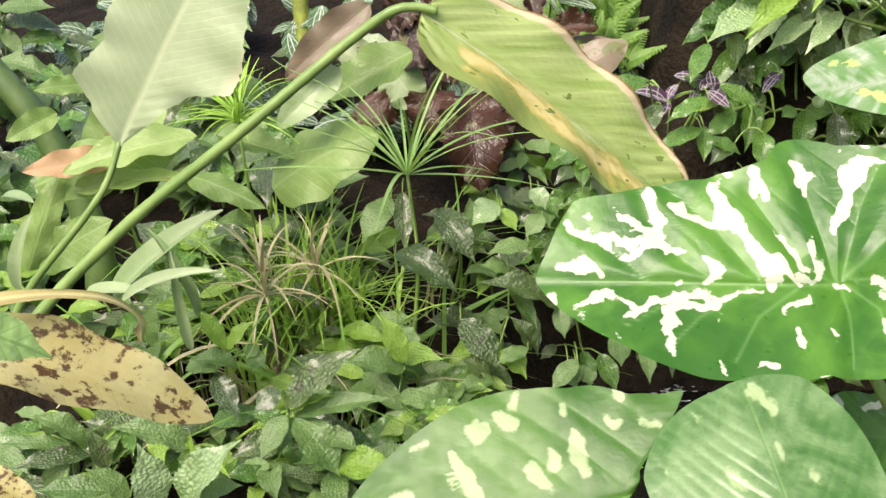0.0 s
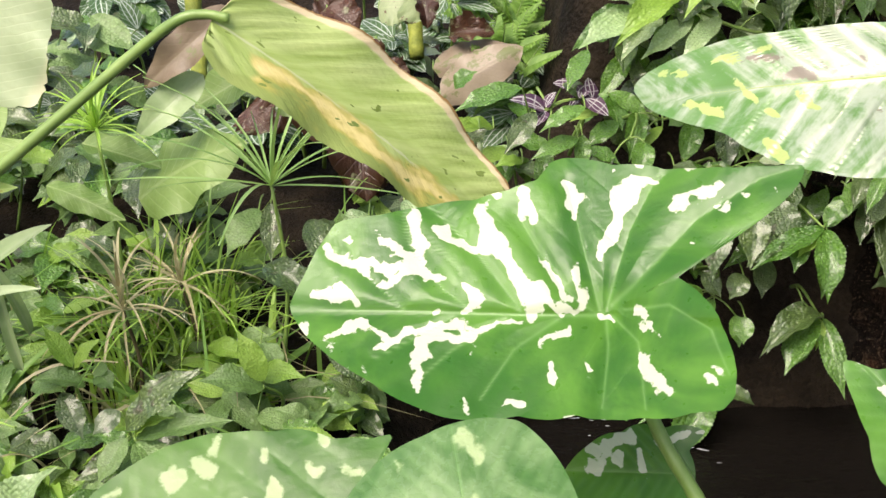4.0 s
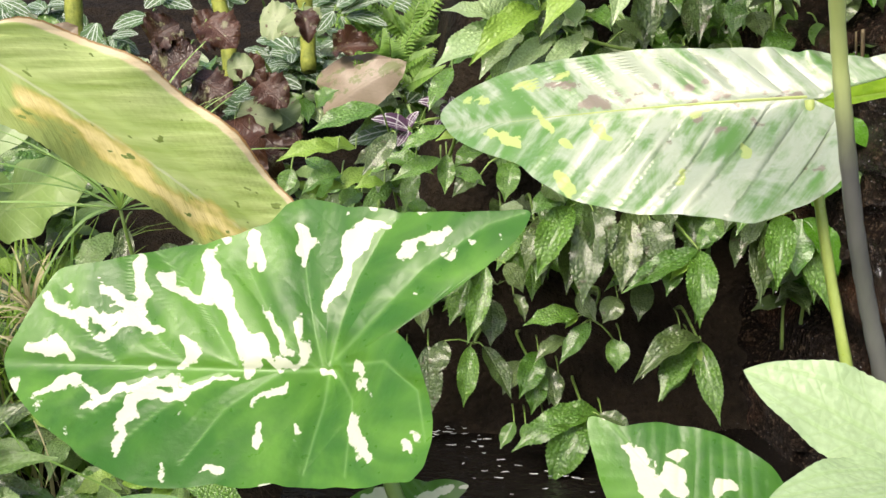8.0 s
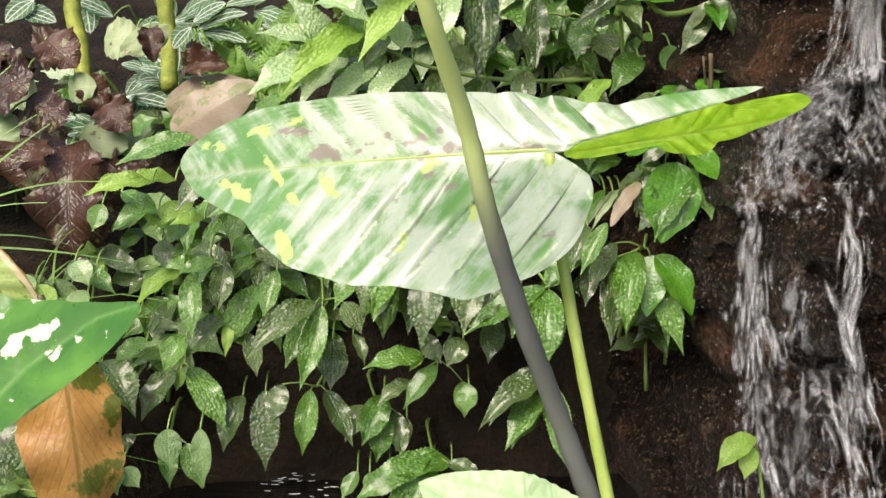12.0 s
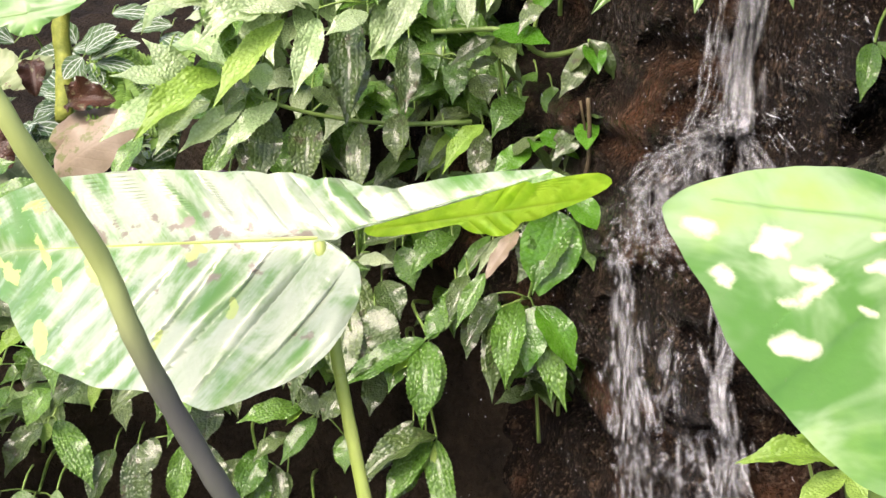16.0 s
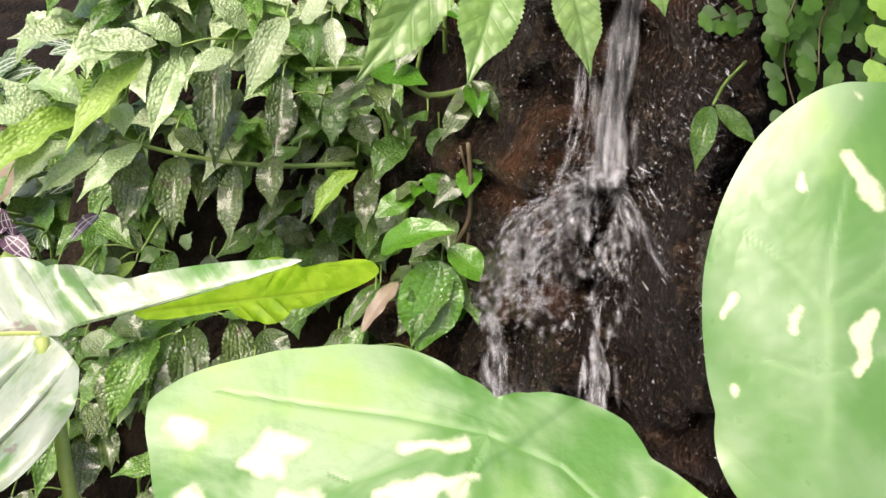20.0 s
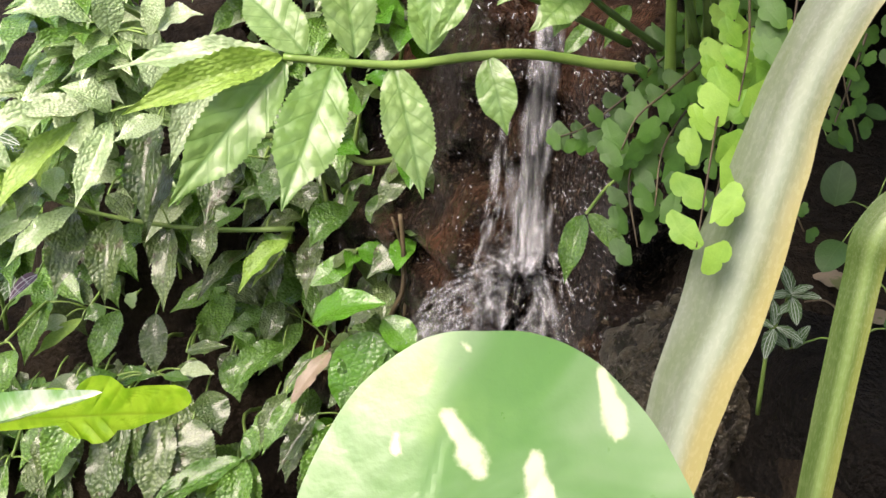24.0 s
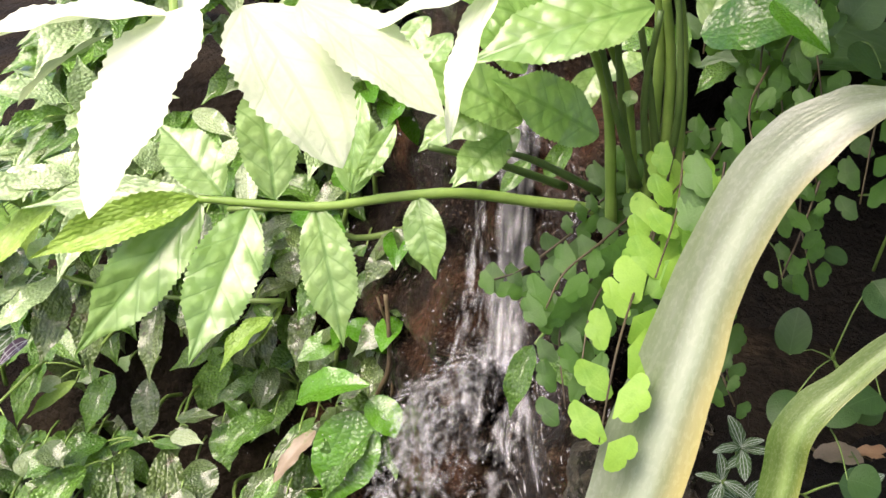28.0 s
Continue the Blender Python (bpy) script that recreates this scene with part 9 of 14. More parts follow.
leaf(p, "pilea_pale", (0.6518, 1.44, 0.5016), (0.6789, 1.439, 0.5281), (-0.162, -0.588, 0.783), 1.69)
tube(p, "leaf_stalk", [(0.6518, 1.48, 0.5076), (0.6518, 1.46, 0.5086), (0.6518, 1.44, 0.5016)], 0.00132, 0.00099, "stem", 2, 4)
leaf(p, "pilea_pale", (0.6009, 1.44, 0.4962), (0.5628, 1.436, 0.5282), (-0.0168, -0.59, 0.786), 1.28)
tube(p, "leaf_stalk", [(0.5858, 1.455, 0.4832), (0.5934, 1.447, 0.4937), (0.6009, 1.44, 0.4962)], 0.00132, 0.00099, "stem", 2, 4)
leaf(p, "pilea", (0.6625, 1.44, 0.5017), (0.6636, 1.417, 0.4619), (-0.145, -0.589, 0.783), 1.06)
tube(p, "leaf_stalk", [(0.6625, 1.48, 0.5077), (0.6625, 1.46, 0.5087), (0.6625, 1.44, 0.5017)], 0.00132, 0.00099, "stem", 2, 4)
leaf(p, "pilea_pale", (0.6787, 1.44, 0.507), (0.6838, 1.414, 0.4634), (0.0839, -0.597, 0.782), 1.04)
tube(p, "leaf_stalk", [(0.6787, 1.48, 0.513), (0.6787, 1.46, 0.514), (0.6787, 1.44, 0.507)], 0.00132, 0.00099, "stem", 2, 4)
p = thing("quilted_herb", (0.5556, 1.625, 0.3749), "quilted herb with old dark brown-green hanging leaves", "plant", "bank herbs")
tube(p, "stem", [(0.5556, 1.625, 0.3749), (0.539, 1.56, 0.3999), (0.5556, 1.495, 0.3849)], 0.00286, 0.00154, "stem", 4, 5)
leaf(p, "pilea_dark", (0.569, 1.48, 0.4637), (0.568, 1.424, 0.3725), (-0.142, -0.582, 0.799), 0.807)
tube(p, "leaf_stalk", [(0.569, 1.52, 0.4697), (0.569, 1.5, 0.4707), (0.569, 1.48, 0.4637)], 0.00132, 0.00099, "stem", 2, 4)
leaf(p, "pilea_dark", (0.6271, 1.48, 0.4441), (0.6227, 1.426, 0.3757), (0.0794, -0.59, 0.81), 0.793)
tube(p, "leaf_stalk", [(0.6271, 1.52, 0.4501), (0.6271, 1.5, 0.4511), (0.6271, 1.48, 0.4441)], 0.00132, 0.00099, "stem", 2, 4)
leaf(p, "pilea_dark", (0.4796, 1.48, 0.371), (0.4727, 1.427, 0.301), (0.293, -0.579, 0.844), 0.952)
tube(p, "leaf_stalk", [(0.4796, 1.52, 0.377), (0.4796, 1.5, 0.378), (0.4796, 1.48, 0.371)], 0.00132, 0.00099, "stem", 2, 4)
leaf(p, "pilea_dark", (0.5219, 1.48, 0.3633), (0.52, 1.431, 0.2916), (-0.00436, -0.573, 0.847), 0.895)
tube(p, "leaf_stalk", [(0.5556, 1.495, 0.3849), (0.5388, 1.487, 0.3781), (0.5219, 1.48, 0.3633)], 0.00132, 0.00099, "stem", 2, 4)
leaf(p, "pilea_dark", (0.576, 1.48, 0.3543), (0.5741, 1.439, 0.2829), (-0.178, -0.57, 0.851), 0.808)
tube(p, "leaf_stalk", [(0.5556, 1.495, 0.3849), (0.5658, 1.487, 0.3736), (0.576, 1.48, 0.3543)], 0.00132, 0.00099, "stem", 2, 4)
leaf(p, "pilea_dark", (0.6166, 1.48, 0.3649), (0.6141, 1.452, 0.3181), (-0.186, -0.573, 0.847), 1.18)
tube(p, "leaf_stalk", [(0.6166, 1.52, 0.3709), (0.6166, 1.5, 0.3719), (0.6166, 1.48, 0.3649)], 0.00132, 0.00099, "stem", 2, 4)
p = thing("quilted_herb", (0.707, 1.695, 0.3833), "quilted dark green herb with toothed leaves hanging over the pool", "plant", "bank herbs")
tube(p, "stem", [(0.707, 1.695, 0.3833), (0.693, 1.63, 0.4083), (0.707, 1.565, 0.3933)], 0.00286, 0.00154, "stem", 4, 5)
leaf(p, "pilea_young", (0.6834, 1.55, 0.333), (0.6442, 1.521, 0.2781), (0.094, -0.583, 0.855), 0.698)
tube(p, "leaf_stalk", [(0.6834, 1.59, 0.339), (0.6834, 1.57, 0.34), (0.6834, 1.55, 0.333)], 0.00132, 0.00099, "stem", 2, 4)
leaf(p, "pilea_dark", (0.7098, 1.55, 0.3329), (0.7031, 1.504, 0.2729), (-0.201, -0.573, 0.853), 0.869)
tube(p, "leaf_stalk", [(0.7098, 1.59, 0.3389), (0.7098, 1.57, 0.3399), (0.7098, 1.55, 0.3329)], 0.00132, 0.00099, "stem", 2, 4)
leaf(p, "pilea_dark", (0.6945, 1.55, 0.3469), (0.6487, 1.539, 0.3311), (0.0807, -0.584, 0.849), 0.983)
tube(p, "leaf_stalk", [(0.6945, 1.59, 0.3529), (0.6945, 1.57, 0.3539), (0.6945, 1.55, 0.3469)], 0.00132, 0.00099, "stem", 2, 4)
leaf(p, "pilea", (0.7686, 1.55, 0.3946), (0.7164, 1.511, 0.3279), (-0.217, -0.579, 0.826), 0.8)
tube(p, "leaf_stalk", [(0.7686, 1.59, 0.4006), (0.7686, 1.57, 0.4016), (0.7686, 1.55, 0.3946)], 0.00132, 0.00099, "stem", 2, 4)
leaf(p, "pilea", (0.7068, 1.55, 0.4299), (0.6957, 1.517, 0.3766), (-0.0805, -0.587, 0.81), 1.08)
tube(p, "leaf_stalk", [(0.707, 1.565, 0.3933), (0.7069, 1.557, 0.4156), (0.7068, 1.55, 0.4299)], 0.00132, 0.00099, "stem", 2, 4)
leaf(p, "pilea", (0.7338, 1.55, 0.4329), (0.7311, 1.513, 0.3835), (-0.104, -0.587, 0.809), 0.964)
tube(p, "leaf_stalk", [(0.7338, 1.59, 0.4389), (0.7338, 1.57, 0.4399), (0.7338, 1.55, 0.4329)], 0.00132, 0.00099, "stem", 2, 4)
leaf(p, "pilea", (0.7808, 1.55, 0.3891), (0.7857, 1.519, 0.3409), (-0.118, -0.582, 0.829), 1.1)
tube(p, "leaf_stalk", [(0.7808, 1.59, 0.3951), (0.7808, 1.57, 0.3961), (0.7808, 1.55, 0.3891)], 0.00132, 0.00099, "stem", 2, 4)
leaf(p, "pilea", (0.647, 1.55, 0.4269), (0.665, 1.526, 0.3956), (-0.161, -0.583, 0.811), 1.66)
tube(p, "leaf_stalk", [(0.647, 1.59, 0.4329), (0.647, 1.57, 0.4339), (0.647, 1.55, 0.4269)], 0.00132, 0.00099, "stem", 2, 4)
leaf(p, "pilea", (0.6335, 1.55, 0.3532), (0.5884, 1.535, 0.3323), (0.101, -0.584, 0.846), 0.934)
tube(p, "leaf_stalk", [(0.6335, 1.59, 0.3592), (0.6335, 1.57, 0.3602), (0.6335, 1.55, 0.3532)], 0.00132, 0.00099, "stem", 2, 4)
leaf(p, "pilea", (0.6764, 1.55, 0.3781), (0.6223, 1.534, 0.3602), (-0.0264, -0.584, 0.834), 0.614)
tube(p, "leaf_stalk", [(0.707, 1.565, 0.3933), (0.6917, 1.557, 0.3897), (0.6764, 1.55, 0.3781)], 0.00132, 0.00099, "stem", 2, 4)
leaf(p, "pilea_dark", (0.676, 1.55, 0.3279), (0.6332, 1.521, 0.2791), (0.0157, -0.579, 0.857), 1.04)
tube(p, "leaf_stalk", [(0.676, 1.59, 0.3339), (0.676, 1.57, 0.3349), (0.676, 1.55, 0.3279)], 0.00132, 0.00099, "stem", 2, 4)
p = thing("quilted_herb", (0.809, 1.665, 0.2511), "broad dark green leaves beside the falling water", "plant", "bank herbs")
tube(p, "stem", [(0.809, 1.665, 0.2511), (0.8127, 1.6, 0.2761), (0.809, 1.535, 0.2611)], 0.00286, 0.00154, "stem", 4, 5)
leaf(p, "pilea", (0.8012, 1.52, 0.2757), (0.7253, 1.5, 0.2654), (0.0676, -0.573, 0.884), 0.922)
tube(p, "leaf_stalk", [(0.809, 1.535, 0.2611), (0.8051, 1.527, 0.2724), (0.8012, 1.52, 0.2757)], 0.00132, 0.00099, "stem", 2, 4)
leaf(p, "pilea", (0.8081, 1.52, 0.2452), (0.747, 1.481, 0.1993), (-0.257, -0.558, 0.894), 1.37)
tube(p, "leaf_stalk", [(0.809, 1.535, 0.2611), (0.8086, 1.527, 0.2571), (0.8081, 1.52, 0.2452)], 0.00132, 0.00099, "stem", 2, 4)
leaf(p, "pilea_dark", (0.8081, 1.52, 0.2465), (0.8305, 1.488, 0.2125), (-0.204, -0.56, 0.894), 1.41)
tube(p, "leaf_stalk", [(0.809, 1.535, 0.2611), (0.8086, 1.527, 0.2578), (0.8081, 1.52, 0.2465)], 0.00132, 0.00099, "stem", 2, 4)
leaf(p, "pilea_pale", (0.8131, 1.52, 0.2885), (0.8319, 1.483, 0.2466), (0.136, -0.577, 0.878), 0.819)
tube(p, "leaf_stalk", [(0.809, 1.535, 0.2611), (0.8111, 1.527, 0.2788), (0.8131, 1.52, 0.2885)], 0.00132, 0.00099, "stem", 2, 4)
leaf(p, "pilea_dark", (0.7725, 1.52, 0.3358), (0.8134, 1.501, 0.3223), (0.0907, -0.582, 0.857), 1.28)
tube(p, "leaf_stalk", [(0.7725, 1.56, 0.3418), (0.7725, 1.54, 0.3428), (0.7725, 1.52, 0.3358)], 0.00132, 0.00099, "stem", 2, 4)
leaf(p, "pilea", (0.8022, 1.52, 0.3543), (0.771, 1.492, 0.3251), (-0.0688, -0.578, 0.848), 0.699)
tube(p, "leaf_stalk", [(0.8022, 1.56, 0.3603), (0.8022, 1.54, 0.3613), (0.8022, 1.52, 0.3543)], 0.00132, 0.00099, "stem", 2, 4)
leaf(p, "pilea_dark", (0.7427, 1.52, 0.3046), (0.7181, 1.502, 0.2723), (0.0348, -0.577, 0.871), 1.64)
tube(p, "leaf_stalk", [(0.7427, 1.56, 0.3106), (0.7427, 1.54, 0.3116), (0.7427, 1.52, 0.3046)], 0.00132, 0.00099, "stem", 2, 4)
p = thing("quilted_herb", (0.5677, 1.665, 0.1725), "quilted dark green herb with toothed leaves hanging over the pool", "plant", "bank herbs")
tube(p, "stem", [(0.5677, 1.665, 0.1725), (0.5649, 1.6, 0.1975), (0.5677, 1.535, 0.1825)], 0.00286, 0.00154, "stem", 4, 5)
leaf(p, "pilea", (0.4818, 1.52, 0.1756), (0.4532, 1.49, 0.1348), (-0.104, -0.542, 0.921), 1.49)
tube(p, "leaf_stalk", [(0.4818, 1.56, 0.1816), (0.4818, 1.54, 0.1826), (0.4818, 1.52, 0.1756)], 0.00132, 0.00099, "stem", 2, 4)
leaf(p, "pilea", (0.4934, 1.52, 0.162), (0.5455, 1.507, 0.1806), (-0.0801, -0.542, 0.927), 0.984)
tube(p, "leaf_stalk", [(0.4934, 1.56, 0.168), (0.4934, 1.54, 0.169), (0.4934, 1.52, 0.162)], 0.00132, 0.00099, "stem", 2, 4)
leaf(p, "pilea_dark", (0.5819, 1.52, 0.195), (0.5583, 1.493, 0.1595), (-0.00646, -0.555, 0.916), 1.23)
tube(p, "leaf_stalk", [(0.5677, 1.535, 0.1825), (0.5748, 1.527, 0.1928), (0.5819, 1.52, 0.195)], 0.00132, 0.00099, "stem", 2, 4)
leaf(p, "pilea", (0.6193, 1.52, 0.2014), (0.6318, 1.495, 0.158), (-0.14, -0.554, 0.913), 1.44)
tube(p, "leaf_stalk", [(0.6193, 1.56, 0.2074), (0.6193, 1.54, 0.2084), (0.6193, 1.52, 0.2014)], 0.00132, 0.00099, "stem", 2, 4)
leaf(p, "pilea", (0.6753, 1.52, 0.2144), (0.6265, 1.485, 0.1758), (-0.104, -0.559, 0.909), 1.03)
tube(p, "leaf_stalk", [(0.6753, 1.56, 0.2204), (0.6753, 1.54, 0.2214), (0.6753, 1.52, 0.2144)], 0.00132, 0.00099, "stem", 2, 4)
leaf(p, "pilea", (0.7187, 1.52, 0.2141), (0.6752, 1.477, 0.1654), (-0.119, -0.559, 0.909), 0.63)
tube(p, "leaf_stalk", [(0.7187, 1.56, 0.2201), (0.7187, 1.54, 0.2211), (0.7187, 1.52, 0.2141)], 0.00132, 0.00099, "stem", 2, 4)
leaf(p, "pilea_pale", (0.7373, 1.52, 0.214), (0.6997, 1.486, 0.1745), (-0.0308, -0.562, 0.909), 0.423)
tube(p, "leaf_stalk", [(0.7373, 1.56, 0.22), (0.7373, 1.54, 0.221), (0.7373, 1.52, 0.214)], 0.00132, 0.00099, "stem", 2, 4)
leaf(p, "pilea_dark", (0.5677, 1.52, 0.1478), (0.5694, 1.482, 0.1035), (0.269, -0.556, 0.936), 1.28)
tube(p, "leaf_stalk", [(0.5677, 1.535, 0.1825), (0.5677, 1.527, 0.1692), (0.5677, 1.52, 0.1478)], 0.00132, 0.00099, "stem", 2, 4)
leaf(p, "pilea", (0.6287, 1.52, 0.05619), (0.5912, 1.519, 0.09242), (0.247, -0.542, 0.971), 1.13)
tube(p, "leaf_stalk", [(0.6287, 1.56, 0.06219), (0.6287, 1.54, 0.06319), (0.6287, 1.52, 0.05619)], 0.00132, 0.00099, "stem", 2, 4)
leaf(p, "pilea", (0.6441, 1.52, 0.2013), (0.6197, 1.522, 0.227), (0.109, -0.563, 0.915), 1.4)
tube(p, "leaf_stalk", [(0.6441, 1.56, 0.2073), (0.6441, 1.54, 0.2083), (0.6441, 1.52, 0.2013)], 0.00132, 0.00099, "stem", 2, 4)
p = thing("quilted_herb", (0.4489, 1.645, 0.1239), "quilted dark green herb with toothed leaves hanging over the pool", "plant", "bank herbs")
tube(p, "stem", [(0.4489, 1.645, 0.1239), (0.4477, 1.58, 0.1489), (0.4489, 1.515, 0.1339)], 0.00286, 0.00154, "stem", 4, 5)
leaf(p, "pilea", (0.4332, 1.5, 0.1372), (0.3981, 1.471, 0.08343), (-0.0733, -0.531, 0.938), 1.05)
tube(p, "leaf_stalk", [(0.4489, 1.515, 0.1339), (0.441, 1.507, 0.1395), (0.4332, 1.5, 0.1372)], 0.00132, 0.00099, "stem", 2, 4)
leaf(p, "pilea_dark", (0.4521, 1.5, 0.1439), (0.4551, 1.454, 0.07087), (0.00509, -0.537, 0.936), 0.998)
tube(p, "leaf_stalk", [(0.4489, 1.515, 0.1339), (0.4505, 1.507, 0.1429), (0.4521, 1.5, 0.1439)], 0.00132, 0.00099, "stem", 2, 4)
leaf(p, "pilea_dark", (0.4948, 1.5, 0.1367), (0.4851, 1.451, 0.05841), (0.205, -0.546, 0.942), 0.93)
tube(p, "leaf_stalk", [(0.4489, 1.515, 0.1339), (0.4718, 1.507, 0.1393), (0.4948, 1.5, 0.1367)], 0.00132, 0.00099, "stem", 2, 4)
leaf(p, "pilea", (0.5365, 1.5, 0.1021), (0.5138, 1.467, 0.06347), (-0.0789, -0.533, 0.954), 1.34)
tube(p, "leaf_stalk", [(0.5365, 1.54, 0.1081), (0.5365, 1.52, 0.1091), (0.5365, 1.5, 0.1021)], 0.00132, 0.00099, "stem", 2, 4)
leaf(p, "pilea", (0.5803, 1.5, 0.1017), (0.5693, 1.466, 0.06322), (-0.084, -0.536, 0.955), 1.29)
tube(p, "leaf_stalk", [(0.5803, 1.54, 0.1077), (0.5803, 1.52, 0.1087), (0.5803, 1.5, 0.1017)], 0.00132, 0.00099, "stem", 2, 4)
leaf(p, "pilea_dark", (0.5915, 1.5, 0.0596), (0.5803, 1.463, 0.01605), (-0.00452, -0.531, 0.972), 1.3)
tube(p, "leaf_stalk", [(0.5915, 1.54, 0.0656), (0.5915, 1.52, 0.0666), (0.5915, 1.5, 0.0596)], 0.00132, 0.00099, "stem", 2, 4)
leaf(p, "pilea", (0.307, 1.5, 0.1043), (0.273, 1.466, 0.03924), (0.102, -0.518, 0.945), 0.919)
tube(p, "leaf_stalk", [(0.307, 1.54, 0.1103), (0.307, 1.52, 0.1113), (0.307, 1.5, 0.1043)], 0.00132, 0.00099, "stem", 2, 4)
leaf(p, "pilea", (0.365, 1.5, 0.06197), (0.3389, 1.461, 0.01296), (0.128, -0.519, 0.964), 1.11)
tube(p, "leaf_stalk", [(0.365, 1.54, 0.06797), (0.365, 1.52, 0.06897), (0.365, 1.5, 0.06197)], 0.00132, 0.00099, "stem", 2, 4)
leaf(p, "pilea_dark", (0.394, 1.5, 0.0333), (0.3918, 1.461, -0.01646), (0.246, -0.521, 0.976), 1.4)
tube(p, "leaf_stalk", [(0.394, 1.54, 0.0393), (0.394, 1.52, 0.0403), (0.394, 1.5, 0.0333)], 0.00132, 0.00099, "stem", 2, 4)
p = thing("quilted_herb", (0.4545, 1.695, 0.2213), "quilted dark green herb with toothed leaves hanging over the pool", "plant", "bank herbs")
tube(p, "stem", [(0.4545, 1.695, 0.2213), (0.4632, 1.63, 0.2463), (0.4545, 1.565, 0.2313)], 0.00286, 0.00154, "stem", 4, 5)
leaf(p, "pilea", (0.419, 1.55, 0.2442), (0.4028, 1.504, 0.1894), (0.0904, -0.519, 0.92), 0.85)
tube(p, "leaf_stalk", [(0.4545, 1.565, 0.2313), (0.4367, 1.557, 0.2418), (0.419, 1.55, 0.2442)], 0.00132, 0.00099, "stem", 2, 4)
leaf(p, "pilea_young", (0.4519, 1.55, 0.2256), (0.4063, 1.521, 0.1923), (0.426, -0.503, 0.934), 0.614)
tube(p, "leaf_stalk", [(0.4545, 1.565, 0.2313), (0.4532, 1.558, 0.2325), (0.4519, 1.55, 0.2256)], 0.00132, 0.00099, "stem", 2, 4)
leaf(p, "pilea", (0.4942, 1.55, 0.2358), (0.4731, 1.513, 0.1809), (0.154, -0.523, 0.929), 1.01)
tube(p, "leaf_stalk", [(0.4545, 1.565, 0.2313), (0.4744, 1.557, 0.2376), (0.4942, 1.55, 0.2358)], 0.00132, 0.00099, "stem", 2, 4)
leaf(p, "pilea_dark", (0.5329, 1.55, 0.234), (0.5361, 1.518, 0.1724), (-0.0737, -0.539, 0.928), 1.19)
tube(p, "leaf_stalk", [(0.5329, 1.59, 0.24), (0.5329, 1.57, 0.241), (0.5329, 1.55, 0.234)], 0.00132, 0.00099, "stem", 2, 4)
leaf(p, "pilea_pale", (0.4346, 1.55, 0.227), (0.4147, 1.534, 0.2165), (0.352, -0.505, 0.931), 1.78)
tube(p, "leaf_stalk", [(0.4545, 1.565, 0.2313), (0.4446, 1.557, 0.2331), (0.4346, 1.55, 0.227)], 0.00132, 0.00099, "stem", 2, 4)
leaf(p, "pilea_pale", (0.5068, 1.55, 0.2396), (0.514, 1.552, 0.2589), (-0.0431, -0.535, 0.925), 1.77)
tube(p, "leaf_stalk", [(0.5068, 1.59, 0.2456), (0.5068, 1.57, 0.2466), (0.5068, 1.55, 0.2396)], 0.00132, 0.00099, "stem", 2, 4)
leaf(p, "pilea", (0.479, 1.55, 0.2386), (0.4574, 1.539, 0.2294), (0.44, -0.507, 0.931), 2.06)
tube(p, "leaf_stalk", [(0.4545, 1.565, 0.2313), (0.4668, 1.557, 0.2389), (0.479, 1.55, 0.2386)], 0.00132, 0.00099, "stem", 2, 4)
p = thing("quilted_herb", (0.5344, 1.645, 0.1673), "quilted dark green herb with toothed leaves hanging over the pool", "plant", "bank herbs")
tube(p, "stem", [(0.5344, 1.645, 0.1673), (0.5352, 1.58, 0.1923), (0.5344, 1.515, 0.1773)], 0.00286, 0.00154, "stem", 4, 5)
leaf(p, "pilea", (0.5021, 1.5, 0.1834), (0.4461, 1.467, 0.16), (-0.0138, -0.518, 0.955), 1.05)
tube(p, "leaf_stalk", [(0.5344, 1.515, 0.1773), (0.5183, 1.508, 0.1843), (0.5021, 1.5, 0.1834)], 0.00132, 0.00099, "stem", 2, 4)
leaf(p, "pilea", (0.5015, 1.5, 0.1767), (0.4869, 1.462, 0.1353), (0.388, -0.496, 0.964), 1.26)
tube(p, "leaf_stalk", [(0.5344, 1.515, 0.1773), (0.518, 1.508, 0.181), (0.5015, 1.5, 0.1767)], 0.00132, 0.00099, "stem", 2, 4)
leaf(p, "pilea_dark", (0.5643, 1.5, 0.1794), (0.5737, 1.443, 0.09548), (0.379, -0.503, 0.967), 0.922)
tube(p, "leaf_stalk", [(0.5344, 1.515, 0.1773), (0.5494, 1.508, 0.1823), (0.5643, 1.5, 0.1794)], 0.00132, 0.00099, "stem", 2, 4)
leaf(p, "pilea_dark", (0.5192, 1.5, 0.1709), (0.5238, 1.433, 0.09267), (0.0528, -0.514, 0.962), 0.887)
tube(p, "leaf_stalk", [(0.5344, 1.515, 0.1773), (0.5268, 1.508, 0.1781), (0.5192, 1.5, 0.1709)], 0.00132, 0.00099, "stem", 2, 4)
leaf(p, "pilea", (0.5514, 1.5, 0.1841), (0.584, 1.49, 0.1849), (0.117, -0.516, 0.96), 1.04)
tube(p, "leaf_stalk", [(0.5344, 1.515, 0.1773), (0.5429, 1.508, 0.1847), (0.5514, 1.5, 0.1841)], 0.00132, 0.00099, "stem", 2, 4)
leaf(p, "pilea_dark", (0.5954, 1.5, 0.1675), (0.616, 1.47, 0.1317), (0.0253, -0.522, 0.968), 1.61)
tube(p, "leaf_stalk", [(0.5954, 1.54, 0.1735), (0.5954, 1.52, 0.1745), (0.5954, 1.5, 0.1675)], 0.00132, 0.00099, "stem", 2, 4)
leaf(p, "pilea_dark", (0.5772, 1.5, 0.2125), (0.6238, 1.493, 0.2238), (0.0611, -0.527, 0.95), 0.965)
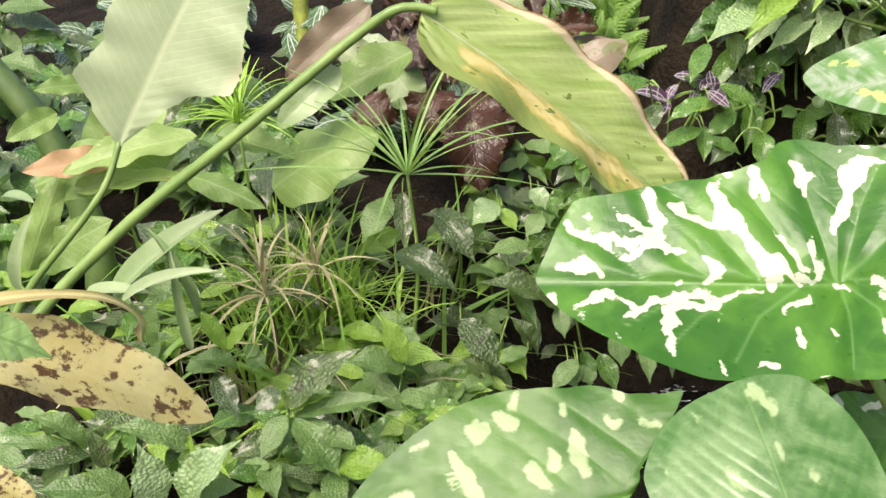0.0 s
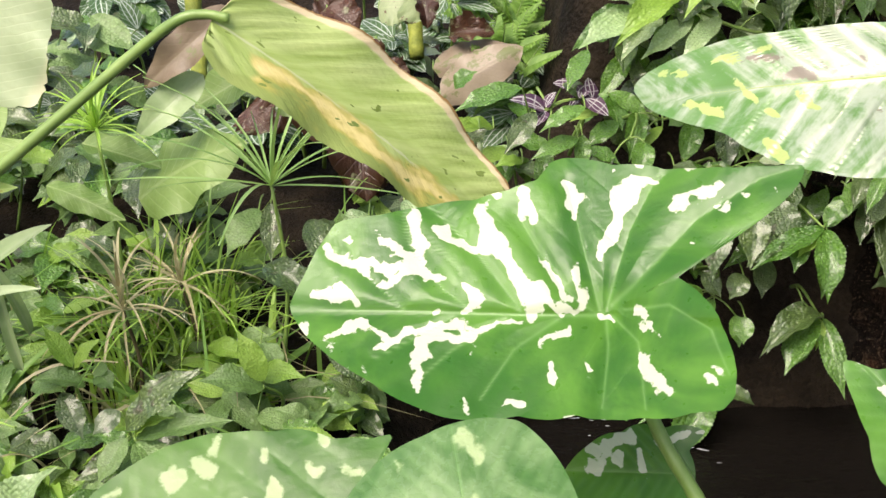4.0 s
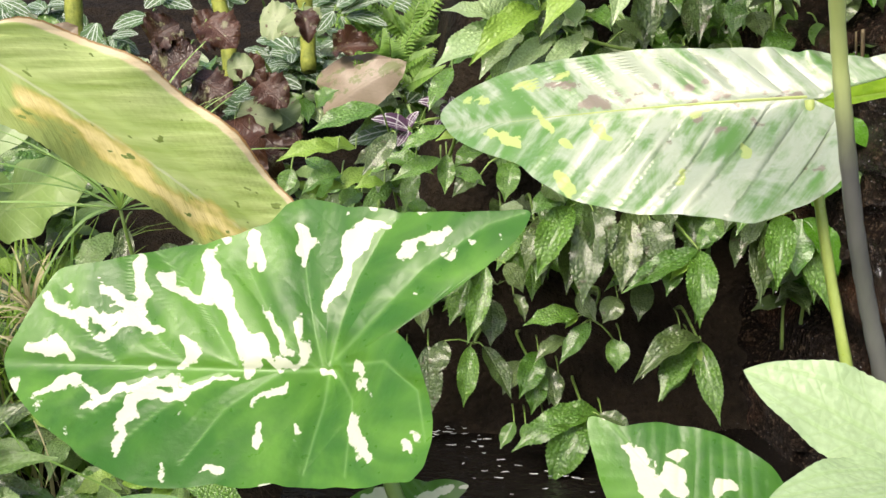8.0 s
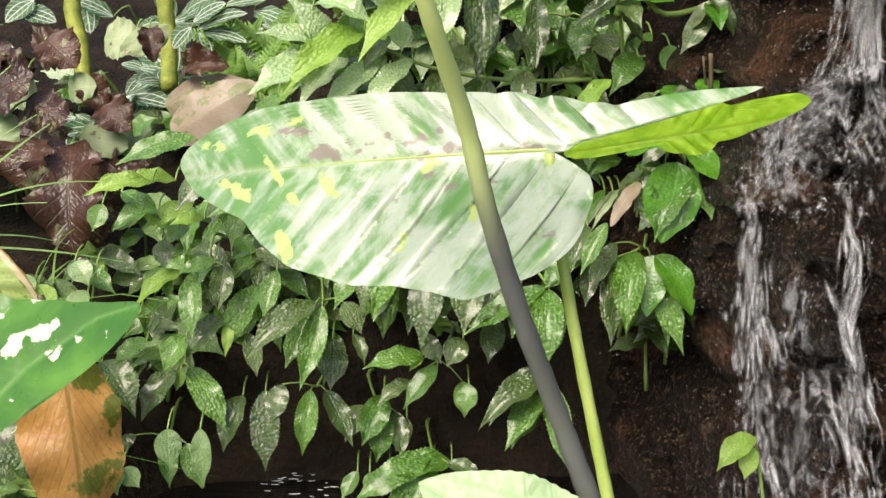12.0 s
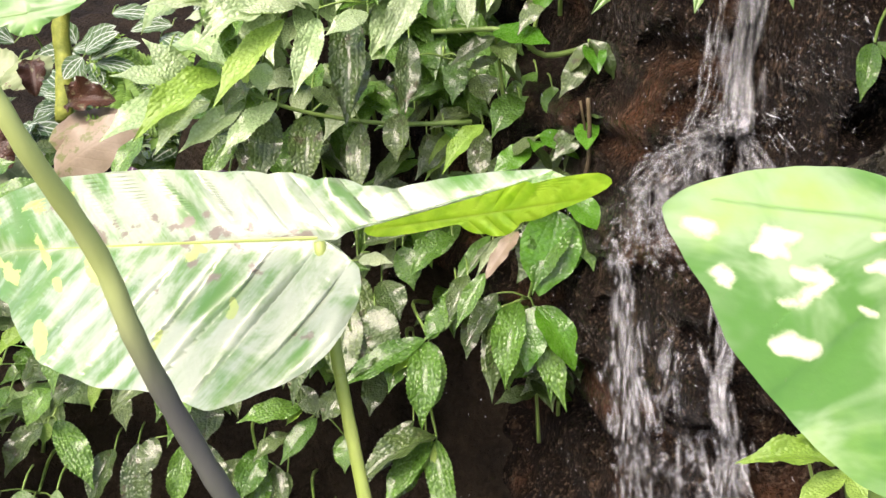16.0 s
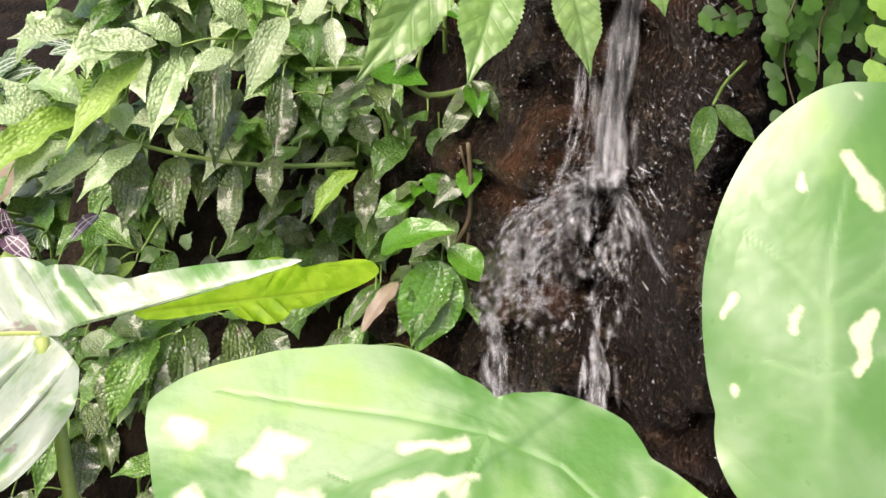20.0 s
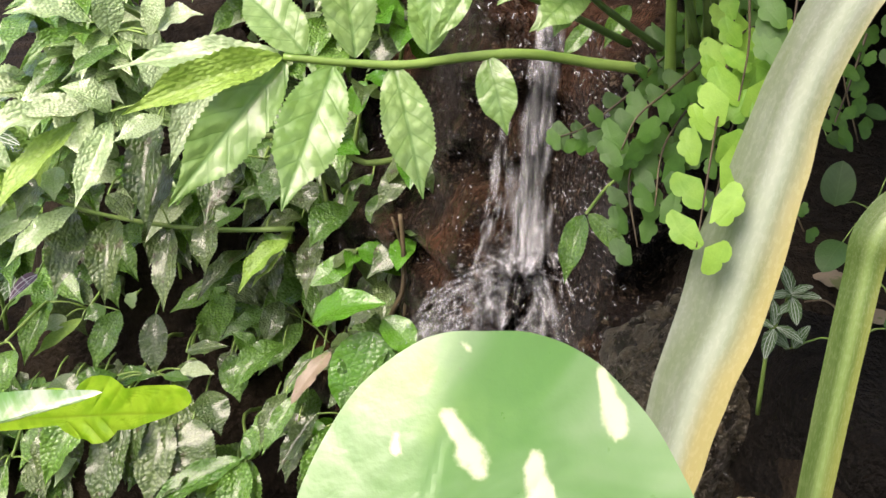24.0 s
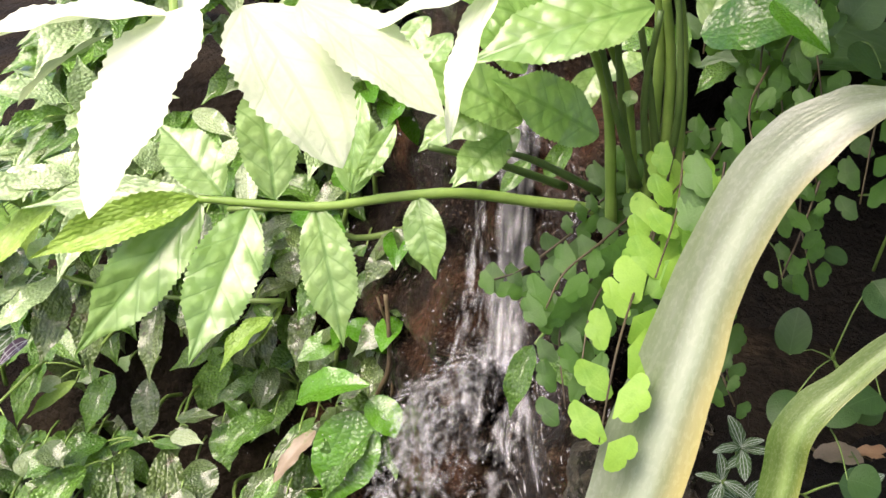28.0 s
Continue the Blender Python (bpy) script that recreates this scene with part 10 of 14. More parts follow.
tube(p, "leaf_stalk", [(0.5772, 1.54, 0.2185), (0.5772, 1.52, 0.2195), (0.5772, 1.5, 0.2125)], 0.00132, 0.00099, "stem", 2, 4)
leaf(p, "pilea_pale", (0.57, 1.5, 0.1927), (0.6087, 1.488, 0.1934), (-0.0707, -0.529, 0.955), 1.16)
tube(p, "leaf_stalk", [(0.5344, 1.515, 0.1773), (0.5522, 1.508, 0.189), (0.57, 1.5, 0.1927)], 0.00132, 0.00099, "stem", 2, 4)
leaf(p, "pilea_pale", (0.404, 1.5, 0.1594), (0.4305, 1.489, 0.1394), (0.067, -0.499, 0.958), 2.06)
tube(p, "leaf_stalk", [(0.404, 1.54, 0.1654), (0.404, 1.52, 0.1664), (0.404, 1.5, 0.1594)], 0.00132, 0.00099, "stem", 2, 4)
p = thing("quilted_herb", (0.6848, 1.725, 0.2036), "quilted dark green herb with toothed leaves hanging over the pool", "plant", "bank herbs")
tube(p, "stem", [(0.6848, 1.725, 0.2036), (0.6852, 1.66, 0.2286), (0.6848, 1.595, 0.2136)], 0.00286, 0.00154, "stem", 4, 5)
leaf(p, "pilea", (0.6862, 1.58, 0.2134), (0.6427, 1.54, 0.1681), (0.117, -0.539, 0.942), 0.96)
tube(p, "leaf_stalk", [(0.6848, 1.595, 0.2136), (0.6855, 1.587, 0.2175), (0.6862, 1.58, 0.2134)], 0.00132, 0.00099, "stem", 2, 4)
leaf(p, "pilea", (0.7044, 1.58, 0.2675), (0.7026, 1.548, 0.2283), (0.00208, -0.555, 0.919), 1.2)
tube(p, "leaf_stalk", [(0.7044, 1.62, 0.2735), (0.7044, 1.6, 0.2745), (0.7044, 1.58, 0.2675)], 0.00132, 0.00099, "stem", 2, 4)
leaf(p, "pilea_pale", (0.7182, 1.58, 0.1874), (0.6845, 1.545, 0.1538), (0.107, -0.536, 0.953), 0.503)
tube(p, "leaf_stalk", [(0.6848, 1.595, 0.2136), (0.7015, 1.588, 0.2045), (0.7182, 1.58, 0.1874)], 0.00132, 0.00099, "stem", 2, 4)
leaf(p, "pilea", (0.6903, 1.58, 0.1306), (0.6484, 1.546, 0.07486), (0.146, -0.523, 0.973), 0.749)
tube(p, "leaf_stalk", [(0.6903, 1.62, 0.1366), (0.6903, 1.6, 0.1376), (0.6903, 1.58, 0.1306)], 0.00132, 0.00099, "stem", 2, 4)
leaf(p, "pilea", (0.6319, 1.58, 0.04858), (0.5485, 1.55, 0.02206), (-0.0235, -0.514, 0.996), 0.781)
tube(p, "leaf_stalk", [(0.6319, 1.62, 0.05458), (0.6319, 1.6, 0.05558), (0.6319, 1.58, 0.04858)], 0.00132, 0.00099, "stem", 2, 4)
leaf(p, "pilea_young", (0.624, 1.58, 0.04821), (0.5906, 1.551, 0.02696), (0.142, -0.505, 0.999), 0.79)
tube(p, "leaf_stalk", [(0.624, 1.62, 0.05421), (0.624, 1.6, 0.05521), (0.624, 1.58, 0.04821)], 0.00132, 0.00099, "stem", 2, 4)
leaf(p, "pilea_dark", (0.6633, 1.58, 0.2395), (0.6491, 1.551, 0.1983), (0.149, -0.54, 0.931), 1.17)
tube(p, "leaf_stalk", [(0.6848, 1.595, 0.2136), (0.6741, 1.588, 0.2306), (0.6633, 1.58, 0.2395)], 0.00132, 0.00099, "stem", 2, 4)
leaf(p, "pilea_dark", (0.6104, 1.58, 0.1762), (0.5945, 1.563, 0.1562), (0.196, -0.524, 0.954), 2.03)
tube(p, "leaf_stalk", [(0.6104, 1.62, 0.1822), (0.6104, 1.6, 0.1832), (0.6104, 1.58, 0.1762)], 0.00132, 0.00099, "stem", 2, 4)
leaf(p, "pilea", (0.6504, 1.58, 0.229), (0.5989, 1.554, 0.2014), (0.324, -0.529, 0.937), 0.695)
tube(p, "leaf_stalk", [(0.6848, 1.595, 0.2136), (0.6676, 1.587, 0.2253), (0.6504, 1.58, 0.229)], 0.00132, 0.00099, "stem", 2, 4)
leaf(p, "pilea", (0.7441, 1.58, 0.2425), (0.7045, 1.553, 0.2193), (0.0506, -0.55, 0.931), 1.38)
tube(p, "leaf_stalk", [(0.7441, 1.62, 0.2485), (0.7441, 1.6, 0.2495), (0.7441, 1.58, 0.2425)], 0.00132, 0.00099, "stem", 2, 4)
leaf(p, "pilea_dark", (0.7688, 1.58, 0.2434), (0.7957, 1.556, 0.2014), (-0.0733, -0.557, 0.93), 1.33)
tube(p, "leaf_stalk", [(0.7688, 1.62, 0.2494), (0.7688, 1.6, 0.2504), (0.7688, 1.58, 0.2434)], 0.00132, 0.00099, "stem", 2, 4)
leaf(p, "pilea_dark", (0.6284, 1.58, 0.2975), (0.5824, 1.535, 0.2554), (0.0365, -0.553, 0.904), 0.625)
tube(p, "leaf_stalk", [(0.6284, 1.62, 0.3035), (0.6284, 1.6, 0.3045), (0.6284, 1.58, 0.2975)], 0.00132, 0.00099, "stem", 2, 4)
leaf(p, "pilea", (0.6402, 1.58, 0.2849), (0.5754, 1.541, 0.2656), (0.261, -0.54, 0.914), 0.556)
tube(p, "leaf_stalk", [(0.6402, 1.62, 0.2909), (0.6402, 1.6, 0.2919), (0.6402, 1.58, 0.2849)], 0.00132, 0.00099, "stem", 2, 4)
leaf(p, "pilea_dark", (0.6477, 1.58, 0.3176), (0.6645, 1.545, 0.2542), (0.0291, -0.558, 0.897), 0.972)
tube(p, "leaf_stalk", [(0.6477, 1.62, 0.3236), (0.6477, 1.6, 0.3246), (0.6477, 1.58, 0.3176)], 0.00132, 0.00099, "stem", 2, 4)
p = thing("quilted_herb", (0.567, 1.495, 0.5533), "pale green quilted herb with broad glossy toothed leaves", "plant", "bank herbs")
tube(p, "stem", [(0.567, 1.495, 0.5533), (0.5522, 1.43, 0.5783), (0.567, 1.365, 0.5633)], 0.00286, 0.00154, "stem", 4, 5)
leaf(p, "pilea", (0.5584, 1.35, 0.5666), (0.5079, 1.311, 0.5383), (0.0788, -0.561, 0.798), 0.523)
tube(p, "leaf_stalk", [(0.567, 1.365, 0.5633), (0.5627, 1.357, 0.569), (0.5584, 1.35, 0.5666)], 0.00132, 0.00099, "stem", 2, 4)
leaf(p, "pilea", (0.5795, 1.35, 0.5565), (0.5401, 1.319, 0.5321), (0.159, -0.559, 0.806), 0.589)
tube(p, "leaf_stalk", [(0.567, 1.365, 0.5633), (0.5733, 1.357, 0.5639), (0.5795, 1.35, 0.5565)], 0.00132, 0.00099, "stem", 2, 4)
leaf(p, "pilea_pale", (0.5577, 1.35, 0.5749), (0.4928, 1.332, 0.5826), (0.0797, -0.562, 0.793), 0.834)
tube(p, "leaf_stalk", [(0.567, 1.365, 0.5633), (0.5624, 1.357, 0.5731), (0.5577, 1.35, 0.5749)], 0.00132, 0.00099, "stem", 2, 4)
leaf(p, "pilea_pale", (0.5723, 1.35, 0.5646), (0.5703, 1.348, 0.6148), (0.299, -0.552, 0.803), 1.38)
tube(p, "leaf_stalk", [(0.567, 1.365, 0.5633), (0.5696, 1.357, 0.568), (0.5723, 1.35, 0.5646)], 0.00132, 0.00099, "stem", 2, 4)
leaf(p, "pilea_pale", (0.6037, 1.35, 0.5654), (0.6239, 1.349, 0.6092), (0.032, -0.571, 0.8), 1.17)
tube(p, "leaf_stalk", [(0.567, 1.365, 0.5633), (0.5854, 1.357, 0.5684), (0.6037, 1.35, 0.5654)], 0.00132, 0.00099, "stem", 2, 4)
leaf(p, "pilea_pale", (0.6123, 1.35, 0.5679), (0.6518, 1.345, 0.5834), (0.114, -0.568, 0.8), 1.28)
tube(p, "leaf_stalk", [(0.567, 1.365, 0.5633), (0.5896, 1.357, 0.5696), (0.6123, 1.35, 0.5679)], 0.00132, 0.00099, "stem", 2, 4)

# ---- herbs of the near left bank ----
p = thing("quilted_herb", (-0.1698, 1.2, -0.1132), "quilted green herb with toothed leaves on dark soil", "plant", "bank herbs")
tube(p, "stem", [(-0.1698, 1.2, -0.1132), (-0.1859, 1.175, -0.04316), (-0.1698, 1.15, -0.01316)], 0.00286, 0.00154, "stem", 4, 5)
leaf(p, "pilea_soft", (-0.1722, 1.14, -0.009575), (-0.199, 1.11, -0.04836), (-0.0138, -0.525, 0.98), 1.23)
tube(p, "leaf_stalk", [(-0.1698, 1.15, -0.01316), (-0.171, 1.145, -0.007367), (-0.1722, 1.14, -0.009575)], 0.00132, 0.00099, "stem", 2, 4)
leaf(p, "pilea_soft", (-0.1629, 1.139, -0.01367), (-0.1118, 1.103, -0.06735), (0.103, -0.524, 0.982), 1.23)
tube(p, "leaf_stalk", [(-0.1698, 1.15, -0.01316), (-0.1664, 1.144, -0.009412), (-0.1629, 1.139, -0.01367)], 0.00132, 0.00099, "stem", 2, 4)
leaf(p, "pilea_soft", (-0.1629, 1.14, -0.009575), (-0.05461, 1.132, 0.01578), (0.152, -0.525, 0.981), 0.642)
tube(p, "leaf_stalk", [(-0.1698, 1.15, -0.01316), (-0.1664, 1.145, -0.007367), (-0.1629, 1.14, -0.009575)], 0.00132, 0.00099, "stem", 2, 4)
leaf(p, "pilea_dark", (-0.1735, 1.143, -0.001979), (-0.08814, 1.147, 0.06902), (0.117, -0.526, 0.977), 0.822)
tube(p, "leaf_stalk", [(-0.1698, 1.15, -0.01316), (-0.1717, 1.146, -0.003569), (-0.1735, 1.143, -0.001979)], 0.00132, 0.00099, "stem", 2, 4)
leaf(p, "pilea_young", (-0.1642, 1.141, -0.008406), (-0.1194, 1.136, 0.01672), (0.234, -0.525, 0.98), 0.625)
tube(p, "leaf_stalk", [(-0.1698, 1.15, -0.01316), (-0.167, 1.145, -0.006783), (-0.1642, 1.141, -0.008406)], 0.00132, 0.00099, "stem", 2, 4)
leaf(p, "pilea_dark", (-0.1797, 1.15, 0.01672), (-0.2064, 1.134, -0.00288), (0.31, -0.53, 0.969), 1.69)
tube(p, "leaf_stalk", [(-0.1698, 1.15, -0.01316), (-0.1748, 1.15, 0.00578), (-0.1797, 1.15, 0.01672)], 0.00132, 0.00099, "stem", 2, 4)
leaf(p, "pilea_soft", (-0.1393, 1.133, -0.03003), (-0.08882, 1.117, -0.04231), (0.165, -0.521, 0.99), 1.14)
tube(p, "leaf_stalk", [(-0.1698, 1.15, -0.01316), (-0.1546, 1.141, -0.01759), (-0.1393, 1.133, -0.03003)], 0.00132, 0.00099, "stem", 2, 4)
p = thing("quilted_herb", (-0.2522, 1.292, -0.09302), "quilted green herb with toothed leaves on dark soil", "plant", "bank herbs")
tube(p, "stem", [(-0.2522, 1.292, -0.09302), (-0.2615, 1.267, -0.02302), (-0.2522, 1.242, 0.006977)], 0.00286, 0.00154, "stem", 4, 5)
leaf(p, "pilea_young", (-0.255, 1.238, 0.02621), (-0.2859, 1.245, 0.0742), (0.0514, -0.535, 0.948), 1.01)
tube(p, "leaf_stalk", [(-0.2522, 1.242, 0.006977), (-0.2536, 1.24, 0.02059), (-0.255, 1.238, 0.02621)], 0.00132, 0.00099, "stem", 2, 4)
leaf(p, "pilea_young", (-0.2524, 1.238, 0.02496), (-0.2182, 1.235, 0.06221), (-0.108, -0.535, 0.949), 1.04)
tube(p, "leaf_stalk", [(-0.2522, 1.242, 0.006977), (-0.2523, 1.24, 0.01997), (-0.2524, 1.238, 0.02496)], 0.00132, 0.00099, "stem", 2, 4)
leaf(p, "pilea_soft", (-0.2273, 1.235, 0.01751), (-0.2062, 1.222, 0.00573), (-0.0202, -0.535, 0.952), 1.91)
tube(p, "leaf_stalk", [(-0.2522, 1.242, 0.006977), (-0.2398, 1.239, 0.01625), (-0.2273, 1.235, 0.01751)], 0.00132, 0.00099, "stem", 2, 4)
leaf(p, "pilea_soft", (-0.2174, 1.24, 0.02993), (-0.2298, 1.23, 0.0163), (-0.0129, -0.538, 0.948), 2.28)
tube(p, "leaf_stalk", [(-0.2522, 1.242, 0.006977), (-0.2348, 1.241, 0.02245), (-0.2174, 1.24, 0.02993)], 0.00132, 0.00099, "stem", 2, 4)
leaf(p, "pilea_soft", (-0.2999, 1.231, 0.005098), (-0.2576, 1.216, 0.005191), (0.26, -0.528, 0.955), 1.46)
tube(p, "leaf_stalk", [(-0.2522, 1.242, 0.006977), (-0.2761, 1.236, 0.01004), (-0.2999, 1.231, 0.005098)], 0.00132, 0.00099, "stem", 2, 4)
leaf(p, "pilea_dark", (-0.2669, 1.228, -0.001111), (-0.238, 1.198, -0.0441), (-0.121, -0.529, 0.959), 1.31)
tube(p, "leaf_stalk", [(-0.2522, 1.242, 0.006977), (-0.2596, 1.235, 0.006933), (-0.2669, 1.228, -0.001111)], 0.00132, 0.00099, "stem", 2, 4)
leaf(p, "pilea_soft", (-0.3409, 1.239, 0.02869), (-0.3307, 1.24, 0.08846), (-0.0395, -0.529, 0.944), 0.995)
tube(p, "leaf_stalk", [(-0.3409, 1.279, 0.03469), (-0.3409, 1.259, 0.03569), (-0.3409, 1.239, 0.02869)], 0.00132, 0.00099, "stem", 2, 4)
leaf(p, "pilea_soft", (-0.2405, 1.231, 0.005098), (-0.2962, 1.218, 0.01867), (0.284, -0.532, 0.957), 0.893)
tube(p, "leaf_stalk", [(-0.2522, 1.242, 0.006977), (-0.2464, 1.236, 0.01004), (-0.2405, 1.231, 0.005098)], 0.00132, 0.00099, "stem", 2, 4)
p = thing("quilted_herb", (-0.04726, 1.326, -0.1168), "quilted green herb with toothed leaves on dark soil", "plant", "bank herbs")
tube(p, "stem", [(-0.04726, 1.326, -0.1168), (-0.02929, 1.301, -0.04677), (-0.04726, 1.276, -0.01677)], 0.00286, 0.00154, "stem", 4, 5)
leaf(p, "pilea_young", (-0.04625, 1.269, -0.007287), (-0.07535, 1.276, 0.05552), (-0.115, -0.541, 0.959), 1.05)
tube(p, "leaf_stalk", [(-0.04726, 1.276, -0.01677), (-0.04676, 1.272, -0.00803), (-0.04625, 1.269, -0.007287)], 0.00132, 0.00099, "stem", 2, 4)
leaf(p, "pilea_soft", (-0.04625, 1.266, -0.01559), (-0.118, 1.251, 0.001284), (-0.0491, -0.539, 0.962), 1.19)
tube(p, "leaf_stalk", [(-0.04726, 1.276, -0.01677), (-0.04676, 1.271, -0.01218), (-0.04625, 1.266, -0.01559)], 0.00132, 0.00099, "stem", 2, 4)
leaf(p, "pilea_young", (-0.06393, 1.269, -0.006009), (-0.08049, 1.269, 0.0164), (-0.217, -0.541, 0.958), 1.17)
tube(p, "leaf_stalk", [(-0.04726, 1.276, -0.01677), (-0.0556, 1.273, -0.007391), (-0.06393, 1.269, -0.006009)], 0.00132, 0.00099, "stem", 2, 4)
leaf(p, "pilea_soft", (-0.05373, 1.255, -0.04435), (0.0006738, 1.239, -0.05232), (0.186, -0.533, 0.974), 1.27)
tube(p, "leaf_stalk", [(-0.04726, 1.276, -0.01677), (-0.0505, 1.266, -0.02656), (-0.05373, 1.255, -0.04435)], 0.00132, 0.00099, "stem", 2, 4)
leaf(p, "pilea_soft", (0.005441, 1.251, -0.05586), (-0.03312, 1.25, -0.03411), (-0.205, -0.531, 0.979), 1.53)
tube(p, "leaf_stalk", [(0.005441, 1.291, -0.04986), (0.005441, 1.271, -0.04886), (0.005441, 1.251, -0.05586)], 0.00132, 0.00099, "stem", 2, 4)
leaf(p, "pilea_soft", (-0.09794, 1.241, -0.0827), (-0.06345, 1.223, -0.1029), (-0.123, -0.524, 0.988), 1.54)
tube(p, "leaf_stalk", [(-0.09794, 1.281, -0.0767), (-0.09794, 1.261, -0.0757), (-0.09794, 1.241, -0.0827)], 0.00132, 0.00099, "stem", 2, 4)
p = thing("quilted_herb", (-0.253, 1.065, -0.1227), "quilted green herb with toothed leaves on dark soil", "plant", "bank herbs")
tube(p, "stem", [(-0.253, 1.065, -0.1227), (-0.2446, 1.04, -0.04273), (-0.253, 1.015, -0.002734)], 0.00286, 0.00154, "stem", 4, 5)
leaf(p, "pilea_soft", (-0.2497, 1.014, 0.02241), (-0.3229, 1.001, 0.05123), (0.345, -0.51, 0.99), 0.973)
tube(p, "leaf_stalk", [(-0.253, 1.015, -0.002734), (-0.2514, 1.014, 0.01384), (-0.2497, 1.014, 0.02241)], 0.00132, 0.00099, "stem", 2, 4)
leaf(p, "pilea_young", (-0.248, 1.006, 0.001413), (-0.2488, 1.013, 0.03988), (-0.0665, -0.504, 1), 0.798)
tube(p, "leaf_stalk", [(-0.253, 1.015, -0.002734), (-0.2505, 1.011, 0.00334), (-0.248, 1.006, 0.001413)], 0.00132, 0.00099, "stem", 2, 4)
leaf(p, "pilea_pale", (-0.2844, 0.992, -0.03691), (-0.2969, 0.9969, 0.03626), (0.348, -0.491, 1.02), 1.34)
tube(p, "leaf_stalk", [(-0.2844, 1.032, -0.03091), (-0.2844, 1.012, -0.02991), (-0.2844, 0.992, -0.03691)], 0.00132, 0.00099, "stem", 2, 4)
leaf(p, "pilea_pale", (-0.2536, 0.992, -0.03691), (-0.1954, 0.9958, 0.04124), (0.0933, -0.494, 1.02), 0.953)
tube(p, "leaf_stalk", [(-0.253, 1.015, -0.002734), (-0.2533, 1.004, -0.01582), (-0.2536, 0.992, -0.03691)], 0.00132, 0.00099, "stem", 2, 4)
leaf(p, "pilea_soft", (-0.3095, 0.9968, -0.02379), (-0.3499, 0.9941, 0.009694), (0.286, -0.492, 1.01), 1.27)
tube(p, "leaf_stalk", [(-0.3095, 1.037, -0.01779), (-0.3095, 1.017, -0.01679), (-0.3095, 0.9968, -0.02379)], 0.00132, 0.00099, "stem", 2, 4)
leaf(p, "pilea_soft", (-0.2425, 0.9968, -0.02379), (-0.1966, 0.9948, -0.009717), (0.137, -0.498, 1.01), 1.39)
tube(p, "leaf_stalk", [(-0.253, 1.015, -0.002734), (-0.2477, 1.006, -0.00926), (-0.2425, 0.9968, -0.02379)], 0.00132, 0.00099, "stem", 2, 4)
leaf(p, "pilea_soft", (-0.3318, 0.9987, -0.01854), (-0.401, 0.99, -0.01317), (0.211, -0.491, 1), 1.11)
tube(p, "leaf_stalk", [(-0.3318, 1.039, -0.01254), (-0.3318, 1.019, -0.01154), (-0.3318, 0.9987, -0.01854)], 0.00132, 0.00099, "stem", 2, 4)
p = thing("quilted_herb", (-0.3848, 1.132, -0.1423), "quilted green herb with toothed leaves on dark soil", "plant", "bank herbs")
tube(p, "stem", [(-0.3848, 1.132, -0.1423), (-0.4007, 1.107, -0.06226), (-0.3848, 1.082, -0.02226)], 0.00286, 0.00154, "stem", 4, 5)
leaf(p, "pilea_soft", (-0.3888, 1.075, -0.01442), (-0.4623, 1.064, -0.003069), (0.14, -0.497, 0.984), 0.596)
tube(p, "leaf_stalk", [(-0.3848, 1.082, -0.02226), (-0.3868, 1.079, -0.01434), (-0.3888, 1.075, -0.01442)], 0.00132, 0.00099, "stem", 2, 4)
leaf(p, "pilea_soft", (-0.3758, 1.076, -0.01163), (-0.4274, 1.065, 0.03069), (0.413, -0.499, 0.984), 0.833)
tube(p, "leaf_stalk", [(-0.3848, 1.082, -0.02226), (-0.3803, 1.079, -0.01295), (-0.3758, 1.076, -0.01163)], 0.00132, 0.00099, "stem", 2, 4)
leaf(p, "pilea_dark", (-0.3698, 1.073, -0.01999), (-0.4439, 1.039, -0.01855), (0.21, -0.498, 0.988), 0.72)
tube(p, "leaf_stalk", [(-0.3848, 1.082, -0.02226), (-0.3773, 1.078, -0.01712), (-0.3698, 1.073, -0.01999)], 0.00132, 0.00099, "stem", 2, 4)
leaf(p, "pilea_soft", (-0.4125, 1.059, -0.0573), (-0.3839, 1.062, -0.01578), (0.379, -0.484, 1), 1.26)
tube(p, "leaf_stalk", [(-0.4125, 1.099, -0.0513), (-0.4125, 1.079, -0.0503), (-0.4125, 1.059, -0.0573)], 0.00132, 0.00099, "stem", 2, 4)
leaf(p, "pilea_dark", (-0.352, 1.068, -0.03391), (-0.3661, 1.071, 0.01114), (0.0215, -0.496, 0.995), 1.25)
tube(p, "leaf_stalk", [(-0.3848, 1.082, -0.02226), (-0.3684, 1.075, -0.02408), (-0.352, 1.068, -0.03391)], 0.00132, 0.00099, "stem", 2, 4)
leaf(p, "pilea_soft", (-0.4528, 1.057, -0.06176), (-0.4827, 1.055, -0.02661), (0.0553, -0.478, 0.999), 1.53)
tube(p, "leaf_stalk", [(-0.4528, 1.097, -0.05576), (-0.4528, 1.077, -0.05476), (-0.4528, 1.057, -0.06176)], 0.00132, 0.00099, "stem", 2, 4)
leaf(p, "pilea_soft", (-0.3876, 1.061, -0.05062), (-0.3429, 1.044, -0.0667), (0.107, -0.488, 0.999), 1.16)
tube(p, "leaf_stalk", [(-0.3848, 1.082, -0.02226), (-0.3862, 1.072, -0.03244), (-0.3876, 1.061, -0.05062)], 0.00132, 0.00099, "stem", 2, 4)
leaf(p, "pilea_soft", (-0.4113, 1.08, -0.0004937), (-0.4157, 1.084, 0.02398), (0.0603, -0.498, 0.977), 1.41)
tube(p, "leaf_stalk", [(-0.3848, 1.082, -0.02226), (-0.3981, 1.081, -0.007377), (-0.4113, 1.08, -0.0004937)], 0.00132, 0.00099, "stem", 2, 4)
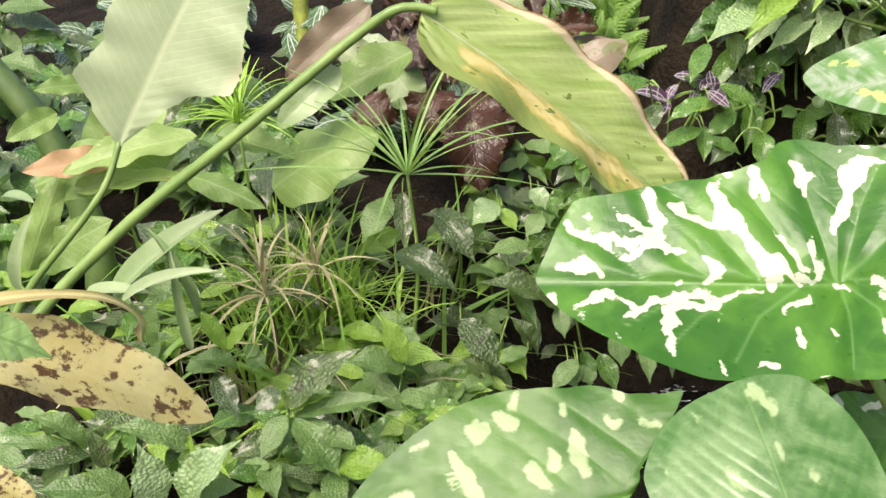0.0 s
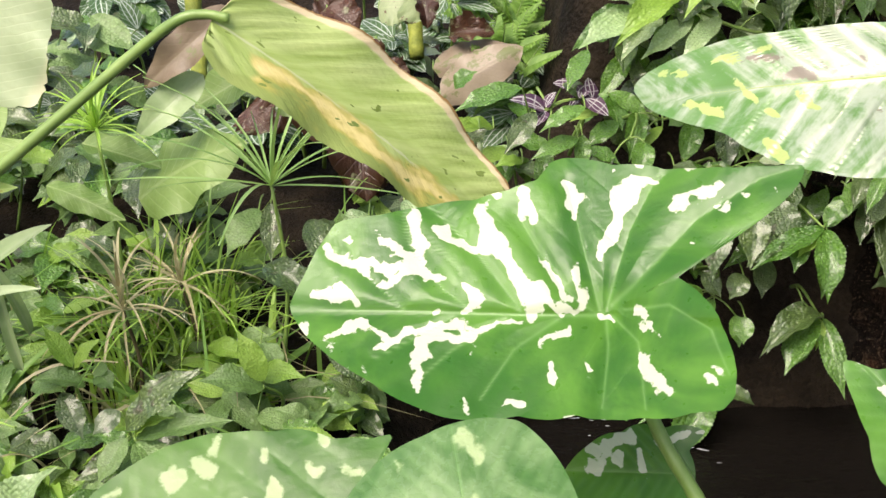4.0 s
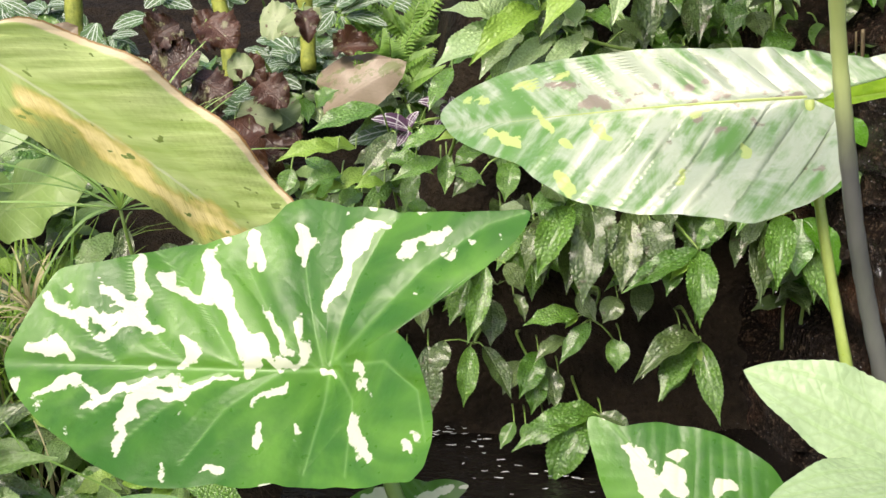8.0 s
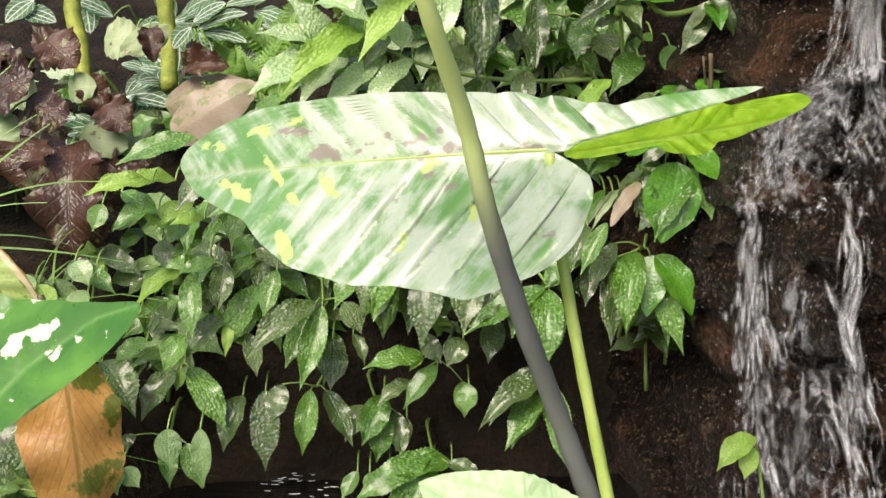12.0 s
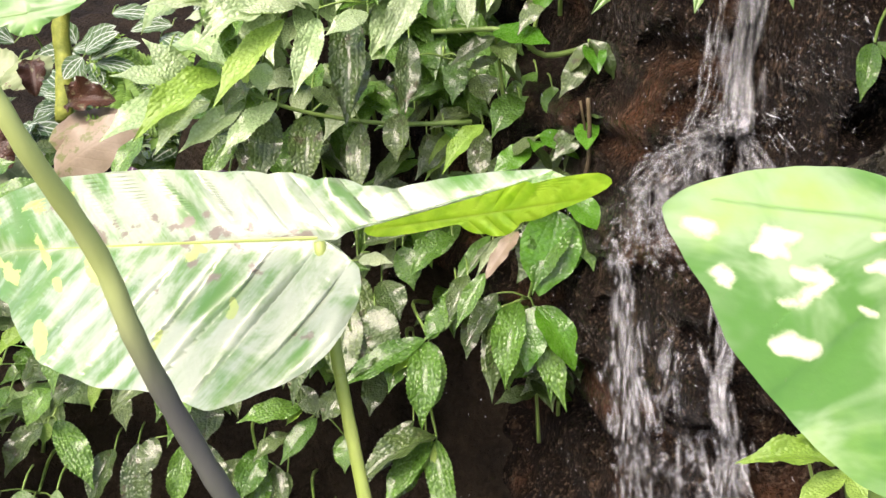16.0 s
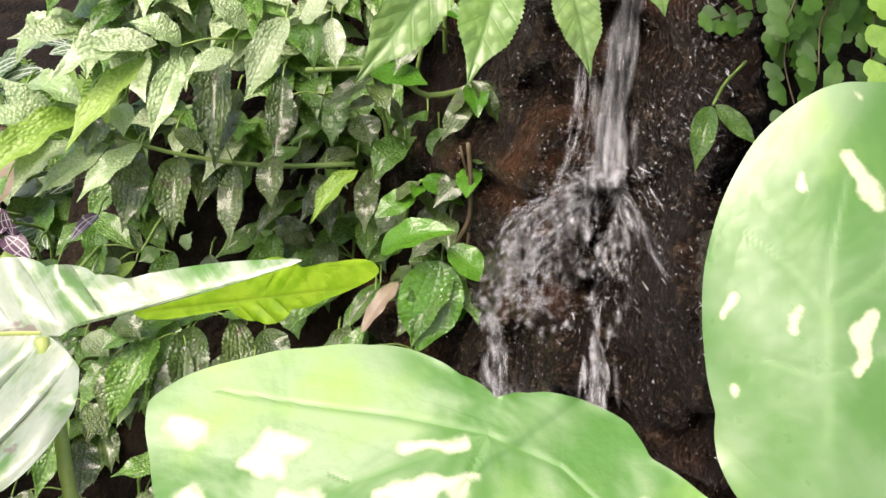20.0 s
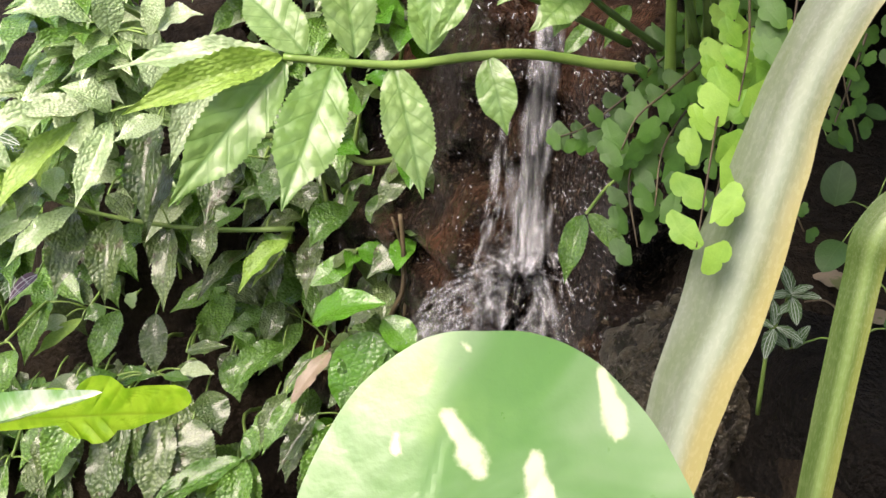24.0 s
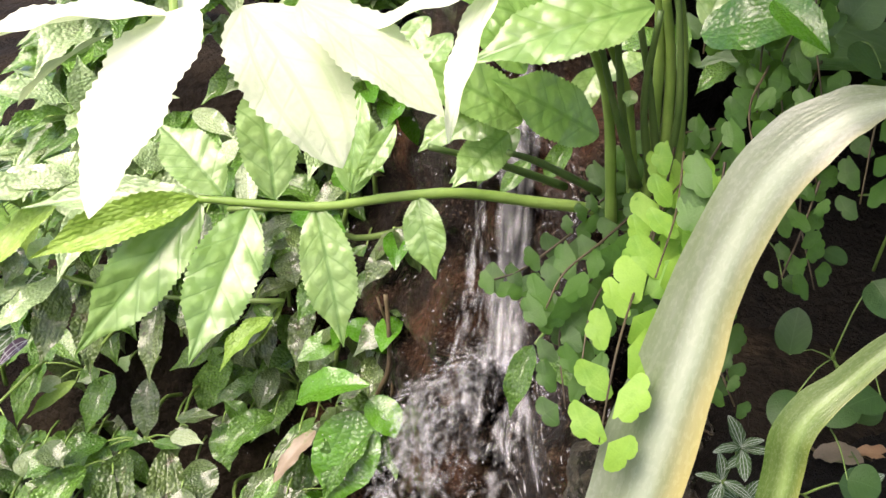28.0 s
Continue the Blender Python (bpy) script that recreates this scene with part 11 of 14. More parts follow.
p = thing("quilted_herb", (0.08396, 1.451, -0.1106), "quilted green herb with toothed leaves on dark soil", "plant", "bank herbs")
tube(p, "stem", [(0.08396, 1.451, -0.1106), (0.07804, 1.411, -0.03055), (0.08396, 1.371, 0.009448)], 0.00286, 0.00154, "stem", 4, 5)
leaf(p, "pilea_dark", (0.1467, 1.365, 0.02355), (0.04499, 1.346, 0.06606), (0.182, -0.55, 0.932), 0.813)
tube(p, "leaf_stalk", [(0.1467, 1.405, 0.02955), (0.1467, 1.385, 0.03055), (0.1467, 1.365, 0.02355)], 0.00132, 0.00099, "stem", 2, 4)
leaf(p, "pilea_soft", (0.0834, 1.376, 0.05395), (0.1198, 1.344, 0.001439), (0.141, -0.557, 0.921), 0.882)
tube(p, "leaf_stalk", [(0.08396, 1.371, 0.009448), (0.08368, 1.373, 0.0357), (0.0834, 1.376, 0.05395)], 0.00132, 0.00099, "stem", 2, 4)
leaf(p, "pilea_dark", (0.02229, 1.36, 0.01003), (0.06963, 1.323, -0.04107), (-0.0586, -0.55, 0.939), 1.27)
tube(p, "leaf_stalk", [(0.02229, 1.4, 0.01603), (0.02229, 1.38, 0.01703), (0.02229, 1.36, 0.01003)], 0.00132, 0.00099, "stem", 2, 4)
leaf(p, "pilea_young", (0.07046, 1.346, -0.02848), (0.1052, 1.319, -0.05462), (0.137, -0.543, 0.954), 1.39)
tube(p, "leaf_stalk", [(0.08396, 1.371, 0.009448), (0.07721, 1.358, -0.005514), (0.07046, 1.346, -0.02848)], 0.00132, 0.00099, "stem", 2, 4)
leaf(p, "pilea_soft", (0.1481, 1.366, 0.02692), (0.1541, 1.342, -0.009037), (-0.291, -0.551, 0.931), 1.3)
tube(p, "leaf_stalk", [(0.1481, 1.406, 0.03292), (0.1481, 1.386, 0.03392), (0.1481, 1.366, 0.02692)], 0.00132, 0.00099, "stem", 2, 4)
leaf(p, "pilea_soft", (0.1589, 1.342, -0.04064), (0.1683, 1.318, -0.06879), (-0.264, -0.538, 0.957), 1.67)
tube(p, "leaf_stalk", [(0.1589, 1.382, -0.03464), (0.1589, 1.362, -0.03364), (0.1589, 1.342, -0.04064)], 0.00132, 0.00099, "stem", 2, 4)
leaf(p, "pilea_soft", (0.1697, 1.339, -0.04739), (0.1905, 1.327, -0.06494), (0.132, -0.537, 0.959), 2.1)
tube(p, "leaf_stalk", [(0.1697, 1.379, -0.04139), (0.1697, 1.359, -0.04039), (0.1697, 1.339, -0.04739)], 0.00132, 0.00099, "stem", 2, 4)
leaf(p, "pilea_soft", (0.22, 1.354, -0.006857), (0.225, 1.327, -0.04123), (0.0605, -0.542, 0.943), 1.61)
tube(p, "leaf_stalk", [(0.22, 1.394, -0.0008567), (0.22, 1.374, 0.0001433), (0.22, 1.354, -0.006857)], 0.00132, 0.00099, "stem", 2, 4)
leaf(p, "pilea_dark", (0.1122, 1.347, -0.02713), (0.08255, 1.348, 0.01942), (0.0463, -0.542, 0.953), 1.04)
tube(p, "leaf_stalk", [(0.1122, 1.387, -0.02113), (0.1122, 1.367, -0.02013), (0.1122, 1.347, -0.02713)], 0.00132, 0.00099, "stem", 2, 4)
leaf(p, "pilea_soft", (0.256, 1.354, -0.006857), (0.2613, 1.322, -0.06288), (-0.0404, -0.54, 0.942), 0.888)
tube(p, "leaf_stalk", [(0.256, 1.394, -0.0008567), (0.256, 1.374, 0.0001433), (0.256, 1.354, -0.006857)], 0.00132, 0.00099, "stem", 2, 4)
p = thing("quilted_herb", (0.01174, 1.502, -0.02887), "quilted green herb with toothed leaves on dark soil", "plant", "bank herbs")
tube(p, "stem", [(0.01174, 1.502, -0.02887), (0.02375, 1.462, 0.05113), (0.01174, 1.422, 0.09113)], 0.00286, 0.00154, "stem", 4, 5)
leaf(p, "pilea_dark", (-0.006558, 1.427, 0.1356), (0.04158, 1.38, 0.07705), (-0.242, -0.571, 0.886), 1)
tube(p, "leaf_stalk", [(0.01174, 1.422, 0.09113), (0.002589, 1.424, 0.1174), (-0.006558, 1.427, 0.1356)], 0.00132, 0.00099, "stem", 2, 4)
leaf(p, "pilea_dark", (-0.05247, 1.435, 0.1561), (-0.04894, 1.392, 0.09258), (0.0643, -0.573, 0.877), 0.907)
tube(p, "leaf_stalk", [(-0.05247, 1.475, 0.1621), (-0.05247, 1.455, 0.1631), (-0.05247, 1.435, 0.1561)], 0.00132, 0.00099, "stem", 2, 4)
leaf(p, "pilea_soft", (-0.06704, 1.432, 0.1493), (-0.1033, 1.39, 0.1009), (-0.0287, -0.572, 0.88), 1.22)
tube(p, "leaf_stalk", [(-0.06704, 1.472, 0.1553), (-0.06704, 1.452, 0.1563), (-0.06704, 1.432, 0.1493)], 0.00132, 0.00099, "stem", 2, 4)
leaf(p, "pilea_dark", (-0.06121, 1.408, 0.08218), (0.02001, 1.363, 0.0424), (-0.212, -0.563, 0.907), 0.886)
tube(p, "leaf_stalk", [(-0.06121, 1.448, 0.08818), (-0.06121, 1.428, 0.08918), (-0.06121, 1.408, 0.08218)], 0.00132, 0.00099, "stem", 2, 4)
leaf(p, "pilea_soft", (0.11, 1.412, 0.09313), (0.05623, 1.392, 0.0864), (-0.102, -0.563, 0.902), 1.16)
tube(p, "leaf_stalk", [(0.11, 1.452, 0.09913), (0.11, 1.432, 0.1001), (0.11, 1.412, 0.09313)], 0.00132, 0.00099, "stem", 2, 4)
leaf(p, "pilea_pale", (0.06995, 1.43, 0.1424), (0.03689, 1.409, 0.1187), (0.0737, -0.571, 0.883), 1.91)
tube(p, "leaf_stalk", [(0.06995, 1.47, 0.1484), (0.06995, 1.45, 0.1494), (0.06995, 1.43, 0.1424)], 0.00132, 0.00099, "stem", 2, 4)
leaf(p, "pilea_young", (0.0736, 1.427, 0.1356), (0.09482, 1.408, 0.1115), (0.212, -0.57, 0.885), 1.7)
tube(p, "leaf_stalk", [(0.0736, 1.467, 0.1416), (0.0736, 1.447, 0.1426), (0.0736, 1.427, 0.1356)], 0.00132, 0.00099, "stem", 2, 4)
leaf(p, "pilea_soft", (0.04445, 1.415, 0.1013), (0.03332, 1.424, 0.152), (0.194, -0.566, 0.899), 1.27)
tube(p, "leaf_stalk", [(0.01174, 1.422, 0.09113), (0.02809, 1.418, 0.1002), (0.04445, 1.415, 0.1013)], 0.00132, 0.00099, "stem", 2, 4)
leaf(p, "pilea_pale", (0.1137, 1.436, 0.1596), (0.1313, 1.42, 0.1363), (0.0398, -0.572, 0.875), 1.76)
tube(p, "leaf_stalk", [(0.1137, 1.476, 0.1656), (0.1137, 1.456, 0.1666), (0.1137, 1.436, 0.1596)], 0.00132, 0.00099, "stem", 2, 4)
leaf(p, "pilea_soft", (0.1282, 1.425, 0.1287), (0.1058, 1.406, 0.1043), (0.0982, -0.568, 0.888), 1.69)
tube(p, "leaf_stalk", [(0.1282, 1.465, 0.1347), (0.1282, 1.445, 0.1357), (0.1282, 1.425, 0.1287)], 0.00132, 0.00099, "stem", 2, 4)
leaf(p, "pilea_soft", (0.08453, 1.4, 0.06026), (0.04776, 1.392, 0.07085), (0.013, -0.559, 0.916), 1.49)
tube(p, "leaf_stalk", [(0.08453, 1.44, 0.06626), (0.08453, 1.42, 0.06726), (0.08453, 1.4, 0.06026)], 0.00132, 0.00099, "stem", 2, 4)
p = thing("quilted_herb", (0.03709, 1.406, -0.1733), "quilted green herb with toothed leaves on dark soil", "plant", "bank herbs")
tube(p, "stem", [(0.03709, 1.406, -0.1733), (0.04427, 1.366, -0.09329), (0.03709, 1.326, -0.05329)], 0.00286, 0.00154, "stem", 4, 5)
leaf(p, "pilea_soft", (0.1687, 1.323, -0.02912), (0.1341, 1.298, -0.06188), (-0.128, -0.539, 0.963), 1.27)
tube(p, "leaf_stalk", [(0.1687, 1.363, -0.02312), (0.1687, 1.343, -0.02212), (0.1687, 1.323, -0.02912)], 0.00132, 0.00099, "stem", 2, 4)
leaf(p, "pilea_soft", (0.1066, 1.328, -0.01623), (0.06588, 1.307, -0.02848), (-0.201, -0.541, 0.958), 1.15)
tube(p, "leaf_stalk", [(0.1066, 1.368, -0.01023), (0.1066, 1.348, -0.009232), (0.1066, 1.328, -0.01623)], 0.00132, 0.00099, "stem", 2, 4)
leaf(p, "pilea_soft", (0.06527, 1.314, -0.05519), (0.01139, 1.292, -0.06676), (0.0631, -0.534, 0.974), 0.925)
tube(p, "leaf_stalk", [(0.03709, 1.326, -0.05329), (0.05118, 1.32, -0.05024), (0.06527, 1.314, -0.05519)], 0.00132, 0.00099, "stem", 2, 4)
leaf(p, "pilea_dark", (0.05837, 1.317, -0.04871), (0.02438, 1.317, -0.02597), (0.133, -0.535, 0.971), 1.68)
tube(p, "leaf_stalk", [(0.03709, 1.326, -0.05329), (0.04773, 1.321, -0.047), (0.05837, 1.317, -0.04871)], 0.00132, 0.00099, "stem", 2, 4)
leaf(p, "pilea_soft", (-0.0313, 1.31, -0.06827), (-0.07067, 1.287, -0.08708), (0.278, -0.529, 0.978), 1.68)
tube(p, "leaf_stalk", [(-0.0313, 1.35, -0.06227), (-0.0313, 1.33, -0.06127), (-0.0313, 1.31, -0.06827)], 0.00132, 0.00099, "stem", 2, 4)
leaf(p, "pilea_soft", (0.02389, 1.305, -0.08117), (-0.00268, 1.304, -0.04982), (0.148, -0.528, 0.983), 1.67)
tube(p, "leaf_stalk", [(0.03709, 1.326, -0.05329), (0.03049, 1.315, -0.06323), (0.02389, 1.305, -0.08117)], 0.00132, 0.00099, "stem", 2, 4)
leaf(p, "pilea_dark", (-0.2107, 1.31, -0.0685), (-0.122, 1.296, -0.008235), (0.261, -0.518, 0.972), 0.882)
tube(p, "leaf_stalk", [(-0.2107, 1.35, -0.0625), (-0.2107, 1.33, -0.0615), (-0.2107, 1.31, -0.0685)], 0.00132, 0.00099, "stem", 2, 4)
leaf(p, "pilea_soft", (-0.05894, 1.338, 0.009492), (-0.03714, 1.315, -0.02511), (0.303, -0.543, 0.946), 1.47)
tube(p, "leaf_stalk", [(-0.05894, 1.378, 0.01549), (-0.05894, 1.358, 0.01649), (-0.05894, 1.338, 0.009492)], 0.00132, 0.00099, "stem", 2, 4)
leaf(p, "pilea_soft", (-0.0865, 1.319, -0.04241), (-0.12, 1.319, -0.02695), (0.18, -0.531, 0.966), 1.86)
tube(p, "leaf_stalk", [(-0.0865, 1.359, -0.03641), (-0.0865, 1.339, -0.03541), (-0.0865, 1.319, -0.04241)], 0.00132, 0.00099, "stem", 2, 4)

# ---- striped, silver and begonia plants ----
p = thing("zebrina", (0.3351, 1.589, 0.1765), "purple and silver striped trailing herb", "plant")
tube(p, "stem", [(0.3351, 1.589, 0.1765), (0.3487, 1.539, 0.2465), (0.3351, 1.489, 0.2765)], 0.00286, 0.00154, "stem", 4, 5)
leaf(p, "zebrina", (0.2886, 1.475, 0.2657), (0.2449, 1.47, 0.2792), (-0.057, -0.575, 0.83), 1.12)
tube(p, "leaf_stalk", [(0.3351, 1.489, 0.2765), (0.3118, 1.482, 0.2751), (0.2886, 1.475, 0.2657)], 0.00132, 0.00099, "stem", 2, 4)
leaf(p, "zebrina", (0.29, 1.474, 0.2643), (0.2763, 1.461, 0.2482), (-0.105, -0.575, 0.831), 1.45)
tube(p, "leaf_stalk", [(0.3351, 1.489, 0.2765), (0.3126, 1.482, 0.2744), (0.29, 1.474, 0.2643)], 0.00132, 0.00099, "stem", 2, 4)
leaf(p, "zebrina", (0.29, 1.476, 0.2684), (0.3024, 1.479, 0.287), (-0.243, -0.575, 0.829), 1.35)
tube(p, "leaf_stalk", [(0.3351, 1.489, 0.2765), (0.3126, 1.482, 0.2764), (0.29, 1.476, 0.2684)], 0.00132, 0.00099, "stem", 2, 4)
leaf(p, "zebrina", (0.3396, 1.48, 0.2794), (0.3675, 1.467, 0.26), (-0.109, -0.572, 0.824), 1.42)
tube(p, "leaf_stalk", [(0.3351, 1.489, 0.2765), (0.3373, 1.484, 0.2819), (0.3396, 1.48, 0.2794)], 0.00132, 0.00099, "stem", 2, 4)
leaf(p, "zebrina", (0.3483, 1.48, 0.2794), (0.3416, 1.481, 0.3048), (-0.383, -0.571, 0.824), 1.61)
tube(p, "leaf_stalk", [(0.3351, 1.489, 0.2765), (0.3417, 1.484, 0.2819), (0.3483, 1.48, 0.2794)], 0.00132, 0.00099, "stem", 2, 4)
leaf(p, "zebrina", (0.4343, 1.487, 0.2999), (0.4099, 1.469, 0.278), (-0.326, -0.565, 0.814), 1.05)
tube(p, "leaf_stalk", [(0.4343, 1.527, 0.3059), (0.4343, 1.507, 0.3069), (0.4343, 1.487, 0.2999)], 0.00132, 0.00099, "stem", 2, 4)
leaf(p, "zebrina", (0.3396, 1.485, 0.2931), (0.3315, 1.476, 0.2801), (0.0686, -0.573, 0.819), 2.09)
tube(p, "leaf_stalk", [(0.3351, 1.489, 0.2765), (0.3373, 1.487, 0.2888), (0.3396, 1.485, 0.2931)], 0.00132, 0.00099, "stem", 2, 4)
p = thing("zebrina", (0.3377, 1.618, 0.1811), "purple and silver striped trailing herb", "plant")
tube(p, "stem", [(0.3377, 1.618, 0.1811), (0.3541, 1.568, 0.2511), (0.3377, 1.518, 0.2811)], 0.00286, 0.00154, "stem", 4, 5)
leaf(p, "zebrina", (0.3358, 1.508, 0.285), (0.3012, 1.504, 0.2932), (-0.0667, -0.584, 0.835), 1.36)
tube(p, "leaf_stalk", [(0.3377, 1.518, 0.2811), (0.3368, 1.513, 0.287), (0.3358, 1.508, 0.285)], 0.00132, 0.00099, "stem", 2, 4)
leaf(p, "zebrina", (0.3393, 1.507, 0.2817), (0.3217, 1.491, 0.2644), (0.0829, -0.586, 0.836), 1.18)
tube(p, "leaf_stalk", [(0.3377, 1.518, 0.2811), (0.3385, 1.512, 0.2854), (0.3393, 1.507, 0.2817)], 0.00132, 0.00099, "stem", 2, 4)
p = thing("zebrina", (0.5849, 1.85, 0.2257), "purple and silver striped trailing herb", "plant")
tube(p, "stem", [(0.5849, 1.85, 0.2257), (0.587, 1.8, 0.2957), (0.5849, 1.75, 0.3257)], 0.00286, 0.00154, "stem", 4, 5)
leaf(p, "zebrina", (0.4304, 1.707, 0.2351), (0.452, 1.709, 0.2563), (0.0927, -0.549, 0.884), 1.12)
tube(p, "leaf_stalk", [(0.4304, 1.747, 0.2411), (0.4304, 1.727, 0.2421), (0.4304, 1.707, 0.2351)], 0.00132, 0.00099, "stem", 2, 4)
leaf(p, "zebrina", (0.4338, 1.707, 0.2351), (0.4145, 1.701, 0.2264), (0.0107, -0.55, 0.883), 1.27)
tube(p, "leaf_stalk", [(0.4338, 1.747, 0.2411), (0.4338, 1.727, 0.2421), (0.4338, 1.707, 0.2351)], 0.00132, 0.00099, "stem", 2, 4)
leaf(p, "zebrina", (0.7376, 1.771, 0.415), (0.7113, 1.754, 0.3975), (-0.0869, -0.589, 0.812), 0.947)
tube(p, "leaf_stalk", [(0.7376, 1.811, 0.421), (0.7376, 1.791, 0.422), (0.7376, 1.771, 0.415)], 0.00132, 0.00099, "stem", 2, 4)
leaf(p, "zebrina", (0.7442, 1.775, 0.4279), (0.7646, 1.775, 0.4419), (0.225, -0.589, 0.81), 1.37)
tube(p, "leaf_stalk", [(0.7442, 1.815, 0.4339), (0.7442, 1.795, 0.4349), (0.7442, 1.775, 0.4279)], 0.00132, 0.00099, "stem", 2, 4)
p = thing("silver_striped_herb", (0.1022, 2.243, 0.1945), "silver-striped dark green herb", "plant", "silver-striped herbs")
tube(p, "stem", [(0.1022, 2.243, 0.1945), (0.08887, 2.193, 0.2745), (0.1022, 2.143, 0.3145)], 0.00286, 0.00154, "stem", 4, 5)
leaf(p, "alum", (0.1061, 2.136, 0.3239), (0.07199, 2.138, 0.3601), (0.25, -0.585, 0.789), 1.37)
tube(p, "leaf_stalk", [(0.1022, 2.143, 0.3145), (0.1041, 2.14, 0.3232), (0.1061, 2.136, 0.3239)], 0.00132, 0.00099, "stem", 2, 4)
leaf(p, "alum", (0.1014, 2.133, 0.3152), (0.1839, 2.106, 0.3194), (-0.101, -0.575, 0.791), 0.82)
tube(p, "leaf_stalk", [(0.1022, 2.143, 0.3145), (0.1018, 2.138, 0.3189), (0.1014, 2.133, 0.3152)], 0.00132, 0.00099, "stem", 2, 4)
leaf(p, "alum", (0.1014, 2.131, 0.3109), (0.1092, 2.086, 0.2409), (0.283, -0.585, 0.793), 0.812)
tube(p, "leaf_stalk", [(0.1022, 2.143, 0.3145), (0.1018, 2.137, 0.3167), (0.1014, 2.131, 0.3109)], 0.00132, 0.00099, "stem", 2, 4)
leaf(p, "alum", (0.0968, 2.131, 0.3109), (0.04349, 2.119, 0.2993), (0.233, -0.584, 0.793), 1.4)
tube(p, "leaf_stalk", [(0.1022, 2.143, 0.3145), (0.09949, 2.137, 0.3167), (0.0968, 2.131, 0.3109)], 0.00132, 0.00099, "stem", 2, 4)
leaf(p, "alum", (0.1153, 2.134, 0.3196), (0.1738, 2.126, 0.3525), (0.0765, -0.581, 0.79), 1.01)
tube(p, "leaf_stalk", [(0.1022, 2.143, 0.3145), (0.1087, 2.139, 0.3211), (0.1153, 2.134, 0.3196)], 0.00132, 0.00099, "stem", 2, 4)
p = thing("silver_striped_herb", (0.01635, 2.305, 0.2123), "silver-striped dark green herb", "plant", "silver-striped herbs")
tube(p, "stem", [(0.01635, 2.305, 0.2123), (0.0175, 2.255, 0.2923), (0.01635, 2.205, 0.3323)], 0.00286, 0.00154, "stem", 4, 5)
leaf(p, "alum", (-0.05528, 2.204, 0.3514), (-0.04344, 2.17, 0.2908), (0.0586, -0.571, 0.777), 1.25)
tube(p, "leaf_stalk", [(-0.05528, 2.244, 0.3574), (-0.05528, 2.224, 0.3584), (-0.05528, 2.204, 0.3514)], 0.00132, 0.00099, "stem", 2, 4)
leaf(p, "alum", (-0.1406, 2.203, 0.3423), (-0.1818, 2.172, 0.3095), (0.232, -0.568, 0.779), 1.26)
tube(p, "leaf_stalk", [(-0.1406, 2.243, 0.3483), (-0.1406, 2.223, 0.3493), (-0.1406, 2.203, 0.3423)], 0.00132, 0.00099, "stem", 2, 4)
leaf(p, "alum", (-0.1596, 2.197, 0.3244), (-0.1004, 2.18, 0.3081), (0.0287, -0.56, 0.783), 1.21)
tube(p, "leaf_stalk", [(-0.1596, 2.237, 0.3304), (-0.1596, 2.217, 0.3314), (-0.1596, 2.197, 0.3244)], 0.00132, 0.00099, "stem", 2, 4)
leaf(p, "alum", (0.2286, 2.186, 0.3254), (0.2973, 2.148, 0.3032), (-0.114, -0.583, 0.787), 0.855)
tube(p, "leaf_stalk", [(0.2286, 2.226, 0.3314), (0.2286, 2.206, 0.3324), (0.2286, 2.186, 0.3254)], 0.00132, 0.00099, "stem", 2, 4)
leaf(p, "alum", (0.2477, 2.192, 0.3433), (0.1838, 2.175, 0.3365), (0.124, -0.591, 0.782), 0.945)
tube(p, "leaf_stalk", [(0.2477, 2.232, 0.3493), (0.2477, 2.212, 0.3503), (0.2477, 2.192, 0.3433)], 0.00132, 0.00099, "stem", 2, 4)
leaf(p, "alum", (-0.008189, 2.189, 0.3159), (-0.06746, 2.177, 0.3458), (-0.00955, -0.571, 0.787), 0.929)
tube(p, "leaf_stalk", [(0.01635, 2.205, 0.3323), (0.004078, 2.197, 0.3281), (-0.008189, 2.189, 0.3159)], 0.00132, 0.00099, "stem", 2, 4)
p = thing("silver_striped_herb", (0.1785, 2.053, 0.2243), "silver-striped dark green herb", "plant", "silver-striped herbs")
tube(p, "stem", [(0.1785, 2.053, 0.2243), (0.1822, 2.003, 0.3043), (0.1785, 1.953, 0.3443)], 0.00286, 0.00154, "stem", 4, 5)
leaf(p, "alum", (0.1709, 1.943, 0.3456), (0.2212, 1.94, 0.3736), (0.288, -0.56, 0.812), 1.09)
tube(p, "leaf_stalk", [(0.1785, 1.953, 0.3443), (0.1747, 1.948, 0.3489), (0.1709, 1.943, 0.3456)], 0.00132, 0.00099, "stem", 2, 4)
leaf(p, "alum", (0.1786, 1.939, 0.3347), (0.2529, 1.931, 0.3599), (-0.0285, -0.551, 0.814), 0.727)
tube(p, "leaf_stalk", [(0.1785, 1.953, 0.3443), (0.1785, 1.946, 0.3435), (0.1786, 1.939, 0.3347)], 0.00132, 0.00099, "stem", 2, 4)
leaf(p, "alum", (0.1786, 1.938, 0.331), (0.197, 1.918, 0.3039), (0.358, -0.561, 0.818), 1.28)
tube(p, "leaf_stalk", [(0.1785, 1.953, 0.3443), (0.1785, 1.945, 0.3416), (0.1786, 1.938, 0.331)], 0.00132, 0.00099, "stem", 2, 4)
leaf(p, "alum", (0.1864, 1.938, 0.3311), (0.2512, 1.922, 0.3189), (0.0976, -0.555, 0.816), 0.846)
tube(p, "leaf_stalk", [(0.1785, 1.953, 0.3443), (0.1824, 1.945, 0.3417), (0.1864, 1.938, 0.3311)], 0.00132, 0.00099, "stem", 2, 4)
leaf(p, "alum", (0.167, 1.941, 0.3382), (0.1422, 1.924, 0.3103), (0.267, -0.558, 0.814), 1.41)
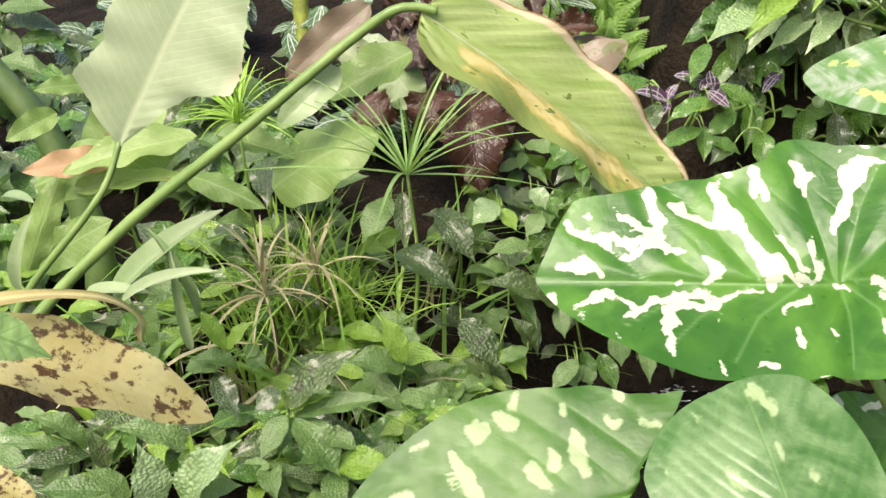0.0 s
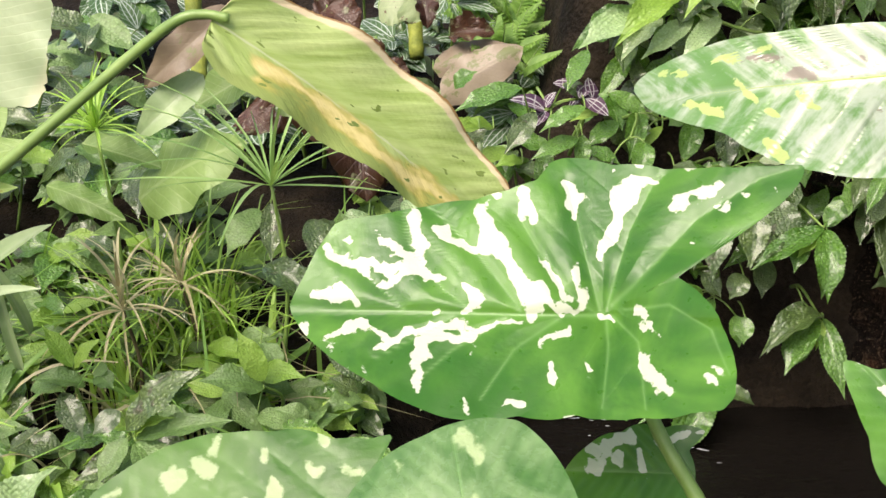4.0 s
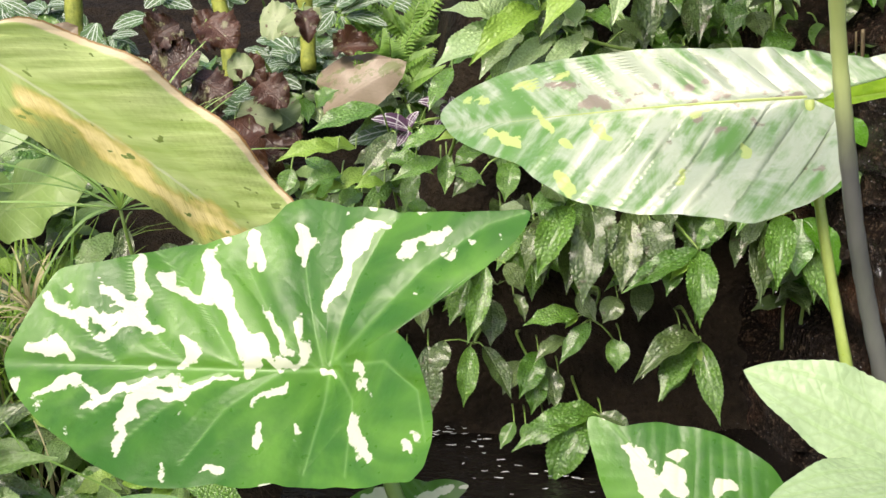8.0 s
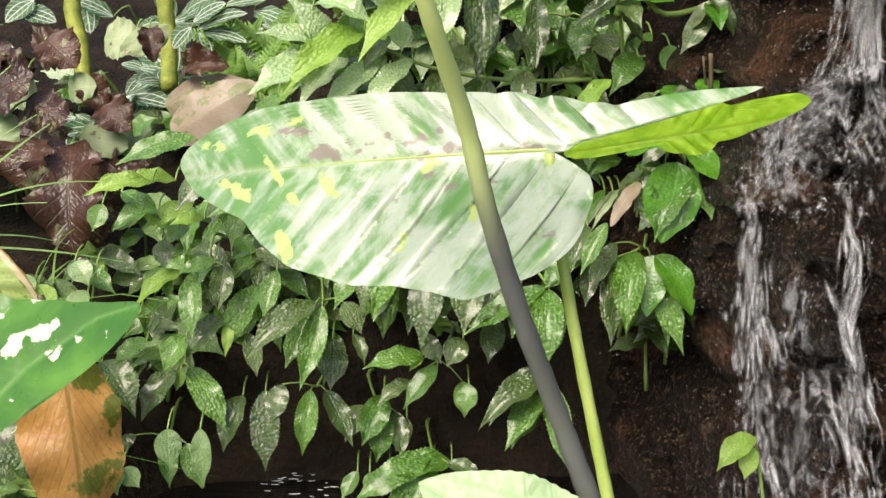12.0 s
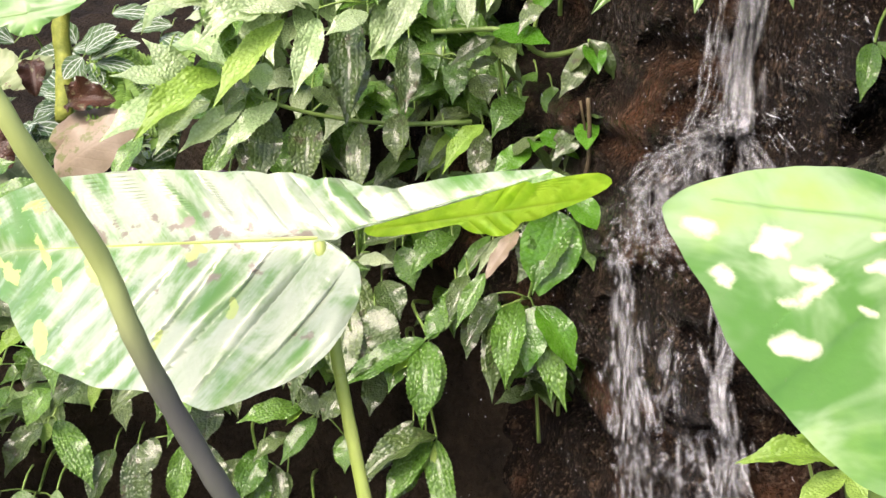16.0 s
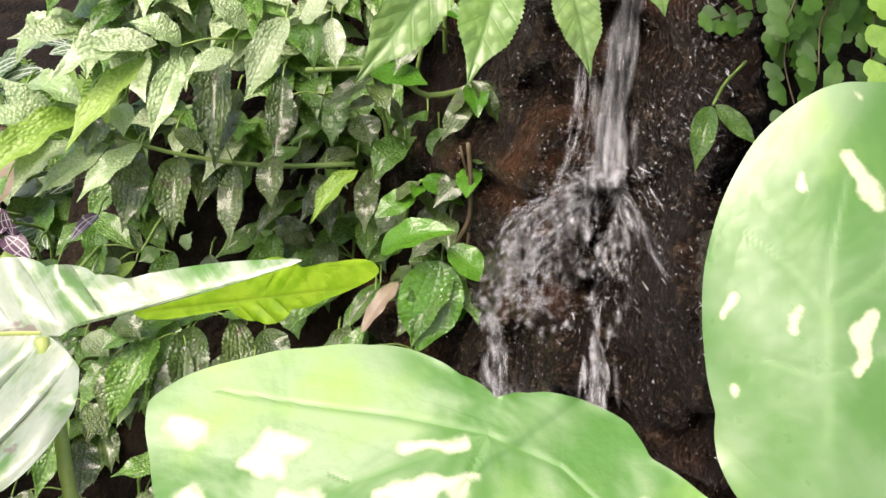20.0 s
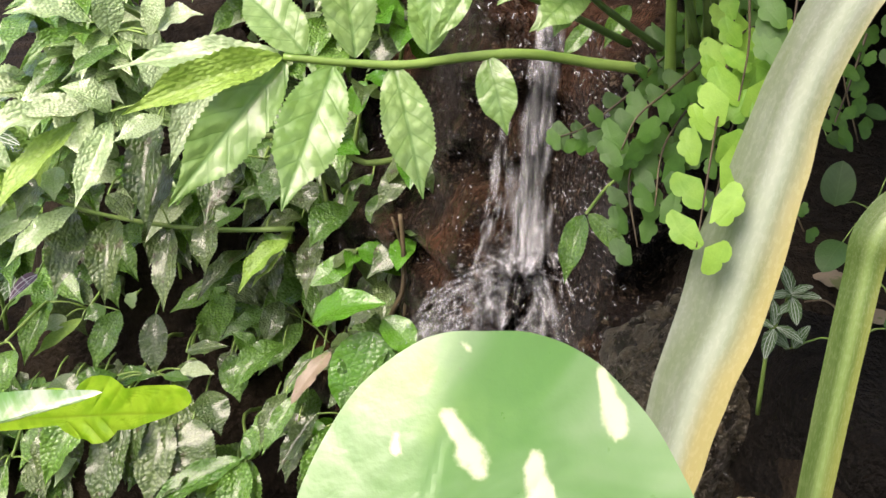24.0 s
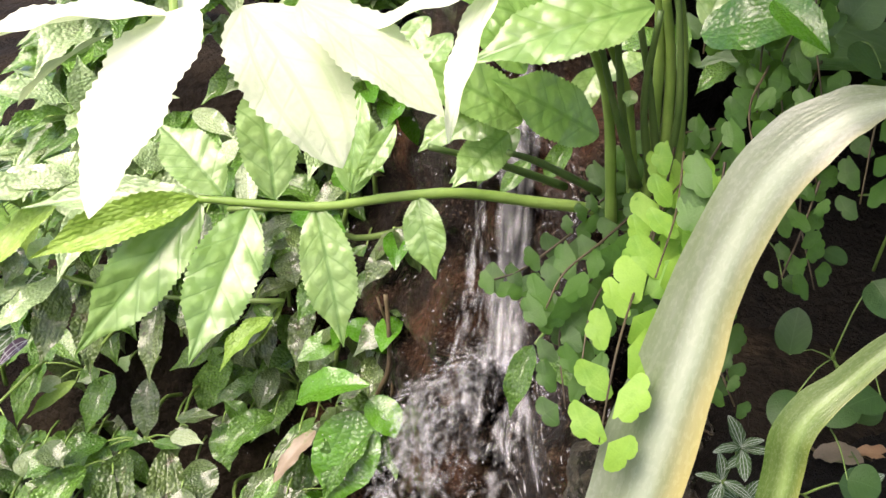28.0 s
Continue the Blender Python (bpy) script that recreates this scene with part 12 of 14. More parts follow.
tube(p, "leaf_stalk", [(0.1785, 1.953, 0.3443), (0.1727, 1.947, 0.3452), (0.167, 1.941, 0.3382)], 0.00132, 0.00099, "stem", 2, 4)
leaf(p, "alum", (0.2098, 1.961, 0.397), (0.2826, 1.946, 0.3921), (0.0444, -0.561, 0.793), 0.77)
tube(p, "leaf_stalk", [(0.2098, 2.001, 0.403), (0.2098, 1.981, 0.404), (0.2098, 1.961, 0.397)], 0.00132, 0.00099, "stem", 2, 4)
p = thing("silver_striped_herb", (-0.1819, 2.02, 0.1694), "silver-striped dark green herb", "plant", "silver-striped herbs")
tube(p, "stem", [(-0.1819, 2.02, 0.1694), (-0.174, 1.97, 0.2494), (-0.1819, 1.92, 0.2894)], 0.00286, 0.00154, "stem", 4, 5)
leaf(p, "alum", (-0.2068, 1.918, 0.3153), (-0.2427, 1.901, 0.2906), (0.052, -0.59, 0.788), 1.45)
tube(p, "leaf_stalk", [(-0.1819, 1.92, 0.2894), (-0.1943, 1.919, 0.3064), (-0.2068, 1.918, 0.3153)], 0.00132, 0.00099, "stem", 2, 4)
leaf(p, "alum", (-0.1975, 1.921, 0.324), (-0.2043, 1.877, 0.2673), (-0.0925, -0.591, 0.785), 0.937)
tube(p, "leaf_stalk", [(-0.1819, 1.92, 0.2894), (-0.1897, 1.921, 0.3107), (-0.1975, 1.921, 0.324)], 0.00132, 0.00099, "stem", 2, 4)
leaf(p, "alum", (-0.1145, 1.925, 0.3327), (-0.1681, 1.899, 0.3182), (-0.168, -0.593, 0.782), 1.11)
tube(p, "leaf_stalk", [(-0.1145, 1.965, 0.3387), (-0.1145, 1.945, 0.3397), (-0.1145, 1.925, 0.3327)], 0.00132, 0.00099, "stem", 2, 4)
leaf(p, "alum", (-0.2529, 1.906, 0.2806), (-0.232, 1.867, 0.2324), (0.136, -0.587, 0.798), 1.05)
tube(p, "leaf_stalk", [(-0.2529, 1.946, 0.2866), (-0.2529, 1.926, 0.2876), (-0.2529, 1.906, 0.2806)], 0.00132, 0.00099, "stem", 2, 4)
leaf(p, "alum", (-0.1329, 1.877, 0.2026), (-0.08598, 1.867, 0.2233), (0.17, -0.586, 0.824), 1.17)
tube(p, "leaf_stalk", [(-0.1329, 1.917, 0.2086), (-0.1329, 1.897, 0.2096), (-0.1329, 1.877, 0.2026)], 0.00132, 0.00099, "stem", 2, 4)
p = thing("silver_striped_herb", (-0.3637, 2.103, 0.1353), "silver-striped dark green herb", "plant", "silver-striped herbs")
tube(p, "stem", [(-0.3637, 2.103, 0.1353), (-0.3542, 2.053, 0.2153), (-0.3637, 2.003, 0.2553)], 0.00286, 0.00154, "stem", 4, 5)
leaf(p, "alum", (-0.3438, 2.001, 0.2793), (-0.3699, 2.007, 0.3252), (0.288, -0.577, 0.794), 1.32)
tube(p, "leaf_stalk", [(-0.3637, 2.003, 0.2553), (-0.3537, 2.002, 0.2713), (-0.3438, 2.001, 0.2793)], 0.00132, 0.00099, "stem", 2, 4)
leaf(p, "alum", (-0.3154, 1.968, 0.1903), (-0.3422, 1.955, 0.174), (0.341, -0.574, 0.821), 1.54)
tube(p, "leaf_stalk", [(-0.3154, 2.008, 0.1963), (-0.3154, 1.988, 0.1973), (-0.3154, 1.968, 0.1903)], 0.00132, 0.00099, "stem", 2, 4)
leaf(p, "alum", (-0.2396, 2.007, 0.2973), (-0.2762, 2.01, 0.3249), (0.169, -0.584, 0.789), 1.53)
tube(p, "leaf_stalk", [(-0.2396, 2.047, 0.3033), (-0.2396, 2.027, 0.3043), (-0.2396, 2.007, 0.2973)], 0.00132, 0.00099, "stem", 2, 4)
leaf(p, "alum", (-0.3817, 2.007, 0.2971), (-0.4178, 1.991, 0.2714), (-0.0516, -0.575, 0.788), 1.49)
tube(p, "leaf_stalk", [(-0.3637, 2.003, 0.2553), (-0.3727, 2.005, 0.2802), (-0.3817, 2.007, 0.2971)], 0.00132, 0.00099, "stem", 2, 4)
leaf(p, "alum", (-0.2964, 1.959, 0.1636), (-0.3305, 1.952, 0.1937), (-0.0935, -0.572, 0.829), 1.37)
tube(p, "leaf_stalk", [(-0.2964, 1.999, 0.1696), (-0.2964, 1.979, 0.1706), (-0.2964, 1.959, 0.1636)], 0.00132, 0.00099, "stem", 2, 4)
leaf(p, "alum", (-0.5902, 2.014, 0.3146), (-0.5269, 1.988, 0.2999), (0.139, -0.559, 0.78), 1.1)
tube(p, "leaf_stalk", [(-0.5902, 2.054, 0.3206), (-0.5902, 2.034, 0.3216), (-0.5902, 2.014, 0.3146)], 0.00132, 0.00099, "stem", 2, 4)
p = thing("silver_striped_herb", (1.047, 1.032, 0.399), "silver-striped dark herb in the shaded hollow", "plant", "silver-striped herbs")
tube(p, "stem", [(1.047, 1.032, 0.399), (1.045, 1.017, 0.459), (1.047, 1.002, 0.479)], 0.00156, 0.00084, "stem", 4, 5)
leaf(p, "alum", (1.048, 0.9953, 0.4905), (1.04, 0.997, 0.5073), (-0.0113, -0.533, 0.929), 0.843)
tube(p, "leaf_stalk", [(1.047, 1.002, 0.479), (1.047, 0.9986, 0.4887), (1.048, 0.9953, 0.4905)], 0.00072, 0.00054, "stem", 2, 4)
leaf(p, "alum", (1.048, 0.9953, 0.4905), (1.033, 0.9892, 0.4896), (-0.181, -0.542, 0.927), 0.707)
tube(p, "leaf_stalk", [(1.047, 1.002, 0.479), (1.047, 0.9986, 0.4887), (1.048, 0.9953, 0.4905)], 0.00072, 0.00054, "stem", 2, 4)
leaf(p, "alum", (1.048, 0.9953, 0.4905), (1.059, 0.9945, 0.4955), (-0.195, -0.542, 0.926), 0.854)
tube(p, "leaf_stalk", [(1.047, 1.002, 0.479), (1.048, 0.9986, 0.4887), (1.048, 0.9953, 0.4905)], 0.00072, 0.00054, "stem", 2, 4)
leaf(p, "alum", (1.048, 0.9951, 0.4899), (1.063, 0.9901, 0.4904), (-0.0846, -0.536, 0.928), 0.72)
tube(p, "leaf_stalk", [(1.047, 1.002, 0.479), (1.048, 0.9985, 0.4885), (1.048, 0.9951, 0.4899)], 0.00072, 0.00054, "stem", 2, 4)
leaf(p, "alum", (1.048, 0.9949, 0.4893), (1.05, 0.9856, 0.4762), (-0.0414, -0.534, 0.93), 0.891)
tube(p, "leaf_stalk", [(1.047, 1.002, 0.479), (1.048, 0.9984, 0.4882), (1.048, 0.9949, 0.4893)], 0.00072, 0.00054, "stem", 2, 4)
leaf(p, "alum", (1.039, 0.9891, 0.4742), (1.036, 0.9905, 0.4898), (0.106, -0.522, 0.946), 0.835)
tube(p, "leaf_stalk", [(1.047, 1.002, 0.479), (1.043, 0.9955, 0.4806), (1.039, 0.9891, 0.4742)], 0.00072, 0.00054, "stem", 2, 4)
leaf(p, "alum", (1.039, 0.9889, 0.4736), (1.025, 0.9876, 0.4776), (-0.338, -0.545, 0.94), 0.683)
tube(p, "leaf_stalk", [(1.047, 1.002, 0.479), (1.043, 0.9954, 0.4803), (1.039, 0.9889, 0.4736)], 0.00072, 0.00054, "stem", 2, 4)
leaf(p, "alum", (1.04, 0.989, 0.4736), (1.054, 0.9838, 0.4667), (-0.0152, -0.528, 0.945), 0.826)
tube(p, "leaf_stalk", [(1.047, 1.002, 0.479), (1.044, 0.9954, 0.4803), (1.04, 0.989, 0.4736)], 0.00072, 0.00054, "stem", 2, 4)
leaf(p, "alum", (1.039, 0.9886, 0.4727), (1.033, 0.978, 0.4594), (-0.316, -0.544, 0.941), 0.79)
tube(p, "leaf_stalk", [(1.047, 1.002, 0.479), (1.043, 0.9952, 0.4799), (1.039, 0.9886, 0.4727)], 0.00072, 0.00054, "stem", 2, 4)
leaf(p, "alum", (1.049, 0.9937, 0.4857), (1.04, 0.9886, 0.481), (-0.207, -0.541, 0.93), 0.953)
tube(p, "leaf_stalk", [(1.047, 1.002, 0.479), (1.048, 0.9978, 0.4863), (1.049, 0.9937, 0.4857)], 0.00072, 0.00054, "stem", 2, 4)
p = thing("silver_striped_herb", (1.085, 1.037, 0.3784), "silver-striped dark herb in the shaded hollow", "plant", "silver-striped herbs")
tube(p, "stem", [(1.085, 1.037, 0.3784), (1.095, 1.022, 0.4384), (1.085, 1.007, 0.4584)], 0.00156, 0.00084, "stem", 4, 5)
leaf(p, "alum", (1.05, 0.9938, 0.4591), (1.035, 0.9931, 0.4684), (-0.162, -0.513, 1), 0.9)
tube(p, "leaf_stalk", [(1.085, 1.007, 0.4584), (1.068, 1.001, 0.4628), (1.05, 0.9938, 0.4591)], 0.00072, 0.00054, "stem", 2, 4)
leaf(p, "alum", (1.052, 0.994, 0.4591), (1.06, 0.9946, 0.4726), (-0.105, -0.507, 1), 0.868)
tube(p, "leaf_stalk", [(1.085, 1.007, 0.4584), (1.068, 1.001, 0.4628), (1.052, 0.994, 0.4591)], 0.00072, 0.00054, "stem", 2, 4)
leaf(p, "alum", (1.114, 1.003, 0.4683), (1.104, 1.002, 0.4777), (-0.0151, -0.489, 0.989), 1.03)
tube(p, "leaf_stalk", [(1.085, 1.007, 0.4584), (1.099, 1.005, 0.4673), (1.114, 1.003, 0.4683)], 0.00072, 0.00054, "stem", 2, 4)
leaf(p, "alum", (1.115, 1.003, 0.4683), (1.123, 1.003, 0.4752), (-0.262, -0.511, 0.986), 1.36)
tube(p, "leaf_stalk", [(1.085, 1.007, 0.4584), (1.1, 1.005, 0.4674), (1.115, 1.003, 0.4683)], 0.00072, 0.00054, "stem", 2, 4)
p = thing("round_leaved_herb", (1.124, 1.082, 0.4701), "dark round-leaved creeper in the shaded hollow", "plant")
tube(p, "stem", [(1.124, 1.082, 0.4701), (1.102, 1.052, 0.5201), (1.094, 1.022, 0.5301)], 0.00104, 0.00056, "stem", 4, 5)
leaf(p, "round", (1.07, 1.012, 0.5357), (1.073, 1.017, 0.5597), (-0.143, -0.55, 0.884), 0.877)
tube(p, "leaf_stalk", [(1.094, 1.022, 0.5301), (1.082, 1.017, 0.5369), (1.07, 1.012, 0.5357)], 0.00048, 0.00036, "stem", 2, 4)
leaf(p, "round", (1.113, 0.99, 0.4667), (1.096, 0.9864, 0.4777), (-0.227, -0.519, 0.94), 1.55)
tube(p, "leaf_stalk", [(1.113, 1.03, 0.4727), (1.113, 1.01, 0.4737), (1.113, 0.99, 0.4667)], 0.00048, 0.00036, "stem", 2, 4)
leaf(p, "round", (1.103, 1.007, 0.5149), (1.086, 0.996, 0.5056), (-0.0963, -0.532, 0.901), 1.16)
tube(p, "leaf_stalk", [(1.094, 1.022, 0.5301), (1.098, 1.014, 0.5265), (1.103, 1.007, 0.5149)], 0.00048, 0.00036, "stem", 2, 4)
leaf(p, "round", (1.075, 1.006, 0.5173), (1.062, 0.9932, 0.5042), (-0.271, -0.55, 0.898), 0.941)
tube(p, "leaf_stalk", [(1.094, 1.022, 0.5301), (1.085, 1.014, 0.5277), (1.075, 1.006, 0.5173)], 0.00048, 0.00036, "stem", 2, 4)
leaf(p, "round", (1.106, 1.003, 0.5036), (1.109, 1.003, 0.523), (-0.193, -0.533, 0.909), 1.27)
tube(p, "leaf_stalk", [(1.094, 1.022, 0.5301), (1.1, 1.012, 0.5208), (1.106, 1.003, 0.5036)], 0.00048, 0.00036, "stem", 2, 4)
leaf(p, "round", (1.065, 1.025, 0.5712), (1.076, 1.021, 0.5661), (-0.126, -0.561, 0.851), 1.09)
tube(p, "leaf_stalk", [(1.065, 1.065, 0.5772), (1.065, 1.045, 0.5782), (1.065, 1.025, 0.5712)], 0.00048, 0.00036, "stem", 2, 4)
leaf(p, "round", (1.085, 1.031, 0.5857), (1.096, 1.026, 0.5811), (0.0525, -0.549, 0.839), 1.1)
tube(p, "leaf_stalk", [(1.085, 1.071, 0.5917), (1.085, 1.051, 0.5927), (1.085, 1.031, 0.5857)], 0.00048, 0.00036, "stem", 2, 4)
leaf(p, "round", (1.11, 1.027, 0.5718), (1.12, 1.014, 0.5572), (-0.257, -0.555, 0.846), 1.14)
tube(p, "leaf_stalk", [(1.094, 1.022, 0.5301), (1.102, 1.025, 0.555), (1.11, 1.027, 0.5718)], 0.00048, 0.00036, "stem", 2, 4)
p = thing("round_leaved_herb", (1.126, 1.082, 0.558), "dark round-leaved creeper in the shaded hollow", "plant")
tube(p, "stem", [(1.126, 1.082, 0.558), (1.124, 1.052, 0.608), (1.096, 1.022, 0.618)], 0.00104, 0.00056, "stem", 4, 5)
leaf(p, "round", (1.084, 1.039, 0.6993), (1.097, 1.037, 0.7159), (-0.00959, -0.565, 0.782), 1.66)
tube(p, "leaf_stalk", [(1.084, 1.079, 0.7053), (1.084, 1.059, 0.7063), (1.084, 1.039, 0.6993)], 0.00048, 0.00036, "stem", 2, 4)
leaf(p, "round", (1.079, 1.04, 0.7044), (1.067, 1.028, 0.6897), (-0.377, -0.602, 0.771), 1.02)
tube(p, "leaf_stalk", [(1.079, 1.08, 0.7104), (1.079, 1.06, 0.7114), (1.079, 1.04, 0.7044)], 0.00048, 0.00036, "stem", 2, 4)
leaf(p, "round", (1.108, 0.9815, 0.5302), (1.091, 0.9733, 0.5272), (-0.187, -0.522, 0.948), 1.32)
tube(p, "leaf_stalk", [(1.108, 1.022, 0.5362), (1.108, 1.002, 0.5372), (1.108, 0.9815, 0.5302)], 0.00048, 0.00036, "stem", 2, 4)
leaf(p, "round", (1.094, 0.9666, 0.4915), (1.109, 0.962, 0.4891), (-0.143, -0.504, 0.986), 1.62)
tube(p, "leaf_stalk", [(1.094, 1.007, 0.4975), (1.094, 0.9866, 0.4985), (1.094, 0.9666, 0.4915)], 0.00048, 0.00036, "stem", 2, 4)
leaf(p, "round", (1.101, 1.033, 0.679), (1.083, 1.027, 0.685), (-0.299, -0.583, 0.798), 1.45)
tube(p, "leaf_stalk", [(1.101, 1.073, 0.685), (1.101, 1.053, 0.686), (1.101, 1.033, 0.679)], 0.00048, 0.00036, "stem", 2, 4)

# begonias
p = thing("begonia", (0.06108, 1.878, 0.1481), "begonia with curled dark red-brown and green leaves", "plant", "begonias")
tube(p, "stem", [(0.06108, 1.878, 0.1481), (0.08005, 1.848, 0.2431), (0.06108, 1.818, 0.2981)], 0.0039, 0.0021, "stem", 4, 5)
leaf(p, "begonia", (-0.01161, 1.825, 0.3399), (0.0354, 1.795, 0.306), (0.199, -0.76, 0.528), 1.17)
tube(p, "leaf_stalk", [(-0.01161, 1.865, 0.3459), (-0.01161, 1.845, 0.3469), (-0.01161, 1.825, 0.3399)], 0.0018, 0.00135, "stem", 2, 4)
leaf(p, "begonia", (-0.03544, 1.812, 0.3029), (-0.09032, 1.798, 0.3291), (0.114, -0.751, 0.544), 0.952)
tube(p, "leaf_stalk", [(-0.03544, 1.852, 0.3089), (-0.03544, 1.832, 0.3099), (-0.03544, 1.812, 0.3029)], 0.0018, 0.00135, "stem", 2, 4)
leaf(p, "begonia_pink", (0.1607, 1.775, 0.2147), (0.2828, 1.778, 0.2893), (0.232, -0.766, 0.593), 0.721)
tube(p, "leaf_stalk", [(0.1607, 1.815, 0.2207), (0.1607, 1.795, 0.2217), (0.1607, 1.775, 0.2147)], 0.0018, 0.00135, "stem", 2, 4)
leaf(p, "begonia", (0.06657, 1.793, 0.2588), (0.1086, 1.765, 0.2253), (-0.0428, -0.756, 0.568), 1.12)
tube(p, "leaf_stalk", [(0.06108, 1.818, 0.2981), (0.06382, 1.806, 0.2824), (0.06657, 1.793, 0.2588)], 0.0018, 0.00135, "stem", 2, 4)
leaf(p, "begonia_green", (0.1144, 1.827, 0.355), (0.1439, 1.804, 0.3276), (0.297, -0.778, 0.523), 2.01)
tube(p, "leaf_stalk", [(0.1144, 1.867, 0.361), (0.1144, 1.847, 0.362), (0.1144, 1.827, 0.355)], 0.0018, 0.00135, "stem", 2, 4)
leaf(p, "begonia", (0.1301, 1.827, 0.3551), (0.1401, 1.798, 0.3131), (0.197, -0.777, 0.523), 0.819)
tube(p, "leaf_stalk", [(0.1301, 1.867, 0.3611), (0.1301, 1.847, 0.3621), (0.1301, 1.827, 0.3551)], 0.0018, 0.00135, "stem", 2, 4)
leaf(p, "begonia_green", (0.01945, 1.8, 0.2735), (0.06032, 1.795, 0.2822), (0.274, -0.759, 0.561), 1.34)
tube(p, "leaf_stalk", [(0.01945, 1.84, 0.2795), (0.01945, 1.82, 0.2805), (0.01945, 1.8, 0.2735)], 0.0018, 0.00135, "stem", 2, 4)
p = thing("begonia", (-0.03052, 1.895, 0.06998), "begonia with curled dark red-brown and green leaves", "plant", "begonias")
tube(p, "stem", [(-0.03052, 1.895, 0.06998), (-0.02509, 1.865, 0.165), (-0.03052, 1.835, 0.22)], 0.0039, 0.0021, "stem", 4, 5)
leaf(p, "begonia", (-0.04774, 1.83, 0.2346), (-0.01612, 1.777, 0.1739), (-0.0124, -0.742, 0.572), 1.31)
tube(p, "leaf_stalk", [(-0.03052, 1.835, 0.22), (-0.03913, 1.832, 0.2313), (-0.04774, 1.83, 0.2346)], 0.0018, 0.00135, "stem", 2, 4)
leaf(p, "begonia", (0.04067, 1.811, 0.1894), (0.0428, 1.732, 0.05515), (0.145, -0.751, 0.597), 0.836)
tube(p, "leaf_stalk", [(0.04067, 1.851, 0.1954), (0.04067, 1.831, 0.1964), (0.04067, 1.811, 0.1894)], 0.0018, 0.00135, "stem", 2, 4)
leaf(p, "begonia_green", (0.08111, 1.818, 0.2122), (0.1145, 1.803, 0.1912), (0.333, -0.763, 0.588), 2.04)
tube(p, "leaf_stalk", [(0.08111, 1.858, 0.2182), (0.08111, 1.838, 0.2192), (0.08111, 1.818, 0.2122)], 0.0018, 0.00135, "stem", 2, 4)
leaf(p, "begonia", (0.08107, 1.816, 0.2046), (0.1228, 1.792, 0.1692), (0.11, -0.756, 0.591), 1.03)
tube(p, "leaf_stalk", [(0.08107, 1.856, 0.2106), (0.08107, 1.836, 0.2116), (0.08107, 1.816, 0.2046)], 0.0018, 0.00135, "stem", 2, 4)
leaf(p, "begonia_green", (-0.09615, 1.828, 0.2269), (-0.1721, 1.832, 0.267), (0.374, -0.744, 0.575), 1)
tube(p, "leaf_stalk", [(-0.09615, 1.868, 0.2329), (-0.09615, 1.848, 0.2339), (-0.09615, 1.828, 0.2269)], 0.0018, 0.00135, "stem", 2, 4)
leaf(p, "begonia_green", (-0.07183, 1.836, 0.2497), (-0.03731, 1.839, 0.2815), (0.0595, -0.742, 0.565), 1.43)
tube(p, "leaf_stalk", [(-0.07183, 1.876, 0.2557), (-0.07183, 1.856, 0.2567), (-0.07183, 1.836, 0.2497)], 0.0018, 0.00135, "stem", 2, 4)
leaf(p, "begonia", (-0.08022, 1.817, 0.1966), (-0.09357, 1.791, 0.1537), (0.201, -0.738, 0.59), 1.02)
tube(p, "leaf_stalk", [(-0.08022, 1.857, 0.2026), (-0.08022, 1.837, 0.2036), (-0.08022, 1.817, 0.1966)], 0.0018, 0.00135, "stem", 2, 4)
leaf(p, "begonia", (-0.1282, 1.843, 0.2647), (-0.09384, 1.821, 0.2285), (0.505, -0.747, 0.557), 1.13)
tube(p, "leaf_stalk", [(-0.1282, 1.883, 0.2707), (-0.1282, 1.863, 0.2717), (-0.1282, 1.843, 0.2647)], 0.0018, 0.00135, "stem", 2, 4)
p = thing("begonia", (-0.04861, 1.806, 0.1025), "begonia with curled dark red-brown and green leaves", "plant", "begonias")
tube(p, "stem", [(-0.04861, 1.806, 0.1025), (-0.05994, 1.776, 0.1975), (-0.04861, 1.746, 0.2525)], 0.0039, 0.0021, "stem", 4, 5)
leaf(p, "begonia", (-0.07141, 1.744, 0.2739), (-0.003361, 1.735, 0.3093), (-0.0824, -0.786, 0.547), 1.31)
tube(p, "leaf_stalk", [(-0.04861, 1.746, 0.2525), (-0.06001, 1.745, 0.2672), (-0.07141, 1.744, 0.2739)], 0.0018, 0.00135, "stem", 2, 4)
leaf(p, "begonia_green", (-0.07991, 1.738, 0.2579), (-0.037, 1.699, 0.2063), (-0.0707, -0.784, 0.554), 1.17)
tube(p, "leaf_stalk", [(-0.04861, 1.746, 0.2525), (-0.06426, 1.742, 0.2592), (-0.07991, 1.738, 0.2579)], 0.0018, 0.00135, "stem", 2, 4)
leaf(p, "begonia", (-0.003401, 1.726, 0.2259), (-0.02023, 1.689, 0.1657), (-0.187, -0.782, 0.569), 1.39)
tube(p, "leaf_stalk", [(-0.003401, 1.766, 0.2319), (-0.003401, 1.746, 0.2329), (-0.003401, 1.726, 0.2259)], 0.0018, 0.00135, "stem", 2, 4)
leaf(p, "begonia", (0.03911, 1.723, 0.218), (0.05457, 1.628, 0.09633), (-0.0389, -0.781, 0.573), 0.763)
tube(p, "leaf_stalk", [(0.03911, 1.763, 0.224), (0.03911, 1.743, 0.225), (0.03911, 1.723, 0.218)], 0.0018, 0.00135, "stem", 2, 4)
leaf(p, "begonia", (-0.0204, 1.744, 0.2739), (0.0386, 1.712, 0.2545), (-0.0502, -0.786, 0.547), 1.06)
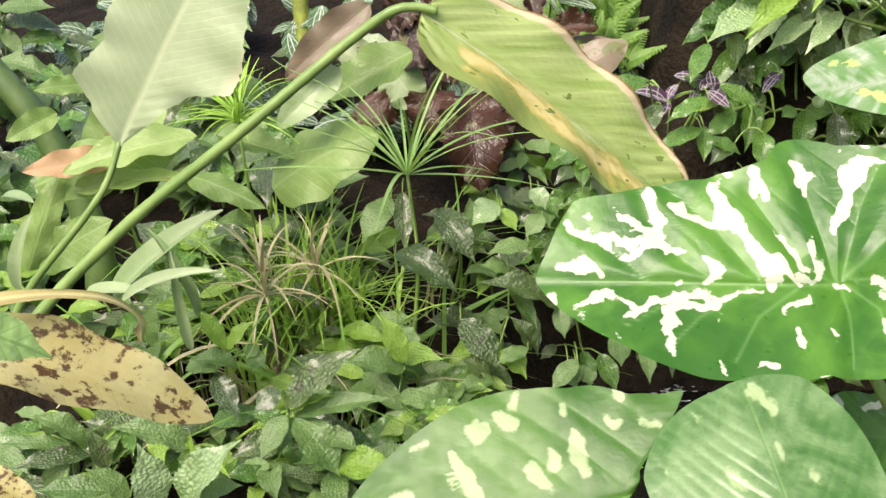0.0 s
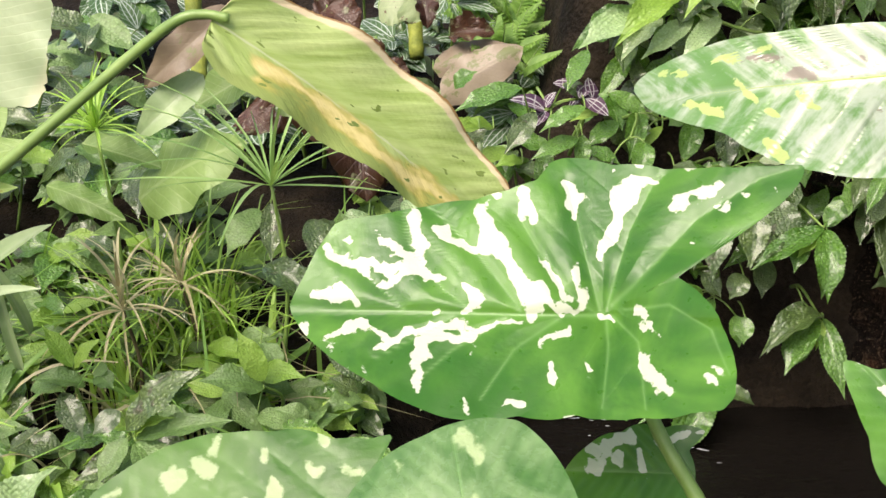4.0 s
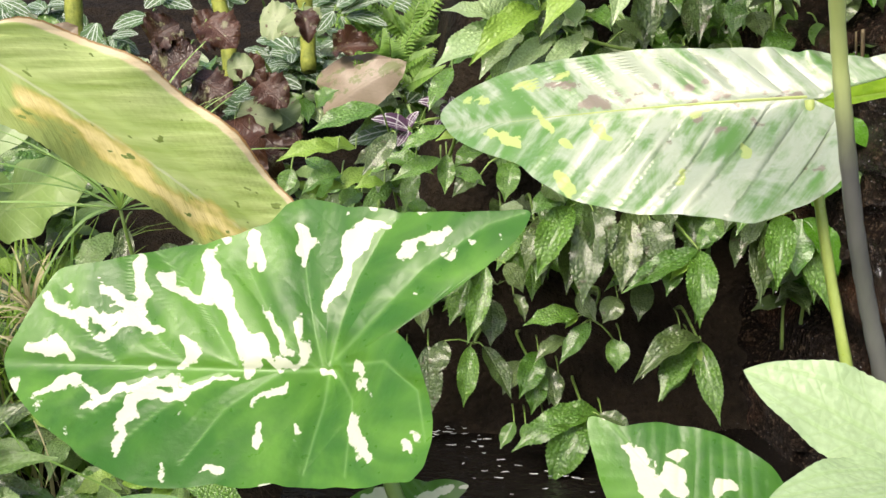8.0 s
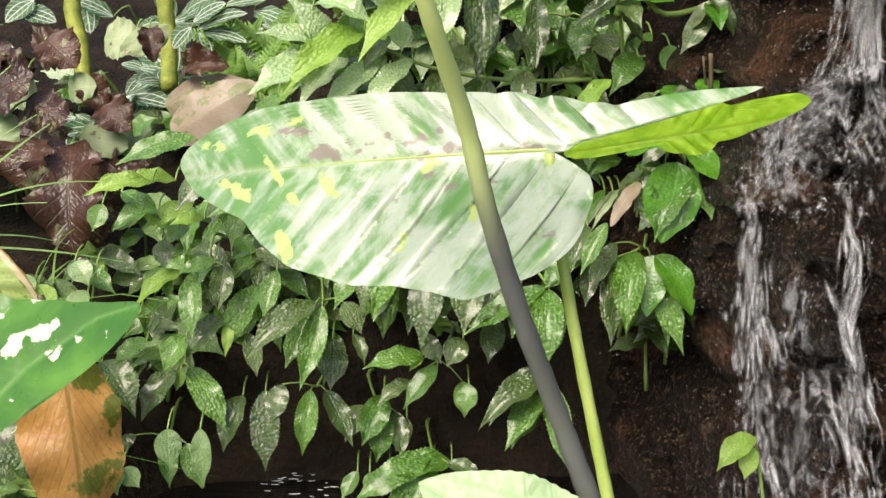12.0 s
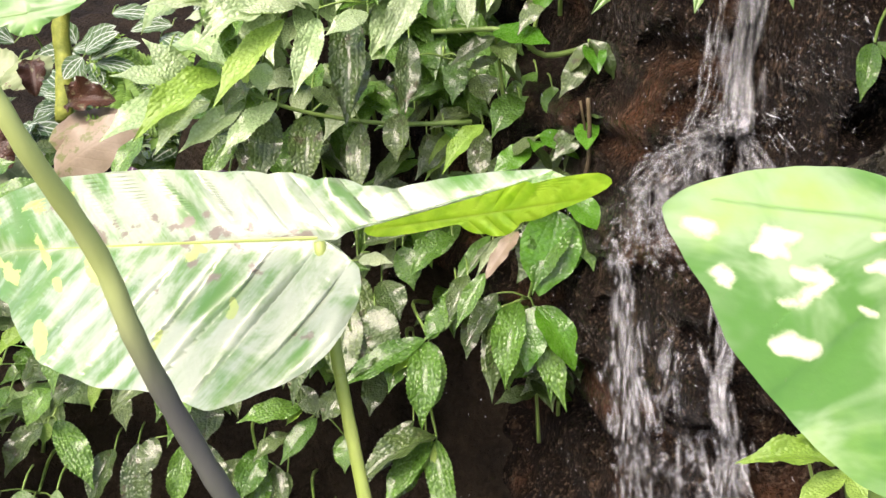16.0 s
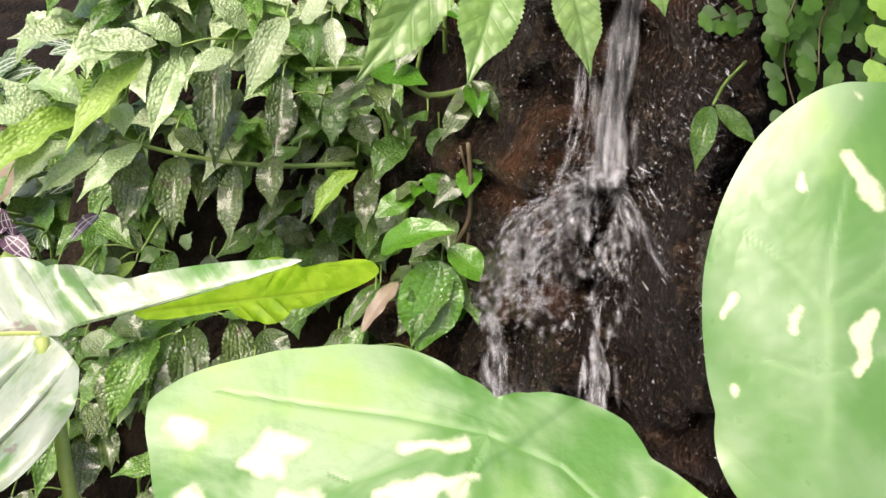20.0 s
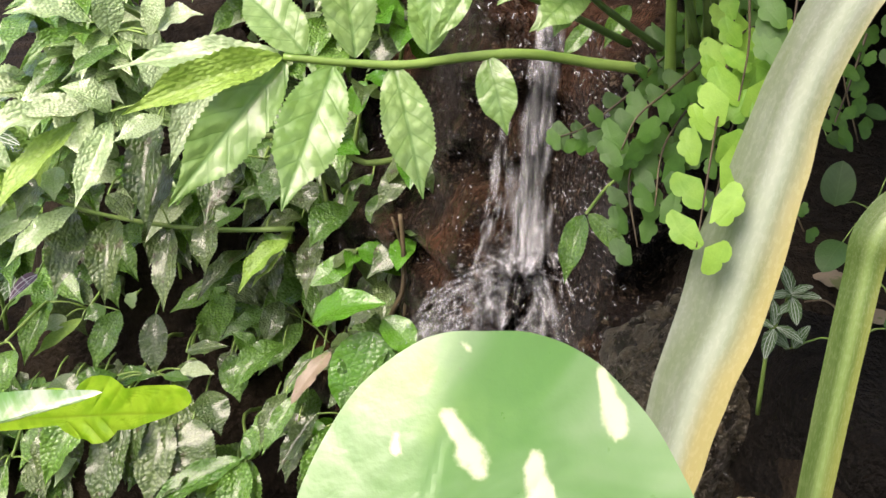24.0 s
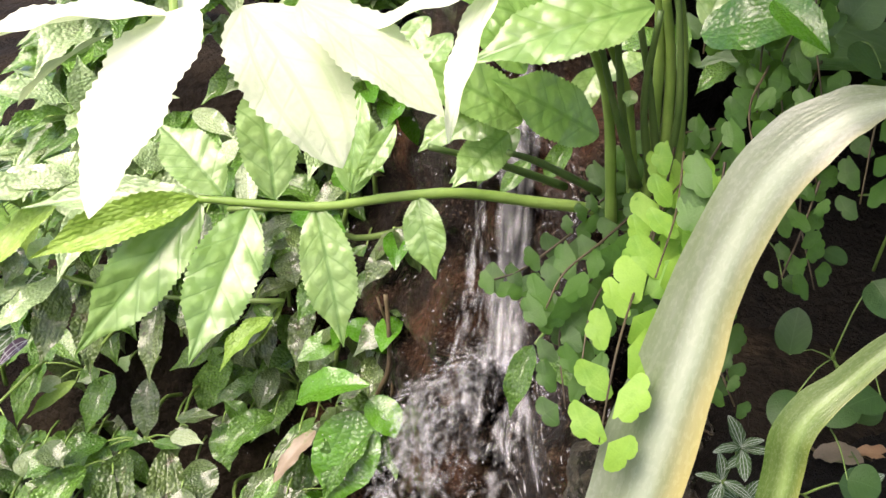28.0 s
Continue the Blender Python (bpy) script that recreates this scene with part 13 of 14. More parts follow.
tube(p, "leaf_stalk", [(-0.04861, 1.746, 0.2525), (-0.03451, 1.745, 0.2672), (-0.0204, 1.744, 0.2739)], 0.0018, 0.00135, "stem", 2, 4)
leaf(p, "begonia", (-0.07991, 1.761, 0.3218), (-0.03724, 1.762, 0.3469), (0.228, -0.789, 0.525), 1.49)
tube(p, "leaf_stalk", [(-0.07991, 1.801, 0.3278), (-0.07991, 1.781, 0.3288), (-0.07991, 1.761, 0.3218)], 0.0018, 0.00135, "stem", 2, 4)
leaf(p, "begonia", (-0.1224, 1.72, 0.21), (-0.08763, 1.694, 0.1818), (-0.185, -0.778, 0.576), 1.59)
tube(p, "leaf_stalk", [(-0.1224, 1.76, 0.216), (-0.1224, 1.74, 0.217), (-0.1224, 1.72, 0.21)], 0.0018, 0.00135, "stem", 2, 4)
p = thing("begonia", (0.06096, 1.887, 0.1231), "begonia with curled dark red-brown and green leaves", "plant", "begonias")
tube(p, "stem", [(0.06096, 1.887, 0.1231), (0.07409, 1.857, 0.2181), (0.06096, 1.827, 0.2731)], 0.0039, 0.0021, "stem", 4, 5)
leaf(p, "begonia_pink", (0.1486, 1.807, 0.2507), (0.2679, 1.8, 0.2855), (0.124, -0.78, 0.564), 0.65)
tube(p, "leaf_stalk", [(0.1486, 1.847, 0.2567), (0.1486, 1.827, 0.2577), (0.1486, 1.807, 0.2507)], 0.0018, 0.00135, "stem", 2, 4)
leaf(p, "begonia", (0.04016, 1.82, 0.282), (0.07592, 1.788, 0.2466), (-0.00875, -0.775, 0.548), 0.905)
tube(p, "leaf_stalk", [(0.06096, 1.827, 0.2731), (0.05056, 1.824, 0.2815), (0.04016, 1.82, 0.282)], 0.0018, 0.00135, "stem", 2, 4)
leaf(p, "begonia_green", (0.06545, 1.84, 0.337), (0.1164, 1.831, 0.3382), (0.33, -0.786, 0.523), 1.54)
tube(p, "leaf_stalk", [(0.06545, 1.88, 0.343), (0.06545, 1.86, 0.344), (0.06545, 1.84, 0.337)], 0.0018, 0.00135, "stem", 2, 4)
leaf(p, "begonia", (0.0988, 1.834, 0.3213), (0.1341, 1.827, 0.3553), (-0.0611, -0.781, 0.53), 0.914)
tube(p, "leaf_stalk", [(0.0988, 1.874, 0.3273), (0.0988, 1.854, 0.3283), (0.0988, 1.834, 0.3213)], 0.0018, 0.00135, "stem", 2, 4)
leaf(p, "begonia", (0.1739, 1.824, 0.2978), (0.2415, 1.807, 0.305), (-0.0537, -0.783, 0.542), 0.773)
tube(p, "leaf_stalk", [(0.1739, 1.864, 0.3038), (0.1739, 1.844, 0.3048), (0.1739, 1.824, 0.2978)], 0.0018, 0.00135, "stem", 2, 4)
leaf(p, "begonia", (-0.02655, 1.832, 0.3133), (0.0169, 1.831, 0.3384), (0.0881, -0.773, 0.532), 1.62)
tube(p, "leaf_stalk", [(-0.02655, 1.872, 0.3193), (-0.02655, 1.852, 0.3203), (-0.02655, 1.832, 0.3133)], 0.0018, 0.00135, "stem", 2, 4)
leaf(p, "begonia", (-0.04339, 1.821, 0.2819), (-0.06631, 1.827, 0.3226), (-0.0146, -0.768, 0.546), 1.15)
tube(p, "leaf_stalk", [(-0.04339, 1.861, 0.2879), (-0.04339, 1.841, 0.2889), (-0.04339, 1.821, 0.2819)], 0.0018, 0.00135, "stem", 2, 4)
leaf(p, "begonia", (0.07316, 1.783, 0.1799), (0.083, 1.753, 0.1362), (0.347, -0.771, 0.596), 1.52)
tube(p, "leaf_stalk", [(0.07316, 1.823, 0.1859), (0.07316, 1.803, 0.1869), (0.07316, 1.783, 0.1799)], 0.0018, 0.00135, "stem", 2, 4)
leaf(p, "begonia_green", (0.03152, 1.795, 0.2113), (0.1, 1.774, 0.1989), (-0.0774, -0.766, 0.58), 0.957)
tube(p, "leaf_stalk", [(0.03152, 1.835, 0.2173), (0.03152, 1.815, 0.2183), (0.03152, 1.795, 0.2113)], 0.0018, 0.00135, "stem", 2, 4)

# ---- sedges and grass ----


def sedge_tuft(at, top, n, ln, kind, label, drop=0.5, seed=0):
    """An umbrella sedge: a stalk with a whorl of blades at its top."""
    rn = random.Random(seed)
    top, at = Vector(top), Vector(at)
    q = thing("umbrella_sedge", at, label, "plant", "umbrella sedges")
    tube(q, "stalk", [at, (at + top) / 2 + Vector((0.01, 0.01, 0)), top], 0.0032, 0.0022, "stem_brown" if kind == "sedge_dry" else "stem", 4, 6)
    for i in range(n):
        a = 2 * math.pi * i / n + rn.uniform(-0.15, 0.15)
        el = rn.uniform(-0.6, 1.1) * drop + (-0.1 if kind == "sedge_dry" else 0.18 if kind == "sedge_pale" else 0.2)
        d = Vector((math.cos(a) * math.cos(el), math.sin(a) * math.cos(el), math.sin(el)))
        leaf(q, kind, top, top + d * ln * rn.uniform(0.75, 1.15), (0, -0.2, 1), rn.uniform(0.8, 1.3))
    return q


def clump_stuff(name, label, category, mat_key, spots, ln, wid, spread, seed, per=9):
    """Many fine blades in one mesh."""
    rn = random.Random(seed)
    vs, fs = [], []
    for x, y, z in spots:
        for _ in range(per):
            a = rn.uniform(0, 6.28)
            l = ln * rn.uniform(0.5, 1.2)
            out_ = spread * rn.uniform(0.2, 1.0)
            b = Vector((x + rn.uniform(-0.03, 0.03), y + rn.uniform(-0.03, 0.03), z))
            d = Vector((math.cos(a), math.sin(a), 0))
            s = Vector((-d.y, d.x, 0)) * wid * rn.uniform(0.7, 1.3)
            k = len(vs)
            for j in range(7):
                t = j / 6
                c = b + d * out_ * t * t * l + Vector((0, 0, l * (t - 0.55 * out_ * t * t * t)))
                w = (1 - t) ** 0.6
                vs.extend((c - s * w, c + s * w))
            fs.extend((k + 2 * j, k + 2 * j + 1, k + 2 * j + 3, k + 2 * j + 2) for j in range(6))
    return tagged(new(name, mesh_of(name, vs, fs, M[mat_key])), label, category, kind="stuff")


sedge_tuft((-0.03994, 1.395, -0.04846), (-0.0444, 1.395, 0.1905), 26, 0.205, "sedge_pale", "umbrella sedge with a wheel of fine grey-green blades", 0.7, 1)
sedge_tuft((-0.2561, 1.44, -0.10), (-0.2561, 1.42, 0.2519), 46, 0.088, "sedge_lime", "young lime-green umbrella sedge", 1.0, 2)
sedge_tuft((-0.2201, 1.355, -0.1167), (-0.2201, 1.335, 0.05331), 26, 0.10, "sedge_dry", "dried straw-coloured umbrella sedge", 1.2, 3)
sedge_tuft((-0.1632, 1.42, -0.1097), (-0.1632, 1.4, 0.06026), 24, 0.09, "sedge_dry", "dried straw-coloured umbrella sedge", 1.2, 4)
rn = random.Random(11)
spots = [(rn.uniform(-0.45, 0.02), rn.uniform(1.3, 1.6), 0) for _ in range(12)]
clump_stuff("sedge_grass", "fine green sedge grass among the herbs", "grass", "grass", [(x, y, ground_z(x, y)) for x, y, _ in spots], 0.25, 0.0034, 1.5, 5, 8)
spots = [(rn.uniform(-0.4, -0.02), rn.uniform(1.35, 1.55), 0) for _ in range(9)]
clump_stuff("dry_grass", "dry straw-coloured blades among the sedge", "grass", "dry", [(x, y, ground_z(x, y)) for x, y, _ in spots], 0.17, 0.002, 1.2, 6, 6)

clump_stuff("lime_grass", "bright lime-green grass beside the canna", "grass", "grass_lime", [(x + rn.gauss(0, 0.04), y + rn.gauss(0, 0.03), ground_z(x, y)) for x, y in ((-0.224, 1.457), (-0.214, 1.490), (-0.231, 1.445), (-0.183, 1.452), (-0.219, 1.388), (-0.242, 1.536), (-0.149, 1.430), (-0.258, 1.440)) for _ in range(3)], 0.26, 0.0030, 1.0, 15, 9)
clump_stuff("dry_grass", "tangled dry straw-coloured grass at the foot of the sedge", "grass", "dry", [(x + rn.gauss(0, 0.05), y + rn.gauss(0, 0.03), ground_z(x, y)) for x, y in ((-0.217, 1.366), (-0.190, 1.361), (-0.223, 1.352), (-0.170, 1.384), (-0.257, 1.366), (-0.190, 1.412), (-0.200, 1.329)) for _ in range(1)], 0.18, 0.0026, 1.5, 16, 9)
for k in range(9):
    x, y = rn.uniform(-0.5, -0.05), rn.uniform(1.25, 1.5)
    q = thing("grass_tuft", (x, y, ground_z(x, y)), "arching pale green grass tuft", "grass", "grass tufts")
    for j in range(4):
        a = rn.uniform(0, 6.28)
        d = Vector((math.cos(a), math.sin(a) - 0.3, rn.uniform(0.5, 1.3))).normalized()
        b = Vector((x, y, ground_z(x, y)))
        leaf(q, ("sedge", "sedge_lime", "sedge", "sedge_lime", "sedge_dry")[rn.randrange(5)], b, b + d * rn.uniform(0.14, 0.24), (0, -0.3, 1), rn.uniform(0.7, 1.1), "blade")

def filler(kind, name, label, group, at, n, ln, rn, lean=0.5, droop=0.3):
    q = thing(name, at, label, "plant", group)
    at = Vector(at)
    top = at + Vector((rn.uniform(-0.03, 0.03), -lean * rn.uniform(0.03, 0.10), rn.uniform(0.03, 0.11)))
    tube(q, "stem", [at - Vector((0, 0, 0.02)), (at + top) / 2 + Vector((0, 0.01, 0)), top], 0.0026, 0.0015, "stem", 3, 5)
    for i in range(n):
        a = 2.4 * i + rn.uniform(-0.4, 0.4)
        t = 1 - 0.5 * i / n
        b = at + (top - at) * t
        el = rn.uniform(-0.7, 0.35) - droop
        d = Vector((math.cos(a) * math.cos(el), math.sin(a) * math.cos(el) - 0.35, math.sin(el)))
        d.normalize()
        k = kind[rn.randrange(len(kind))]
        leaf(q, k, b, b + d * ln * rn.uniform(0.6, 1.15), (rn.uniform(-0.3, 0.3), -0.55, 0.8), rn.uniform(0.85, 1.15))
    return q


# ---- small green fern ----


def fern_frond(q, base, tip, nrm, n=13):
    base, tip = Vector(base), Vector(tip)
    d = tip - base
    s = d.cross(Vector(nrm)).normalized()
    tube(q, "stalk", [base, (base + tip) / 2, tip], 0.0012, 0.0006, "stem", 2, 4)
    for i in range(1, n):
        t = i / n
        for e in (-1, 1):
            b = base + d * t
            leaf(q, "fern", b, b + (s * e + d.normalized() * 0.5) * d.length * 0.32 * (1 - t * 0.8), nrm, 0.8, "leaflet")


rn = random.Random(21)
for cx, cy, cz in ((0.284, 1.84, 0.2468), (0.2455, 1.896, 0.2546), (0.2899, 1.962, 0.29), (0.2803, 1.952, 0.2745), (0.2148, 2.067, 0.2897), (0.3456, 1.868, 0.1944), (0.24, 1.968, 0.2514)):
    q = thing("fern", (cx, cy, cz), "feathery bright green fern on the bank", "plant", "ferns")
    for i in range(7):
        a = rn.uniform(0, 6.28)
        b = Vector((cx + rn.uniform(-0.02, 0.02), cy + rn.uniform(-0.02, 0.02), cz))
        fern_frond(q, b, b + Vector((math.cos(a) * 0.07, math.sin(a) * 0.05 - 0.03, rn.uniform(0.02, 0.08))), (0, -0.6, 0.8))

# ---- maidenhair fern by the waterfall ----


def maidenhair(pts, n, size, seed, kind="fan_painted_shade"):
    rn = random.Random(seed)
    way = spline(pts, 12)
    q = thing("maidenhair_fern", way[0], "maidenhair fern with fan-shaped leaflets, lime-green or with shade painted in", "plant", "maidenhair ferns")
    tube(q, "stalk", pts, 0.0007, 0.0004, "stem_brown", 6, 4)
    for i in range(n):
        c = way[min(len(way) - 1, int((i + 0.5) / n * len(way)))]
        e = 1 if i % 2 else -1
        tip = c + Vector((e * size * rn.uniform(0.6, 1.2), rn.uniform(-0.4, 0.1) * size, -size * rn.uniform(0.1, 0.9)))
        b = c + (tip - c) * 0.25
        leaf(q, kind, b, b + (tip - b).normalized() * size * rn.uniform(0.8, 1.2), (rn.uniform(-0.3, 0.3), -0.8, 0.5), 1.0, "leaflet")
    return q


maidenhair([(1.001, 0.9849, 0.6478), (0.9916, 0.944, 0.6232), (0.9788, 0.8951, 0.6068), (0.9719, 0.8685, 0.5926), (0.9673, 0.856, 0.5640)], 14, 0.0148, 1, "fan")
maidenhair([(1.003, 0.9649, 0.651), (0.9986, 0.937, 0.6326), (0.988, 0.8988, 0.616)], 9, 0.015, 2, "fan")
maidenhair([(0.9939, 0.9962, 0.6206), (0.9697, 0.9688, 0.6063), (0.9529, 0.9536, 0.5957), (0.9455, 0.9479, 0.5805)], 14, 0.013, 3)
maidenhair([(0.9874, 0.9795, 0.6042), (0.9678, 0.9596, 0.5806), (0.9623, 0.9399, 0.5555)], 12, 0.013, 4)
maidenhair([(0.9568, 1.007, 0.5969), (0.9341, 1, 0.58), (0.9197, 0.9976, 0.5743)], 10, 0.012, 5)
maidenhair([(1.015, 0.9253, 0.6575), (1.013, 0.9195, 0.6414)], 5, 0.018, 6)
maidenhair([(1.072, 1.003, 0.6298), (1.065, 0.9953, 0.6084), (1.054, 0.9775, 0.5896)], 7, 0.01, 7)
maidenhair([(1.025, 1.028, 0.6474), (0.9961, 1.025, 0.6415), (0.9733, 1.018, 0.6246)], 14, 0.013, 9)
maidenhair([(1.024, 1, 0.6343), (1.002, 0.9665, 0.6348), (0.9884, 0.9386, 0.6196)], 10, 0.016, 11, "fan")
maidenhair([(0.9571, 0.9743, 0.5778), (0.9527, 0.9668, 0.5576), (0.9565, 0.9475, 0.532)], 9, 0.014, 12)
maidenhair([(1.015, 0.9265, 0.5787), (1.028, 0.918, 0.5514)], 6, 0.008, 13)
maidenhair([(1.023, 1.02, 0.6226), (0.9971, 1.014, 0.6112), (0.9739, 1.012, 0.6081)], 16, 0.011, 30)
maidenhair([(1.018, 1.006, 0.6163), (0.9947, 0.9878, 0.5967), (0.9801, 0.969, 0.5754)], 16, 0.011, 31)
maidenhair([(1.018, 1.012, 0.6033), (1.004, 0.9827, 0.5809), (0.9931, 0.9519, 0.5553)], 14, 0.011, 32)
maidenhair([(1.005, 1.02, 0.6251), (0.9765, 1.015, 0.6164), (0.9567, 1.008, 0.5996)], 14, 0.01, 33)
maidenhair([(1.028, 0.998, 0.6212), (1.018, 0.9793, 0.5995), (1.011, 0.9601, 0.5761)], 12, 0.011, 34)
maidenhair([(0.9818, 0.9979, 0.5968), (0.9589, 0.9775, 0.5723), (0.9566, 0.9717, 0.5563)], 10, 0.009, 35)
# more ferns in the painted-shade colour, added to darken the hollow
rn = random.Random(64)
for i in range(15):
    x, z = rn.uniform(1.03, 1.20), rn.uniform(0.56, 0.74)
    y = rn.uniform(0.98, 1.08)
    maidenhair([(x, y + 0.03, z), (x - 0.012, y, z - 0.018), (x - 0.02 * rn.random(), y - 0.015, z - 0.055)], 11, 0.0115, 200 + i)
p = thing("twig", (0.9764, 1.148, 0.5151), "small twig with two toothed leaves hanging before the rock", "plant")
tube(p, "stem", [(0.9841, 1.15, 0.5225), (0.9574, 1.096, 0.5196), (0.9415, 1.062, 0.5124)], 0.0014, 0.001, "stem", 4, 5)
leaf(p, "pilea", (0.9401, 1.062, 0.5114), (0.9292, 1.044, 0.4742), (-0.194, -0.757, 0.571), 0.814)
leaf(p, "pilea", (0.9429, 1.062, 0.5121), (0.9681, 1.048, 0.4893), (-0.197, -0.757, 0.57), 0.874)
leaf(p, "pilea", (0.9373, 1.062, 0.5107), (0.9264, 1.05, 0.4921), (-0.191, -0.758, 0.572), 0.712)
p = thing("quilted_herb", (0.8052, 1.111, 0.07711), "bright green toothed herb at the foot of the waterfall", "plant", "bank herbs")
tube(p, "stem", [(0.8049, 1.094, 0.03053), (0.8003, 1.111, 0.07709), (0.7904, 1.104, 0.1152)], 0.002, 0.0012, "stem", 4, 5)
leaf(p, "pilea_young", (0.7904, 1.104, 0.1152), (0.7539, 1.086, 0.09171), (-0.149, -0.502, 1.09), 1.03)
leaf(p, "pilea_young", (0.7879, 1.101, 0.107), (0.7779, 1.083, 0.08502), (-0.147, -0.5, 1.1), 1.41)
p = thing("quilted_herb", (0.8636, 0.8197, 0.3075), "bright green toothed herb at the foot of the waterfall", "plant", "bank herbs")
tube(p, "stem", [(0.8634, 0.8091, 0.2783), (0.8605, 0.8198, 0.3075), (0.8495, 0.809, 0.3351)], 0.002, 0.0012, "stem", 4, 5)
leaf(p, "pilea_young", (0.8495, 0.809, 0.3351), (0.7907, 0.8021, 0.3398), (-0.222, -0.482, 1.08), 0.71)
leaf(p, "pilea_young", (0.8519, 0.8073, 0.3309), (0.8202, 0.793, 0.3177), (-0.223, -0.48, 1.08), 0.972)
leaf(p, "pilea_young", (0.8405, 0.8123, 0.3435), (0.8219, 0.8061, 0.3539), (-0.215, -0.489, 1.07), 1.09)
leaf(p, "pilea_young", (0.8525, 0.8068, 0.3295), (0.8631, 0.7896, 0.3124), (-0.224, -0.479, 1.08), 1.36)
p = thing("quilted_herb", (0.9523, 1.081, 0.1541), "bright green toothed herb at the foot of the waterfall", "plant", "bank herbs")
tube(p, "stem", [(0.952, 1.065, 0.1098), (0.9476, 1.082, 0.1541), (0.9346, 1.074, 0.1898)], 0.002, 0.0012, "stem", 4, 5)
leaf(p, "pilea_young", (0.9346, 1.074, 0.1898), (0.8801, 1.063, 0.1848), (-0.235, -0.49, 1.05), 0.662)
p = thing("glossy_leaved_herb", (0.80, 1.47, 0.27), "herb with broad glossy green leaves beside the falling water", "plant")
tube(p, "stem", [(0.8057, 1.42, 0.3941), (0.8087, 1.42, 0.359), (0.8082, 1.42, 0.3203), (0.7964, 1.43, 0.2863), (0.8021, 1.45, 0.2518), (0.80, 1.50, 0.21)], 0.0022, 0.003, "stem_brown", 6, 6)
leaf(p, "glossy", (0.7801, 1.42, 0.276), (0.7594, 1.385, 0.1951), (0.1, -0.7, 0.6), 1.35)
leaf(p, "glossy", (0.7226, 1.42, 0.2848), (0.7945, 1.40, 0.3135), (0.1, -0.5, 0.9), 0.9)
leaf(p, "glossy", (0.79, 1.42, 0.29), (0.8267, 1.40, 0.2595), (0.2, -0.7, 0.6), 1.2)
leaf(p, "glossy", (0.7596, 1.42, 0.1685), (0.7502, 1.39, 0.1065), (-0.2, -0.7, 0.6), 1.05)
leaf(p, "glossy", (0.7618, 1.42, 0.1686), (0.8009, 1.39, 0.1069), (0.3, -0.7, 0.6), 0.95)
leaf(p, "pilea_young", (0.7023, 1.42, 0.3666), (0.659, 1.39, 0.3235), (-0.2, -0.6, 0.8), 0.7)
leaf(p, "pilea", (0.7059, 1.42, 0.207), (0.674, 1.39, 0.156), (-0.2, -0.6, 0.8), 0.8)
leaf(p, "begonia_pink", (0.7398, 1.42, 0.2537), (0.7044, 1.39, 0.2126), (-0.2, -0.6, 0.8), 0.4)
for i in range(16):
    x, z = 0.80 + 0.05 * math.sin(i * 2.7), -0.02 + 0.036 * i
    filler(("pilea_dark", "glossy", "pilea_dark"), "quilted_herb", "dark herb clinging to the wet rock", "bank herbs", (x - 0.02, 1.50, z), 5, 0.055, random.Random(400 + i), 0.6, 0.4)
p = thing("dead_twig", (0.8027, 1.45, 0.2145), "bare brown twig beside the falling water", "twig")
tube(p, "stem", [(0.8027, 1.45, 0.2145), (0.8102, 1.44, 0.3281), (0.7981, 1.42, 0.3911)], 0.0022, 0.0012, "stem_brown", 4, 5)
p = thing("creeping_stem", (0.7987, 1.5, 0.4248), "green creeping stem along the bank", "plant")
tube(p, "stem", [(0.8331, 1.5, 0.4364), (0.7684, 1.48, 0.4259), (0.7281, 1.47, 0.4533), (0.65, 1.47, 0.4522)], 0.0035, 0.0025, "stem_olive", 4, 6)
p = thing("creeping_stem", (0.6825, 1.5, 0.3475), "green creeping stem along the bank", "plant")
tube(p, "stem", [(0.6943, 1.5, 0.3505), (0.6011, 1.49, 0.3516), (0.5123, 1.47, 0.3706), (0.4614, 1.45, 0.3956)], 0.003, 0.002, "stem_olive", 4, 6)

# ---- filling herbs: random plants of the same kinds over the bank ----


rn = random.Random(33)
HERB = "quilted green herb with toothed leaves"
for i in range(62):
    x = rn.uniform(0.16, 0.80)
    z = rn.uniform(-0.10, 0.40 if x > 0.40 else 0.08)
    filler(("pilea_dark", "pilea", "pilea"), "quilted_herb", HERB + " in the shade of the bank", "bank herbs", (x, 1.63 + rn.uniform(0, 0.08), z), 6, 0.075, rn, 0.3, 0.5)
for i in range(105):
    x, y = rn.uniform(-0.75, 0.2), rn.uniform(1.12, 1.75)
    filler(("pilea_soft", "pilea_young", "pilea_soft", "pilea_dark", "pilea"), "quilted_herb", HERB + " on dark soil", "bank herbs", (x, y, ground_z(x, y) + 0.02), 8, 0.07, rn, 0.4, 0.0)
for i in range(30):
    x, y = rn.uniform(-0.9, 0.75), rn.uniform(1.85, 2.5)
    filler(("pilea", "pilea_dark", "pilea_dark", "pilea_pale"), "quilted_herb", HERB + " on the upper bank", "bank herbs", (x, y, ground_z(x, y)), 8, 0.085, rn, 0.4, 0.1)
for i in range(46):
    x, y = rn.uniform(-0.8, 0.45), rn.uniform(1.85, 2.5)
    filler(("alum",), "silver_striped_herb", "silver-striped dark green herb", "silver-striped herbs", (x, y, ground_z(x, y) + 0.03), 8, 0.08, rn, 0.4, 0.1)
for i in range(44):
    x, z = rn.uniform(0.42, 0.78), rn.uniform(0.34, 0.66)
    filler(("pilea_pale", "pilea_pale", "pilea", "pilea"), "quilted_herb", HERB + " high on the bank", "bank herbs", (x, 1.62, z), 8, 0.085, rn, 0.5, 0.3)
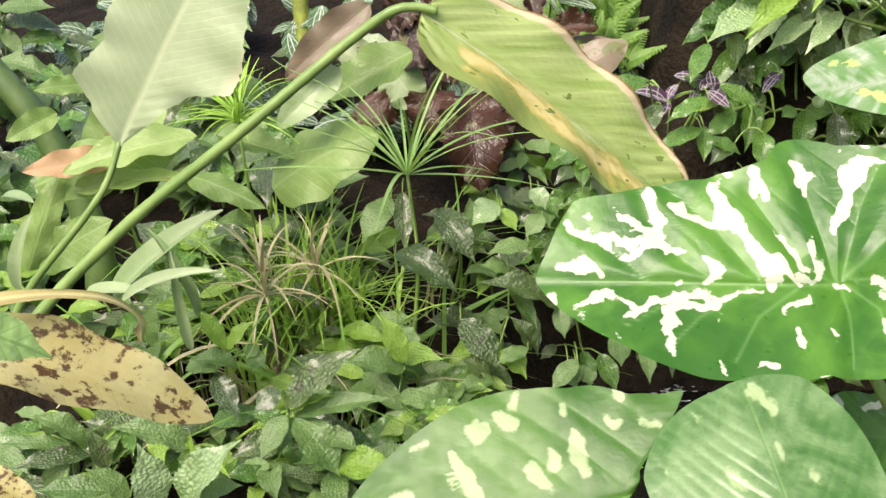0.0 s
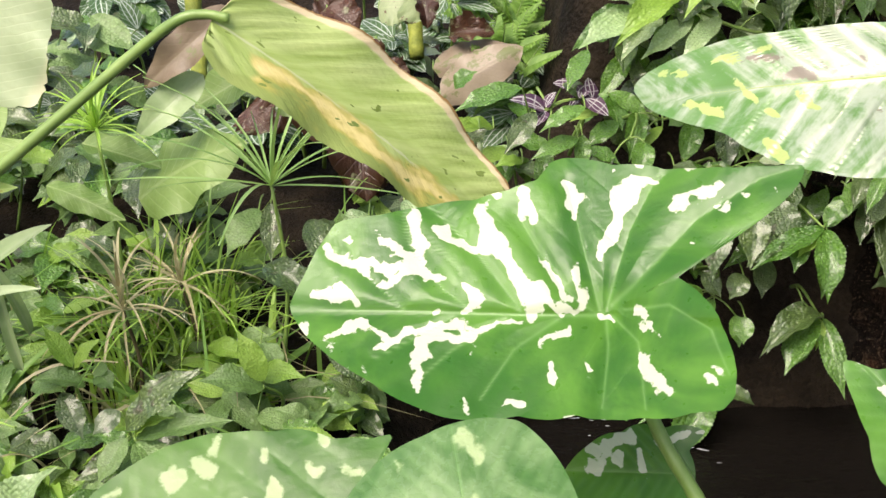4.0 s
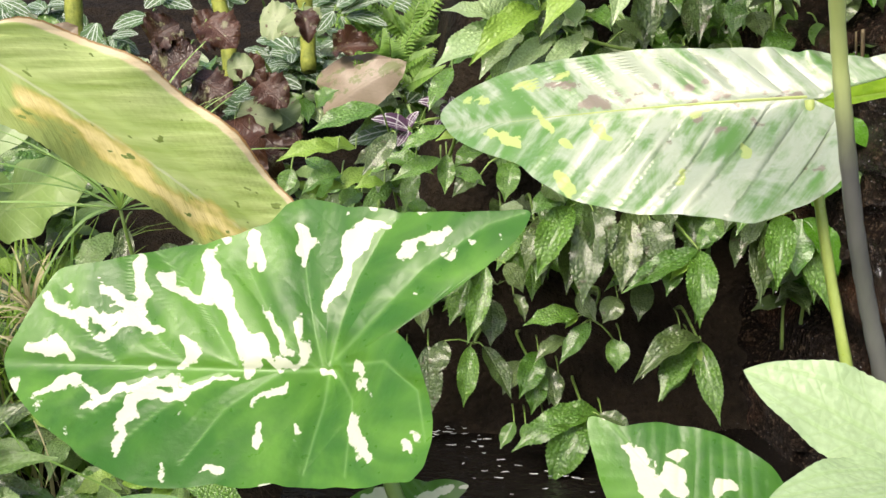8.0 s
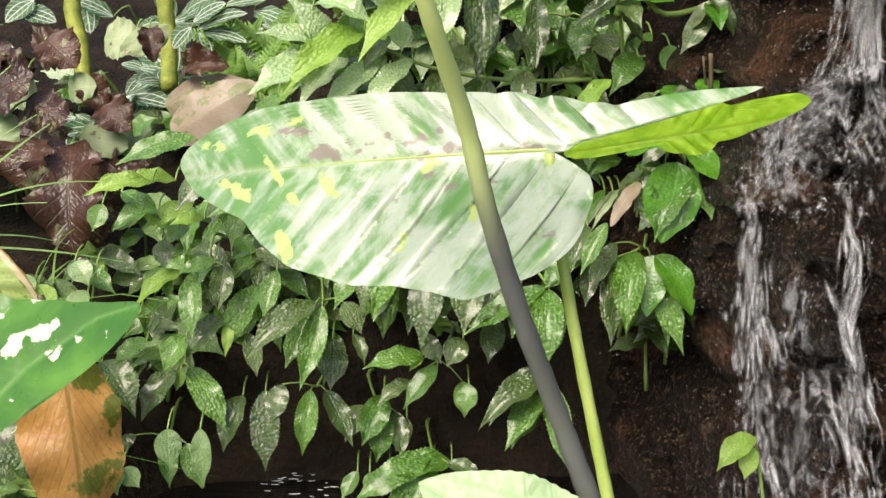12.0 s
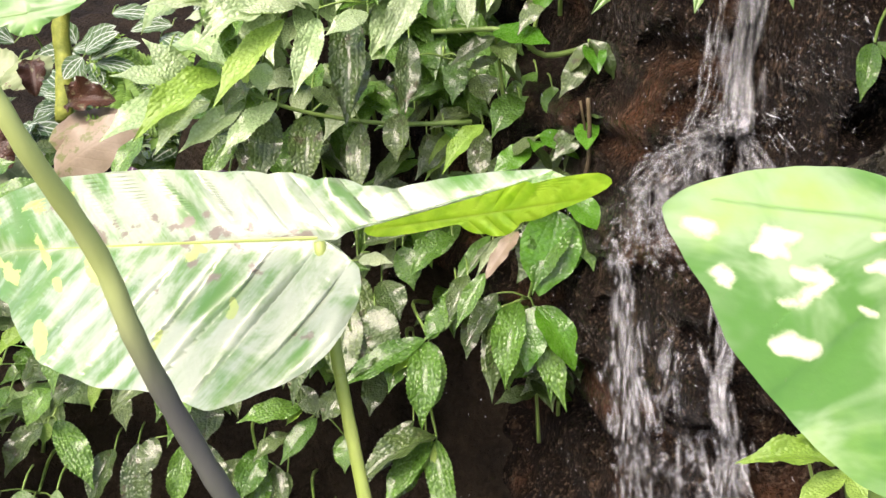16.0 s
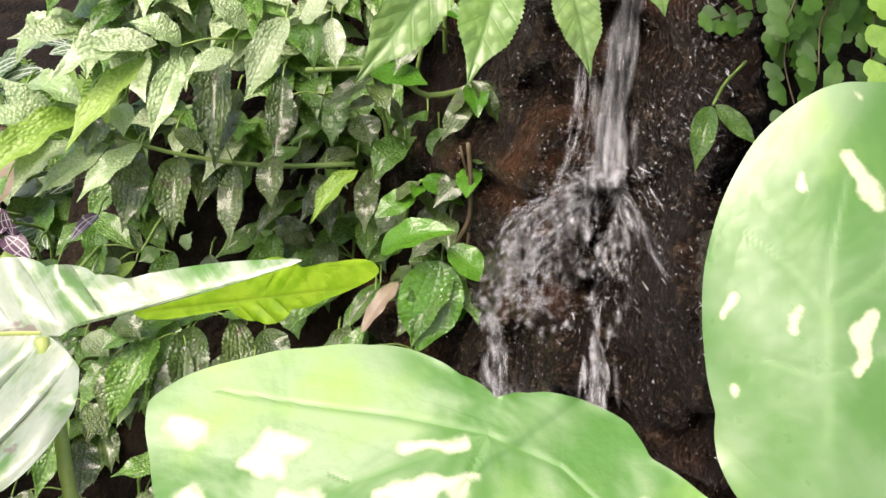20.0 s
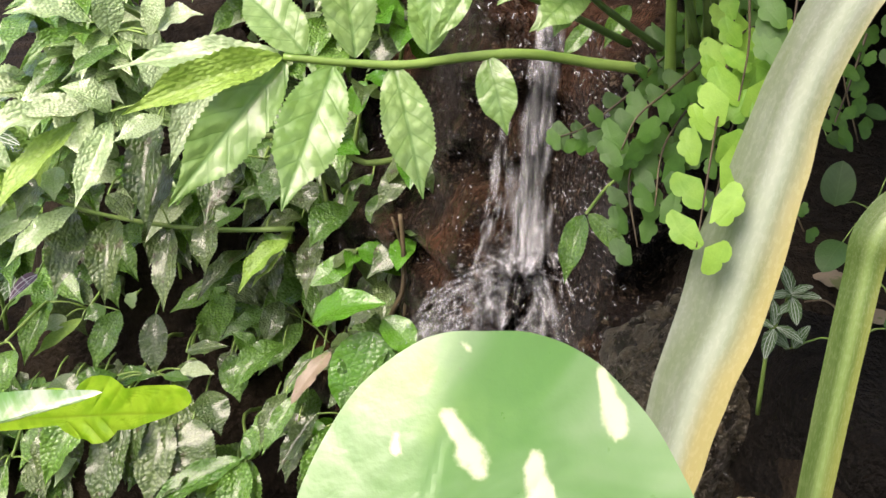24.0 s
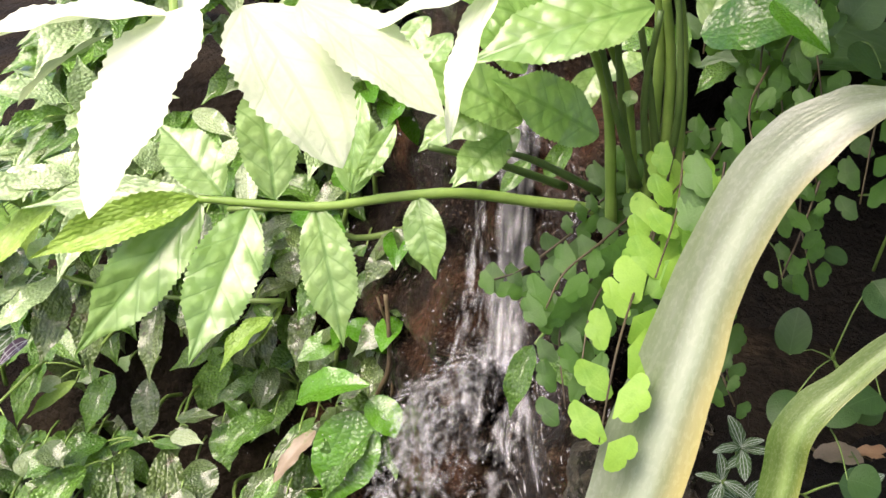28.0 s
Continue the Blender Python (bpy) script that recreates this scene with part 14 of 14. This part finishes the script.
for i in range(46):
    x, y = rn.uniform(-0.95, -0.25), rn.uniform(1.55, 2.15)
    filler(("pilea_dark", "pilea", "pilea_dark", "pilea_soft"), "quilted_herb", HERB + " behind broad leaves", "bank herbs", (x, y, ground_z(x, y) + rn.uniform(0, 0.16)), 7, 0.09, rn, 0.4, 0.1)
for i in range(14):
    x, y = rn.uniform(-1.1, -0.5), rn.uniform(1.3, 2.2)
    filler(("pilea_dark", "pilea"), "quilted_herb", HERB + " in shade", "bank herbs", (x, y, ground_z(x, y)), 8, 0.085, rn, 0.4, 0.1)

# ---- mossy boulder beside the fall ----


def boulder(at, rx, ry, rz, seed, label):
    vs, fs, nu, nv = [], [], 64, 40
    for i in range(nv + 1):
        for j in range(nu):
            a, e = 2 * math.pi * j / nu, math.pi * (i / nv - 0.5)
            n = Vector((math.cos(a) * math.cos(e), math.sin(a) * math.cos(e), math.sin(e)))
            k = 1 + 0.22 * noise.noise(n * 1.7 + Vector((seed, 0, 0))) + 0.10 * noise.noise(n * 5 + Vector((0, seed, 0))) + 0.05 * noise.noise(n * 13)
            vs.append((at[0] + n.x * rx * k, at[1] + n.y * ry * k, at[2] + n.z * rz * k))
    for i in range(nv):
        for j in range(nu):
            fs.append((i * nu + j, i * nu + (j + 1) % nu, (i + 1) * nu + (j + 1) % nu, (i + 1) * nu + j))
    return tagged(new("boulder", mesh_of("boulder", vs, fs, M["moss"])), label, "rock", "boulders")


boulder((1.022, 1.13, 0.355), 0.064, 0.064, 0.078, 3, "damp boulder with dull green moss beside the fall")
boulder((1.14, 1.20, 0.36), 0.10, 0.10, 0.09, 5, "damp boulder with dull green moss in the hollow")

# ---- litter in the hollow ----
rn = random.Random(52)
for i in range(16):
    x, y = rn.uniform(1.03, 1.22), rn.uniform(0.90, 1.12)
    z = ground_z(x, y) + 0.006
    q = thing("fallen_leaf", (x, y, z), "small brown fallen leaf on dark soil", "leaf", "fallen leaves")
    a = rn.uniform(0, 6.28)
    leaf(q, ("peach", "begonia_pink", "begonia")[i % 3], (x, y, z), (x + math.cos(a) * 0.03, y + math.sin(a) * 0.03, z + 0.004), (0.2, -0.4, 1), 1.0, "blade")
for i in range(12):
    x, y = rn.uniform(1.02, 1.22), rn.uniform(0.88, 1.10)
    z = ground_z(x, y) + 0.004
    a = rn.uniform(0, 3.14)
    q = thing("dead_twig", (x, y, z), "thin bare twig lying on dark soil", "twig", "twigs on the soil")
    d = Vector((math.cos(a), math.sin(a), 0.15)) * rn.uniform(0.02, 0.05)
    p0 = Vector((x, y, z))
    tube(q, "stem", [p0, p0 + d * 0.5 + Vector((0, 0, 0.006)), p0 + d], 0.0011, 0.0006, "stem_brown", 3, 4)
for i in range(9):
    x, y = rn.uniform(1.02, 1.16), rn.uniform(0.86, 1.0)
    z = ground_z(x, y)
    q = thing("clover", (x, y, z), "tiny clover-like seedling on dark soil", "plant", "seedlings")
    top = Vector((x, y, z + 0.018))
    tube(q, "stem", [(x, y, z - 0.003), (x + 0.002, y, z + 0.008), top], 0.0006, 0.0005, "stem", 2, 4)
    for k in range(3):
        a = k * 2.1 + i
        leaf(q, "fan", top, top + Vector((math.cos(a) * 0.008, math.sin(a) * 0.008, 0.001)), (0, 0, 1), 1.0, "leaflet")

# ---- falling water ----


def fall(name, pts, n, wid, ln, spread, seed, label, faint=1.0, stray=0.1):
    """Soft streaks of water, or white dashes painted as glints, along a way down the rock."""
    rn = random.Random(seed)
    way = spline(pts, 14)
    vs, fs, soft = [], [], []
    for _ in range(n):
        t = rn.random() ** 0.9
        i = int(t * (len(way) - 1))
        c = way[i]
        x, z = c.x + rn.gauss(0, spread * (0.35 + 0.9 * t)), c.z + rn.uniform(-0.01, 0.01)
        l = ln * rn.uniform(0.25, 1.3) * (1.2 - 0.5 * t)
        w = wid * rn.uniform(0.3, 1.0)
        nxt = way[min(i + 1, len(way) - 1)]
        turn = math.atan2(nxt.x - way[max(i - 1, 0)].x, way[max(i - 1, 0)].z - nxt.z) + rn.gauss(0, stray)
        lean, l = math.sin(turn) * l, math.cos(turn) * l
        k = len(vs)
        off = rn.uniform(0.006, 0.03)
        f = rn.uniform(0.2, 1.0) * faint
        y0 = min(rock_y(x, z), c.y + 0.06) - off
        y1 = min(rock_y(x + lean, z - l), c.y + 0.06) - off
        for j in range(7):
            s = j / 6
            ww = w * math.sin(math.pi * (0.15 + 0.75 * s))
            xx, yy, zz = x + lean * s, y0 + (y1 - y0) * s, z - l * s
            vs.extend(((xx - ww, yy, zz), (xx, yy - ww * 0.5, zz), (xx + ww, yy, zz)))
            e = math.sin(math.pi * s) * f
            soft.extend((0, e, 0))
        for j in range(6):
            a = k + 3 * j
            fs.extend(((a, a + 1, a + 4, a + 3), (a + 1, a + 2, a + 5, a + 4)))
    me = mesh_of(name, vs, fs, M["foam"])
    me.attributes.new("soft", "FLOAT", "POINT").data.foreach_set("value", soft)
    return tagged(new(name, me), label, "water", kind="stuff")


def churn(pts, wid, label, faint=1.0, lift=0.016, rows=40, cols=14):
    """A torn sheet of white water down the rock; wid: its half width at each point of the way."""
    way = spline(pts, rows // (len(pts) - 1))
    vs, fs, soft = [], [], []
    k = cols + 1
    for i, c in enumerate(way):
        u = i / (len(way) - 1)
        q = u * (len(wid) - 1)
        a = min(int(q), len(wid) - 2)
        w = wid[a] + (wid[a + 1] - wid[a]) * (q - a)
        for j in range(k):
            s = -1 + 2 * j / cols
            x, z = c.x + s * w, c.z
            y = min(rock_y(x, z), c.y + 0.06) - lift - 0.012 * noise.noise((x * 30, z * 14, 2))
            vs.append((x, y, z))
            soft.append((1 - s * s) ** 0.8 * min(1, 6 * u, 6 * (1 - u)) * faint)
    for i in range(len(way) - 1):
        for j in range(cols):
            a = i * k + j
            fs.append((a, a + 1, a + k + 1, a + k))
    me = mesh_of("white_water", vs, fs, M["churn"])
    me.attributes.new("soft", "FLOAT", "POINT").data.foreach_set("value", soft)
    return tagged(new("white_water", me), label, "water", kind="stuff")


fall("waterfall", [(0.926, 1.25, 0.64), (0.9245, 1.25, 0.58), (0.9233, 1.25, 0.5427), (0.9221, 1.25, 0.5165), (0.9208, 1.25, 0.4853), (0.9184, 1.25, 0.4533), (0.9167, 1.25, 0.4111)], 300, 0.0056, 0.048, 0.0066, 1, "thin white stream of water falling down the rock", 0.38, 0.03)
fall("waterfall", [(0.897, 1.26, 0.56), (0.8949, 1.25, 0.5031), (0.8943, 1.25, 0.4762), (0.8897, 1.25, 0.4394), (0.88, 1.25, 0.4064)], 80, 0.0026, 0.026, 0.005, 8, "loose strand of water beside the stream", 0.42, 0.06)
fall("waterfall", [(0.9173, 1.25, 0.4066), (0.8901, 1.25, 0.396), (0.8631, 1.25, 0.3746), (0.8431, 1.25, 0.348), (0.8328, 1.25, 0.3077), (0.8242, 1.25, 0.2768)], 330, 0.0048, 0.015, 0.0085, 2, "water leaping aside off the rock ledge", 0.40, 0.4)
fall("waterfall", [(0.905, 1.25, 0.400), (0.893, 1.25, 0.375), (0.876, 1.25, 0.345), (0.862, 1.25, 0.3076), (0.856, 1.25, 0.27)], 300, 0.0048, 0.016, 0.013, 3, "sheet of grey-white water fanning over the ledge", 0.36, 0.4)
fall("waterfall", [(0.926, 1.24, 0.398), (0.930, 1.24, 0.3627), (0.9216, 1.25, 0.3378), (0.9188, 1.25, 0.3074), (0.9112, 1.25, 0.2764)], 190, 0.0046, 0.015, 0.009, 6, "water breaking up over the rough rock", 0.40, 0.2)
fall("waterfall", [(0.926, 1.24, 0.412), (0.935, 1.24, 0.404), (0.940, 1.24, 0.388)], 24, 0.0028, 0.012, 0.008, 9, "splash where the stream meets the ledge", 0.6, 0.5)
fall("waterfall", [(0.8242, 1.25, 0.2768), (0.830, 1.25, 0.20), (0.838, 1.24, 0.12), (0.850, 1.23, 0.03), (0.855, 1.22, -0.06)], 300, 0.0046, 0.030, 0.012, 4, "water trickling down the lower rock", 0.55, 0.1)
fall("waterfall", [(0.9112, 1.25, 0.2764), (0.905, 1.25, 0.19), (0.912, 1.24, 0.10), (0.920, 1.23, 0.01), (0.922, 1.22, -0.06)], 320, 0.0040, 0.034, 0.014, 5, "water trickling down the lower rock", 0.55, 0.1)
churn([(0.924, 1.25, 0.57), (0.9208, 1.25, 0.485), (0.9175, 1.25, 0.42), (0.912, 1.25, 0.39)], (0.007, 0.009, 0.011, 0.014), "thin stream of white water breaking up as it falls", 0.6)
churn([(0.905, 1.25, 0.41), (0.885, 1.25, 0.37), (0.868, 1.25, 0.32), (0.862, 1.24, 0.26)], (0.018, 0.034, 0.036, 0.03), "churning grey-white water below the fall", 0.34)
churn([(0.870, 1.25, 0.22), (0.880, 1.24, 0.1), (0.8864, 1.22, -0.03)], (0.035, 0.045, 0.05), "white water running down the lower rock", 0.4)
# white dashes laid over the rock as painted highlights
fall("water_glints", [(0.955, 1.15, 0.60), (0.962, 1.14, 0.53), (0.952, 1.17, 0.46), (0.948, 1.18, 0.40), (0.945, 1.18, 0.33)], 420, 0.0018, 0.0040, 0.018, 10, "white dashes painted as glints on the wet reddish rock", 0.65, 0.9)
fall("water_glints", [(0.91, 1.26, 0.62), (0.90, 1.26, 0.4), (0.89, 1.25, 0.2), (0.87, 1.24, -0.1)], 1500, 0.0013, 0.0034, 0.085, 7, "small white dashes painted as glints on the dark wet rock", 0.8, 0.8)

# ---- white dashes painted as glints of light on the pool ----
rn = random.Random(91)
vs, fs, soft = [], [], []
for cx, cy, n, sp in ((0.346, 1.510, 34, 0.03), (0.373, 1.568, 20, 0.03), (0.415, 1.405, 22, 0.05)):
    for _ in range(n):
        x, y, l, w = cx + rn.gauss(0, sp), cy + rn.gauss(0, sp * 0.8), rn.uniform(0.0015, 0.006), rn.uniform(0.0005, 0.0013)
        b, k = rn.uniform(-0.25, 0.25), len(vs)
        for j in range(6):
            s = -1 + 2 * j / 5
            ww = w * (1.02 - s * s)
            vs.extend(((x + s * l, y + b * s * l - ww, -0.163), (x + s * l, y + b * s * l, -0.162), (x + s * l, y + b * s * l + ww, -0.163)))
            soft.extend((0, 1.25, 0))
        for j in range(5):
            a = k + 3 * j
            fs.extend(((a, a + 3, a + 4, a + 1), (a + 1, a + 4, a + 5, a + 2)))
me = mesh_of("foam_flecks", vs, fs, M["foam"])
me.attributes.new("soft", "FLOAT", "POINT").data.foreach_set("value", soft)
tagged(new("foam_flecks", me), "white dashes painted as glints of light on the dark pool", "water", kind="stuff")
